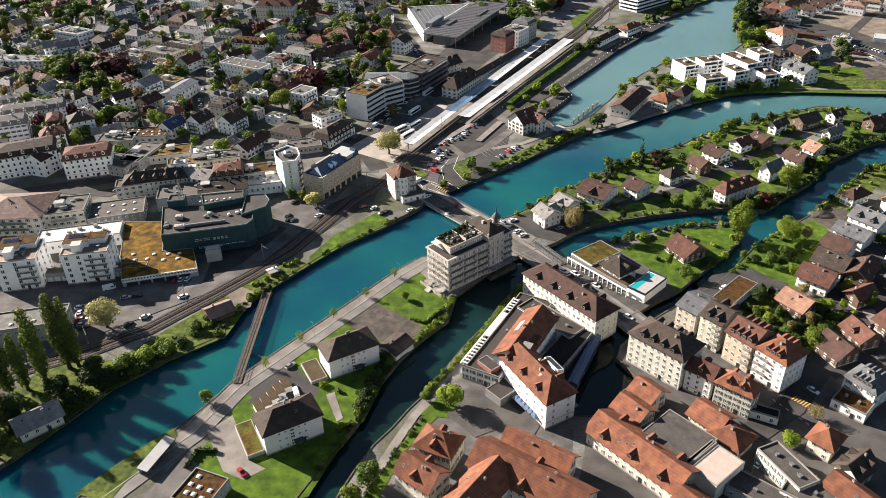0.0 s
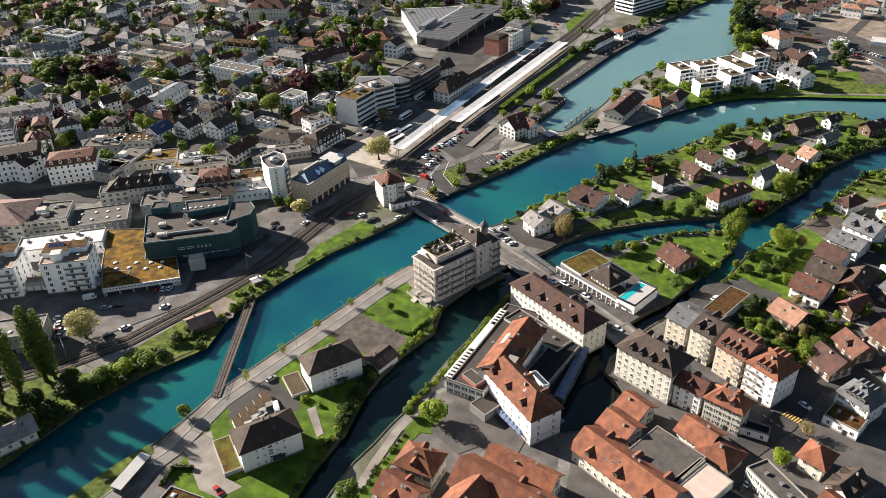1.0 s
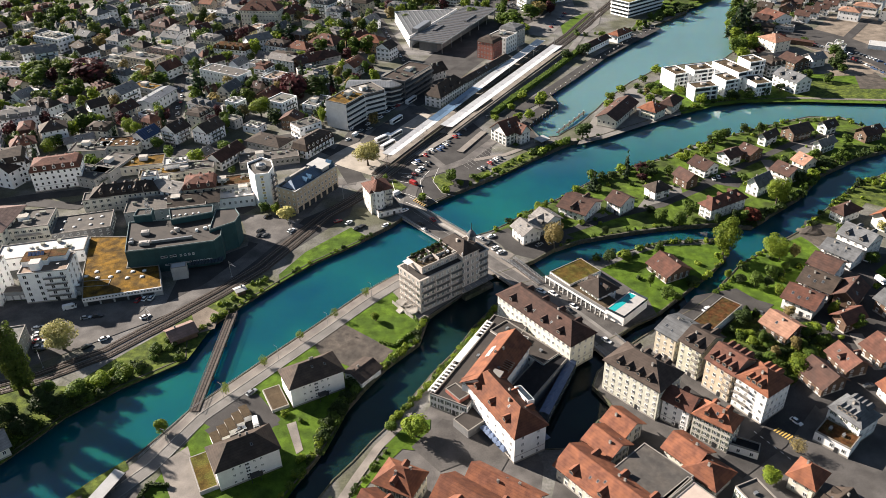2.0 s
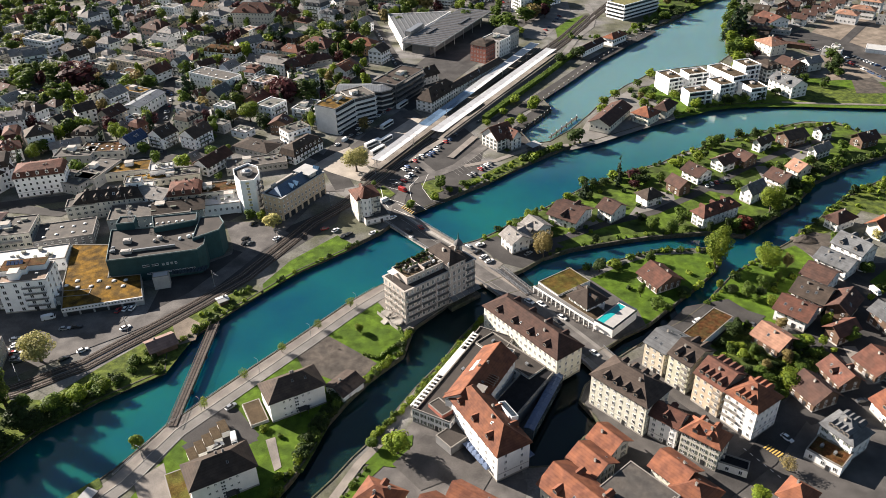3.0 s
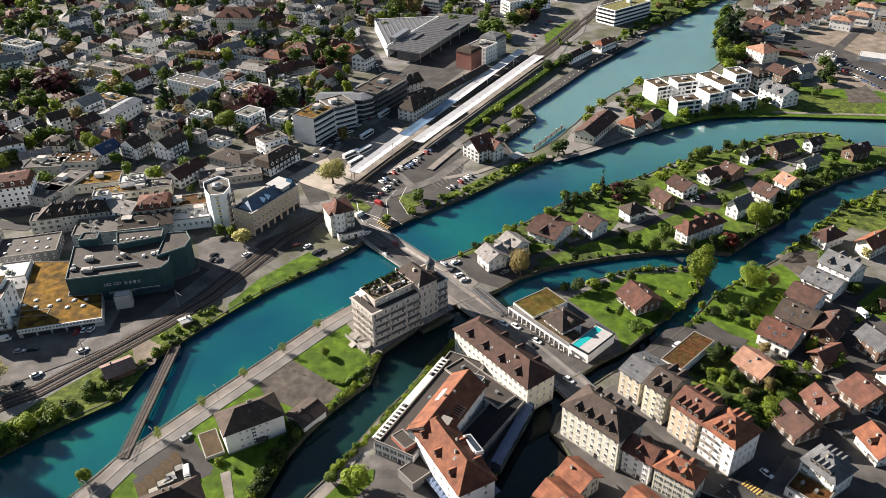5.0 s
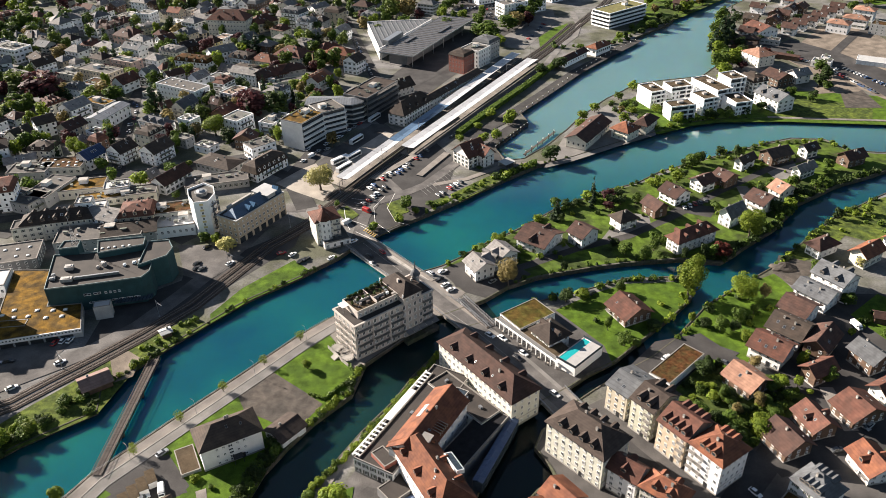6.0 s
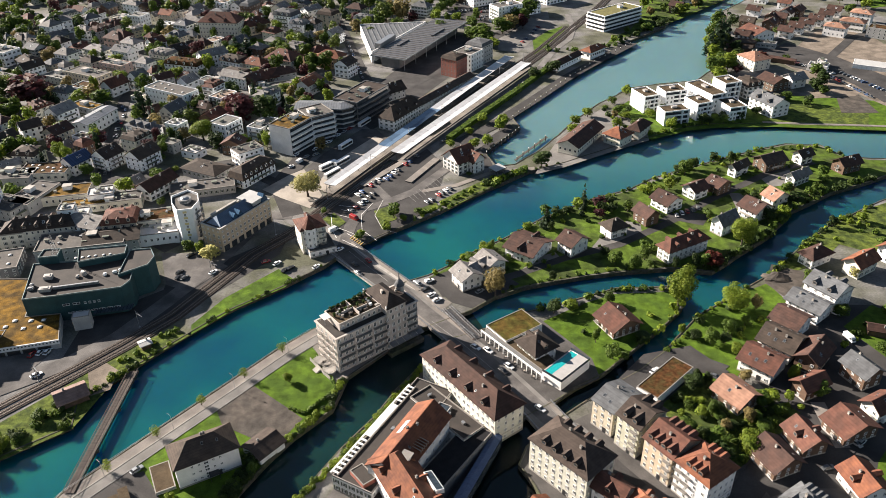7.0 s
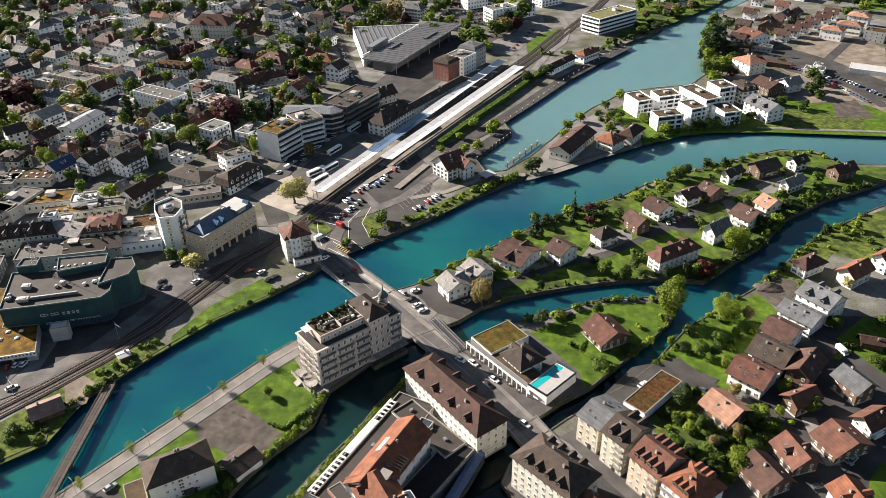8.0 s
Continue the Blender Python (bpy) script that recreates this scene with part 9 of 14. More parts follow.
house(-48, 1017, 10, 9, -29, 6, "gable", 4.5, "grey", "chalk", bulk=1)
house(-276, 775, 9.1, 9.4, -27, 6, "hip", 4.3, "maroon", "chalk")
house(-295, 679, 9.6, 8, -29, 6, "gable", 4.3, "dark", "grey")
house(-244, 962, 8, 9, 48, 6, "hip", 3.8, "dark", "chalk", bulk=1)
house(-333, 569, 9.8, 8.3, 67, 6, "flat", 0, "gravel", "chalk")
house(-97, 534, 11.7, 7.7, 60, 6, "gable", 4.4, "orange", "wood")
house(-124, 603, 11.9, 9.2, -33, 3.5, "gable", 4.1, "grey", "chalk", floors=1)
house(-271, 494, 11, 7.2, -24, 6, "gable", 3.1, "grey", "cream")
house(-654, 1099, 11, 9, 50, 6, "gable", 4.5, "grey", "cream", bulk=1)
house(-290, 799, 11, 7, 60, 6, "mansard", 3.5, "grey", "cream", bulk=1)
house(-325, 697, 8.9, 7.9, 62, 6, "hip", 3.6, "slate", "chalk")
house(-244, 620, 8.9, 9.1, 57, 6, "mansard", 3.5, "grey", "chalk")
house(-331, 770, 8.5, 7.6, 48, 3.5, "hip", 3.8, "grey", "chalk", floors=1)
house(-364, 1037, 12, 8, 56, 6, "gable", 3.9, "grey", "chalk", bulk=1)
house(-319, 879, 11, 9, 42, 6, "flat", 0, "rust", "beige", bulk=1)
house(-287, 896, 12, 7, 50, 5, "flat", 0, "gravel", "chalk", bulk=1)
house(-472, 962, 10, 9, 49, 6, "hip", 3.6, "slate", "wood", bulk=1)
house(96, 850, 8, 8.8, -28, 6, "hip", 3.6, "grey", "chalk")
house(-170, 603, 11.2, 7.2, 49, 6, "hip", 4.2, "maroon", "chalk")
house(-268, 739, 8.9, 7.9, 40, 3.5, "mansard", 3.9, "brown", "chalk", floors=1)
house(-346, 761, 9.9, 7.3, 42, 6, "flat", 0, "gravel", "chalk")
house(-183.2, 473.7, 10.7, 7.7, 58, 3.5, "hip", 4.4, "grey", "beige", floors=1)
house(-449, 1075, 10, 9, 41, 3.5, "flat", 0, "rust", "chalk", floors=1, bulk=1)
house(-446, 978, 8, 8, -28, 6, "flat", 0, "rust", "beige", bulk=1)
house(-91, 874, 12, 8, -25, 5, "flat", 0, "rust", "beige", bulk=1)
house(77, 965, 9, 9, 67, 3.5, "hip", 3.6, "maroon", "cream", floors=1, bulk=1)
house(-174, 814, 9.7, 7.9, 65, 5, "flat", 0, "terrace", "chalk")
house(-437, 923, 10, 8, 56, 6, "mansard", 4.3, "maroon", "beige", bulk=1)
house(-288, 850, 10, 7, -25, 6, "mansard", 3.5, "maroon", "beige", bulk=1)
house(-368, 673, 11.1, 8.2, 43, 3.5, "flat", 0, "gravel", "rose", floors=1)
house(-558, 944, 11, 8, 65, 5, "flat", 0, "gravel", "chalk", bulk=1)
house(-47, 998, 10, 9, 63, 5, "hip", 3.9, "slate", "chalk", bulk=1)
house(-99, 930, 9, 8, -27, 6, "hip", 3.7, "grey", "beige", bulk=1)
house(-86, 771, 8.4, 9.4, 66, 3.5, "gable", 3.6, "orange", "beige", floors=1)
house(-289, 919, 12, 9, 64, 6, "hip", 4.2, "grey", "chalk", bulk=1)
house(-335, 1008, 10, 8, 65, 6, "hip", 4.5, "slate", "cream", bulk=1)
house(-121, 791, 11.6, 8.4, 41, 5, "hip", 3.4, "maroon", "beige")
house(-312, 793, 9, 8, 68, 5, "mansard", 3.8, "maroon", "cream", bulk=1)
house(-265, 929, 10, 8, 57, 6, "hip", 4.2, "slate", "cream", bulk=1)
house(-226, 1001, 8, 8, 66, 5, "gable", 3.5, "maroon", "beige", bulk=1)
house(-356, 646, 8.1, 7.8, 60, 3.5, "gable", 4.1, "slate", "chalk", floors=1)
house(-84, 801, 8.6, 7.9, -24, 6, "gable", 3.1, "maroon", "chalk")
house(-487, 898, 10, 8, -25, 3.5, "hip", 4.1, "orange", "grey", floors=1, bulk=1)
house(-136, 933, 9, 8, 67, 5, "mansard", 3.1, "brown", "chalk", bulk=1)
house(-54, 942, 8, 9, -31, 5, "gable", 4, "slate", "cream", bulk=1)
house(-189, 736, 11.1, 9.2, 45, 5, "gable", 3.9, "grey", "cream")
house(-285, 763, 8.1, 7.3, 67, 6, "flat", 0, "rust", "chalk")
house(-143, 590, 11.8, 7.3, -25, 6, "hip", 3.3, "maroon", "rose")
house(-392, 898, 9, 8, 50, 6, "hip", 3.1, "dark", "grey", bulk=1)
house(-254, 921, 8, 9, 61, 6, "gable", 3.8, "maroon", "chalk", bulk=1)
house(-134, 814, 10.7, 7.5, -34, 3.5, "hip", 4.3, "grey", "chalk", floors=1)
house(-171, 745, 8.7, 8.6, 42, 6, "flat", 0, "concrete", "cream")
house(-144, 762, 10.8, 8.3, 63, 3.5, "mansard", 3.6, "slate", "cream", floors=1)
house(-233, 486, 9, 7.4, -22, 5, "flat", 0, "gravel", "chalk")
house(-334, 541, 9.4, 8.4, -27, 6, "flat", 0, "gravel", "chalk")
house(-91, 978, 12, 9, 45, 6, "gable", 4, "grey", "wood", bulk=1)
house(-220, 638, 8.7, 9.3, -33, 6, "flat", 0, "gravel", "chalk")
house(-62, 690, 9, 9.1, 60, 6, "hip", 4.1, "grey", "chalk")
house(-434, 722, 8.2, 9.4, -28, 5, "flat", 0, "gravel", "grey")
house(-172.0, 471.3, 8.9, 9.3, 59, 6, "mansard", 4.1, "maroon", "wood")
house(-168, 694, 11.3, 7, -28, 6, "hip", 4.4, "slate", "beige")
house(-394, 983, 9, 9, -24, 6, "flat", 0, "terrace", "beige", bulk=1)
house(-446, 959, 8, 10, -28, 5, "flat", 0, "gravel", "rose", bulk=1)
house(-78, 737, 8.9, 7.8, 65, 6, "hip", 3.1, "dark", "chalk")


# ---- bridges, railway, hotel and other single works ----
def frame_of(a, b):
    """Middle, length and angle of the line from a to b."""
    return (a[0] + b[0]) / 2, (a[1] + b[1]) / 2, math.hypot(b[0] - a[0], b[1] - a[1]), math.degrees(math.atan2(b[1] - a[1], b[0] - a[0]))


def footbridge(a, b, wide=3.1):
    x, y, n, ang = frame_of(a, b)
    n += 3
    ob = tagged(root("footbridge", x, y, 0.5, ang), "weathered timber footbridge with dark truss sides over the river", "footbridge")
    for s in (-1, 1):
        bm = bmesh.new()
        yy = s * (wide / 2 + 0.15)
        box(bm, -n / 2, yy - 0.15, -0.7, n / 2, yy + 0.15, -0.3)
        box(bm, -n / 2, yy - 0.07, 1.0, n / 2, yy + 0.07, 1.12)
        box(bm, -n / 2, yy - 0.04, 0.45, n / 2, yy + 0.04, 0.53)
        k = int(n / 2.4)
        for i in range(k + 1):
            xx = -n / 2 + 0.15 + (n - 0.3) * i / k
            box(bm, xx - 0.05, yy - 0.05, -0.3, xx + 0.05, yy + 0.05, 1.0)
        part("truss", bm, SLEEPER, ob, "dark weathered truss side")
    k = int(n / 0.42)
    def build(bm):
        box(bm, -0.19, -wide / 2, -0.1, 0.19, wide / 2, 0.0)
    me = once(("plank", wide), build, (DECK,))
    for i in range(k):
        again("plank", me, ob, pose(-n / 2 + 0.21 + i * 0.42, 0, 0))
    for i in (-0.17, 0.17):
        bm = bmesh.new()
        box(bm, i * n - 0.5, -wide / 2, -4.5, i * n + 0.5, wide / 2, -0.7)
        part("pier", bm, STONE, ob)


footbridge(*FOOTBRIDGE)


def road_bridge(a, b, wide, label):
    x, y, n, ang = frame_of(a, b)
    ob = tagged(root("road_bridge", x, y, 0, ang), label, "bridge")
    bm = bmesh.new()
    box(bm, -n / 2, -wide / 2, -0.9, n / 2, wide / 2, 0.06)
    part("deck", bm, CONCRETE, ob)
    for s in (-1, 1):
        bm = bmesh.new()
        y0, y1 = sorted((s * wide / 2, s * (wide / 2 - 1.8)))
        box(bm, -n / 2, y0, 0.06, n / 2, y1, 0.22)
        part("footway", bm, PAVING, ob)
        bm = bmesh.new()
        yy = s * (wide / 2 - 0.15)
        for z in (0.6, 0.9, 1.2):
            box(bm, -n / 2, yy - 0.04, z, n / 2, yy + 0.04, z + 0.07)
        part("handrail", bm, STEEL, ob)
        for i in range(int(n / 2.5) + 1):
            bm = bmesh.new()
            xx = -n / 2 + i * 2.5
            box(bm, xx - 0.05, yy - 0.05, 0.22, xx + 0.05, yy + 0.05, 1.25)
            part("post", bm, STEEL, ob)
    for k in (-0.2, 0.2):
        bm = bmesh.new()
        box(bm, k * n - 0.6, -wide / 2 + 0.5, -4.5, k * n + 0.6, wide / 2 - 0.5, -0.9)
        part("pier", bm, STONE, ob)


road_bridge(*BRIDGE_A, 14, "concrete road bridge with steel railings over the turquoise river")
road_bridge(*BRIDGE_B, 10.6, "concrete road bridge with steel railings over the side channel")
road_bridge(*BRIDGE_C, 12, "short concrete road bridge over the dark channel")


def railing(line, label, step=2.5):
    ob = tagged(root("railing", line[0][0], line[0][1]), label, "railing")
    x0, y0 = line[0]
    local = [(px - x0, py - y0) for px, py in line]
    def build(bm):
        cyl(bm, 0, 0, 0, 1.1, 0.035, n=6)
    me = once(("post", 1), build, (STEEL,))
    for px, py, _ in along(local, step):
        again("post", me, ob, pose(px, py, 0.2))
    for z in (0.75, 1.25):
        bm = bmesh.new()
        sides = offset(local, 0.025), offset(local, -0.025)
        rings = [[bm.verts.new((*sides[q][i], z - dz)) for q, dz in ((0, 0), (1, 0), (1, 0.05), (0, 0.05))] for i in range(len(local))]
        for a, b in zip(rings, rings[1:]):
            for i in range(4):
                bm.faces.new((a[i], b[i], b[(i + 1) % 4], a[(i + 1) % 4]))
        part("rail", bm, STEEL, ob)


railing(QUAY, "grey steel railing along the quay wall")


def track(line, label):
    """Ballast bed, sleepers and two rails."""
    ob = tagged(root("railway_track", 0, 0), label, "railway track")
    bm = bmesh.new()
    L, R2 = offset(line, 1.7), offset(line, -1.7)
    for i in range(len(line) - 1):
        slab(bm, [(*R2[i], 0.3), (*R2[i + 1], 0.3), (*L[i + 1], 0.3), (*L[i], 0.3)], 0.28)
    part("ballast", bm, BALLAST, ob)
    bm = bmesh.new()
    for px, py, a in along(line, 1.2):
        m = pose(px, py, 0, 0, 0, a)
        q = [m @ Vector(c) for c in ((-0.13, -1.3, 0.4), (0.13, -1.3, 0.4), (0.13, 1.3, 0.4), (-0.13, 1.3, 0.4))]
        slab(bm, [tuple(c) for c in q], 0.12)
    tagged(part("sleeper_bed", bm, SLEEPER, ob), kind="stuff")
    for k in (-0.75, 0.75):
        bm = bmesh.new()
        c0, c1 = offset(line, k - 0.07), offset(line, k + 0.07)
        for i in range(len(line) - 1):
            slab(bm, [(*c0[i], 0.55), (*c0[i + 1], 0.55), (*c1[i + 1], 0.55), (*c1[i], 0.55)], 0.14)
        part("rail", bm, RAIL, ob)


track(offset(TRACK, 2.3), "railway track on brown ballast beside the river")
track(offset(TRACK, -2.3), "railway track on brown ballast beside the river")
track(offset(TRACK[11:18], 7.0), "station track on brown ballast between the platforms")


def mast(x, y, ang):
    ob = tagged(root("catenary_mast", x, y, 0, ang), "grey steel catenary mast beside the railway", "mast", "catenary masts")
    def pole(bm):
        cyl(bm, 0, 0, 0, 8.5, 0.16, 0.1, n=6)
        box(bm, -0.3, -0.3, 0, 0.3, 0.3, 0.4)
    def arm(bm):
        box(bm, -0.06, 0, 7.2, 0.06, 4.2, 7.32)
        slab(bm, [(-0.04, 0.1, 8.3), (0.04, 0.1, 8.3), (0.04, 3.6, 7.35), (-0.04, 3.6, 7.35)], 0.07)
    again("pole", once(("pole", 1), pole, (STEEL,)), ob, Matrix())
    again("arm", once(("arm", 1), arm, (STEEL,)), ob, Matrix())


for mx, my, ma in along(offset(TRACK, 5.2), 42.0, 12.0):
    if my < 640:
        mast(mx, my, ma + 180)


def canopy(a, b, wide, label, z=4.2, glazed=0):
    x, y, n, ang = frame_of(a, b)
    ob = tagged(root("platform_canopy", x, y, 0, ang), label, "platform canopy")
    bm = bmesh.new()
    box(bm, -n / 2 - 2, -wide / 2 + 0.6, 0, n / 2 + 2, wide / 2 - 0.6, 0.55)
    part("platform", bm, PAVING, ob, "grey paved platform")
    bays = int(n / 9)
    for s in (-1, 1):
        for i in range(bays):
            bm = bmesh.new()
            x0, x1 = -n / 2 + n * i / bays + 0.04, -n / 2 + n * (i + 1) / bays - 0.04
            q = [(x0, 0, z), (x1, 0, z), (x1, s * wide / 2, z + 0.5), (x0, s * wide / 2, z + 0.5)]
            slab(bm, q if s > 0 else q[::-1], 0.2)
            part("roof_panel", bm, CANOPY_GLASS if glazed and 0.2 < i / bays < 0.5 else CANOPY_ROOF, ob)
    def post(bm):
        box(bm, -0.12, -0.12, 0.5, 0.12, 0.12, z - 0.1)
        box(bm, -0.1, -wide / 2 + 1, z - 0.1, 0.1, wide / 2 - 1, z + 0.1)
    me = once(("canopy_post", wide), post, (DARK,))
    for i in range(bays + 1):
        again("post", me, ob, pose(-n / 2 + n * i / bays, 0, 0))


CANOPY_ROOF = material("canopy_metal", (0.50, 0.50, 0.50), 0.5, 0.2, spread=0.15, scale=0.4, fine=2, piece=0.08)
CANOPY_GLASS = material("canopy_glass", (0.10, 0.16, 0.24), 0.2, 0.0, spread=0.15, scale=0.4, fine=2, piece=0.15, stripes=(0.9, "X", 0.3))
canopy(*CANOPY_A, 7.5, "long pale metal platform canopy with a blue glazed stretch", glazed=1)
canopy(*CANOPY_B, 8.5, "long pale metal platform canopy between the tracks")


def hotel(x, y, w, d, ang, ze):
    """Grand hotel: long block with balconies, a taller pavilion under a hipped roof, a set-back attic with a planted terrace and a corner turret."""
    ob = tagged(root("grand_hotel", x, y, 0, ang), "pale grey grand hotel with balconies, planted roof terrace and turret", "hotel")
    W2, D2 = w / 2, d / 2
    stone = WALLS["hotel"]
    px0, px1 = -W2 + 22.3, -W2 + 30.9
    fh = (ze - 0.5) / 5

    def block(name, c, mat, label=""):
        bm = bmesh.new()
        box(bm, *c)
        return part(name, bm, mat, ob, label)
    block("wall", (-W2, -D2, -0.4, W2, D2, ze - 0.5), stone)
    block("cornice", (-W2 - 0.5, -D2 - 0.5, ze - 0.5, W2 + 0.5, D2 + 0.5, ze), stone)
    for k in range(1, 5):
        e = 0.22 if k in (1, 4) else 0.12
        block("string_course", (-W2 - e, -D2 - e, fh * k - 0.1, W2 + e, D2 + e, fh * k + 0.1), stone)
    for c in (-W2, -W2 + 7.2, -W2 + 15.4, W2 - 5.6, W2 - 0.7):
        for s in (-1, 1):
            bm = bmesh.new()
            y0, y1 = sorted((s * (D2 + 0.003), s * (D2 + 0.14)))
            box(bm, c, y0, 0, c + 0.7, y1, ze - 0.503)
            part("pilaster", bm, stone, ob)
    # roof walk behind the cornice, set-back attic and its terrace
    block("roof_walk", (-W2 + 0.3, -D2 + 0.3, ze, W2 - 0.3, D2 - 0.3, ze + 0.06), ROOFS["brownfelt"], "dark felted roof walk")
    a0, a1, b0, b1, zt = -W2 + 3.6, px0 - 0.01, -D2 + 2.8, D2 - 0.9, ze + 2.7
    block("attic", (a0, b0, ze + 0.06, a1, b1, zt), stone, "pale set-back attic storey")
    block("roof_terrace", (a0 + 0.3, b0 + 0.3, zt + 0.002, a1, b1 - 0.3, zt + 0.08), ROOFS["earthfelt"])
    parapet_ring([(a0, b0), (a1, b0), (a1, b1), (a0, b1)], zt + 0.003, 0.6, 0.28, stone, ob)
    n = 8
    for i in range(n):
        again("window", window_mesh(1.1, 1.5, False), ob, pose(a0 + (a1 - a0) * (i + 0.5) / n, b0, ze + 1.3))
    for c in ((a0 + 9.0, b0 + 0.4, a0 + 9.25, b1 - 0.4, 1.5), (a0 + 9.4, b0 + 3.2, a0 + 14.5, b0 + 3.45, 1.4), (a0 + 4.0, b0 + 5.0, a0 + 8.8, b0 + 5.2, 1.2)):
        block("terrace_wall", (c[0], c[1], zt + 0.08, c[2], c[3], zt + c[4]), stone)
    block("white_awning", (a0 - 2.6, b1 - 4.2, ze + 2.6, a0 + 1.6, b1 - 0.6, ze + 2.75), WHITE)
    for u in (a0 - 2.4, a0 + 1.3):
        for v in (b1 - 4.0, b1 - 0.8):
            block("awning_post", (u, v, ze + 0.06, u + 0.1, v + 0.1, ze + 2.6), STEEL)
    rnd = random.Random(8)
    for i in range(16):
        u, v, q = rnd.uniform(a0 + 1, a1 - 1), rnd.uniform(b0 + 1, b1 - 2.4), rnd.uniform(0.35, 0.9)
        block("terrace_furniture", (u - q, v - q * 0.7, zt + 0.08, u + q, v + q * 0.7, zt + 0.08 + rnd.uniform(0.4, 1.1)), rnd.choice((CONCRETE, WHITE, STEEL, DARK, SLEEPER)))
    # low roof over the far bays
    bm = bmesh.new()
    lo = [bm.verts.new(c) for c in ((px1, -D2 + 1.4, ze + 0.06), (W2 - 1.2, -D2 + 1.4, ze + 0.06), (W2 - 1.2, D2 - 1.0, ze + 0.06), (px1, D2 - 1.0, ze + 0.06))]
    hi = [bm.verts.new(c) for c in ((px1, -D2 + 4.0, ze + 2.6), (W2 - 3.2, -D2 + 4.0, ze + 2.6), (W2 - 3.2, D2 - 3.4, ze + 2.6), (px1, D2 - 3.4, ze + 2.6))]
    bm.faces.new(lo[::-1])
    bm.faces.new(hi)
    for i in range(4):
        bm.faces.new((lo[i], lo[(i + 1) % 4], hi[(i + 1) % 4], hi[i]))
    part("wing_roof", bm, ROOFS["umber"], ob, "dark slated low wing roof")
    for i in range(4):
        block("chimney", (px1 + 0.6 + i * 1.1, -0.4 + (i % 2), ze + 2.55, px1 + 1.2 + i * 1.1, 0.3 + (i % 2), ze + 3.8), CONCRETE)
    # pavilion
    block("pavilion_wall", (px0, -D2 - 0.7, -0.4, px1, D2 + 0.7, ze + 3.0), stone)
    block("pavilion_cornice", (px0 - 0.35, -D2 - 1.05, ze + 2.6, px1 + 0.35, D2 + 1.05, ze + 3.0), stone)
    bm = bmesh.new()
    z0, z1, e = ze + 3.0, ze + 7.0, 0.5
    m = (px0 + px1) / 2
    lo = [bm.verts.new(c) for c in ((px0 - e, -D2 - 1.3, z0), (px1 + e, -D2 - 1.3, z0), (px1 + e, D2 + 1.3, z0), (px0 - e, D2 + 1.3, z0))]
    hi = [bm.verts.new(c) for c in ((m, -D2 + 3.6, z1), (m, D2 - 3.6, z1))]
    bm.faces.new(lo[::-1])
    for q in ((lo[0], lo[1], hi[0]), (lo[1], lo[2], hi[1], hi[0]), (lo[2], lo[3], hi[1]), (lo[3], lo[0], hi[0], hi[1])):
        bm.faces.new(q)
    part("pavilion_roof", bm, ROOFS["umber"], ob, "brown tiled hip roof")
    block("chimney", (m - 1.9, -1.2, ze + 4.6, m - 1.1, -0.2, ze + 6.9), stone)
    for s in (-1, 1):
        bm = bmesh.new()
        cyl(bm, px0 - 0.1, s * (D2 + 0.5), ze + 3.0, ze + 3.8, 0.35, 0.25, n=8)
        cyl(bm, px0 - 0.1, s * (D2 + 0.5), ze + 3.8, ze + 4.5, 0.4, 0.1, n=8)
        part("finial", bm, WALLS["white"], ob, "white stone finial")
    # turret
    bm = bmesh.new()
    cyl(bm, W2 - 1.9, 1.4, ze, ze + 4.0, 1.7, n=14)
    part("turret", bm, stone, ob)
    bm = bmesh.new()
    cyl(bm, W2 - 1.9, 1.4, ze + 4.0, ze + 5.2, 2.1, 1.5, n=14)
    cyl(bm, W2 - 1.9, 1.4, ze + 5.2, ze + 6.4, 1.5, 0.5, n=14)
    cyl(bm, W2 - 1.9, 1.4, ze + 6.4, ze + 10.0, 0.3, 0.05, n=8)
    part("turret_roof", bm, ROOFS["slate"], ob, "dark slate dome with a spire")
    # windows and balconies
    hidden, me = [], window_mesh(1.2, 1.9, False)
    for k, (length, off) in enumerate(((w, D2), (d, W2), (w, D2), (d, W2))):
        n = int(length / 2.6)
        rot = k * 90
        for fl in range(5):
            for i in range(n):
                u = -length / 2 + length * (i + 0.5) / n
                lx = u if k == 0 else -u
                out = off + (0.7 if k in (0, 2) and px0 - 0.7 < lx < px1 + 0.7 else 0)
                m4 = pose(0, 0, 0, 0, 0, rot) @ pose(u, -out, fh * (fl + 0.55) + 0.1)
                if k in (0, 3):
                    again("window", me, ob, m4)
                    block_head = once(("window_head", 1), lambda bm: (box(bm, -0.8, -0.16, 0, 0.8, 0.0, 0.2), box(bm, -0.72, -0.1, -2.15, 0.72, 0.0, -2.0)), (stone,))
                    again("window_head", block_head, ob, m4 @ pose(0, -0.1, 1.02))
                else:
                    hidden.append((me, m4))
        if k == 0:
            for fl in (1, 2, 3, 4):
                for u, b in ((-W2 + 4.2, 6.0), (-W2 + 11.6, 6.6), (-W2 + 18.9, 5.4), (W2 - 3.0, 4.6)):
                    again("balcony", balcony_mesh(b), ob, pose(u, -D2 - 0.1, fh * fl + 0.22))
        if k == 3:
            for fl in (1, 2, 3, 4):
                for u in (-3.9, 0.0, 3.9):
                    again("balcony", balcony_mesh(2.8), ob, pose(0, 0, 0, 0, 0, rot) @ pose(u, -W2 - 0.1, fh * fl + 0.22))
    joined("glazing", hidden, (WHITE, GLASS, CONCRETE, SHUTTER), ob)
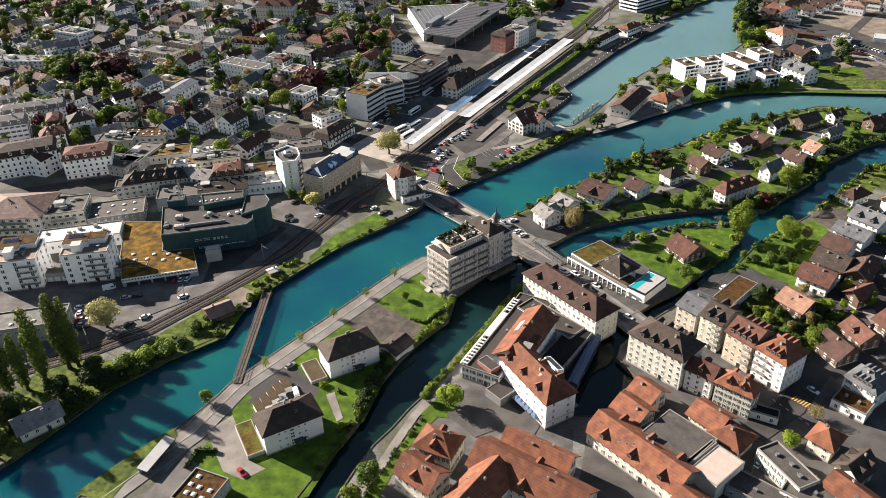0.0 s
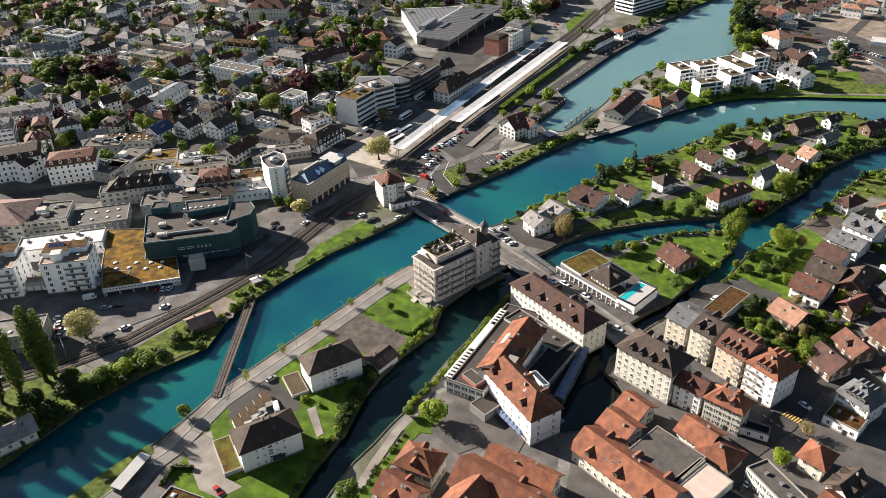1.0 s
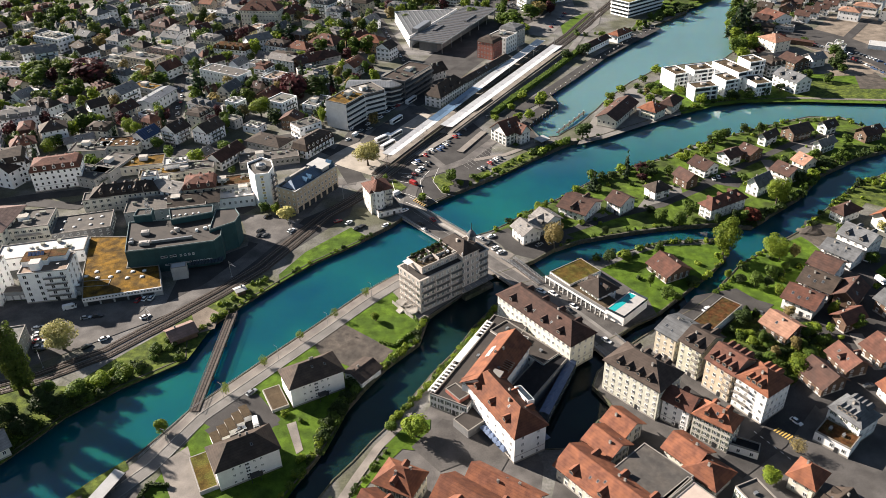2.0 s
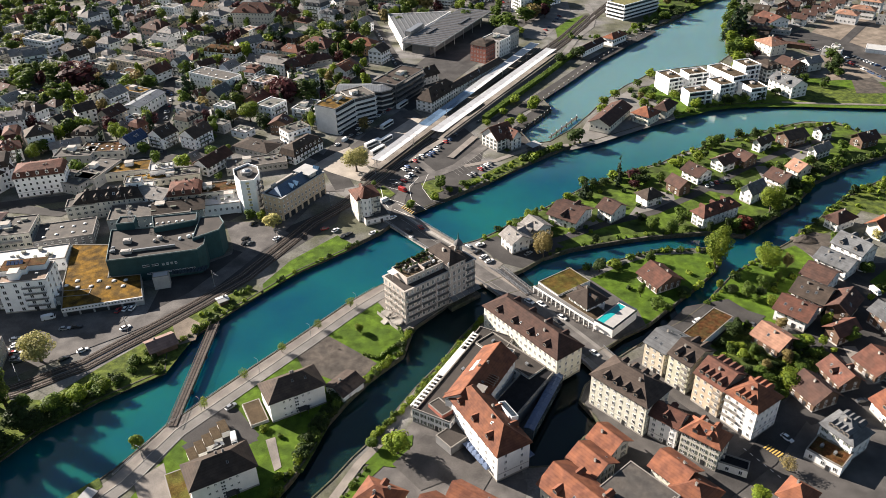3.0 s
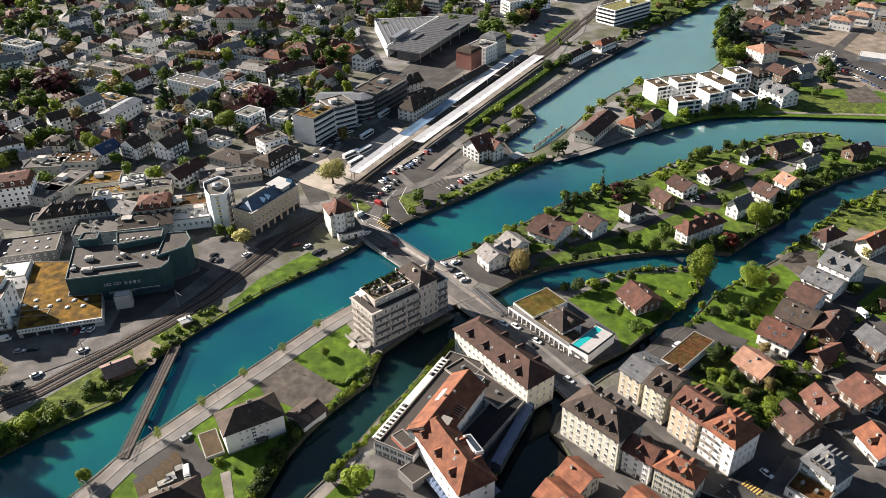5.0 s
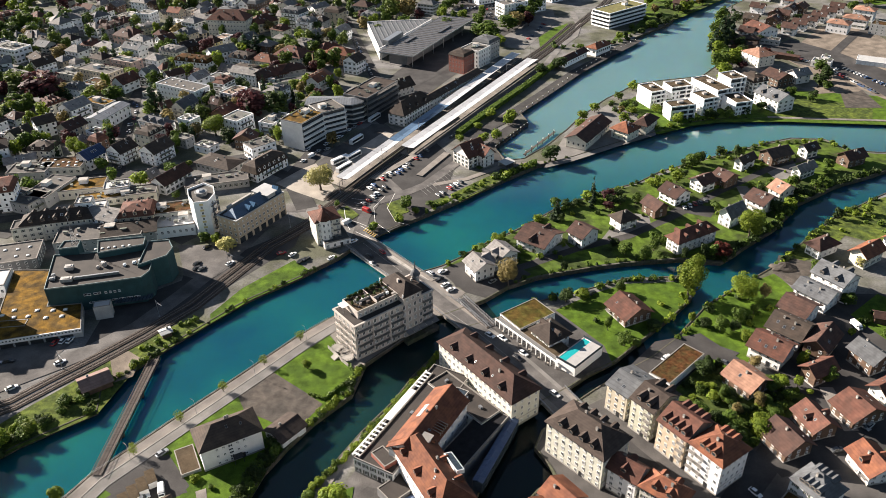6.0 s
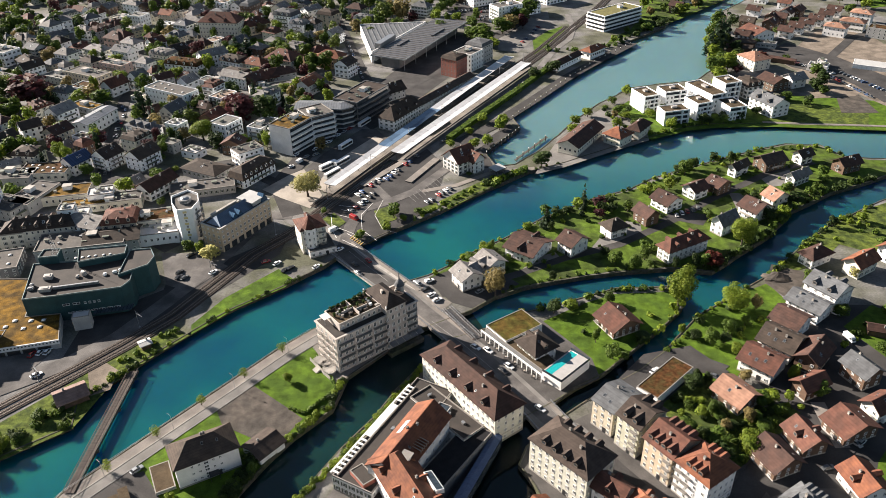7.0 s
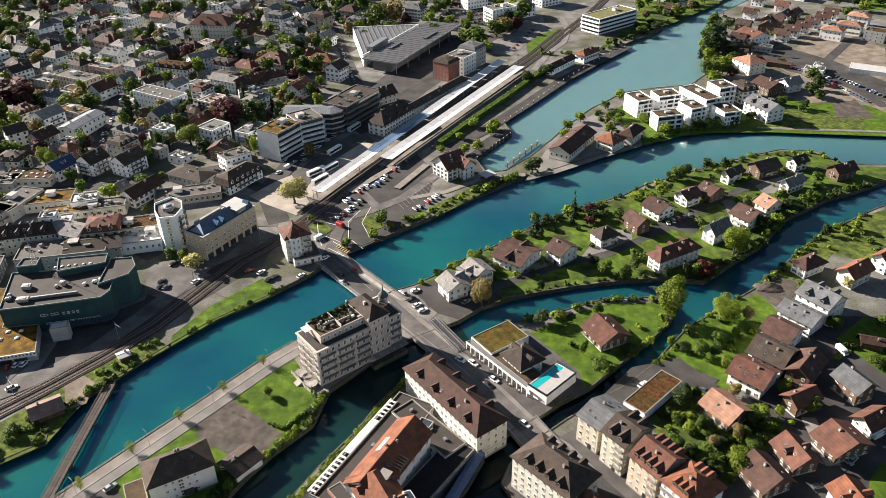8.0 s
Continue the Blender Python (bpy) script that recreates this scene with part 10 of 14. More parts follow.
    for i in range(3):
        again("window", window_mesh(1.2, 1.6, False), ob, pose(px0 + 1.8 + i * (px1 - px0 - 3.6) / 2, -D2 - 0.7, ze + 1.3))
    # water terrace with dark awnings under the far bays
    block("water_terrace", (px0 - 1.0, -D2 - 3.4, -2.6, W2 + 0.5, -D2 - 0.71, 0.3), STONE)
    for i in range(5):
        bm = bmesh.new()
        u = px0 + i * 3.1
        slab(bm, [(u, -D2 - 0.72, 3.6), (u, -D2 - 3.2, 2.9), (u + 2.9, -D2 - 3.2, 2.9), (u + 2.9, -D2 - 0.72, 3.6)], 0.06)
        part("awning", bm, WALLS["smoke"], ob, "dark terrace awning")
    rnd = random.Random(4)
    for i in range(26):
        bm = bmesh.new()
        r = rnd.uniform(0.35, 0.75)
        box(bm, -0.3, -0.3, 0, 0.3, 0.3, 0.4, 1)
        for _ in range(40):
            c = Vector((rnd.gauss(0, r * 0.5), rnd.gauss(0, r * 0.5), 0.5 + rnd.uniform(0, r * 2.4)))
            s = rnd.uniform(0.15, 0.3)
            u, v = Vector((rnd.gauss(0, 1), rnd.gauss(0, 1), rnd.gauss(0, 1))).normalized() * s, Vector((rnd.gauss(0, 1), rnd.gauss(0, 1), rnd.gauss(0, 1))).normalized() * s
            face(bm, [tuple(c - u - v), tuple(c + u - v), tuple(c + u + v), tuple(c - u + v)], 0)
        t = (i + 0.5) / 26
        tagged(finish("potted_plant", bm, (LEAF["dark"], EARTH), None, pose(x, y, 0, 0, 0, ang) @ pose(a0 + 1 + t * (a1 - a0 - 2), b1 - 0.8 if i % 4 else b0 + 5.6, zt + 0.08)),
               "evergreen shrub in a planter on the hotel roof terrace", "potted plant", "plants on the hotel roof terrace")
    # entrance steps and terraces at the garden end
    for k, (u, v, r) in enumerate(((-W2 - 2.4, -D2 + 3.4, 2.6), (-W2 - 2.4, D2 - 4.0, 2.4), (-W2 - 1.4, 0.0, 1.8))):
        bm = bmesh.new()
        cyl(bm, u, v, 0, 1.1, r, n=18)
        cyl(bm, u, v, 1.1, 1.25, r + 0.15, n=18)
        for q in range(16):
            a = q * 0.3927
            box(bm, u + (r - 0.1) * math.cos(a) - 0.09, v + (r - 0.1) * math.sin(a) - 0.09, 1.25, u + (r - 0.1) * math.cos(a) + 0.09, v + (r - 0.1) * math.sin(a) + 0.09, 2.0)
        part("garden_terrace", bm, CONCRETE, ob, "round pale stone garden terrace with balusters")
    bm = bmesh.new()
    for k in range(5):
        box(bm, -W2 - 5.2 - k * 0.4, -1.4, 0, -W2 - 4.8 - k * 0.4, 1.4, 1.0 - k * 0.2)
    box(bm, -W2 - 4.8, -D2 - 1.0, 0, -W2 - 4.5, D2 - 0.5, 1.5)
    part("garden_steps", bm, CONCRETE, ob, "pale stone garden steps and wall")


WALLS["hotel"] = material("hotel_render", (0.47, 0.42, 0.375), 0.85, spread=0.18, scale=0.4, fine=3, tint=(0.41, 0.365, 0.325), big=6)


ROOFS["pooldeck"] = material("pool_tiles", (0.33, 0.32, 0.31), 0.7, spread=0.12, scale=0.5, fine=3)


def pool_deck(x, y, w, d, ang):
    ob = tagged(root("pool_terrace", x, y, 0, ang), "white raised pool terrace with a turquoise swimming pool", "pool terrace")
    W2, D2, z = w / 2, d / 2, 4.0
    bm = bmesh.new()
    box(bm, -W2, -D2, -0.3, W2, D2, z - 0.1)
    part("wall", bm, WALLS["white"], ob)
    bm = bmesh.new()
    py = D2 - 3.6
    box(bm, -W2, -D2, z - 0.1, W2, py, z + 0.05)
    box(bm, -W2, D2 - 0.5, z - 0.1, W2, D2, z + 0.05)
    part("deck", bm, ROOFS["pooldeck"], ob, "pale tiled pool deck")
    bm = bmesh.new()
    box(bm, -W2 + 0.5, py + 0.002, z - 0.1, W2 - 0.5, D2 - 0.502, z - 0.03)
    part("pool", bm, POOLWATER, ob, "turquoise pool water")
    for c in ((-W2, -D2, W2, -D2 + 0.08), (-W2, -D2, -W2 + 0.08, D2), (W2 - 0.08, -D2, W2, D2)):
        bm = bmesh.new()
        box(bm, c[0], c[1], z + 0.05, c[2], c[3], z + 1.1)
        part("glass_parapet", bm, ROOFS["glassroof"], ob)


def passage(a, b, wide, z):
    """Glazed walkway along the canal."""
    x, y, n, ang = frame_of(a, b)
    ob = tagged(root("glazed_walkway", x, y, 0, ang), "long blue-grey glazed walkway beside the canal", "walkway")
    bm = bmesh.new()
    box(bm, -n / 2, -wide / 2, 0, n / 2, wide / 2, z - 0.6)
    part("wall", bm, ROOFS["glassroof"], ob)
    k = int(n / 2.2)
    for i in range(k):
        bm = bmesh.new()
        x0, x1 = -n / 2 + n * i / k + 0.05, -n / 2 + n * (i + 1) / k - 0.05
        slab(bm, [(x0, -wide / 2 - 0.2, z - 0.5), (x1, -wide / 2 - 0.2, z - 0.5), (x1, 0, z), (x0, 0, z)], 0.1)
        slab(bm, [(x0, 0, z), (x1, 0, z), (x1, wide / 2 + 0.2, z - 0.5), (x0, wide / 2 + 0.2, z - 0.5)], 0.1)
        part("roof_panel", bm, AWNING, ob)


def pergola(a, b, wide, z):
    """White pergola along the roof edge: two beams and many slats."""
    x, y, n, ang = frame_of(a, b)
    ob = tagged(root("roof_pergola", x, y, z, ang), "long white slatted pergola along the hotel roof edge", "pergola")
    for s in (-1, 1):
        bm = bmesh.new()
        box(bm, -n / 2, s * wide / 2 - 0.2, 0, n / 2, s * wide / 2 + 0.2, 0.6)
        part("beam", bm, WHITE if s > 0 else PARAPET_CAP, ob)
    bm = bmesh.new()
    box(bm, -n * 0.1, -wide / 2 + 0.2, 0.3, n * 0.26, wide / 2 - 0.2, 0.57)
    part("cover", bm, WHITE, ob, "solid white roof board")
    def build(bm):
        box(bm, -0.35, -wide / 2, 0.35, 0.35, wide / 2, 0.55)
    me = once(("slat", wide), build, (WHITE,))
    k = int(n / 1.9)
    for i in range(k):
        u = -n / 2 + n * (i + 0.5) / k
        if not -n * 0.1 - 0.6 < u < n * 0.26 + 0.6:
            again("slat", me, ob, pose(u, 0, 0))


def colonnade(a, b, h):
    """White posts and fascia beam before a front coloured dark for its shade."""
    x, y, n, ang = frame_of(a, b)
    ob = tagged(root("colonnade", x, y, 0, ang), "white painted posts and beam along the restaurant front", "colonnade")
    bm = bmesh.new()
    box(bm, -n / 2, -0.2, h - 0.5, n / 2, 0.2, h + 0.1)
    part("beam", bm, WHITE, ob)
    def post(bm):
        box(bm, -0.14, -0.14, 0, 0.14, 0.14, h - 0.5)
    me = once(("white_post", h), post, (WHITE,))
    for i in range(int(n / 2.6) + 1):
        again("post", me, ob, pose(-n / 2 + 0.2 + i * 2.6, 0, 0))


def shelter(a, b, wide):
    """Open roof on a row of posts, with a low bench wall behind."""
    x, y, n, ang = frame_of(a, b)
    ob = tagged(root("shelter", x, y, 0, ang), "long open shelter with a pale roof on dark posts", "shelter")
    bm = bmesh.new()
    slab(bm, [(-n / 2, -wide / 2, 2.45), (n / 2, -wide / 2, 2.45), (n / 2, wide / 2, 2.95), (-n / 2, wide / 2, 2.95)], 0.14)
    part("roof", bm, ROOFS["pale"], ob)
    bm = bmesh.new()
    box(bm, -n / 2, -wide / 2 - 0.16, 2.3, n / 2, -wide / 2 - 0.003, 2.62)
    part("gutter", bm, DARK, ob)
    bm = bmesh.new()
    box(bm, -n / 2 + 0.2, wide / 2 - 0.5, 0, n / 2 - 0.2, wide / 2 - 0.3, 2.6)
    part("back_wall", bm, WALLS["grey"], ob)
    def post(bm):
        box(bm, -0.08, -0.08, 0, 0.08, 0.08, 2.4)
    me = once(("shelter_post", 1), post, (DARK,))
    for i in range(7):
        again("post", me, ob, pose(-n / 2 + 0.3 + i * (n - 0.6) / 6, -wide / 2 + 0.2, 0))


def sluice_walk(a, b, wide):
    """Plank walks and railings over the sluice beside the road bridge."""
    x, y, n, ang = frame_of(a, b)
    ob = tagged(root("sluice_walk", x, y, 0.34, ang), "narrow sluice bridge with two plank walks and grey railings", "footbridge")
    for k, v in enumerate((-wide / 2 + 0.5, wide / 2 - 0.5)):
        bm = bmesh.new()
        box(bm, -n / 2, v - 0.5, -0.1, n / 2, v + 0.5, 0.08)
        part("walk", bm, DECK, ob)
        for s in (-0.5, 0.5):
            bm = bmesh.new()
            for z in (0.5, 0.8, 1.1):
                box(bm, -n / 2, v + s - 0.035, z, n / 2, v + s + 0.035, z + 0.07)
            part("handrail", bm, STEEL, ob)
            for i in range(int(n / 2) + 1):
                bm = bmesh.new()
                box(bm, -n / 2 + i * 2 - 0.05, v + s - 0.045, 0.08, -n / 2 + i * 2 + 0.05, v + s + 0.045, 1.2)
                part("post", bm, STEEL, ob)
    # Plate added to show the dark gap between the walks.
    bm = bmesh.new()
    box(bm, -n / 2, -wide / 2 + 1.004, -0.12, n / 2, wide / 2 - 1.004, -0.05)
    part("gate_grating", bm, DARK, ob)
    for i in range(int(n / 4) + 1):
        bm = bmesh.new()
        box(bm, -n / 2 + i * 4 - 0.25, -wide / 2 + 0.2, -4.5, -n / 2 + i * 4 + 0.25, wide / 2 - 0.2, -0.123)
        part("pier", bm, CONCRETE, ob)


def cafe_table(x, y, ang):
    ob = tagged(root("cafe_table", x, y, 0.1, ang), "small dark cafe table on the restaurant forecourt", "table", "tables on the forecourt")
    def top(bm):
        cyl(bm, 0, 0, 0.7, 0.74, 0.42, n=10)
    def stem(bm):
        cyl(bm, 0, 0, 0, 0.7, 0.05, n=6)
        cyl(bm, 0, 0, 0, 0.04, 0.26, n=8)
    again("tabletop", once(("cafe_top", 1), top, (PAVEBRIGHT,)), ob, Matrix())
    again("stem", once(("cafe_stem", 1), stem, (DARK,)), ob, Matrix())


def cafe_chair(x, y, ang):
    ob = tagged(root("cafe_chair", x, y, 0.1, ang), "dark metal cafe chair on the restaurant forecourt", "chair", "chairs on the forecourt")
    def seat(bm):
        box(bm, -0.22, -0.22, 0.42, 0.22, 0.22, 0.46)
    def back(bm):
        box(bm, -0.22, 0.2, 0.5, 0.22, 0.24, 0.88)
    def leg(bm):
        box(bm, -0.02, -0.02, 0, 0.02, 0.02, 0.42)
    again("seat", once(("cafe_seat", 1), seat, (DARK,)), ob, Matrix())
    again("backrest", once(("cafe_back", 1), back, (DARK,)), ob, Matrix())
    for u in (-0.19, 0.19):
        for v in (-0.19, 0.19):
            again("leg", once(("cafe_leg", 1), leg, (DARK,)), ob, pose(u, v, 0))


def picnic_table(x, y, ang):
    ob = tagged(root("picnic_table", x, y, 0.2, ang), "weathered wooden picnic table on the river bank", "picnic table")
    for name, (y0, y1, z0, z1) in (("tabletop", (-0.4, 0.4, 0.7, 0.76)), ("bench", (-0.95, -0.65, 0.4, 0.45)), ("bench", (0.65, 0.95, 0.4, 0.45))):
        bm = bmesh.new()
        box(bm, -0.95, y0, z0, 0.95, y1, z1)
        part(name, bm, DECK, ob)
    for u in (-0.6, 0.6):
        bm = bmesh.new()
        box(bm, u - 0.05, -0.8, 0.3, u + 0.05, 0.8, 0.39)
        box(bm, u - 0.05, -0.3, 0, u + 0.05, -0.2, 0.7)
        box(bm, u - 0.05, 0.2, 0, u + 0.05, 0.3, 0.7)
        part("trestle", bm, DECK, ob)


def earth_mound(x, y, r, h):
    """Heap of dug earth with an uneven skin."""
    rnd = random.Random(9)
    bm = bmesh.new()
    rings = [[bm.verts.new((x + r * q * rnd.uniform(0.8, 1.15) * math.cos(k * 0.393), y + 0.75 * r * q * rnd.uniform(0.8, 1.15) * math.sin(k * 0.393), h * (1 - q) * rnd.uniform(0.85, 1.1) + (0.1 if q < 1 else -0.1))) for k in range(16)] for q in (1.0, 0.75, 0.5, 0.25)]
    top = bm.verts.new((x, y, h))
    for a, b in zip(rings, rings[1:]):
        for k in range(16):
            bm.faces.new((a[k], a[(k + 1) % 16], b[(k + 1) % 16], b[k]))
    for k in range(16):
        bm.faces.new((rings[-1][k], rings[-1][(k + 1) % 16], top))
    tagged(finish("earth_mound", bm, EARTH), "dark dug earth piled on the building plot", "earth mound")


def garage(x, y, ang, w=3.0, d=5.6):
    ob = tagged(root("garage", x, y, 0, ang), "small white garage with a brown flat roof", "garage", "row of garages")
    bm = bmesh.new()
    box(bm, -w / 2, -d / 2, -0.2, w / 2, d / 2, 2.5)
    part("wall", bm, WALLS["white"], ob)
    bm = bmesh.new()
    box(bm, -w / 2 - 0.1, -d / 2 - 0.1, 2.5, w / 2 + 0.1, d / 2 + 0.1, 2.68)
    part("roof", bm, ROOFS["earthfelt"], ob)
    bm = bmesh.new()
    box(bm, -w / 2 + 0.25, -d / 2 - 0.05, 0, w / 2 - 0.25, -d / 2 - 0.003, 2.15)
    part("garage_door", bm, DARK, ob)


def parasol_row(a, b, n, size=3.2):
    """Market parasols in a row."""
    for i in range(n):
        x, y = a[0] + (b[0] - a[0]) * (i + 0.5) / n, a[1] + (b[1] - a[1]) * (i + 0.5) / n
        ob = tagged(root("parasol", x, y, 0, frame_of(a, b)[3]), "square blue-grey parasol on the hotel terrace", "parasol", "terrace parasols")
        bm = bmesh.new()
        cyl(bm, 0, 0, 0, 2.9, 0.05, n=6)
        cyl(bm, 0, 0, 0, 0.1, 0.45, n=8)
        part("pole", bm, STEEL, ob)
        bm = bmesh.new()
        h = size / 2
        vs = [bm.verts.new(c) for c in ((-h, -h, 2.45), (h, -h, 2.45), (h, h, 2.45), (-h, h, 2.45))]
        tp = bm.verts.new((0, 0, 3.0))
        for k in range(4):
            bm.faces.new((vs[k], vs[(k + 1) % 4], tp))
        lw = [bm.verts.new((q.co.x, q.co.y, 2.25)) for q in vs]
        for k in range(4):
            bm.faces.new((lw[k], lw[(k + 1) % 4], vs[(k + 1) % 4], vs[k]))
        part("canopy", bm, AWNING, ob)


def jetty(line, label, posts=4.0, deck=1.4):
    """Low plank jetty with white-topped mooring posts."""
    ob = tagged(root("jetty", 0, 0, 0), label, "jetty")
    bm = bmesh.new()
    L, R2 = offset(line, deck / 2), offset(line, -deck / 2)
    for i in range(len(line) - 1):
        slab(bm, [(*R2[i], -0.6), (*R2[i + 1], -0.6), (*L[i + 1], -0.6), (*L[i], -0.6)], 0.3)
    part("deck", bm, DECK, ob)
    def build(bm):
        cyl(bm, 0, 0, -4, 1.5, 0.24, n=8)
        cyl(bm, 0, 0, 1.5, 2.1, 0.26, 0.2, n=8, mat=1)
    me = once(("mooring_post", 1), build, (SLEEPER, WHITE))
    for px, py, _ in along(offset(line, -deck / 2 - 0.3), posts, 0.5):
        again("mooring_post", me, ob, pose(px, py, 0))


jetty(JETTY, "narrow timber jetty with mooring posts in the harbour", 7.0)
jetty(JETTY_B, "timber harbour jetty with white-topped mooring posts", 4.5)
jetty(QUAY_POSTS, "timber fender walk with white-topped mooring posts along the quay", 8.0, 1.0)


def street_lamp(x, y, ang):
    ob = tagged(root("street_lamp", x, y, 0.1, ang), "slim grey steel street lamp beside the road", "street lamp", "street lamps")
    def pole(bm):
        cyl(bm, 0, 0, 0, 7.0, 0.09, 0.05, n=6)
        box(bm, -0.04, 0, 6.95, 0.04, 1.4, 7.03)
    def head(bm):
        box(bm, -0.14, 1.2, 6.88, 0.14, 1.9, 7.0)
    again("pole", once(("lamp_pole", 1), pole, (STEEL,)), ob, Matrix())
    again("lamp_head", once(("lamp_head", 1), head, (DARK,)), ob, Matrix())


for lx, ly, la in along(offset(QUAY, -4.6), 26.0, 9.0):
    street_lamp(lx, ly, la)


# ---- trees ----
def crown_mesh(kind, seed, coarse=0):
    """Crown for a tree 10 m high: many small leaf clumps round a set of uneven lobes, with gaps."""
    rnd = random.Random(seed)
    bm = bmesh.new()
    lobes = []
    if kind == "poplar":
        for i in range(16):
            z = 1.2 + 8.3 * i / 15
            r = 1.05 * math.sin(math.pi * min(1, (z + 0.8) / 11.2)) ** 0.7 + 0.1
            lobes.append((Vector((rnd.uniform(-0.25, 0.25), rnd.uniform(-0.25, 0.25), z)), r, 0.9))
        n, leaf = 4200, 0.125
    elif kind == "conifer":
        for i in range(14):
            z = 1.0 + 8.6 * i / 13
            r = 1.9 * (1 - i / 14.5) + 0.12
            for k in range(4 if i < 9 else 2):
                a = rnd.uniform(0, 6.28)
                lobes.append((Vector((math.cos(a) * r * 0.55, math.sin(a) * r * 0.55, z - 0.15 * r)), r * 0.62, 0.35))
        n, leaf = 1500, 0.24
    elif kind == "bush":
        for i in range(6):
            a = rnd.uniform(0, 6.28)
            d = rnd.uniform(0.2, 1.1)
            lobes.append((Vector((math.cos(a) * d, math.sin(a) * d, rnd.uniform(0.5, 1.0))), rnd.uniform(0.6, 1.05), 0.85))
        n, leaf = 420, 0.19
    else:
        for i in range(18):
            a, u = rnd.uniform(0, 6.28), rnd.uniform(-0.9, 1.0)
            s = math.sqrt(max(0, 1 - u * u * 0.75))
            d = rnd.uniform(1.2, 2.2) * s
            lobes.append((Vector((math.cos(a) * d, math.sin(a) * d, 5.6 + 2.9 * u)), rnd.uniform(1.1, 1.6), 0.9))
        lobes.append((Vector((0, 0, 5.6)), 2.7, 1.1))
        n, leaf = (2300, 0.25) if kind != "bare" else (900, 0.2)
    if coarse < 0:
        n, leaf = int(n * 2.4), leaf * 0.6
    if coarse > 0:
        n, leaf = int(n * 0.22), leaf * 2.0
    weights = [q[1] ** 2 for q in lobes]
    for _ in range(n):
        c, r, flat = rnd.choices(lobes, weights)[0]
        d = Vector((rnd.gauss(0, 1), rnd.gauss(0, 1), rnd.gauss(0, 1))).normalized()
        k = r * (1 - abs(rnd.gauss(0, 0.16)))
        p0 = c + Vector((d.x * k, d.y * k, d.z * k * flat))
        nrm = (d + Vector((rnd.gauss(0, 0.34), rnd.gauss(0, 0.34), rnd.gauss(0, 0.34) + 0.2))).normalized()
        u = nrm.orthogonal().normalized()
        u.rotate(Matrix.Rotation(rnd.uniform(0, 6.28), 3, nrm))
        v = nrm.cross(u)
        s = leaf * rnd.uniform(0.6, 1.35)
        face(bm, [tuple(p0 + u * s * 1.1), tuple(p0 + v * s * 0.8), tuple(p0 - u * s * 0.9), tuple(p0 - v * s)])
    me = bpy.data.meshes.new("crown")
    bm.to_mesh(me)
    bm.free()
    return me


def trunk_mesh(kind, seed):
    rnd = random.Random(seed)
    bm = bmesh.new()
    top = 9.0 if kind in ("poplar", "conifer") else 6.0
    rings = []
    for i in range(6):
        z = -0.2 + top * i / 5
        r = 0.26 * (1 - 0.8 * i / 5) * (1.35 if i == 0 else 1)
        ox, oy = rnd.gauss(0, 0.06) * i, rnd.gauss(0, 0.06) * i
        rings.append([bm.verts.new((ox + r * math.cos(k * 1.0472), oy + r * math.sin(k * 1.0472), z)) for k in range(6)])
    for a, b in zip(rings, rings[1:]):
        for k in range(6):
            bm.faces.new((a[k], a[(k + 1) % 6], b[(k + 1) % 6], b[k]))
    if kind not in ("conifer",):
        for i in range(12 if kind == "bare" else 8):
            a, z0 = rnd.uniform(0, 6.28), rnd.uniform(2.6, 5.6)
            ln = rnd.uniform(1.6, 3.0) * (0.35 if kind == "poplar" else 1)
            p0, p1 = Vector((0, 0, z0)), Vector((math.cos(a) * ln, math.sin(a) * ln, z0 + rnd.uniform(1.0, 2.4)))
            side = (p1 - p0).cross(Vector((0, 0, 1))).normalized()
            up = side.cross((p1 - p0).normalized())
            q0 = [bm.verts.new(p0 + side * 0.09 * c + up * 0.09 * s) for c, s in ((1, 0), (-0.5, 0.87), (-0.5, -0.87))]
            q1 = [bm.verts.new(p1 + side * 0.025 * c + up * 0.025 * s) for c, s in ((1, 0), (-0.5, 0.87), (-0.5, -0.87))]
            for k in range(3):
                bm.faces.new((q0[k], q0[(k + 1) % 3], q1[(k + 1) % 3], q1[k]))
    me = bpy.data.meshes.new("trunk")
    bm.to_mesh(me)
    bm.free()
    me.materials.append(TRUNK)
    return me


FORMS, SHADES, WHOLE, PLANTED, FAR_BUSHES, FAR_TREES = {}, {}, {}, [0], [], []
SAY_TREE = {"green": "leafy green", "bright": "fresh spring-green", "dark": "dark green", "purple": "copper-purple beech", "conifer": "dark green conifer", "pale": "pale yellow blossoming", "bare": "brown half-bare", "red": "red-leaved", "poplar": "tall slim green"}


def form(kind, leaf, coarse=0):
    """A crown mesh of that kind in that leaf colour."""
    v = PLANTED[0] % 3
    if (kind, v, coarse) not in FORMS:
        FORMS[kind, v, coarse] = (crown_mesh(kind, 11 + v * 5 + len(kind), coarse), trunk_mesh(kind, 3 + v) if kind != "bush" else None)
    crown, trunk = FORMS[kind, v, coarse]
    if (kind, v, leaf, coarse) not in SHADES:
        me = crown.copy()
        me.materials.append(LEAF[leaf])
        SHADES[kind, v, leaf, coarse] = me
    return SHADES[kind, v, leaf, coarse], trunk


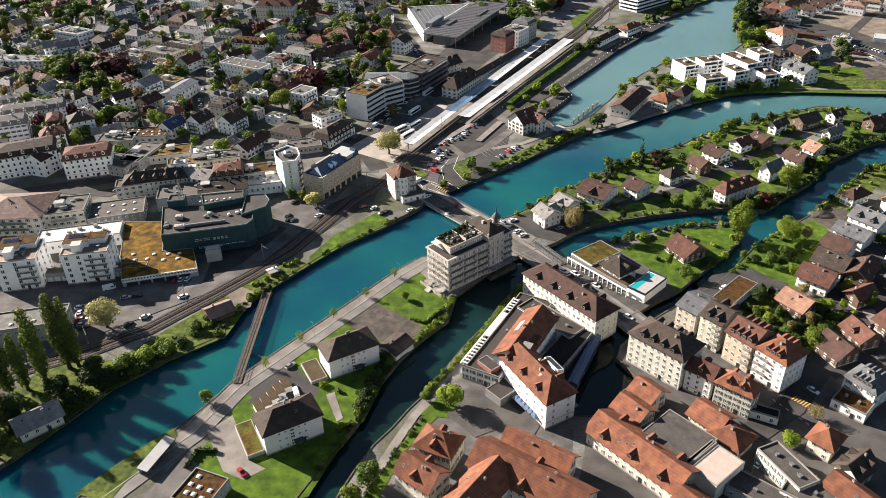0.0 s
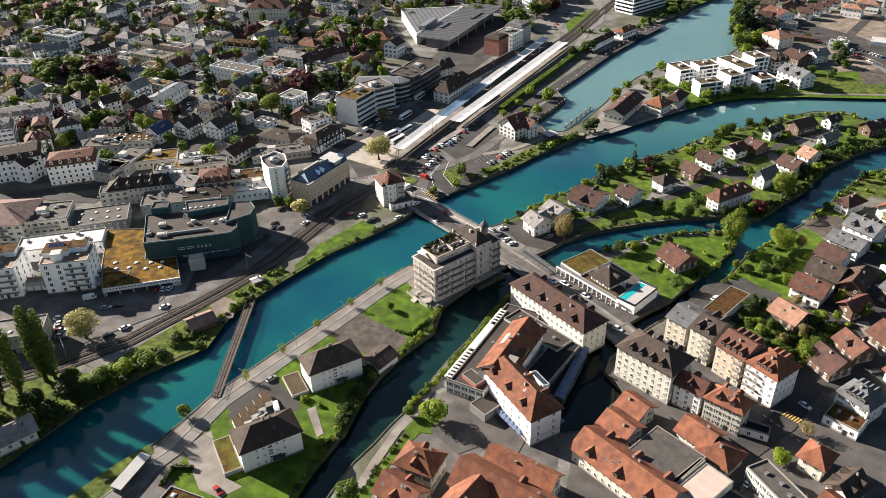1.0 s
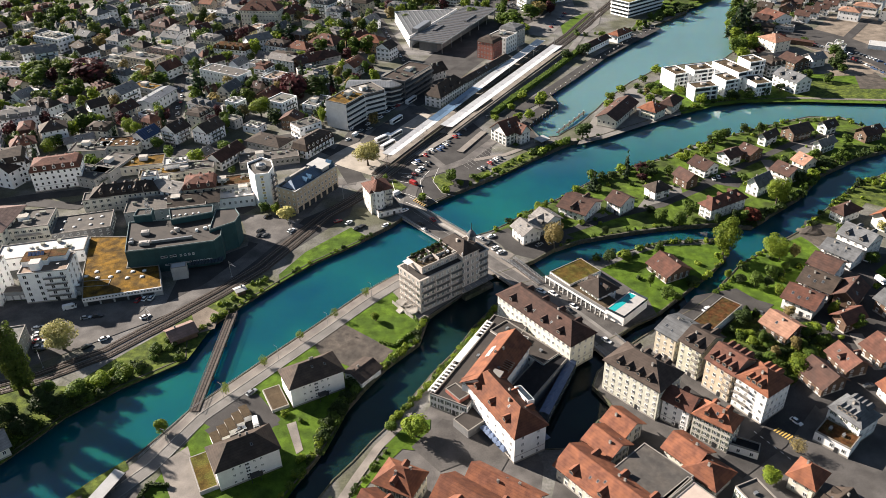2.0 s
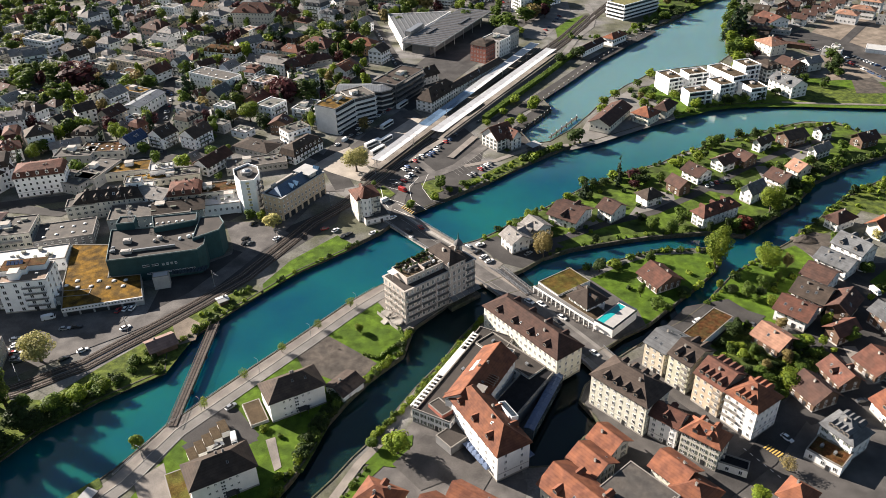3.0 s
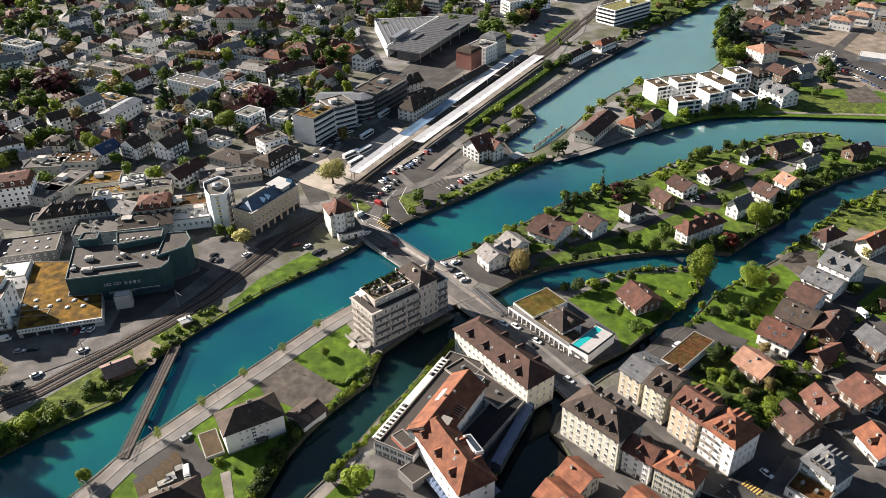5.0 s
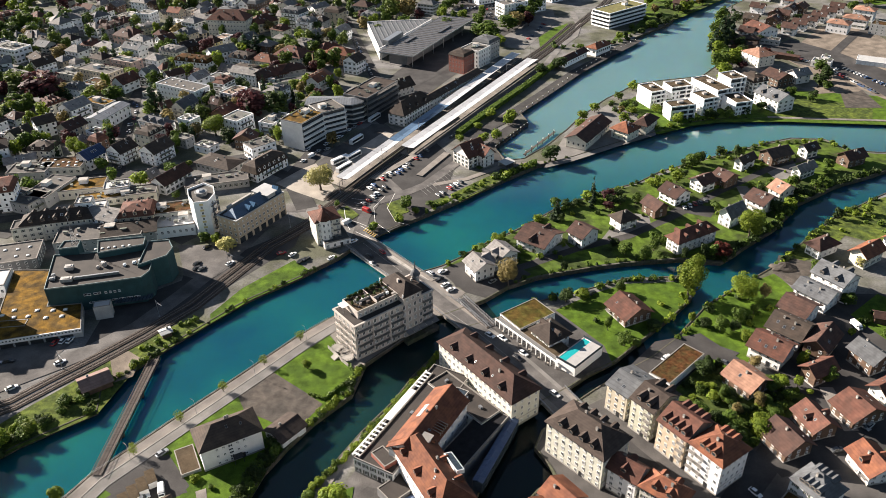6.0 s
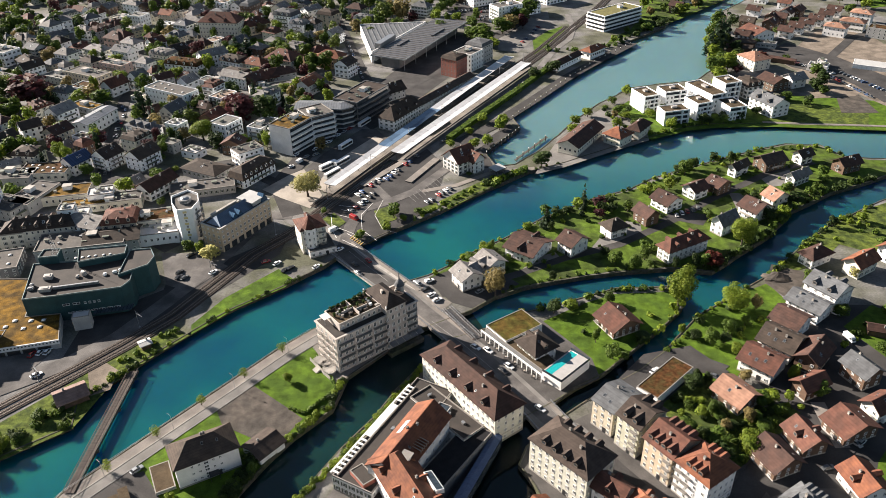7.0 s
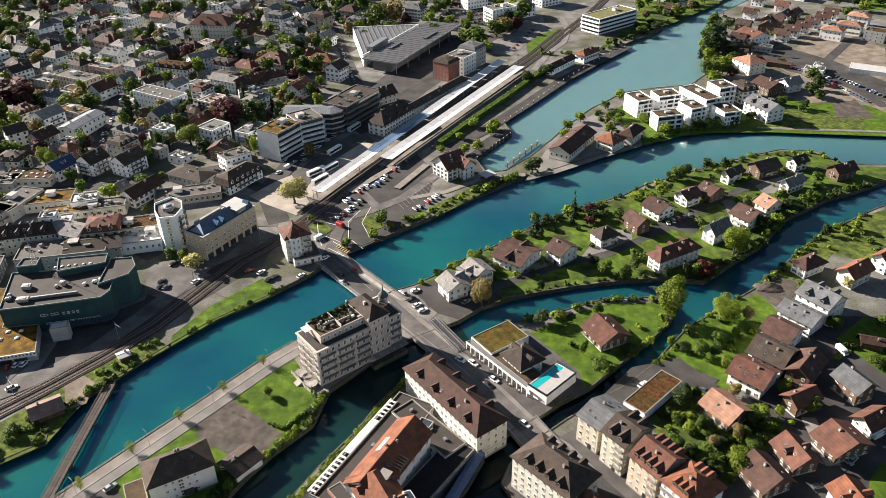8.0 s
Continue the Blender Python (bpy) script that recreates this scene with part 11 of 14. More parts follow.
def tree(x, y, h, r, leaf="green", kind="broad"):
    if wet(x, y):
        return None
    PLANTED[0] += 1
    away = math.hypot(x - 25, y - 30)
    far = away > 330
    crown, trunk = form(kind, leaf, -1 if away < 480 and h >= 12 and kind == "broad" else 1 if far else 0)
    half = {"poplar": 1.25, "conifer": 2.0}.get(kind, 3.6)
    if away > 560:
        FAR_TREES.append((crown, trunk, leaf, pose(x, y, 0, 0, 0, PLANTED[0] * 77 % 360) @ Matrix.Diagonal((1.2 * r / half, 1.2 * r / half, 1.15 * h / 9.8, 1))))
        return None
    if far:
        key = (kind, leaf, PLANTED[0] % 3, len(crown.vertices))
        if key not in WHOLE:
            bm = bmesh.new()
            bm.from_mesh(crown)
            k = len(bm.faces)
            bm.from_mesh(trunk)
            bm.faces.ensure_lookup_table()
            for q in bm.faces[k:]:
                q.material_index = 1
            me = bpy.data.meshes.new("tree")
            bm.to_mesh(me)
            bm.free()
            me.materials.append(LEAF[leaf])
            me.materials.append(TRUNK)
            WHOLE[key] = me
        ob = new("tree", WHOLE[key])
        ob.matrix_basis = pose(x, y, 0, 0, 0, PLANTED[0] * 77 % 360)
    else:
        ob = root("tree", x, y, 0, PLANTED[0] * 77 % 360)
    tagged(ob, "%s %stree%s" % (SAY_TREE[leaf], "poplar " if kind == "poplar" else "", " with a full crown in the town" if leaf in ("green", "dark") else " standing among the houses"), "tree")
    ob.scale = (r / half, r / half, h / 9.8)
    if far:
        return ob
    again("trunk", trunk, ob, Matrix())
    again("crown", crown, ob, Matrix())
    return ob


def bush(x, y, r, leaf="green", h=None):
    if wet(x, y):
        return None
    PLANTED[0] += 1
    me, _ = form("bush", leaf, 1 if math.hypot(x - 25, y - 30) > 265 else 0)
    if math.hypot(x - 25, y - 30) > 265:
        FAR_BUSHES.append((me, leaf, pose(x, y, 0, 0, 0, PLANTED[0] * 67 % 360) @ Matrix.Diagonal((r / 1.8, r / 1.8, (h or r * 1.1) / 1.8, 1))))
        return None
    ob = new("bush", me)
    ob.matrix_basis = pose(x, y, 0, 0, 0, PLANTED[0] * 67 % 360) @ Matrix.Diagonal((r / 1.8, r / 1.8, (h or r * 1.1) / 1.8, 1))
    return tagged(ob, "%s shrub with loose twiggy outline" % SAY_TREE[leaf], "bush")


def shrubs(line, step, spread, r, seed, kinds=("green", "dark", "bright")):
    rnd = random.Random(seed)
    for x, y, a in along(line, step):
        bush(x + rnd.uniform(-spread, spread), y + rnd.uniform(-spread, spread), r * rnd.uniform(0.6, 1.4), rnd.choice(kinds))


def far_shrubbery():
    """All shrubs that are too far off to tell apart, in one mesh."""
    names = sorted({q[1] for q in FAR_BUSHES})
    co, idx, mat, k = [], [], [], 0
    for me, leaf, m in FAR_BUSHES:
        v = np.empty(len(me.vertices) * 3)
        me.vertices.foreach_get("co", v)
        a = np.array(m)
        v = v.reshape(-1, 3) @ a[:3, :3].T + a[:3, 3]
        co.append(v)
        idx.append(np.arange(len(v)).reshape(-1, 4) + k)
        mat.append(np.full(len(v) // 4, names.index(leaf)))
        k += len(v)
    me = bpy.data.meshes.new("shrubbery")
    me.from_pydata(np.concatenate(co), [], np.concatenate(idx))
    for nm in names:
        me.materials.append(LEAF[nm])
    me.polygons.foreach_set("material_index", np.concatenate(mat).astype(np.int32))
    tagged(new("shrubbery", me), "green shrubs and garden bushes along banks and houses", "shrubs", kind="stuff")


def far_trees():
    """All trees of the far quarters, past the ones that can be counted, in one mesh."""
    names = sorted({q[2] for q in FAR_TREES})
    co, idx, mat, k = [], [], [], 0
    for crown, trunk, leaf, m in FAR_TREES:
        a = np.array(m)
        for me, index in ((crown, names.index(leaf)), (trunk, len(names))):
            v = np.empty(len(me.vertices) * 3)
            me.vertices.foreach_get("co", v)
            co.append(v.reshape(-1, 3) @ a[:3, :3].T + a[:3, 3])
            quads = np.array([tuple(q.vertices) for q in me.polygons if len(q.vertices) == 4])
            idx.append(quads + k)
            mat.append(np.full(len(quads), index))
            k += len(me.vertices)
    me = bpy.data.meshes.new("trees")
    me.from_pydata(np.concatenate(co), [], np.concatenate(idx))
    for nm in names:
        me.materials.append(LEAF[nm])
    me.materials.append(TRUNK)
    me.polygons.foreach_set("material_index", np.concatenate(mat).astype(np.int32))
    tagged(new("trees", me), "leafy trees and conifers between the houses of the far quarters", "trees", kind="stuff")


def hedge(line, wide, h, leaf, seed, label):
    """Clipped hedge: leaf clumps over a box along the line."""
    rnd = random.Random(seed)
    bm = bmesh.new()
    x0, y0 = line[0]
    local = [(px - x0, py - y0) for px, py in line]
    L, R2 = offset(local, wide / 2 - 0.15), offset(local, 0.15 - wide / 2)
    for i in range(len(local) - 1):
        slab(bm, [(*R2[i], h - 0.15), (*R2[i + 1], h - 0.15), (*L[i + 1], h - 0.15), (*L[i], h - 0.15)], h)
    for px, py, a in along(local, 0.12):
        k = rnd.uniform(-wide / 2, wide / 2)
        side = rnd.random()
        z = h if side < 0.5 else rnd.uniform(0.2, h)
        if side >= 0.5:
            k = math.copysign(wide / 2, k)
        c = Vector((px - math.sin(radians(a)) * k, py + math.cos(radians(a)) * k, z + rnd.gauss(0, 0.1)))
        s = rnd.uniform(0.18, 0.4)
        u, v = Vector((rnd.gauss(0, 1), rnd.gauss(0, 1), rnd.gauss(0, 0.6))).normalized() * s, Vector((rnd.gauss(0, 1), rnd.gauss(0, 1), rnd.gauss(0, 0.6))).normalized() * s
        face(bm, [tuple(c - u - v), tuple(c + u - v), tuple(c + u + v), tuple(c - u + v)])
    return tagged(finish("hedge", bm, LEAF[leaf], None, pose(x0, y0, 0)), label, "hedge")


# ---- vehicles ----
PAINT = {k: material("car_paint_" + k, c, 0.3, m, spread=0.04, bump=0.0) for k, c, m in (("white", (0.75, 0.75, 0.74), 0), ("black", (0.02, 0.02, 0.022), 0.2), ("grey", (0.13, 0.135, 0.14), 0.5),
         ("silver", (0.42, 0.43, 0.44), 0.6), ("red", (0.30, 0.02, 0.018), 0), ("blue", (0.03, 0.07, 0.18), 0.2), ("orange", (0.6, 0.12, 0.02), 0), ("yellow", (0.5, 0.42, 0.05), 0))}
TYRE = material("tyre_rubber", (0.025, 0.025, 0.025), 0.9, spread=0.1)


def lofted(bm, sections, mat=0):
    """Skin over closed cross-sections along x."""
    rings = [[bm.verts.new(c) for c in s] for s in sections]
    n = len(rings[0])
    for a, b in zip(rings, rings[1:]):
        for i in range(n):
            bm.faces.new((a[i], b[i], b[(i + 1) % n], a[(i + 1) % n])).material_index = mat
    bm.faces.new(rings[0]).material_index = mat
    bm.faces.new(rings[-1][::-1]).material_index = mat
    bmesh.ops.recalc_face_normals(bm, faces=bm.faces)


def car(x, y, ang, paint="grey", kind="car", z=0.03):
    ln, wd, ht = {"car": (4.4, 1.8, 1.48), "van": (5.4, 2.0, 2.3), "bus": (11.8, 2.55, 3.1)}[kind]
    say = {"car": "%s parked car with dark windows", "van": "%s parked delivery van", "bus": "%s bus standing at the station"}[kind] % paint
    far = math.hypot(x - 25, y - 30) > 400

    def body(bm):
        hl, hw = ln / 2, wd / 2
        belt = {"car": 0.88, "van": 1.15, "bus": 1.25}[kind]
        prof = [(-hl, 0.45, 0.80), (-hl + 0.12, 0.30, belt - 0.02), (-hl * 0.5, 0.25, belt), (hl * 0.35, 0.25, belt), (hl - 0.25, 0.28, belt - 0.12), (hl, 0.42, 0.68)]
        if kind != "car":
            prof = [(-hl, 0.4, ht - 0.12), (-hl + 0.1, 0.3, ht), (hl * 0.45, 0.3, ht), (hl - (0.9 if kind == "van" else 0.15), 0.3, ht - (0.25 if kind == "van" else 0.05)), (hl - 0.1, 0.35, belt), (hl, 0.42, 0.8)]
        secs = []
        for px, z0, z1 in prof:
            e = 0.10 if abs(px) > hl - 0.3 else 0.0
            secs.append([(px, -hw + e, z0), (px, hw - e, z0), (px, hw - e, z1 - 0.12), (px, hw - e - 0.14, z1), (px, -hw + e + 0.14, z1), (px, -hw + e, z1 - 0.12)])
        lofted(bm, secs)

    def glass(bm):
        hl, hw = ln / 2, wd / 2
        if kind == "car":
            secs = [[(px, -k, z0), (px, k, z0), (px, k2, z1), (px, -k2, z1)] for px, k, k2, z0, z1 in ((-hl * 0.86, hw - 0.12, hw - 0.2, 0.86, 0.90), (-hl * 0.62, hw - 0.1, hw - 0.3, 0.85, 1.36), (hl * 0.08, hw - 0.1, hw - 0.3, 0.85, 1.40), (hl * 0.48, hw - 0.12, hw - 0.2, 0.85, 0.90))]
            lofted(bm, secs)
        else:
            z0, z1 = (1.25, 1.95) if kind == "van" else (1.2, 2.5)
            x0 = hl * 0.35 if kind == "van" else -hl + 0.5
            box(bm, x0, -hw - 0.01, z0, hl - 0.75, hw + 0.01, z1)
            box(bm, hl - 0.7, -hw + 0.2, z0 + 0.05, hl - 0.08, hw - 0.2, z1 - (0.35 if kind == "van" else 0))

    def roofpanel(bm):
        hl, hw = ln / 2, wd / 2
        lofted(bm, [[(px, -hw + 0.3, z1), (px, hw - 0.3, z1), (px, hw - 0.36, z1 + 0.05), (px, -hw + 0.36, z1 + 0.05)] for px, z1 in ((-hl * 0.6, 1.37), (-hl * 0.2, 1.42), (hl * 0.08, 1.41))])

    def wheel(bm):
        m = [(0.33 * math.cos(k * 0.5236), 0.33 * math.sin(k * 0.5236)) for k in range(12)]
        lofted_y = [[(a, yy, b) for a, b in m] for yy in (-0.1, 0.1)]
        rings = [[bm.verts.new(c) for c in s] for s in lofted_y]
        for i in range(12):
            bm.faces.new((rings[0][i], rings[0][(i + 1) % 12], rings[1][(i + 1) % 12], rings[1][i]))
        bm.faces.new(rings[0][::-1])
        bm.faces.new(rings[1])
    if far:
        def whole(bm):
            body(bm)
            k = len(bm.faces)
            glass(bm)
            for q in list(bm.faces)[k:]:
                q.material_index = 1
            if kind == "car":
                roofpanel(bm)
            k = len(bm.faces)
            for px in (-0.30, 0.31):
                for s in (-1, 1):
                    box(bm, px * ln - 0.3, s * wd / 2 - 0.1, 0, px * ln + 0.3, s * wd / 2 + 0.02, 0.6, 2)
        ob = new(kind, once((kind, paint, "far"), whole, (PAINT[paint], GLASS, TYRE)))
        ob.matrix_basis = pose(x, y, z, 0, 0, ang)
        return tagged(ob, say, kind, "parked vehicles")
    ob = tagged(root(kind, x, y, z, ang), say, kind, "parked vehicles")
    again("body", once(("body", kind, paint), body, (PAINT[paint],)), ob, Matrix())
    again("cabin_glass", once(("car_glass", kind), glass, (GLASS,)), ob, Matrix())
    if kind == "car":
        again("roof", once(("car_roof", paint), roofpanel, (PAINT[paint],)), ob, Matrix())
    me = once(("wheel", 1), wheel, (TYRE,))
    if math.hypot(x - 25, y - 30) < 290:
        for px in (-0.30, 0.31):
            for s in (-1, 1):
                again("wheel", me, ob, pose(px * ln, s * (wd / 2 - 0.1), 0.33))
    else:
        tagged(joined("wheel_set", [(me, pose(px * ln, s * (wd / 2 - 0.1), 0.33)) for px in (-0.30, 0.31) for s in (-1, 1)], (TYRE,), ob), kind="stuff")
    return ob


def car_row(a, b, n, turn, seed, kinds=("white", "grey", "black", "silver", "grey", "white", "red", "blue")):
    """Cars parked side by side or in line from a to b."""
    rnd = random.Random(seed)
    x, y, ln, ang = frame_of(a, b)
    for i in range(n):
        t = (i + 0.5) / n
        if rnd.random() < 0.9:
            car(a[0] + (b[0] - a[0]) * t + rnd.uniform(-0.2, 0.2), a[1] + (b[1] - a[1]) * t + rnd.uniform(-0.2, 0.2), ang + turn + rnd.uniform(-3, 3), rnd.choice(kinds))


# ---- single works placed ----
hotel(12.0, 284.2, 36.7, 14.2, 38, 16.6)
pool_deck(86.0, 264.6, 17.0, 8.8, 44)
colonnade((55.8, 287.3), (77.2, 259.4), 3.7)
shelter((-98.4, 170.6), (-93.3, 184.6), 4.0)
# White awning by the harbour house, made with the shelter builder.
shelter((69.6, 431.6), (75.6, 436.8), 6.5)
sluice_walk((42.6, 306.0), (54.4, 286.3), 4.4)
picnic_table(-103.6, 175.7, 30)
shrubs([(-23.5, 221.6), (-27.1, 213.8), (-29.3, 206.3), (-31.6, 195.3)], 1.6, 1.2, 2.3, 71, ("dark", "green", "dark"))
shrubs([(-21.4, 224.8), (-24.3, 213.7), (-26.5, 205.3), (-29.0, 195.9)], 1.7, 1.4, 2.4, 72, ("dark", "dark", "green"))
shrubs([(65.0, 419.0), (72.0, 419.6), (79.0, 428.0), (87.0, 434.5)], 1.7, 2.2, 2.6, 61)
earth_mound(187.0, 324.4, 6.5, 3.0)
for i in range(6):
    fx, fy, turn = 58.5 + i * 3.1, 282.6 - i * 4.1 + (i % 2) * 0.8, 37 + 29 * (i % 4)
    cafe_table(fx, fy, turn)
    for k in range(2):
        way = math.radians(turn + k * 125)
        cafe_chair(fx + 0.75 * math.cos(way), fy + 0.75 * math.sin(way), math.degrees(way) - 90)
passage((58.4, 230.5), (44.6, 203.6), 3.2, 5.0)
for i in range(5):
    garage(-58.8 - i * 1.82, 210.4 - i * 3.05, 210, 2.8, 5.8)
pergola((6.3, 213.4), (29.7, 252.9), 2.6, 6.0)
parasol_row((24.1, 200.3), (30.6, 189.8), 6)
parasol_row((36.0, 190.1), (44.5, 195.6), 4)

# ---- trees ----
tree(-149.9, 217.9, 34, 3.4, "poplar", "poplar")
tree(-143.7, 224.7, 35, 3.6, "poplar", "poplar")
tree(-140.7, 225.9, 32, 3.1, "poplar", "poplar")
tree(-159.5, 210.4, 33, 3.4, "poplar", "poplar")
tree(-167.1, 204.8, 32, 3.4, "poplar", "poplar")
tree(-154.6, 213.2, 26, 2.7, "poplar", "poplar")
tree(-151.9, 199.0, 12, 6, "dark")
tree(-140.2, 208.4, 11, 5.5, "dark")
tree(-129.9, 213.4, 11, 5.5, "dark")
tree(-124.8, 212.7, 9, 5, "dark")
tree(-132.5, 203.5, 9, 5, "dark")
tree(-132.8, 222.6, 8, 4.5, "green")
tree(-121.6, 221.4, 9, 4.5, "green")
tree(-114.9, 226.7, 8, 4, "bright")
tree(-150.0, 194.4, 8, 3.6, "dark")
tree(-161.2, 195.2, 15, 7, "dark")
tree(-150.4, 180.3, 13, 6, "dark")
tree(-137.6, 182.7, 8, 4, "green")
tree(-100.9, 245.9, 5, 3, "green")
tree(-107.3, 232.9, 6, 3, "bright")
tree(-138.6, 249.9, 14, 7.6, "pale")
tree(-66, 348, 9, 5.5, "pale")
tree(-30, 409, 16, 9.2, "pale")
tree(-73, 355, 7, 3, "bright")
tree(-85.9, 203.5, 6, 2.8, "bright")
tree(-68.3, 221.8, 5.4, 2.2, "bright", "bare")
tree(-57.1, 236.8, 5.4, 2.2, "bright", "bare")
tree(-45.7, 251.8, 5.4, 2.2, "bright", "bare")
tree(-33.4, 265.9, 5.4, 2.2, "bright", "bare")
tree(-21.7, 280.3, 5.4, 2.2, "bright", "bare")
tree(1.1, 198.6, 10, 5.5, "bright")
tree(-7.5, 201.2, 5, 2.5, "green")
tree(-25.5, 164.3, 10, 5, "green")
tree(-30.3, 157.3, 7, 4, "bright")
tree(112.0, 176.0, 5, 4, "bright")
tree(124.8, 187.5, 6, 3.5, "bare", "bare")
tree(138.3, 303.4, 22, 7, "bright")
tree(160.5, 302.5, 12, 7, "bright")
tree(94.2, 303.2, 6, 3, "bright")
tree(63.0, 318.2, 14, 5.5, "bare", "bare")
tree(180, 350, 18, 7, "bright")
tree(175, 426, 10, 5.5, "green")
tree(162, 334, 8, 5, "red")
tree(112, 383, 10, 1.6, "conifer", "conifer")
tree(92, 371, 7, 2, "conifer", "conifer")
tree(119, 338, 7, 4, "green")
tree(104.8, 272.8, 7, 4, "green")
tree(116, 346, 4, 3, "dark")
tree(-16.7, 263.3, 4.5, 2.2, "bright")
tree(-86, 511, 23, 12, "purple")
tree(-72, 515, 20, 11, "dark")
tree(-76, 531, 12, 5, "poplar")
tree(-240, 551, 20, 13, "purple")
tree(-168, 483, 10, 6, "purple")
tree(-105, 486, 15, 8.5, "bright")
tree(-246, 528, 10, 7, "green")
tree(-285, 566, 12, 8, "green")
tree(-156, 528, 24, 5, "conifer", "conifer")
tree(-162, 590, 17, 3, "conifer", "conifer")
tree(-119, 643, 20, 5, "conifer", "conifer")
tree(-112, 649, 18, 5, "conifer", "conifer")
tree(-140, 488, 10, 3, "conifer", "conifer")
tree(260, 640, 26, 6, "conifer", "conifer")
tree(270, 656, 24, 6, "conifer", "conifer")
tree(250, 626, 22, 5, "conifer", "conifer")
tree(-294, 722, 20, 7, "conifer", "conifer")
tree(243, 607, 13, 7, "green")
tree(240, 588, 12, 6, "green")
tree(240, 572, 10, 6, "bright")
tree(252, 629, 13, 6, "green")
tree(234, 559, 8, 4, "bright")
tree(-338, 739, 14, 9, "green")
tree(-307, 731, 12, 7, "green")
tree(-331, 641, 12, 8, "green")
tree(-341, 716, 12, 7, "green")
tree(-373, 747, 12, 8, "poplar")
tree(-117, 514, 8, 4, "dark")
tree(-92, 472, 8, 5, "dark")
tree(-88, 662, 11, 5, "green")
tree(-78, 641, 9, 4, "dark")
tree(-53, 617, 9, 4, "green")
tree(-70, 707, 9, 4, "dark")
tree(72, 687, 10, 6, "green")
tree(81, 674, 10, 6, "green")
tree(103, 727, 10, 6, "green")
tree(112, 734, 9, 6, "green")
tree(70, 725, 8, 5, "green")
tree(110, 587, 7, 5, "dark")
tree(125, 598, 8, 6, "dark")
tree(93, 432, 8, 5.5, "dark")
tree(103, 436, 8, 5, "dark")
tree(68, 505, 7, 4.5, "bright")
tree(80, 500, 7, 4.5, "bright")
tree(59, 487, 5, 3.5, "bright")
tree(47, 469, 5, 3.5, "bright")
tree(17, 389, 7, 3.5, "green")
tree(13, 375, 4, 2.5, "green")
tree(1, 364, 4, 2.5, "green")
tree(151, 492, 7, 4, "bright")
tree(159, 509, 6, 3.5, "green")
tree(184, 489, 8, 4.5, "bright")
tree(219, 496, 6, 4, "green")
tree(209, 495, 6, 4, "dark")
tree(227, 484, 6, 4, "dark")
tree(298, 548, 9, 5, "dark")
tree(307, 558, 8, 4, "dark")
tree(253, 524, 6, 4, "dark")
tree(-39, 512, 6, 3, "poplar")
tree(-123, 459, 4, 3, "green")
tree(-110, 443, 4, 2.5, "bright")
tree(-142, 404, 5, 3.5, "green")
tree(-106, 403, 5, 3, "green")
tree(-79, 357, 6, 3.5, "green")
tree(140.4, 224.9, 9, 5, "bright")
tree(61, 350, 6, 4, "bright")
tree(130.3, 228.7, 6, 5, "green")
tree(130.6, 221.5, 6, 4, "dark")
tree(151.6, 246.8, 6, 4, "green")
tree(155.2, 247.6, 6, 4, "bright")
tree(121.8, 233.6, 6, 4, "green")
tree(202.0, 296.2, 6, 4, "green")
tree(139.6, 283.8, 4, 3, "dark")
tree(150.1, 280.5, 5, 3, "dark")
tree(220.3, 323.6, 6, 3, "pale")
tree(173.3, 250.3, 7, 4, "green")
tree(-19, 390, 4, 2, "green")
tree(135, 350, 5, 3, "green")
tree(120, 381, 5, 3.5, "purple")
tree(127, 393, 6, 3, "dark")
tree(104, 385, 5, 3, "dark")
tree(201, 373, 8, 4, "dark")
tree(219, 389, 8, 4.5, "dark")
tree(202, 395, 6, 3, "dark")
tree(252, 399, 4, 3, "green")
tree(208, 442, 5, 3, "green")
tree(138, 347, 5, 3, "green")
tree(-313, 754, 8, 4.847278438461378, "dark")
tree(-410, 943, 9, 6.741500304318139, "green")
tree(-392, 1016, 10, 4.669632214446469, "green")
tree(-401, 803, 9, 5.387596764487263, "green")
tree(-353, 829, 14, 4.529996932586331, "dark")
tree(-391, 861, 9, 5.01620046097621, "green")
tree(-290, 870, 12, 6.579360020628284, "dark")
tree(-382, 871, 11, 5.030409222634759, "bright")
tree(-388, 966, 13, 4.906750167753447, "dark")
tree(-439, 887, 9, 6.256334384255602, "green")
tree(-378, 919, 12, 4.727439262551288, "bright")
tree(-393, 855, 9, 6.463666647529844, "poplar")
tree(-316, 988, 13, 5.451585229973327, "green")
tree(-284, 743, 11, 6.134214277923759, "green")
tree(-318, 960, 12, 5.449067463498647, "bright")
tree(-360, 740, 9, 6.218111112028838, "green")
tree(-261, 823, 11, 5.569838426287646, "bright")
tree(-417, 835, 8, 5.542378417876808, "bright")
tree(-371, 939, 12, 6.839456316854877, "green")
tree(-335, 730, 15, 4.068275722924692, "green")
tree(-371, 830, 10, 6.423688154298968, "bright")
tree(-337, 824, 14, 4.9618467083571645, "green")
tree(-307, 938, 15, 4.71432632712542, "bright")
tree(-380, 905, 14, 5.452919043447515, "green")
tree(-335, 811, 11, 6.760072038028981, "green")
tree(-388, 909, 14, 5.3313130689811565, "bright")
tree(-65, 938, 11, 4.965323554534466, "bare")
tree(-76, 920, 11, 3.9033991769375307, "poplar")
tree(-32, 839, 11, 4.972125319129643, "bare")
tree(18, 848, 11, 4.3832372516977465, "green")
tree(-26, 932, 9, 4.57675553949077, "green")
tree(2, 840, 13, 4.848052654110214, "green")
tree(-32, 782, 10, 4.015133572667882, "dark")
tree(-51, 800, 10, 5.605067480666589, "green")
tree(-35, 795, 10, 3.646812032385818, "dark")
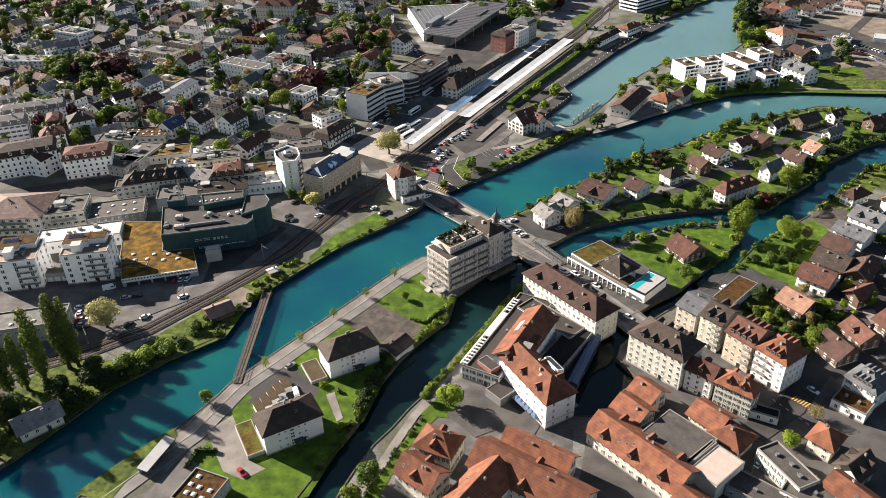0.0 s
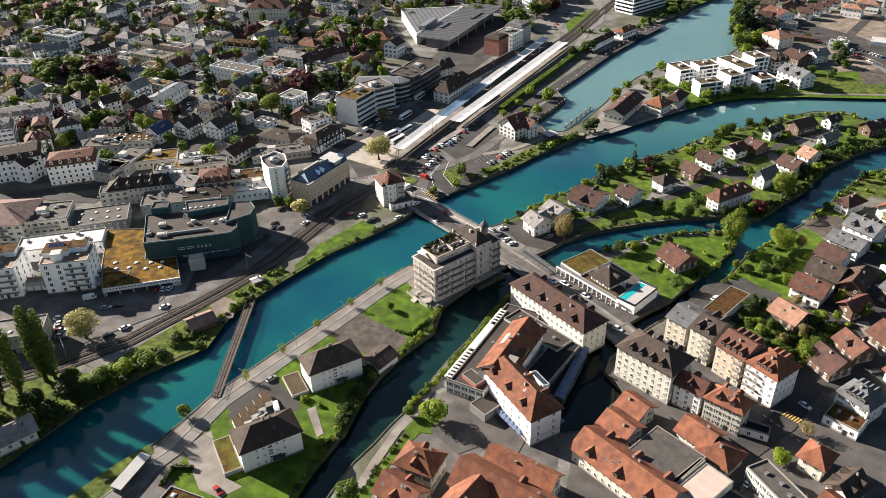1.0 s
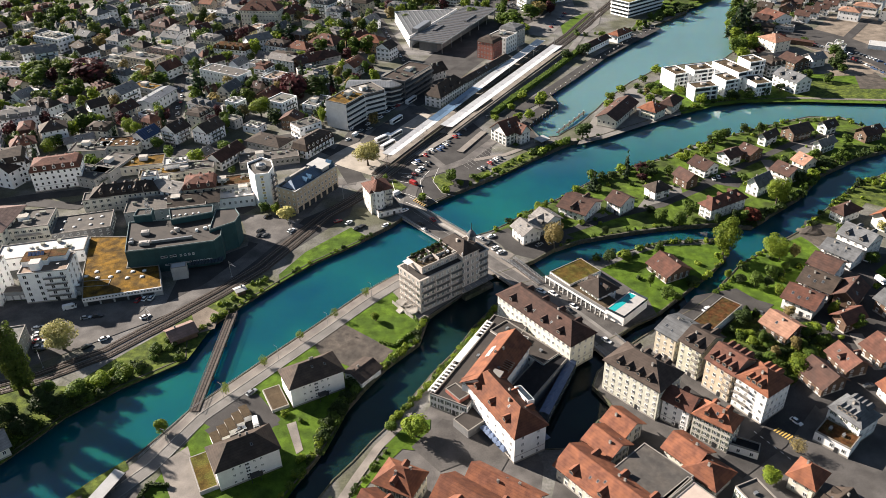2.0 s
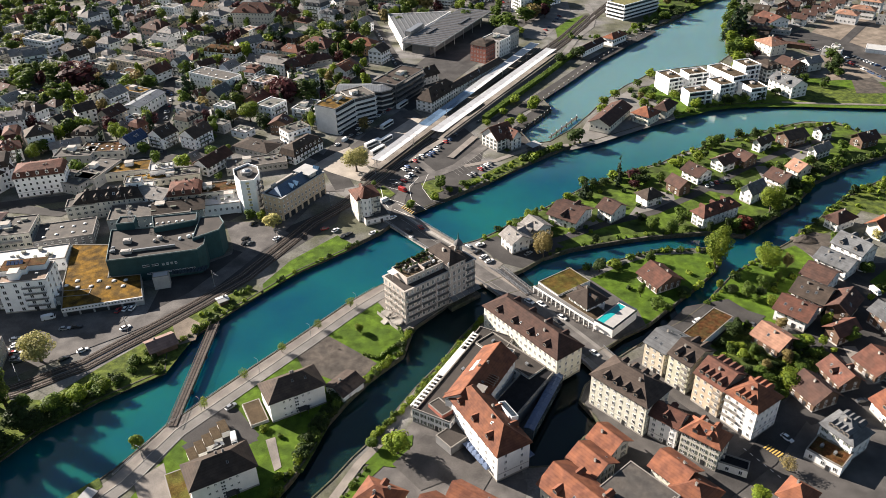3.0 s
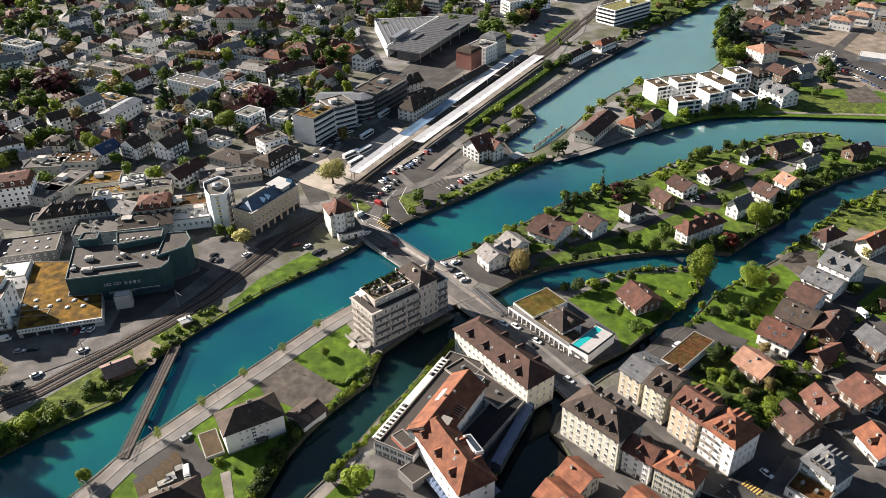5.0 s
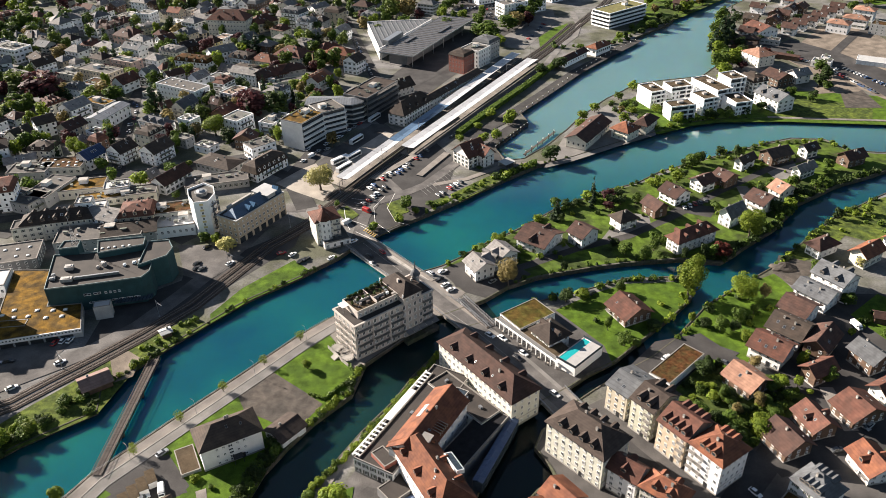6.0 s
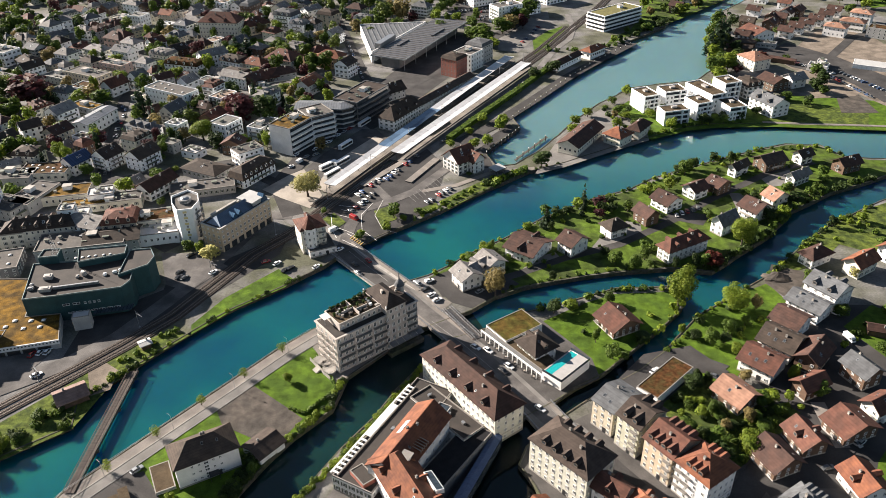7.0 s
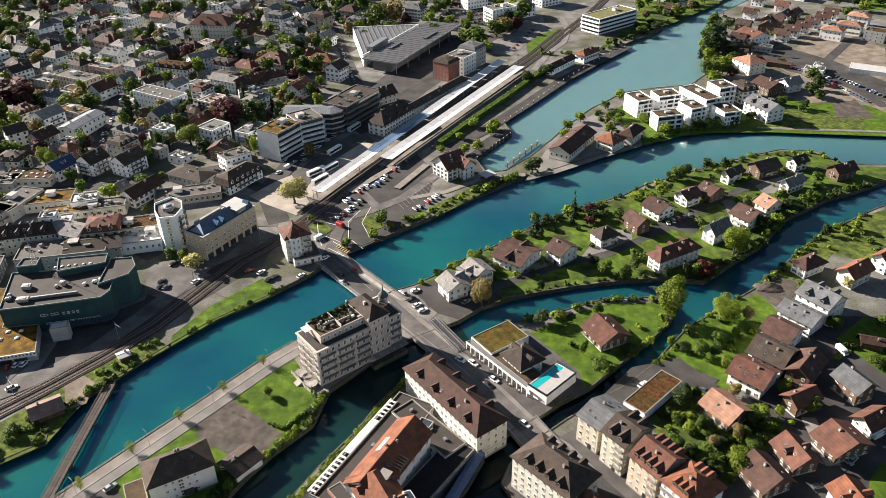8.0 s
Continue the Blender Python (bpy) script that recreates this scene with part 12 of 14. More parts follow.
tree(-41, 918, 9, 4.121078296252422, "green")
tree(-62, 860, 12, 5.26378306733507, "bare")
tree(-20, 907, 13, 5.809941004191986, "poplar")
tree(-60, 837, 9, 5.281267368438019, "bare")
tree(24, 853, 12, 5.337215606463349, "green")
tree(483, 898, 8, 4.063430841740935, "green")
tree(447, 908, 10, 3.3547329392080423, "bare")
tree(412, 801, 9, 3.972067613684075, "dark")
tree(446, 777, 7, 3.452157082284349, "green")
tree(406, 833, 11, 4.443949791337729, "dark")
tree(440, 776, 11, 3.003363124152417, "green")
tree(352, 812, 10, 3.1303340816344702, "bare")
tree(450, 883, 11, 3.8789943548101125, "dark")
tree(388, 805, 11, 3.077808988994168, "bare")
tree(368, 881, 8, 3.1099205914362735, "green")
tree(432, 771, 8, 3.6077179433733066, "dark")
tree(416, 772, 11, 4.26557737177433, "green")
tree(265, 670, 14, 6, "green")
tree(255, 642, 13, 6, "bright")
tree(250, 616, 12, 6, "bright")
tree(249, 594, 10, 5, "bright")
tree(256, 592, 8, 4, "green")
tree(276, 694, 16, 6, "green")
tree(295, 708, 9, 5, "dark")
tree(270, 622, 7, 4, "dark")
tree(268, 649, 11, 5, "dark")
tree(217, 697, 7, 5, "green")
tree(232, 706, 7, 5, "dark")
tree(249, 721, 7, 5, "dark")
tree(266, 735, 8, 5.5, "green")
tree(286, 757, 8, 5.5, "dark")
tree(303, 775, 8, 5, "green")
tree(222, 688, 5, 4, "green")
tree(261, 747, 9, 6, "bright")
tree(281, 771, 8, 5, "bare")
tree(68, 684, 10, 7, "green")
tree(76, 683, 10, 7, "green")
tree(84, 657, 8, 6, "bright")
tree(79, 666, 9, 6, "green")
tree(103, 716, 10, 6, "bright")
tree(117, 737, 10, 6, "bright")
tree(99, 704, 8, 5, "green")
tree(-1, 753, 15, 6.5, "bare")
tree(8, 741, 14, 6, "bare")
tree(18, 736, 11, 5, "purple")
tree(-18, 693, 9, 5, "poplar")
tree(-17, 742, 12, 5, "green")
tree(39, 754, 9, 5, "green")
tree(294, 650, 6, 4, "dark")
tree(322, 679, 6, 4, "green")
tree(349, 712, 5, 4, "dark")
tree(286, 616, 6, 4, "red")
tree(312, 579, 8, 5, "green")
tree(312, 569, 7, 4, "dark")
tree(409, 738, 8, 5, "green")
tree(431, 753, 9, 6, "bright")
tree(424, 795, 9, 6, "green")
tree(455, 771, 9, 6, "green")
tree(173, 544, 7, 4, "green")
tree(194, 508, 7, 5, "bright")
tree(221, 503, 5, 4, "dark")
tree(231, 503, 6, 4, "dark")
tree(281, 521, 5, 3, "green")
tree(156, 514, 7, 4, "green")
tree(159, 505, 6, 4, "bright")
tree(260, 535, 6, 4, "dark")
tree(223, 546, 7, 4, "bright")
tree(212, 537, 6, 4, "green")
tree(156, 532, 6, 4, "green")
tree(169, 549, 7, 4.5, "bright")
tree(175, 508, 6, 4, "bright")
tree(187, 519, 5, 3, "green")
tree(244, 509, 6, 4, "dark")
tree(272, 533, 6, 4, "green")
tree(284, 525, 7, 4, "dark")
tree(301, 542, 6, 4, "green")
tree(252, 606, 10, 5, "green")
tree(243, 591, 9, 5, "bright")
tree(273, 637, 8, 5, "dark")
tree(258, 587, 6, 4, "purple")
tree(304, 614, 4, 3, "green")
tree(227, 684, 6, 5, "green")
tree(245, 696, 6, 5, "dark")
tree(136, 511, 7, 4.2, "bright")
tree(126, 499, 7, 4.2, "bright")
tree(122, 485, 7, 4.2, "bright")
tree(78, 493, 7, 4.2, "bright")
tree(81, 502, 7, 4.2, "bright")
tree(69, 471, 7, 4.2, "bright")
tree(61, 466, 7, 4.2, "bright")
tree(17, 384, 9, 4, "green")
tree(14, 372, 5, 3, "bright")
tree(2, 367, 4, 2.4, "bright")
tree(22, 381, 4, 2.5, "bright")
tree(29, 388, 4, 2.5, "green")

tree(113, 389, 15, 2.2, "conifer", "conifer")
tree(92, 372, 11, 3.0, "conifer", "conifer")
tree(122, 392, 6, 4.5, "purple")
tree(98, 440, 10, 6.5, "dark")
tree(63.3, 314.8, 15, 5.5, "bare")
tree(76, 677, 14, 9, "green")
tree(95, 698, 13, 9, "green")
tree(104, 712, 12, 8, "bare")
tree(112, 731, 13, 9, "green")
tree(123, 755, 14, 9, "green")
tree(8, 745, 20, 8, "bare")
tree(-6, 742, 18, 7, "poplar")
tree(185, 485, 9, 6.5, "bright")
tree(242, 587, 12, 6, "green")
tree(253, 594, 14, 6, "bright")
# ---- shrubs and hedges ----
shrubs([(-155.6, 185.4), (-139.9, 198.1), (-126.0, 215.1), (-109.1, 228.8), (-96.6, 252.1)], 2.2, 2.5, 2.8, 1, ('dark', 'dark', 'green'))
shrubs([(-96.0, 250.5), (-83.0, 266.1), (-77.8, 272.5), (-66.8, 285.6), (-60.7, 293.5)], 1.9, 1.4, 1.7, 2)
shrubs([(-126.1, 221.4), (-116.3, 230.8), (-111.1, 235.7)], 2.5, 2, 3.2, 3, ('green', 'bright'))
shrubs([(-84.5, 263.2), (-78.5, 271.2), (-72.0, 280.2), (-62.4, 291.6), (-48.0, 308.4), (-29.6, 324.0), (-15.0, 338.0)], 1.7, 0.9, 1.5, 51, ("dark", "green", "dark"))
shrubs([(-122.0, 213.0), (-108.0, 226.4), (-90.0, 240.5), (-92.0, 252.0)], 1.8, 1.2, 1.7, 52, ("dark", "green", "dark"))
shrubs([(-84.0, 276.0), (-76.0, 287.0), (-66.5, 297.0)], 2.4, 1.6, 1.5, 53, ("green", "bright"))
shrubs([(-28.4, 157.0), (-20.5, 171.5), (-9.0, 193.0)], 2.2, 0.5, 1.1, 54, ("dark", "green"))
shrubs([(-60.2, 294.7), (-46.7, 309.9), (-28.1, 326.0), (-7.9, 344.6)], 2.4, 1.0, 1.3, 4)
shrubs([(-44.4, 162.4), (-35.1, 186.0), (-26.9, 208.0), (-12.9, 226.3)], 2.6, 1.4, 1.8, 5, ('green', 'dark', 'bright'))
shrubs([(-12.3, 233.3), (-0.7, 248.6), (4.3, 262.0), (5.7, 267.4)], 2.0, 1.4, 1.9, 6, ('dark', 'bright'))
shrubs([(-8.0, 204.5), (0.8, 217.2), (11.4, 232.5), (20.8, 247.8), (27.7, 261.1), (35.0, 271.8)], 0.85, 0.6, 1.5, 7, ('bright', 'green', 'bright'))
shrubs([(35.6, 332.1), (52.9, 347.1), (72.8, 362.0), (92.9, 379.9), (119.1, 398.3), (141.9, 409.0), (175.5, 431.1)], 4, 1.5, 1.7, 8)
shrubs([(175.5, 431.1), (207.2, 446.2), (229.6, 455.9), (263.1, 457.3), (272.7, 441.4)], 5, 1.5, 1.8, 9)
shrubs([(272.8, 416.2), (244.7, 402.5), (218.5, 384.8), (197.0, 361.0), (176.4, 343.9), (160.9, 332.4)], 2.4, 2, 2.6, 10, ('dark', 'green', 'dark'))
shrubs([(158.6, 332.0), (143.6, 335.3), (118.7, 332.8), (90.9, 327.0), (63.2, 316.6)], 4.5, 0.8, 1.3, 11)
shrubs([(73.9, 301.9), (86.1, 305.8), (100.8, 311.6), (115.0, 317.6), (140.8, 317.4), (141.7, 307.9), (134.9, 297.9), (117.9, 280.8), (100.8, 263.6)], 3.2, 1.6, 1.9, 12)
shrubs([(127.1, 276.4), (145.2, 297.9), (158.3, 307.2), (172.5, 317.8)], 4, 1, 1.4, 13)
shrubs([(185.7, 326.1), (205.9, 347.4), (228.9, 367.2), (257.6, 386.0)], 3, 1.5, 1.8, 14)
shrubs([(143.5, 287.0), (152.6, 282.5), (170.3, 294.3), (181.1, 302.6)], 3, 2, 1.6, 15)
shrubs([(236.0, 371.1), (245.2, 361.5), (248.2, 349.8)], 3, 5, 1.8, 16, ('bright', 'green'))
shrubs([(123.7, 248.3), (134.9, 240.1), (141.8, 232.3), (149.9, 239.7), (160.8, 243.3)], 1.5, 4, 2.0, 17, ('green', 'dark', 'bright'))
shrubs([(132.6, 232.6), (136.9, 223.0), (148.1, 234.6)], 1.6, 3, 2.0, 18)
shrubs([(194.5, 276.0), (209.1, 289.0), (214.5, 282.0)], 3, 3, 1.6, 19)
shrubs([(147.6, 524.3), (157.4, 492.7), (172.9, 482.1), (193.5, 490.4), (225.7, 498.1), (249.1, 491.6)], 4, 2, 1.8, 20)
shrubs([(41.4, 391.0), (64.8, 411.8), (88.4, 433.0), (108.2, 442.2)], 3.5, 1, 1.3, 21)
shrubs([(26.0, 382.1), (41.7, 396.3), (58.6, 414.3), (71.3, 428.6)], 3, 1.5, 1.6, 22, ('bright', 'green'))
shrubs([(125.4, 650.1), (166.2, 643.6), (203.9, 684.6), (260.7, 745.1)], 6, 3, 3, 23, ('dark', 'green'))
shrubs([(61.3, 347.8), (79.0, 336.3), (97.5, 348.8), (120.0, 362.0), (144.8, 379.1), (174.4, 397.3), (206.1, 424.6), (241.2, 438.4)], 4, 5, 1.5, 24)
shrubs([(-44.5, 208.7), (-30.8, 205.2), (-31.8, 192.5), (-39.4, 190.1)], 4, 2, 1.6, 25, ('bright', 'green'))
hedge(HEDGE, 4.0, 3.0, "green", 1, "tall clipped green hedge along the promenade")
hedge([(-85.3, 173.0), (-83.5, 180.2), (-76.8, 180.0)], 1.2, 1.5, "dark", 2, "dark clipped garden hedge")
hedge([(-1.5, 265.1), (1.5, 258.6), (-8.1, 246.2), (-14.1, 249.1)], 1.0, 1.2, "green", 4, "low clipped hedge along the park lawn")
tree(199.2, 320.5, 6.3, 3.3, "green")
bush(232.0, 442.5, 1.5, "green")
tree(99, 385, 4, 3.7, "dark")
bush(199.4, 436.6, 2.4, "bright")
tree(173.4, 324.3, 6.6, 3.8, "green")
bush(114.0, 376.9, 2.1, "dark")
tree(169.1, 327.3, 4.6, 2.8, "dark")
bush(58.2, 367.2, 2.1, "dark")
tree(205, 353, 6, 3.3, "green")
bush(61.8, 385.8, 2.1, "green")
bush(173.4, 381.9, 2.4, "green")
tree(93, 382, 8, 3.4, "green")
tree(110, 411, 4, 3.1, "green")
tree(54, 355, 7, 2.0, "dark")
tree(122, 385, 7, 3.5, "dark")
bush(202.5, 357.8, 1.6, "green")
bush(215.7, 398.7, 2.2, "dark")
tree(167.8, 322.0, 7.2, 3.5, "green")
bush(121.5, 375.9, 1.6, "bright")
bush(193.4, 336.7, 2.3, "dark")
tree(195, 440, 7, 3.1, "dark")
bush(194.1, 428.8, 2.0, "dark")
bush(61.1, 381.5, 2.4, "green")
tree(221, 402, 7, 3.4, "green")
tree(72, 399, 8, 3.2, "bright")
bush(180.2, 327.7, 2.2, "bright")
tree(183, 376, 7, 2.2, "green")
tree(199, 400, 4, 3.1, "green")
bush(164.1, 420.1, 1.5, "bright")
bush(164.3, 360.1, 1.7, "bright")
bush(99.4, 429.6, 2.2, "bright")
tree(236, 402, 7, 2.0, "green")
tree(92, 454, 6, 2.9, "green")
bush(130.8, 392.9, 1.4, "dark")
bush(124.8, 332.5, 1.7, "bright")
bush(53.6, 372.0, 1.8, "dark")
tree(198, 446, 5, 3.9, "dark")
tree(89.3, 325.9, 5.3, 2.1, "dark")
tree(148, 407, 4, 3.8, "bright")
bush(151.3, 435.5, 1.6, "bright")
bush(188.1, 443.9, 1.8, "bright")
bush(100.4, 376.6, 1.9, "bright")
bush(175.7, 326.3, 1.5, "bright")
bush(206.0, 405.7, 1.4, "bright")
bush(118.8, 386.9, 2.3, "green")
tree(150, 404, 8, 2.6, "bright")
tree(142, 438, 7, 4.0, "dark")
bush(99.4, 404.1, 2.4, "bright")
tree(133, 341, 8, 3.0, "green")
tree(226, 379, 5, 3.9, "dark")
tree(162, 409, 8, 3.9, "bright")
bush(100.4, 402.8, 1.9, "dark")
bush(223.8, 418.1, 1.3, "bright")
tree(54, 359, 5, 3.6, "dark")
tree(76, 408, 5, 2.5, "dark")
tree(145, 333, 7, 2.0, "dark")
tree(172, 428, 6, 3.2, "dark")
bush(173.6, 374.1, 2.2, "bright")
tree(246, 415, 4, 3.8, "green")
tree(195, 341, 8, 3.1, "dark")
tree(248, 420, 7, 3.8, "green")
bush(68.9, 457.0, 2.2, "dark")
tree(133, 430, 7, 2.8, "green")
tree(127, 386, 5, 3.3, "dark")
tree(54, 344, 4, 3.2, "green")
tree(64, 352, 6, 2.0, "green")
bush(106.8, 405.6, 1.6, "dark")
bush(70.3, 424.4, 2.3, "dark")
bush(156.2, 431.9, 2.3, "bright")
bush(58.6, 354.4, 1.7, "dark")
tree(210, 377, 7, 3.9, "bright")
bush(64.2, 454.0, 1.6, "bright")
tree(130.2, 326.6, 7.7, 2.9, "green")
bush(83.4, 369.9, 2.3, "green")
bush(198.1, 393.3, 2.3, "green")
bush(129.3, 389.9, 1.5, "bright")
bush(165.9, 424.5, 1.7, "bright")
tree(88, 453, 7, 2.3, "green")
bush(151.9, 329.5, 2.1, "dark")
tree(208, 374, 4, 3.1, "dark")
tree(156, 449, 6, 2.2, "green")
bush(106.1, 328.5, 2.3, "bright")
tree(178, 428, 5, 2.1, "bright")
bush(135.4, 387.2, 1.5, "green")
tree(111, 392, 5, 4.0, "bright")
tree(173, 376, 6, 1.9, "green")
tree(84, 426, 6, 3.3, "green")
bush(123.8, 425.6, 1.6, "dark")
bush(58.3, 401.2, 1.4, "bright")
bush(164.6, 414.7, 1.3, "bright")
tree(207, 398, 8, 1.9, "green")
bush(125.6, 326.0, 2.4, "bright")
tree(204, 438, 8, 3.0, "dark")
tree(160, 338, 7, 2.0, "dark")
tree(127, 333, 8, 3.8, "green")
tree(111, 433, 6, 3.0, "dark")
tree(158, 334, 8, 2.8, "green")
tree(74, 386, 8, 2.2, "green")
bush(133.2, 331.7, 1.4, "bright")
tree(106, 395, 8, 3.0, "green")
tree(51, 358, 8, 3.9, "dark")
tree(223, 390, 5, 3.1, "dark")
tree(135, 386, 7, 3.1, "green")
bush(142.0, 330.6, 2.3, "bright")
tree(224, 403, 5, 2.9, "bare")
tree(82, 369, 5, 2.5, "bright")
tree(182.8, 326.5, 6.1, 3.1, "bright")
tree(232, 398, 6, 3.5, "green")
bush(100.5, 392.0, 2.2, "dark")
tree(240, 403, 4, 3.3, "green")
bush(207.5, 347.3, 1.8, "bright")
tree(156, 406, 4, 3.8, "bright")
tree(168, 415, 5, 2.1, "dark")
tree(181, 432, 8, 3.9, "dark")
tree(135, 331, 7, 2.5, "bright")
bush(68.0, 405.6, 2.0, "green")
tree(143, 415, 7, 3.7, "dark")
tree(49, 365, 6, 2.4, "green")
tree(71, 407, 6, 3.2, "dark")
tree(94, 369, 6, 2.4, "dark")
tree(154, 334, 8, 2.6, "dark")
bush(68.5, 390.8, 1.3, "green")
bush(227.9, 384.0, 2.3, "green")
bush(200.0, 444.4, 2.1, "bright")
tree(134, 335, 4, 1.9, "green")
tree(68, 341, 4, 3.2, "dark")
tree(65, 382, 7, 1.8, "dark")
bush(146.5, 317.7, 2.4, "bright")
tree(169.5, 301.6, 7.7, 2.8, "bare")
bush(144.5, 293.4, 2.3, "dark")
tree(161.5, 322.2, 5.7, 2.6, "green")
bush(169.2, 294.5, 1.9, "dark")
tree(161.6, 291.4, 5.7, 2.0, "green")
tree(134.9, 286.9, 5.4, 1.9, "bright")
tree(162.9, 301.0, 8.2, 3.6, "bright")
tree(136.2, 257.3, 6.2, 2.1, "dark")
bush(157.3, 320.3, 1.7, "green")
bush(156.5, 313.2, 1.9, "dark")
tree(144.5, 280.4, 8.3, 3.4, "green")
bush(159.3, 302.2, 2.1, "dark")
bush(168.6, 309.0, 2.0, "dark")
tree(151.8, 273.8, 6.1, 2.5, "bright")
tree(153.4, 286.6, 7.6, 3.4, "green")
bush(153.7, 285.3, 1.8, "green")
tree(125.7, 229.4, 8.0, 2.7, "dark")
bush(129.0, 249.1, 2.1, "bright")
tree(135.1, 233.8, 6.0, 2.4, "bare")
tree(133.1, 241.4, 7.9, 2.4, "green")
tree(150.2, 258.6, 5.9, 2.7, "bare")
bush(160.9, 245.3, 1.5, "bright")
bush(128.2, 226.5, 2.3, "green")
tree(144.4, 237.8, 7.7, 2.7, "bare")
tree(146.5, 237.8, 6.3, 2.7, "green")
bush(136.1, 230.9, 1.7, "green")
tree(129.8, 241.4, 3.7, 2.0, "bright")
bush(165.2, 243.8, 2.0, "bright")
tree(141.5, 227.6, 7.1, 3.5, "bright")
tree(136.8, 235.3, 4.1, 3.8, "dark")
tree(167.5, 258.2, 8.4, 2.8, "bright")
bush(135.9, 236.7, 2.4, "dark")
tree(132.7, 258.4, 7.2, 1.9, "dark")
tree(148.2, 233.5, 5.0, 3.6, "green")
bush(130.3, 244.6, 1.9, "bright")
bush(125.6, 229.9, 2.1, "dark")
tree(162.0, 247.9, 5.0, 2.0, "bright")
tree(163.3, 233.3, 3.6, 1.9, "green")
tree(134.9, 239.7, 4.0, 2.8, "green")
bush(153.9, 242.1, 1.9, "dark")
tree(130.2, 255.2, 7.1, 4.0, "dark")
tree(135.9, 242.8, 4.4, 2.9, "dark")
bush(151.3, 239.8, 1.8, "dark")
tree(122.1, 233.6, 7.2, 3.6, "green")
tree(128.8, 224.5, 5.9, 2.0, "dark")
bush(123.4, 223.1, 1.9, "bright")
tree(153, 509, 5, 2.6, "bare")
bush(151, 526, 1.6, "green")
bush(270, 528, 1.8, "dark")
tree(205, 495, 8, 3.8, "dark")
bush(167, 499, 1.6, "green")
bush(179, 508, 1.5, "green")
tree(163, 495, 5, 4, "green")
bush(219, 485, 1.5, "green")
bush(162, 527, 2, "bright")
tree(163, 515, 6, 3, "dark")
bush(227, 488, 1.7, "dark")
bush(238, 513, 1.5, "green")
tree(246, 371, 6, 3.4, "bright")
tree(224, 379, 4, 3.8, "dark")
bush(208.6, 346.2, 1.9, "bright")
bush(213.9, 370.3, 1.7, "bright")
bush(226.6, 354.4, 1.7, "bright")
tree(230, 367, 6, 2.8, "dark")
bush(232.2, 372.3, 1.9, "dark")
bush(219.2, 372.9, 1.3, "dark")
tree(239, 368, 4, 2.4, "bright")
bush(208.3, 369.9, 1.6, "green")
tree(110.7, 308.5, 5.9, 2.8, "green")
tree(100.4, 282.5, 8.1, 2.0, "green")
tree(86.7, 302.4, 7.0, 4.0, "dark")
bush(97.1, 288.6, 1.7, "dark")
bush(125.8, 298.8, 1.9, "bright")
tree(118.7, 280.9, 6.3, 3.2, "dark")
tree(119.0, 283.5, 4.1, 3.8, "dark")
tree(207.8, 273.0, 5.5, 3.7, "green")
tree(234.4, 295.9, 4.9, 2.7, "bright")
tree(215.0, 260.5, 5.5, 2.0, "bare")
tree(233.8, 287.8, 4.1, 3.2, "green")
tree(221.0, 296.0, 5.9, 3.4, "green")
bush(227.1, 283.2, 2.3, "dark")
bush(200.5, 280.5, 1.7, "bright")
tree(227.6, 279.0, 6.4, 2.4, "green")
bush(228.4, 283.7, 1.5, "dark")
tree(224.7, 281.5, 3.5, 2.8, "dark")
# ---- town trees ----
# Lighter leaf kinds are picked here in place of the haze over distance.
bush(-388, 641, 2.9, "green")
tree(-178, 1031, 9, 5.9, "purple")
tree(-291, 555, 7, 5.8, "bright")
tree(-424, 875, 8, 5.8, "bright")
tree(-328, 1037, 13, 3.8, "green")
bush(-262, 734, 2.7, "dark")
tree(-304, 630, 8, 6, "green")
tree(-175, 1036, 8, 6.1, "bright")
tree(-76, 474, 9, 4.4, "green")
tree(-282, 606, 8, 3.9, "green")
tree(-297, 525, 12, 5, "bare")
tree(126, 824, 13, 4.7, "purple")
tree(-311, 504, 8, 5.1, "dark")
bush(-376, 624, 2.2, "bright")
tree(-341, 696, 10, 3.5, "poplar")
tree(-183, 741, 8, 4.2, "green")
tree(-167, 477, 15, 2.7, "conifer", "conifer")
tree(-118, 480, 12, 2.9, "conifer", "conifer")
tree(-62, 556, 10, 3.8, "bare")
tree(-123, 464, 12, 4.1, "green")
bush(-164.6, 457.3, 3.0, "dark")
bush(-176, 850, 3.3, "dark")
tree(-381, 968, 10, 5, "green")
tree(-64, 642, 12, 5, "green")
tree(-271, 568, 8, 5.4, "poplar")
tree(-200, 796, 8, 4, "dark")
tree(-208, 699, 7, 3.7, "green")
tree(-270, 665, 12, 4.2, "green")
tree(-140, 729, 10, 6, "bare")
tree(-80, 676, 11, 4.8, "bright")
tree(-159, 440, 8, 4.8, "green")
tree(-226, 799, 13, 4.2, "poplar")
bush(-118, 760, 2.7, "dark")
tree(-276, 431, 13, 3.5, "green")
tree(-298, 553, 9, 5.5, "purple")
tree(-374, 602, 13, 5.5, "bright")
tree(-21, 717, 12, 4.9, "bright")
tree(-165, 710, 10, 5.6, "green")
tree(-37, 747, 7, 6, "green")
bush(-248, 539, 3, "green")
tree(-236, 476, 8, 4.8, "purple")
tree(-157, 898, 11, 3, "green")
tree(-320, 990, 11, 2.6, "conifer", "conifer")
tree(-191, 885, 9, 5.4, "poplar")
tree(-539, 1067, 10, 3.1, "green")
bush(-200, 628, 2.2, "bright")
bush(-513, 900, 3, "green")
tree(-30, 465, 11, 4.1, "bare")
tree(-89, 561, 13, 2.1, "conifer", "conifer")
tree(-498, 847, 12, 4.5, "green")
tree(-478, 893, 9, 4.2, "bright")
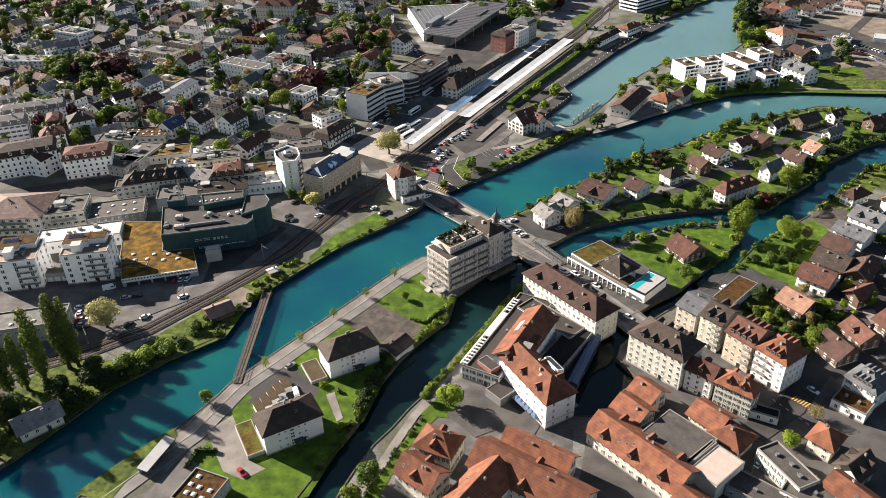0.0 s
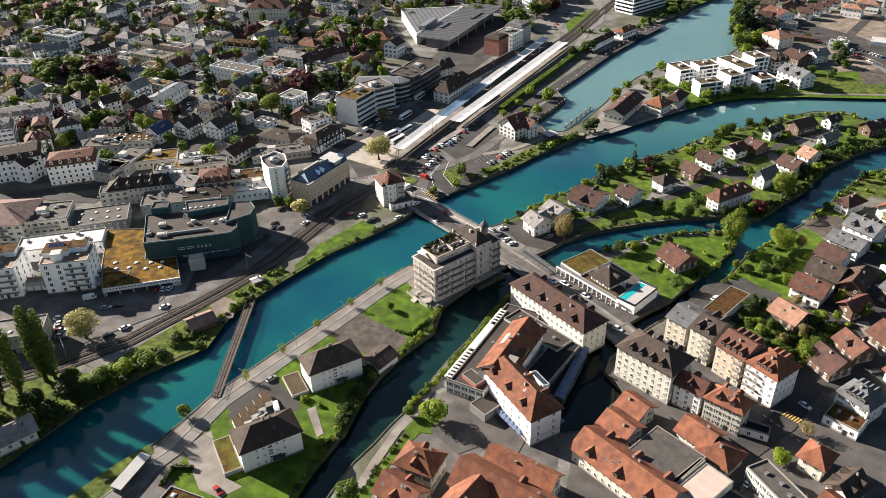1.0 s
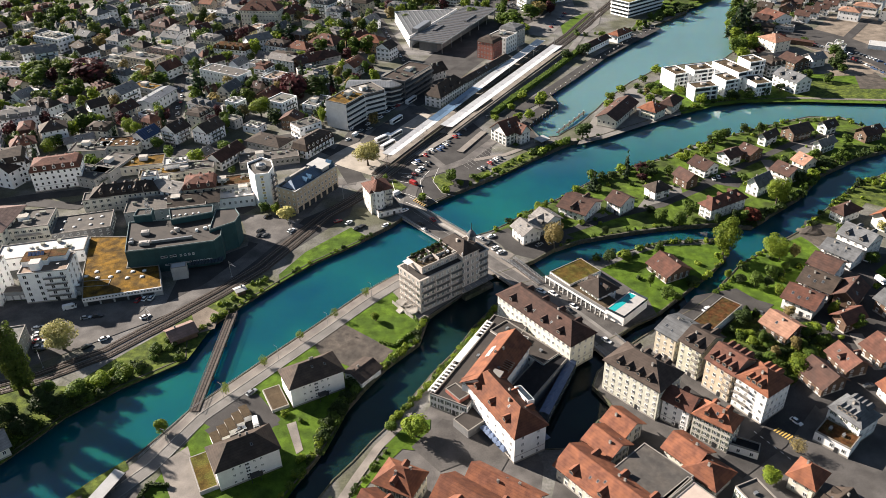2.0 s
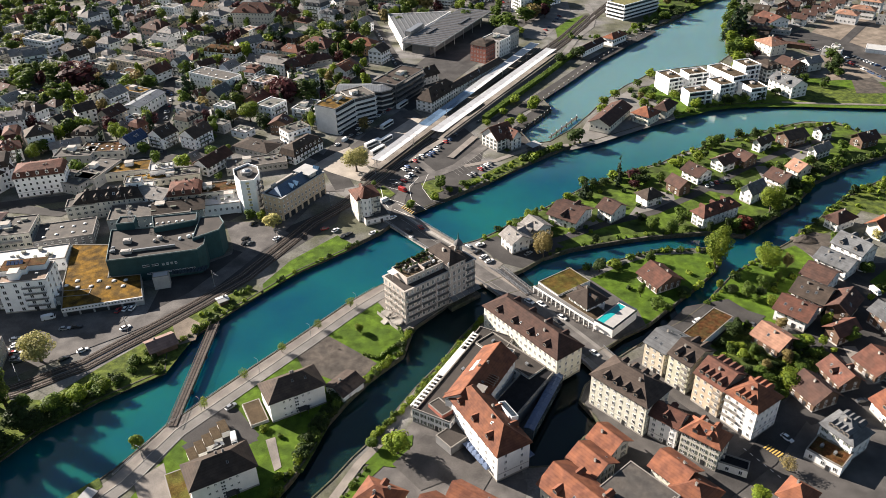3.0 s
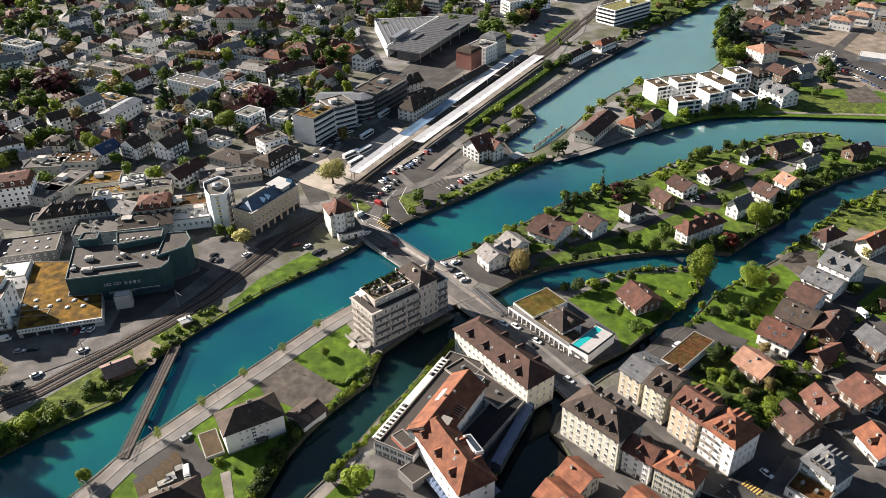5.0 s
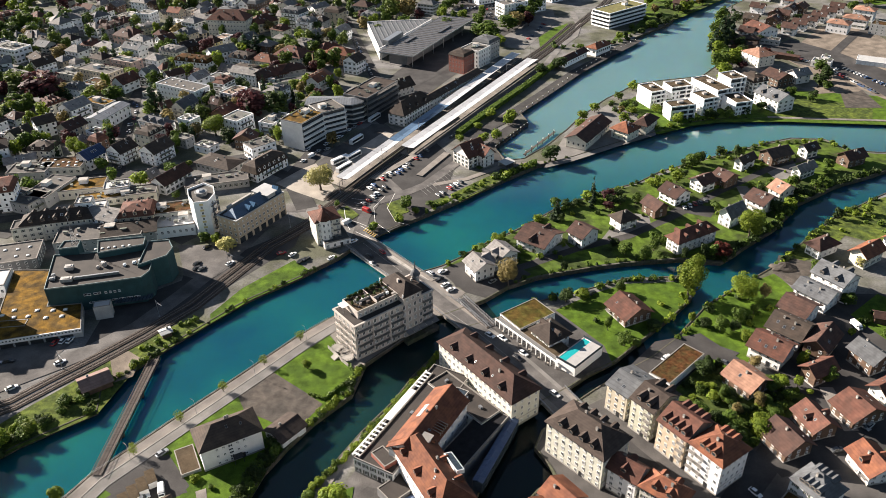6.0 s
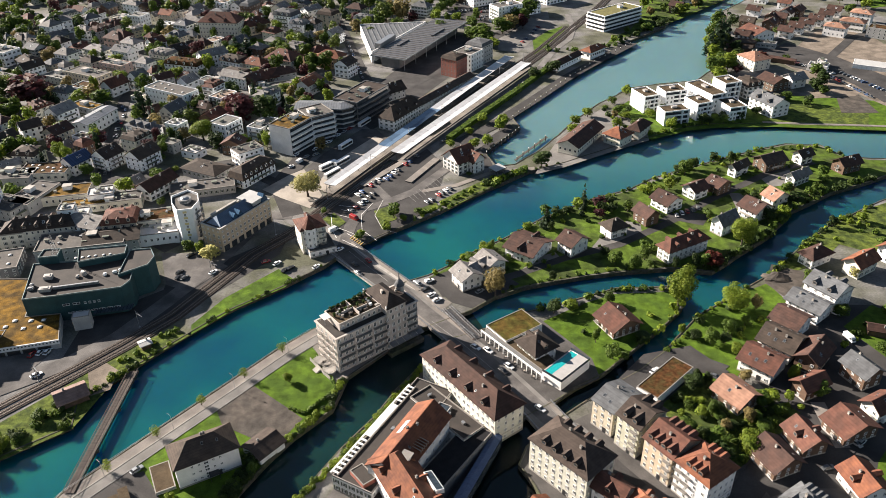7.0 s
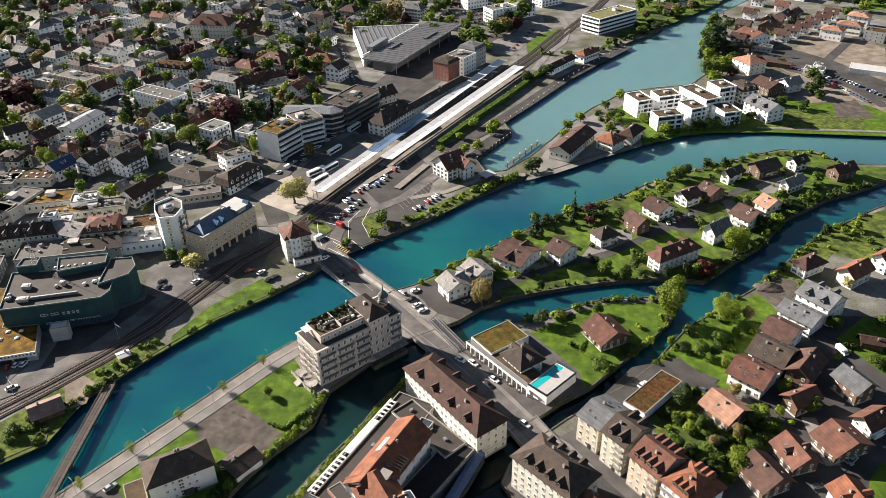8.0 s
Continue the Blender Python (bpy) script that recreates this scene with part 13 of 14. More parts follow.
tree(-394, 791, 8, 3.9, "bright")
tree(32, 838, 12, 2.5, "conifer", "conifer")
tree(-188, 412, 11, 4.8, "green")
tree(-33, 510, 9, 3.2, "bright")
tree(-393, 802, 13, 5.1, "purple")
bush(-290.9, 467.4, 2.8, "green")
bush(-48, 772, 2.1, "dark")
tree(-463, 806, 9, 3.2, "bare")
tree(-39, 527, 8, 6, "green")
tree(-476, 983, 14, 2.4, "conifer", "conifer")
tree(-542, 1076, 15, 2.9, "conifer", "conifer")
tree(-9, 747, 8, 4.7, "bright")
tree(-164, 565, 7, 5.2, "green")
bush(-477, 772, 2.2, "green")
tree(-131, 464, 13, 5.3, "purple")
tree(-201, 470, 8, 3.2, "dark")
tree(-371, 1025, 11, 3.1, "green")
tree(-291, 655, 9, 3, "poplar")
tree(-51, 912, 8, 5.3, "bright")
tree(-203, 711, 8, 4.9, "poplar")
bush(-287, 991, 2, "bright")
tree(-231, 512, 10, 3.6, "bright")
tree(77, 936, 9, 3.5, "bright")
tree(-237, 1004, 8, 5.3, "bright")
tree(-189, 932, 11, 3.3, "dark")
tree(-48, 541, 10, 4.7, "purple")
tree(-179, 967, 10, 6.1, "green")
tree(-52, 584, 8, 3.3, "green")
bush(125, 992, 2.3, "green")
bush(59, 760, 2.8, "dark")
tree(-168, 810, 9, 4, "green")
tree(-396, 944, 12, 5.6, "green")
tree(63, 824, 12, 3.7, "green")
tree(-240, 796, 11, 3.8, "purple")
tree(105, 801, 8, 4.8, "dark")
tree(-272, 484, 8, 6, "poplar")
tree(-176, 456, 13, 3.7, "bright")
tree(-249, 691, 14, 2.4, "conifer", "conifer")
tree(-222, 444, 10, 5.8, "green")
tree(-342, 730, 12, 6.2, "green")
tree(-229, 707, 13, 2.9, "conifer", "conifer")
tree(-29, 807, 8, 5.9, "green")
tree(-126, 732, 12, 4.7, "green")
tree(-196, 415, 11, 3.5, "green")
tree(-121, 639, 12, 5.7, "bright")
bush(-392, 712, 2, "green")
tree(-195, 598, 8, 6.1, "bright")
bush(-379, 610, 2.8, "bright")
tree(-257, 1027, 12, 4.6, "green")
tree(-301, 660, 16, 2.8, "conifer", "conifer")
bush(-320, 840, 2.1, "dark")
tree(-215, 528, 8, 4.5, "green")
tree(-86, 988, 8, 5.1, "bright")
bush(-412, 807, 3.3, "green")
tree(-501, 920, 9, 3.7, "bare")
tree(-69, 920, 11, 4.2, "green")
tree(108, 846, 7, 4.2, "bright")
tree(-126, 506, 12, 4.3, "green")
bush(-232, 518, 3.1, "bright")
tree(92, 917, 11, 4.7, "purple")
bush(-337, 610, 2.5, "dark")
tree(-366, 713, 10, 3.7, "bright")
tree(-306, 503, 12, 4.2, "green")
tree(-317, 766, 15, 2.3, "conifer", "conifer")
bush(-332, 777, 2.6, "green")
tree(-341, 643, 14, 2.7, "conifer", "conifer")
tree(-116, 1005, 10, 4.7, "bright")
tree(-537, 1001, 11, 5.9, "green")
tree(-274, 669, 10, 4, "green")
tree(-221, 865, 9, 6, "bright")
bush(-228, 871, 2.9, "dark")
tree(-70, 525, 8, 4.6, "green")
tree(-98, 522, 12, 5.7, "bare")
bush(-64, 924, 3, "green")
tree(-330, 934, 12, 4.9, "green")
bush(-24, 904, 3.2, "dark")
tree(-302, 512, 12, 3.2, "bare")
tree(-105, 527, 12, 2.4, "conifer", "conifer")
tree(-392, 695, 8, 5, "green")
tree(-182, 878, 13, 4.5, "bright")
tree(-95, 761, 11, 4.5, "purple")
tree(-429, 840, 15, 2.1, "conifer", "conifer")
tree(130, 851, 8, 4.4, "bright")
tree(38, 831, 11, 2.6, "conifer", "conifer")
tree(-299, 703, 11, 3.4, "green")
tree(-204, 561, 10, 5.8, "bare")
tree(-144, 967, 10, 3.9, "green")
bush(82, 702, 2.9, "dark")
tree(-116, 431, 9, 5.2, "green")
tree(-311, 618, 12, 5.5, "green")
tree(-339, 769, 11, 4.9, "green")
bush(-107, 573, 3.1, "bright")
tree(27, 848, 7, 5.5, "green")
tree(-378, 973, 15, 2.6, "conifer", "conifer")
tree(33, 793, 10, 4.6, "green")
tree(-332, 680, 7, 3.6, "purple")
tree(-40, 802, 11, 5.8, "green")
tree(-414, 1068, 10, 3.3, "green")
bush(-44, 614, 3.3, "bright")
tree(87, 914, 7, 3.2, "green")
tree(-170, 845, 10, 5.6, "bright")
tree(-223, 915, 12, 4.5, "green")
tree(-54, 549, 11, 4.3, "green")
tree(50, 781, 10, 5, "green")
tree(-280, 550, 13, 5.8, "green")
tree(-54, 617, 12, 4, "bright")
bush(-242, 633, 2.7, "bright")
tree(-111, 627, 11, 4.3, "purple")
tree(-514, 1003, 7, 5.5, "purple")
tree(-82, 553, 10, 5.3, "green")
tree(-99, 554, 10, 2.9, "conifer", "conifer")
tree(-292, 750, 8, 4.4, "bare")
bush(-46, 590, 3.2, "bright")
tree(-118, 897, 10, 3.8, "poplar")
tree(-237, 550, 11, 4.5, "bare")
tree(-318, 672, 16, 2.7, "conifer", "conifer")
tree(34, 1005, 7, 4.5, "bright")
tree(-289, 639, 8, 3.6, "bare")
tree(-246, 444, 12, 5.9, "green")
tree(-8, 754, 9, 3.2, "dark")
tree(-200, 791, 12, 5.4, "green")
tree(-245, 530, 10, 5.2, "green")
tree(-444, 801, 13, 4.6, "green")
tree(-113, 712, 9, 5, "bare")
tree(-217, 461, 12, 3.5, "bright")
tree(-47, 528, 13, 6.2, "green")
tree(-226, 578, 11, 4, "bare")
tree(-281, 588, 11, 5, "green")
tree(72, 811, 8, 5.3, "bare")
tree(-400, 715, 14, 2, "conifer", "conifer")
bush(-336, 763, 2.6, "dark")
bush(-391, 685, 2.6, "bright")
bush(33, 819, 2.7, "dark")
bush(-159, 570, 2.5, "bright")
tree(-137, 529, 11, 3, "poplar")
tree(20, 940, 12, 6, "green")
tree(-60, 565, 13, 4, "bright")
tree(117, 786, 8, 6.1, "bright")
tree(9, 763, 10, 5.9, "bright")
tree(-408, 754, 13, 3.7, "green")
bush(-488, 795, 3, "bright")
tree(-521, 963, 10, 3.4, "dark")
tree(40, 731, 13, 3, "bright")
tree(-11, 763, 8, 3.8, "green")
tree(-47, 514, 9, 3.5, "green")
tree(-130, 418, 10, 5.9, "bright")
tree(-336, 809, 8, 3.9, "green")
bush(-390, 665, 2.8, "green")
tree(-306, 918, 7, 4.5, "green")
tree(-426, 720, 8, 3.7, "green")
tree(-138, 458, 8, 5.3, "green")
tree(-351, 1008, 16, 2.4, "conifer", "conifer")
bush(-88, 895, 2.5, "dark")
bush(-542, 1042, 3.3, "dark")
bush(-347, 620, 2.1, "green")
tree(-87, 597, 11, 4.5, "purple")
tree(-54, 811, 8, 3.1, "green")
tree(-326, 602, 12, 5.2, "green")
tree(-223, 550, 12, 2.3, "conifer", "conifer")
tree(-65, 612, 11, 3.8, "green")
bush(-301, 896, 2.1, "bright")
bush(-153, 893, 2.7, "bright")
bush(-106, 815, 3, "dark")
tree(-271, 505, 8, 5.6, "bright")
tree(-362, 572, 14, 3, "conifer", "conifer")
tree(-229, 502, 10, 4, "bright")
bush(-181, 532, 2, "green")
tree(-85, 652, 11, 4.2, "green")
tree(-216, 469, 13, 6.1, "green")
bush(50, 801, 2.7, "green")
tree(-242, 676, 11, 3.2, "green")
bush(114, 796, 3.2, "bright")
tree(-332, 907, 7, 4.4, "bright")
tree(-254, 775, 7, 4.8, "green")
tree(-595, 1069, 13, 5.6, "bright")
tree(-290, 448, 12, 5.2, "purple")
tree(-345, 1014, 8, 4, "bright")
bush(-209, 812, 3.4, "green")
tree(55, 868, 11, 3.1, "bare")
tree(-343, 833, 10, 5.1, "green")
tree(-469, 936, 7, 4.7, "bare")
bush(-382, 656, 3.4, "bright")
tree(-287, 1019, 10, 4.2, "green")
tree(-378, 721, 15, 2.4, "conifer", "conifer")
bush(-197, 686, 2.3, "dark")
bush(-12, 751, 2.1, "green")
tree(-273, 658, 9, 5.9, "purple")
bush(-189.6, 419.6, 2.2, "bright")
tree(-173, 760, 9, 5.6, "purple")
tree(-215, 604, 9, 3.2, "purple")
tree(-251, 449, 7, 5.1, "green")
bush(-167, 542, 2.5, "bright")
tree(-237, 448, 11, 3.6, "dark")
tree(-61, 826, 11, 5.3, "poplar")
bush(-472, 764, 3.2, "dark")
tree(-66, 476, 11, 3.8, "dark")
tree(-300, 593, 12, 2.8, "conifer", "conifer")
tree(-59, 683, 10, 5.3, "bare")
tree(-470, 946, 13, 2.5, "conifer", "conifer")
tree(-222, 489, 15, 2.4, "conifer", "conifer")
tree(2, 863, 12, 4.1, "green")
tree(-234, 647, 9, 4, "bright")
bush(-196, 952, 2.9, "dark")
tree(-58, 750, 14, 2.4, "conifer", "conifer")
tree(-64, 670, 13, 2.8, "conifer", "conifer")
tree(-319, 742, 8, 3.7, "purple")
tree(-221, 464, 10, 6.1, "dark")
bush(-145, 667, 2.2, "dark")
tree(58, 916, 10, 3.3, "green")
tree(-144, 532, 9, 4.3, "green")
bush(8, 734, 2.2, "dark")
tree(-413, 903, 16, 2.3, "conifer", "conifer")
tree(-222, 434, 12, 4.6, "bright")
tree(-118, 509, 13, 6.1, "poplar")
tree(-210, 1008, 13, 5, "bright")
tree(2, 951, 9, 4, "green")
tree(-49, 807, 9, 3.7, "bright")
tree(-339, 725, 10, 4.1, "green")
tree(-57, 500, 11, 3.5, "bright")
tree(-102, 562, 9, 4.3, "green")
tree(-24, 858, 11, 3.7, "dark")
tree(-80, 639, 13, 6.1, "poplar")
tree(-333, 600, 14, 2.4, "conifer", "conifer")
tree(-340, 946, 13, 6.1, "bare")
tree(-452, 1019, 10, 5.8, "green")
tree(-584, 988, 12, 2.3, "conifer", "conifer")
tree(-408, 1074, 9, 5, "green")
bush(-422, 703, 3, "dark")
tree(-193, 551, 10, 5.6, "green")
tree(-331, 659, 12, 4.6, "bare")
tree(-256, 529, 8, 4.2, "bright")
tree(-136, 536, 12, 6.1, "bare")
tree(-34, 519, 7, 3.9, "purple")
tree(104, 794, 8, 5.5, "bright")
tree(-170, 663, 13, 2.6, "conifer", "conifer")
tree(-328, 530, 11, 5.3, "purple")
tree(-338, 549, 12, 5.7, "green")
tree(-55, 699, 14, 2.2, "conifer", "conifer")
tree(-203, 787, 16, 2, "conifer", "conifer")
tree(-369, 656, 8, 5.5, "bare")
tree(-328, 686, 13, 5.1, "green")
tree(-227, 520, 13, 4.9, "bright")
tree(-20, 945, 10, 4.9, "green")
tree(-462, 936, 11, 4.3, "green")
tree(-46, 899, 13, 5.8, "green")
tree(-44, 753, 13, 3, "conifer", "conifer")
tree(-78, 998, 10, 6, "dark")
tree(-38, 561, 9, 3.2, "purple")
tree(65, 811, 11, 6.1, "green")
tree(-12, 722, 11, 5.4, "green")
tree(-240, 696, 14, 2.1, "conifer", "conifer")
tree(-413, 946, 13, 3.6, "green")
tree(113, 851, 15, 2.4, "conifer", "conifer")
tree(11, 956, 12, 2.9, "conifer", "conifer")
bush(-89, 550, 2.1, "green")
tree(-204, 497, 8, 4.6, "purple")
tree(-206, 476, 10, 4.7, "bright")
bush(-494, 1032, 3, "bright")
tree(-379, 979, 10, 3.7, "green")
bush(-383, 674, 2.8, "green")
tree(5, 724, 8, 6, "green")
bush(32, 731, 2.6, "bright")
tree(-216, 625, 17, 2.5, "conifer", "conifer")
tree(-431, 857, 12, 2.1, "conifer", "conifer")
tree(114, 712, 12, 4.5, "purple")
bush(-163, 724, 2.4, "dark")
tree(-109, 1018, 12, 2.3, "conifer", "conifer")
tree(-281, 525, 11, 3.9, "green")
tree(-50, 793, 7, 3.4, "green")
tree(-205, 776, 11, 4, "dark")
tree(-366, 756, 12, 4.8, "bright")
tree(-160, 991, 14, 2.9, "conifer", "conifer")
tree(-199, 500, 10, 5, "green")
tree(-142, 510, 16, 2.2, "conifer", "conifer")
tree(-296, 557, 9, 4.8, "green")
tree(54, 790, 11, 4.7, "green")
tree(-549, 936, 13, 3.6, "green")
tree(-94, 508, 9, 5.5, "purple")
tree(-15, 895, 11, 3.1, "bright")
bush(-69, 518, 2.7, "dark")
tree(56, 877, 11, 5.2, "bright")
bush(-176, 659, 2.1, "green")
tree(-146, 634, 8, 6, "green")
tree(-578, 1077, 10, 4.6, "bright")
bush(-210, 765, 2, "bright")
tree(-346, 712, 7, 4.3, "purple")
bush(-251, 596, 2.3, "bright")
bush(-148, 644, 2.5, "green")
bush(137, 969, 2.9, "dark")
tree(-310, 708, 8, 3.3, "bare")
bush(-74, 529, 3.2, "bright")
tree(-212, 782, 12, 5.3, "bright")
tree(-17, 982, 10, 3.2, "green")
tree(-164, 584, 9, 6.1, "green")
bush(-465, 1008, 2.6, "green")
tree(38, 745, 9, 4.6, "bright")
tree(-270, 652, 10, 5.8, "bare")
tree(-433, 791, 10, 5.6, "dark")
tree(-365, 794, 9, 5.2, "green")
bush(-502, 1035, 2.5, "bright")
tree(-32, 882, 11, 5.8, "bare")
tree(-370, 734, 8, 5.4, "purple")
tree(-437, 840, 8, 3.6, "bare")
tree(-92, 660, 9, 4.2, "green")
bush(-103, 704, 2.4, "green")
tree(-313, 716, 14, 2.2, "conifer", "conifer")
tree(-65, 659, 13, 2.2, "conifer", "conifer")
bush(-95, 631, 3, "dark")
tree(-190, 957, 16, 2.3, "conifer", "conifer")
tree(0, 1022, 11, 2.2, "conifer", "conifer")
tree(-194, 908, 11, 4.1, "green")
tree(-132, 616, 9, 3.1, "green")
tree(-313, 921, 11, 5.4, "purple")
tree(-359, 784, 12, 3.8, "bright")
tree(-188, 451, 13, 2.0, "conifer", "conifer")
tree(-638, 1055, 10, 2.4, "conifer", "conifer")
tree(-405, 726, 12, 5.9, "green")
tree(-232, 566, 8, 4.7, "bare")
tree(-85, 695, 8, 3.6, "green")
tree(-214, 412, 8, 4.0, "green")
tree(-268, 572, 7, 3.5, "green")
tree(-513, 935, 14, 2, "conifer", "conifer")
tree(-333, 534, 11, 4.3, "green")
tree(-152, 594, 11, 5.3, "bright")
tree(-60, 508, 13, 3.1, "purple")
tree(-337, 856, 8, 3.5, "bright")
tree(-261, 1000, 10, 2.6, "conifer", "conifer")
tree(-303, 667, 11, 5, "green")
tree(-265, 432, 11, 3.6, "bright")
tree(-579, 986, 12, 5, "bright")
tree(95, 758, 9, 3.1, "green")
tree(64, 910, 9, 4.6, "green")
tree(-420, 813, 12, 5.2, "bare")
tree(-139, 1004, 16, 2.3, "conifer", "conifer")
tree(124, 979, 9, 3.4, "bare")
tree(-406, 760, 10, 3.7, "green")
bush(76, 775, 2.8, "bright")
tree(-365, 806, 12, 3.3, "green")
bush(-159, 648, 2.9, "bright")
tree(-279, 488, 11, 3.7, "green")
bush(72, 819, 3.3, "dark")
tree(-132, 900, 10, 4.8, "green")
bush(-149, 963, 2.2, "dark")
tree(42, 702, 11, 4.9, "green")
bush(-286, 781, 3.4, "dark")
tree(-53, 675, 11, 3.8, "green")
tree(-241, 554, 9, 4.5, "bare")
tree(-322, 704, 10, 3.3, "bare")
tree(-344, 608, 13, 3.8, "dark")
tree(-383, 748, 11, 5.8, "bright")
bush(-150, 573, 2.2, "dark")
tree(-51, 533, 10, 4.4, "bare")
tree(-49, 703, 12, 4, "poplar")
bush(-73, 556, 2.4, "green")
tree(-218, 782, 9, 5.1, "green")
tree(-39, 584, 10, 3.7, "bright")
tree(-316, 869, 14, 2.9, "conifer", "conifer")
bush(-478, 858, 2.1, "green")
tree(-411, 662, 9, 5, "green")
tree(-174, 928, 13, 5.7, "bright")
bush(56, 723, 3.4, "green")
tree(-82, 897, 11, 2.9, "conifer", "conifer")
tree(-32, 738, 10, 5.8, "purple")
tree(-347, 752, 12, 5.6, "poplar")
tree(-81, 744, 9, 5.5, "dark")
bush(-141, 880, 3.2, "dark")
tree(-68, 467, 8, 3.9, "bare")
tree(-132, 737, 12, 6, "green")
tree(-266, 1059, 13, 6.2, "green")
tree(-266, 918, 11, 5, "bright")
bush(-155, 652, 2.4, "dark")
tree(-140, 504, 12, 5.9, "bare")
tree(49, 734, 9, 3, "green")
tree(-309, 1033, 15, 2.4, "conifer", "conifer")
tree(-317, 930, 10, 4.5, "dark")
tree(-436, 750, 10, 4.5, "bright")
tree(-183, 461, 13, 4.7, "bright")
tree(-513, 885, 11, 3.4, "green")
tree(21, 960, 8, 3.1, "bright")
tree(-264, 859, 7, 4.4, "green")
tree(-290, 589, 10, 4.6, "green")
tree(-158, 547, 10, 2.5, "conifer", "conifer")
tree(-325, 517, 12, 3.7, "poplar")
tree(-436, 888, 11, 5.5, "green")
bush(-103, 871, 2.4, "dark")
tree(-232, 470, 8, 4.1, "green")
tree(-390, 909, 7, 3.2, "green")
tree(-46, 671, 8, 4.3, "green")
tree(-568, 987, 10, 4.9, "green")
bush(-163, 1036, 3.3, "dark")
tree(-337, 820, 12, 3.3, "bright")
bush(-128, 679, 2.2, "bright")
bush(22, 794, 2.2, "dark")
tree(-271, 899, 8, 5.9, "bare")
bush(-101, 498, 3.3, "dark")
tree(-368, 608, 12, 5, "bare")
tree(-458, 809, 12, 5.5, "poplar")
tree(-66, 856, 10, 3, "green")
tree(-353, 779, 8, 4.8, "green")
tree(45, 779, 11, 3.8, "green")
tree(-116, 485, 10, 4.7, "bare")
bush(-538, 1050, 2, "bright")
tree(-184, 697, 10, 4.5, "poplar")
tree(-286, 772, 8, 4, "green")
bush(-173, 609, 2.8, "bright")
tree(-272, 489, 8, 5.4, "green")
tree(101, 834, 12, 2.7, "conifer", "conifer")
tree(131, 937, 9, 6, "green")
tree(-46, 764, 11, 4.9, "green")
tree(-259, 513, 12, 5.2, "poplar")
bush(54, 831, 2, "dark")
tree(-300, 540, 10, 4.1, "green")
tree(-250, 554, 9, 5.4, "green")
tree(-467, 803, 12, 2.5, "conifer", "conifer")
tree(-148, 927, 11, 4.8, "purple")
tree(-99, 715, 11, 4.9, "bright")
tree(-338, 563, 14, 2.7, "conifer", "conifer")
bush(-164, 738, 2.1, "bright")
tree(121, 866, 10, 5.5, "bright")
tree(-452, 738, 16, 2.2, "conifer", "conifer")
tree(-188, 794, 10, 4, "bright")
tree(135, 900, 14, 2.7, "conifer", "conifer")
tree(-172, 577, 12, 4.8, "green")
bush(-407, 843, 2.9, "dark")
tree(-79, 724, 11, 4.1, "green")
tree(-289, 754, 7, 5.9, "green")
bush(-42, 852, 3.3, "bright")
tree(-326, 736, 10, 4.9, "bright")
tree(120, 812, 9, 5.7, "purple")
tree(46, 774, 9, 3.9, "green")
tree(-241, 669, 10, 2.7, "conifer", "conifer")
tree(-259, 546, 14, 2, "conifer", "conifer")
tree(-182, 655, 12, 4.3, "green")
tree(48, 945, 9, 3.4, "purple")
bush(-440, 776, 3, "dark")
tree(-134, 680, 8, 5.6, "purple")
tree(-351, 772, 13, 3.3, "green")
bush(-196, 677, 2.9, "dark")
bush(-135, 948, 2.1, "green")
tree(-321, 919, 8, 3.1, "bright")
bush(-192, 497, 2.1, "green")
bush(58, 780, 2.6, "green")
bush(-371, 995, 2.5, "green")
tree(-401, 906, 8, 5.2, "bare")
tree(-120, 538, 12, 4.4, "green")
tree(-368, 650, 13, 3.3, "bare")
bush(-319, 848, 3.1, "dark")
tree(-248, 526, 11, 4.1, "bright")
tree(-364, 700, 10, 6.2, "bright")
tree(-65, 540, 13, 2, "conifer", "conifer")
tree(-280, 928, 13, 4.6, "bright")
bush(-330, 929, 2, "bright")
tree(-367, 908, 8, 3.7, "bright")
bush(-275, 808, 2.2, "dark")
tree(-59, 521, 14, 2.1, "conifer", "conifer")
tree(-108, 990, 16, 2.6, "conifer", "conifer")
tree(-37, 996, 12, 5.5, "green")
tree(71, 711, 11, 4.2, "green")
tree(-384, 832, 11, 4.7, "poplar")
bush(-369, 917, 2.6, "dark")
tree(-170, 483, 12, 4.1, "bright")
tree(-242, 627, 7, 6.1, "green")
tree(-254, 539, 11, 5.5, "green")
tree(14, 812, 12, 3.8, "green")
tree(-261, 574, 9, 4.9, "dark")
tree(-60, 540, 8, 4.2, "bright")
bush(-215, 932, 2.1, "green")
tree(75, 743, 9, 3.6, "green")
tree(-457, 765, 8, 5.1, "bare")
tree(-144, 940, 11, 2.9, "conifer", "conifer")
tree(41, 866, 7, 6.1, "bright")
bush(-235, 580, 2.3, "dark")
bush(-140.6, 415.1, 2.4, "bright")
bush(-278, 572, 3.2, "bright")
tree(-272, 815, 9, 5.7, "green")
tree(-488, 853, 16, 2.1, "conifer", "conifer")
bush(-385, 800, 2.7, "dark")
tree(-164, 944, 9, 5.4, "green")
tree(-30, 715, 10, 3.6, "bright")
tree(-72, 902, 11, 5.3, "green")
tree(-100, 982, 7, 5, "purple")
tree(-478, 902, 9, 4.6, "green")
bush(-162, 527, 3.1, "bright")
tree(-151, 480, 12, 3.0, "conifer", "conifer")
tree(-293, 806, 11, 5.3, "purple")
tree(-421, 921, 10, 6.1, "poplar")
tree(-93, 645, 8, 5.7, "bare")
tree(-34, 846, 10, 6, "green")
tree(-242, 478, 12, 4.6, "purple")
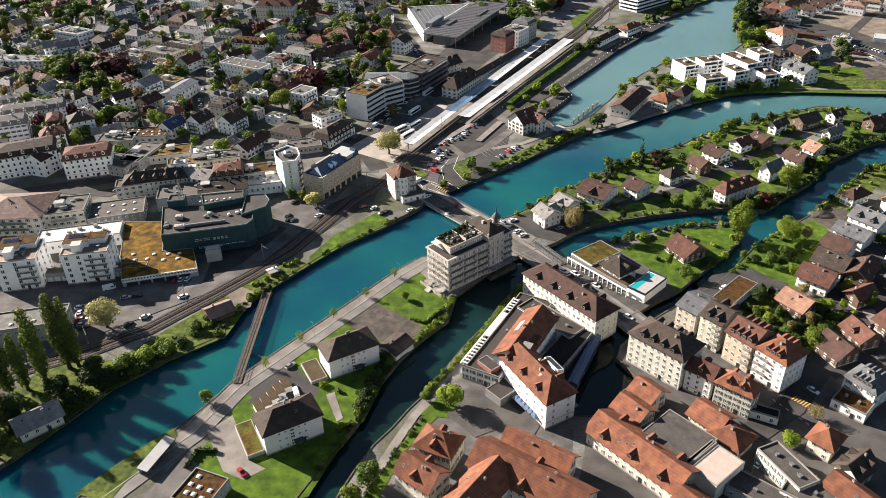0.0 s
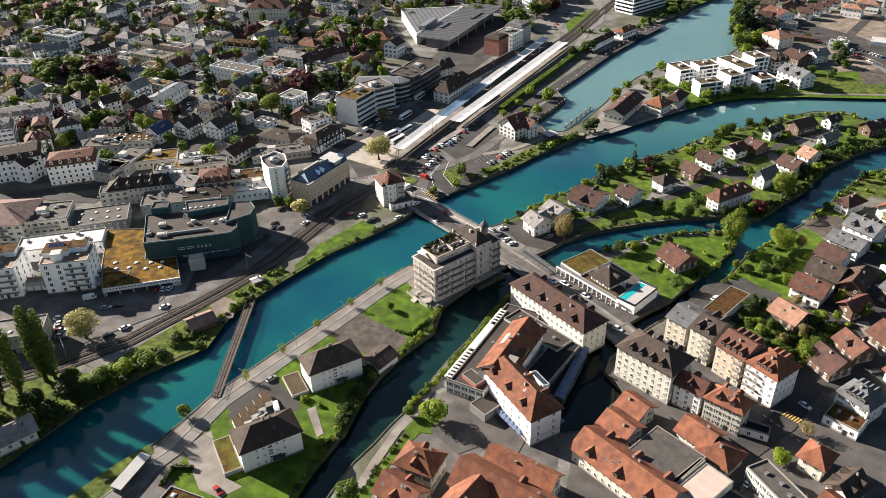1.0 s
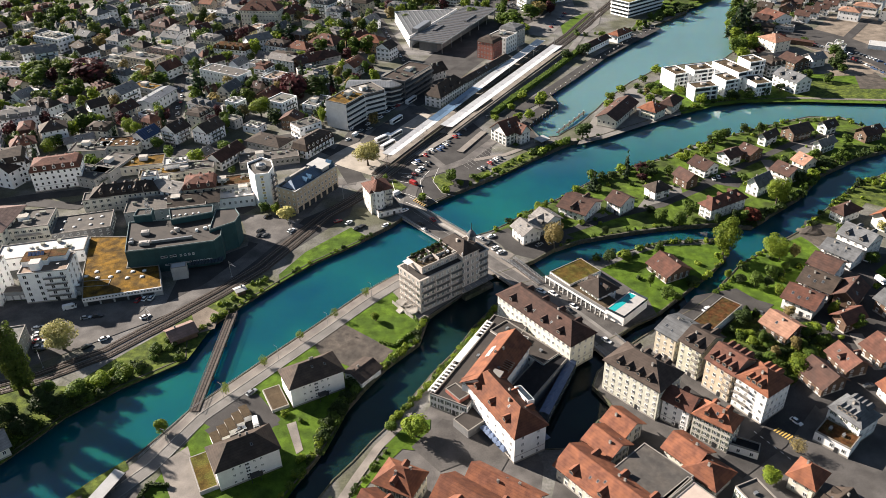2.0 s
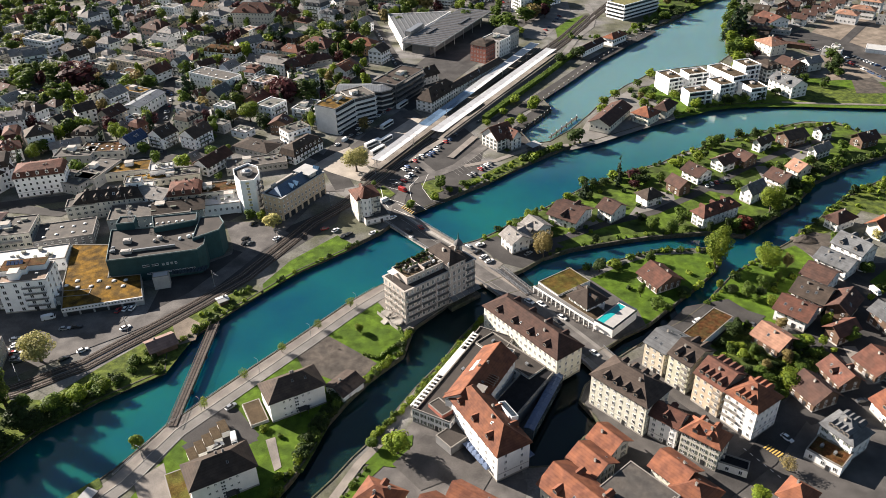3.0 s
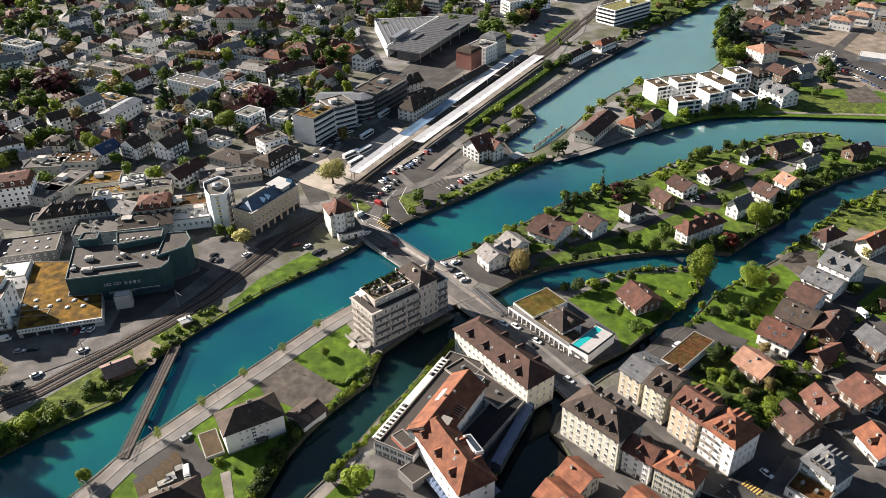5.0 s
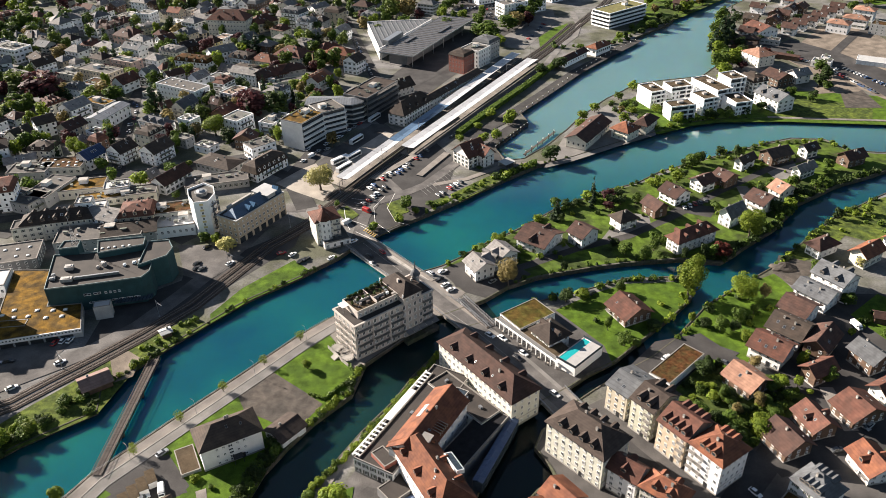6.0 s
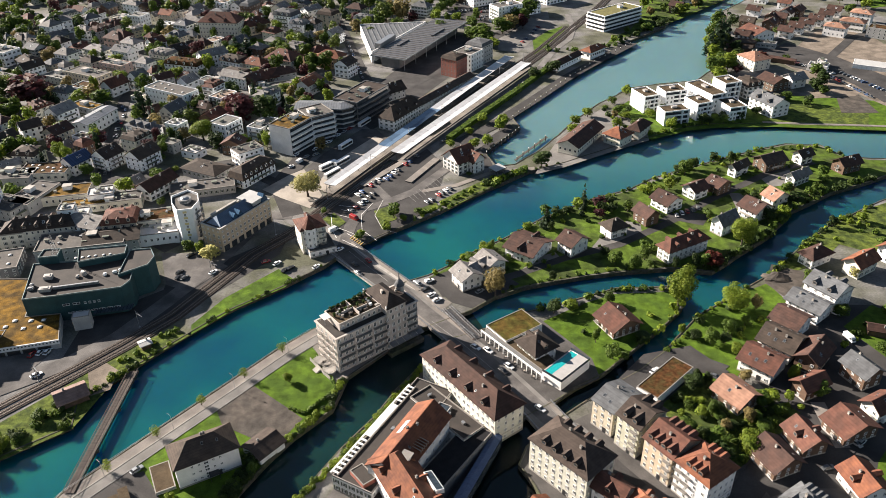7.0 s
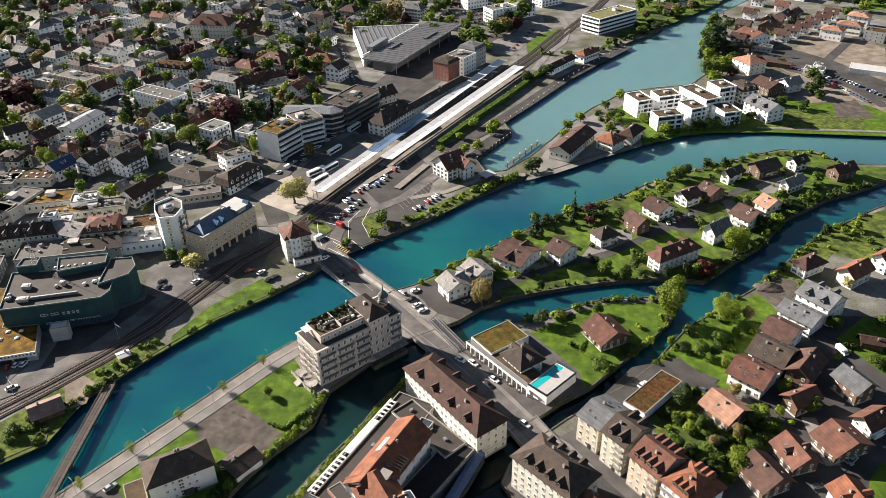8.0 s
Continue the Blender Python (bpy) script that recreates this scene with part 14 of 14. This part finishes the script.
tree(-555, 1047, 11, 4.1, "green")
tree(-382, 630, 13, 3.2, "bright")
tree(-219, 841, 9, 5.3, "green")
bush(-542, 1008, 3.2, "green")
tree(-244, 863, 13, 4.2, "green")
tree(-218, 543, 11, 2.2, "conifer", "conifer")
tree(-411, 859, 12, 5.2, "bare")
bush(-80, 487, 3.2, "green")
tree(-176, 872, 13, 2.5, "conifer", "conifer")
bush(39, 716, 2.8, "bright")
tree(-162, 932, 12, 5.7, "green")
tree(-319, 891, 11, 3.1, "green")
tree(-204, 544, 12, 5.7, "bright")
tree(107, 872, 10, 4, "purple")
bush(-116, 692, 3.1, "dark")
tree(42, 906, 13, 4.5, "green")
tree(-134, 599, 8, 3.6, "dark")
tree(-252, 533, 9, 4.3, "purple")
tree(-124, 486, 10, 3.6, "green")
tree(-82, 656, 7, 3.8, "green")
bush(33, 827, 2, "green")
bush(-255.9, 468.9, 3.2, "dark")
tree(-63, 471, 13, 3.6, "bright")
bush(-79.8, 476.3, 3.2, "dark")
tree(-411, 802, 9, 3.1, "dark")
bush(79, 841, 2.7, "dark")
bush(86, 836, 2.2, "bright")
tree(-203, 570, 13, 3.1, "bright")
tree(-386, 940, 11, 6.1, "bright")
tree(-87, 502, 17, 2.6, "conifer", "conifer")
tree(-219, 412, 13, 2.9, "conifer", "conifer")
tree(-309, 543, 10, 4.3, "green")
tree(-215, 474, 9, 4.6, "purple")
tree(-30, 708, 12, 4.9, "bare")
tree(-70, 931, 7, 5.7, "purple")
tree(-95, 778, 10, 4.3, "bright")
tree(-376, 758, 10, 4.5, "green")
bush(-158, 1041, 3.3, "dark")
tree(-132, 482, 12, 3.6, "purple")
tree(-283, 577, 10, 2.7, "conifer", "conifer")
tree(-272, 600, 11, 4.3, "green")
tree(-294, 862, 13, 5.2, "green")
tree(-280, 501, 11, 4.9, "bright")
bush(-332, 631, 2.6, "bright")
bush(-77, 563, 2.4, "green")
bush(-160, 531, 3.1, "bright")
bush(74, 704, 2.8, "bright")
tree(-107, 568, 10, 5.6, "dark")
tree(-182, 648, 11, 5, "green")
bush(107, 774, 2.8, "bright")
tree(-53, 524, 8, 5.1, "green")
bush(113, 930, 3.2, "bright")
tree(92, 857, 10, 5.6, "green")
tree(-14, 771, 12, 3.5, "green")
tree(-307, 907, 10, 3.8, "green")
tree(18, 924, 10, 5.6, "green")
tree(-304, 472, 10, 5.0, "dark")
tree(-482, 801, 8, 3.7, "green")
tree(57, 739, 8, 4.8, "bright")
tree(-295, 534, 12, 3, "conifer", "conifer")
tree(-67, 565, 8, 6, "bright")
tree(-130, 657, 11, 3.6, "green")
bush(-393, 968, 3.1, "bright")
tree(-273, 562, 11, 4.3, "purple")
tree(60, 803, 10, 5.1, "bare")
tree(-241, 533, 13, 3.5, "green")
tree(130, 862, 12, 3.9, "green")
tree(-252, 512, 10, 3.1, "green")
tree(-302, 546, 11, 5.2, "poplar")
tree(113, 749, 9, 3.3, "purple")
tree(-123, 873, 14, 2.8, "conifer", "conifer")
bush(-403, 753, 2.5, "dark")
tree(-411, 872, 10, 5.4, "green")
tree(-227, 492, 9, 3.6, "green")
bush(-273, 782, 2.1, "green")
tree(-154, 514, 13, 4, "green")
tree(-128, 966, 12, 5.2, "dark")
tree(-211, 635, 9, 5.4, "bright")
bush(97, 750, 2.1, "bright")
tree(-175, 494, 10, 3.2, "green")
tree(-177, 670, 12, 6.1, "poplar")
bush(-219.3, 427.3, 2.0, "bright")
tree(-258, 463, 12, 5.5, "purple")
tree(-210, 472, 13, 4.8, "green")
bush(-18, 745, 2.9, "green")
tree(-93, 849, 12, 5.9, "dark")
tree(-250, 544, 8, 5.6, "bright")
tree(-208, 976, 10, 4.4, "purple")
tree(-282, 452, 9, 5.2, "green")
tree(-193, 818, 11, 4.3, "green")
bush(28, 772, 3.4, "dark")
tree(-208, 507, 12, 4.7, "bare")
tree(-150, 697, 11, 3.1, "green")
tree(85, 825, 10, 3.6, "green")
bush(-193, 504, 3.2, "bright")
tree(-340, 744, 12, 2.3, "conifer", "conifer")
tree(38, 995, 10, 5.3, "green")
tree(114, 1012, 9, 5.8, "bright")
bush(-241.0, 467.8, 3.3, "dark")
bush(-152, 536, 2.6, "bright")
tree(100, 987, 9, 3.8, "bright")
tree(-262, 551, 8, 3.3, "dark")
tree(-34, 540, 13, 4.6, "bright")
bush(-171, 570, 2.1, "green")
tree(-191, 474, 12, 5.8, "purple")
tree(-63, 487, 16, 3, "conifer", "conifer")
bush(0, 892, 2.4, "bright")
bush(-225, 662, 2.3, "bright")
tree(-207, 834, 12, 4.8, "bright")
tree(-91, 938, 10, 5.3, "purple")
tree(-433, 1034, 12, 4.5, "green")
tree(42, 767, 9, 3.7, "green")
bush(-368, 886, 3.3, "dark")
tree(-276, 762, 12, 4.3, "green")
bush(-190, 677, 2.2, "dark")
tree(98, 764, 10, 5.1, "bright")
tree(-314, 809, 12, 5.6, "green")
tree(-326, 566, 15, 2, "conifer", "conifer")
tree(-267, 579, 13, 5.9, "poplar")
tree(-217, 847, 10, 3.7, "dark")
tree(-524, 909, 10, 4.7, "purple")
tree(-39, 504, 10, 3.8, "bright")
tree(-380, 941, 10, 5.2, "bright")
tree(-335, 653, 10, 6.1, "purple")
bush(-188, 816, 2.4, "green")
tree(-225, 703, 10, 4.3, "poplar")
tree(-184, 832, 10, 5.7, "green")
bush(109, 800, 2.6, "green")
tree(-185, 416, 7, 3.9, "green")
bush(-338, 717, 2.1, "bright")
tree(-147, 424, 10, 3.5, "green")
tree(67, 819, 7, 4.8, "bare")
tree(-120, 533, 12, 5.5, "green")
tree(-178, 824, 12, 4.7, "green")
tree(-79, 794, 11, 4.9, "purple")
tree(-315, 491, 8, 5.8, "green")
tree(-406, 886, 8, 3.3, "green")
tree(-168, 617, 9, 5.2, "bright")
tree(-226, 851, 11, 5, "bare")
tree(-473, 906, 9, 5.2, "purple")
bush(52, 925, 2.5, "green")
tree(-228, 429, 11, 2.0, "conifer", "conifer")
tree(-127, 566, 8, 3.9, "poplar")
bush(-146, 692, 3.2, "dark")
tree(-208, 704, 12, 3.3, "bright")
tree(-270, 645, 10, 4.5, "bare")
tree(-94, 750, 11, 2.4, "conifer", "conifer")
tree(-327, 850, 14, 2.6, "conifer", "conifer")
tree(-121, 991, 13, 4.1, "bare")
tree(-384, 872, 10, 5.6, "green")
tree(-361, 901, 9, 3.5, "green")
tree(-233, 822, 10, 2.4, "conifer", "conifer")
tree(-216, 769, 9, 5.5, "bright")
tree(-528, 913, 10, 3.4, "purple")
tree(-255, 835, 13, 2.6, "conifer", "conifer")
tree(-159, 589, 11, 4, "poplar")
tree(-46, 506, 8, 5.8, "green")
tree(-47, 947, 12, 5.3, "green")
tree(-429, 1039, 12, 5.8, "dark")
tree(-253, 524, 10, 2.7, "conifer", "conifer")
tree(-253, 573, 11, 6.2, "bright")
tree(-202, 1040, 11, 2.9, "conifer", "conifer")
tree(-262, 495, 8, 4.4, "green")
tree(-94, 474, 11, 5.8, "dark")
tree(-126, 476, 10, 4.1, "green")
tree(-518, 992, 8, 5.2, "green")
tree(-128, 532, 9, 3.1, "green")
bush(-299, 565, 2.3, "green")
tree(-4, 949, 10, 4.3, "green")
tree(-156, 968, 7, 4.3, "bare")
bush(-165, 672, 3.3, "green")
bush(-373, 613, 3.2, "green")
tree(-401, 763, 12, 5.6, "purple")
tree(-203, 416, 8, 3.5, "green")
tree(122, 817, 9, 3.5, "bare")
tree(-78, 557, 7, 6.1, "green")
tree(-277, 726, 14, 2.5, "conifer", "conifer")
tree(-93, 597, 8, 6.1, "bright")
tree(-363, 601, 11, 5.4, "bright")
tree(-443, 1034, 10, 5.5, "green")
tree(100, 857, 8, 4.9, "bright")
bush(-115, 629, 3, "bright")
bush(45, 807, 2.5, "bright")
tree(-232, 541, 12, 2.8, "conifer", "conifer")
tree(-400, 796, 10, 4.1, "bright")

def garden_trees(n):
    """Trees in the gaps between the houses of the far quarters."""
    rnd = random.Random(41)
    while n:
        y = rnd.uniform(500, 1080)
        x = rnd.uniform(-0.66 * y, 0.05 * y - 60)
        if wet(x, y) or any(abs(x - a) < r * 0.75 + 2.5 and abs(y - b) < r * 0.75 + 2.5 for a, b, r in PLOTS) or rnd.random() > (y - 380) / 620:
            continue
        n -= 1
        leaf = rnd.choice(("green", "dark", "poplar", "green", "bare", "bright", "conifer", "purple") if rnd.random() < 0.5 else ("green", "poplar"))
        if leaf == "conifer":
            tree(round(x), round(y), rnd.uniform(12, 20), rnd.uniform(2.4, 3.6), leaf, "conifer")
        else:
            tree(round(x), round(y), rnd.uniform(9, 16), rnd.uniform(4, 6.5), leaf)


tree(220, 744, 9, 4, "green")
tree(232, 770, 10, 5, "bright")
tree(245, 788, 11, 5, "green")
tree(232, 743, 8, 4, "bare")
tree(247, 757, 7, 3.5, "green")
tree(257, 795, 12, 6, "dark")
tree(268, 786, 10, 5, "green")
tree(254, 744, 7, 3.5, "dark")
tree(267, 755, 8, 4, "bright")
tree(281, 788, 12, 6, "green")
tree(283, 769, 8, 4, "dark")
tree(299, 792, 10, 5, "green")
tree(217, 713, 6, 3, "green")
tree(231, 722, 6, 3, "dark")
tree(200, 693, 5, 3, "green")
tree(184, 667, 6, 3, "bright")
tree(190, 672, 5, 3, "dark")
garden_trees(270)

# ---- vehicles ----
for i in range(7):
    ribbon("road_marking", [(114.2 + i * 1.35, 196.9 - i * 2.3), (114.8 + i * 1.35, 195.8 - i * 2.3)], 0.18, MARK, 0.15, "white dashed lane line", "road marking")
car(-152.8, 259.9, 12, "white")
car(-154.0, 263.6, 12, "silver")
car(-150.6, 255.2, 12, "white")
car(-149.2, 251.4, 12, "silver")
car(-160.7, 226.1, 20, "grey")
car(93.2, 163.7, 42, "yellow")
car(95.8, 165.9, 42, "black")
car(98.6, 167.9, 42, "white")
car(-59.1, 222.1, 49, "silver")
car(-54.3, 205.9, -71, "white", "van")
car(-59.4, 203.5, 37, "white")
car(-66.7, 170.5, -49, "red")
car_row((30.9, 395.6), (46.6, 415.8), 8, 75, 22)
car_row((-7.7, 400.4), (7.3, 428.5), 8, 70, 23)
car_row((10.0, 425.3), (27.7, 458.0), 9, 70, 1)
car_row((-9.9, 382.7), (6.0, 412.2), 8, 70, 2)
car_row((40.5, 473.1), (112.7, 593.7), 22, 0, 3)
car(-23.3, 444.0, 48, "white", "bus")
car(-15.8, 448.9, 54, "white", "bus")
car(-19.6, 433.9, 54, "white", "bus")
car(-16.1, 472.2, 59, "white", "bus")
car(-7.4, 506.3, 61, "white", "bus")
car(-44.7, 445.5, 58, "white")
car(-40.6, 451.8, 62, "white", "van")
car(-26.5, 479.3, 62, "white")
car(-37.7, 458.6, 60, "silver")
car(-44.1, 461.6, 66, "white")
car(-32.6, 461.3, 53, "silver")
car(-27.9, 478.3, 65, "white")
car(3.4, 334.3, -53, "grey")
car(7.0, 344.6, 120, "red")
car(1.2, 341.4, 128, "black")
car(36.1, 316.3, 44, "white")
car(38.5, 312.6, 30, "white")
car(35.1, 327.0, 26, "white")
car(30.0, 325.7, 129, "silver")
car(33.5, 320.7, -140, "black")
car(56.9, 318.2, 42, "silver")
car(63.7, 320.7, 39, "white")
car(-40.3, 345.3, 27, "red")
car(-34.9, 343.7, 53, "white")
car(-30.3, 337.9, 63, "black")
car(-28.0, 339.6, 51, "black")
car(-16.4, 340.2, 52, "white")
car(74.5, 246.3, -50, "white")
car(130.0, 200.6, -57, "white")
car(176.2, 227.3, -63, "silver")
car(-137.6, 270.0, 11, "silver")
car(-133.0, 271.0, 11, "black")
car(-117.1, 283.0, 78, "white")
car(-114.4, 283.3, 78, "white")
car(-119.8, 281.8, 78, "red")
car(-124.8, 255.7, 38, "white")
car(-112.7, 269.6, 40, "white")
car(-130.1, 250.9, 43, "black")
car(-62.7, 337.4, 53, "white")
car(-77.2, 333.9, 61, "black")
car(-76.9, 352.0, 50, "black")
car(-78.0, 337.9, 60, "black")
car(-74.6, 333.4, 58, "grey")
car(-147.3, 277.4, 21, "white", "van")
car_row((-155.8, 265.1), (-147.4, 248.4), 6, 85, 5)
car_row((-173.8, 246.6), (-168.5, 250.1), 4, 0, 6)
car_row((-50.7, 751.6), (-11.8, 577.1), 16, 0, 7)
car_row((320.3, 576.9), (330.6, 533.1), 13, 10, 8)
car_row((156.9, 380.3), (172.8, 387.9), 5, 60, 9)
car_row((-172.9, 544.6), (-158.7, 478.3), 6, 0, 10)
car_row((-35.4, 466.2), (-9.2, 512.0), 9, 0, 12)
car_row((-101.2, 445.0), (-55.1, 454.6), 8, 0, 13)
car_row((-291.5, 564.1), (-242.8, 541.7), 12, 60, 14)
car_row((-278.1, 546.9), (-238.5, 524.0), 8, 60, 15)
car_row((73.2, 740.0), (103.8, 757.3), 8, 60, 16)
car_row((72.2, 764.4), (100.2, 774.4), 8, 60, 17)
car_row((57.1, 796.5), (97.0, 806.0), 12, 60, 31)
car_row((58.3, 772.2), (97.7, 783.1), 12, 60, 32)
car_row((60.3, 745.5), (98.2, 757.7), 12, 60, 33)
car_row((307.9, 606.1), (325.9, 580.3), 11, 70, 34)
car_row((331.4, 583.6), (346.5, 541.2), 13, 70, 35)
car_row((104.9, 660.3), (132.9, 727.7), 8, 60, 36)
car(-3.1, 383.9, -41, "red", "van")
car(-12.3, 372.6, 47, "white", "van")
car(-7.3, 354.7, 43, "white")
car(-12.5, 352.5, 39, "silver")
car(-0.1, 402.2, 61, "silver")
car_row((-194.0, 423.3), (-150.1, 428.3), 12, 0, 41)
car_row((-227.7, 412.3), (-196.1, 420.5), 9, 0, 42)
car_row((-148.5, 435.9), (-177.5, 550.6), 9, 0, 43)
car_row((-178.5, 370.7), (-136.0, 378.9), 10, 0, 44)
car(198.8, 281.3, -76, "white", "van")
car(178.1, 227.7, 34, "silver")
car(162.5, 217.2, 15, "grey")
car(191.2, 237.9, 29, "white", "van")
car(119.1, 264.9, 38, "white")
car(140.5, 260.8, -42, "grey")
car(65.4, 269.2, -48, "white")
car(63.2, 266.4, -52, "black")
car(58.2, 278.6, -50, "white")
car(53.4, 280.6, -43, "white")
car(98.5, 307.8, 43, "black")
car(200.6, 297.7, -44, "white")
car(211.6, 273.4, -55, "red")
far_houses()
far_shrubbery()
far_trees()
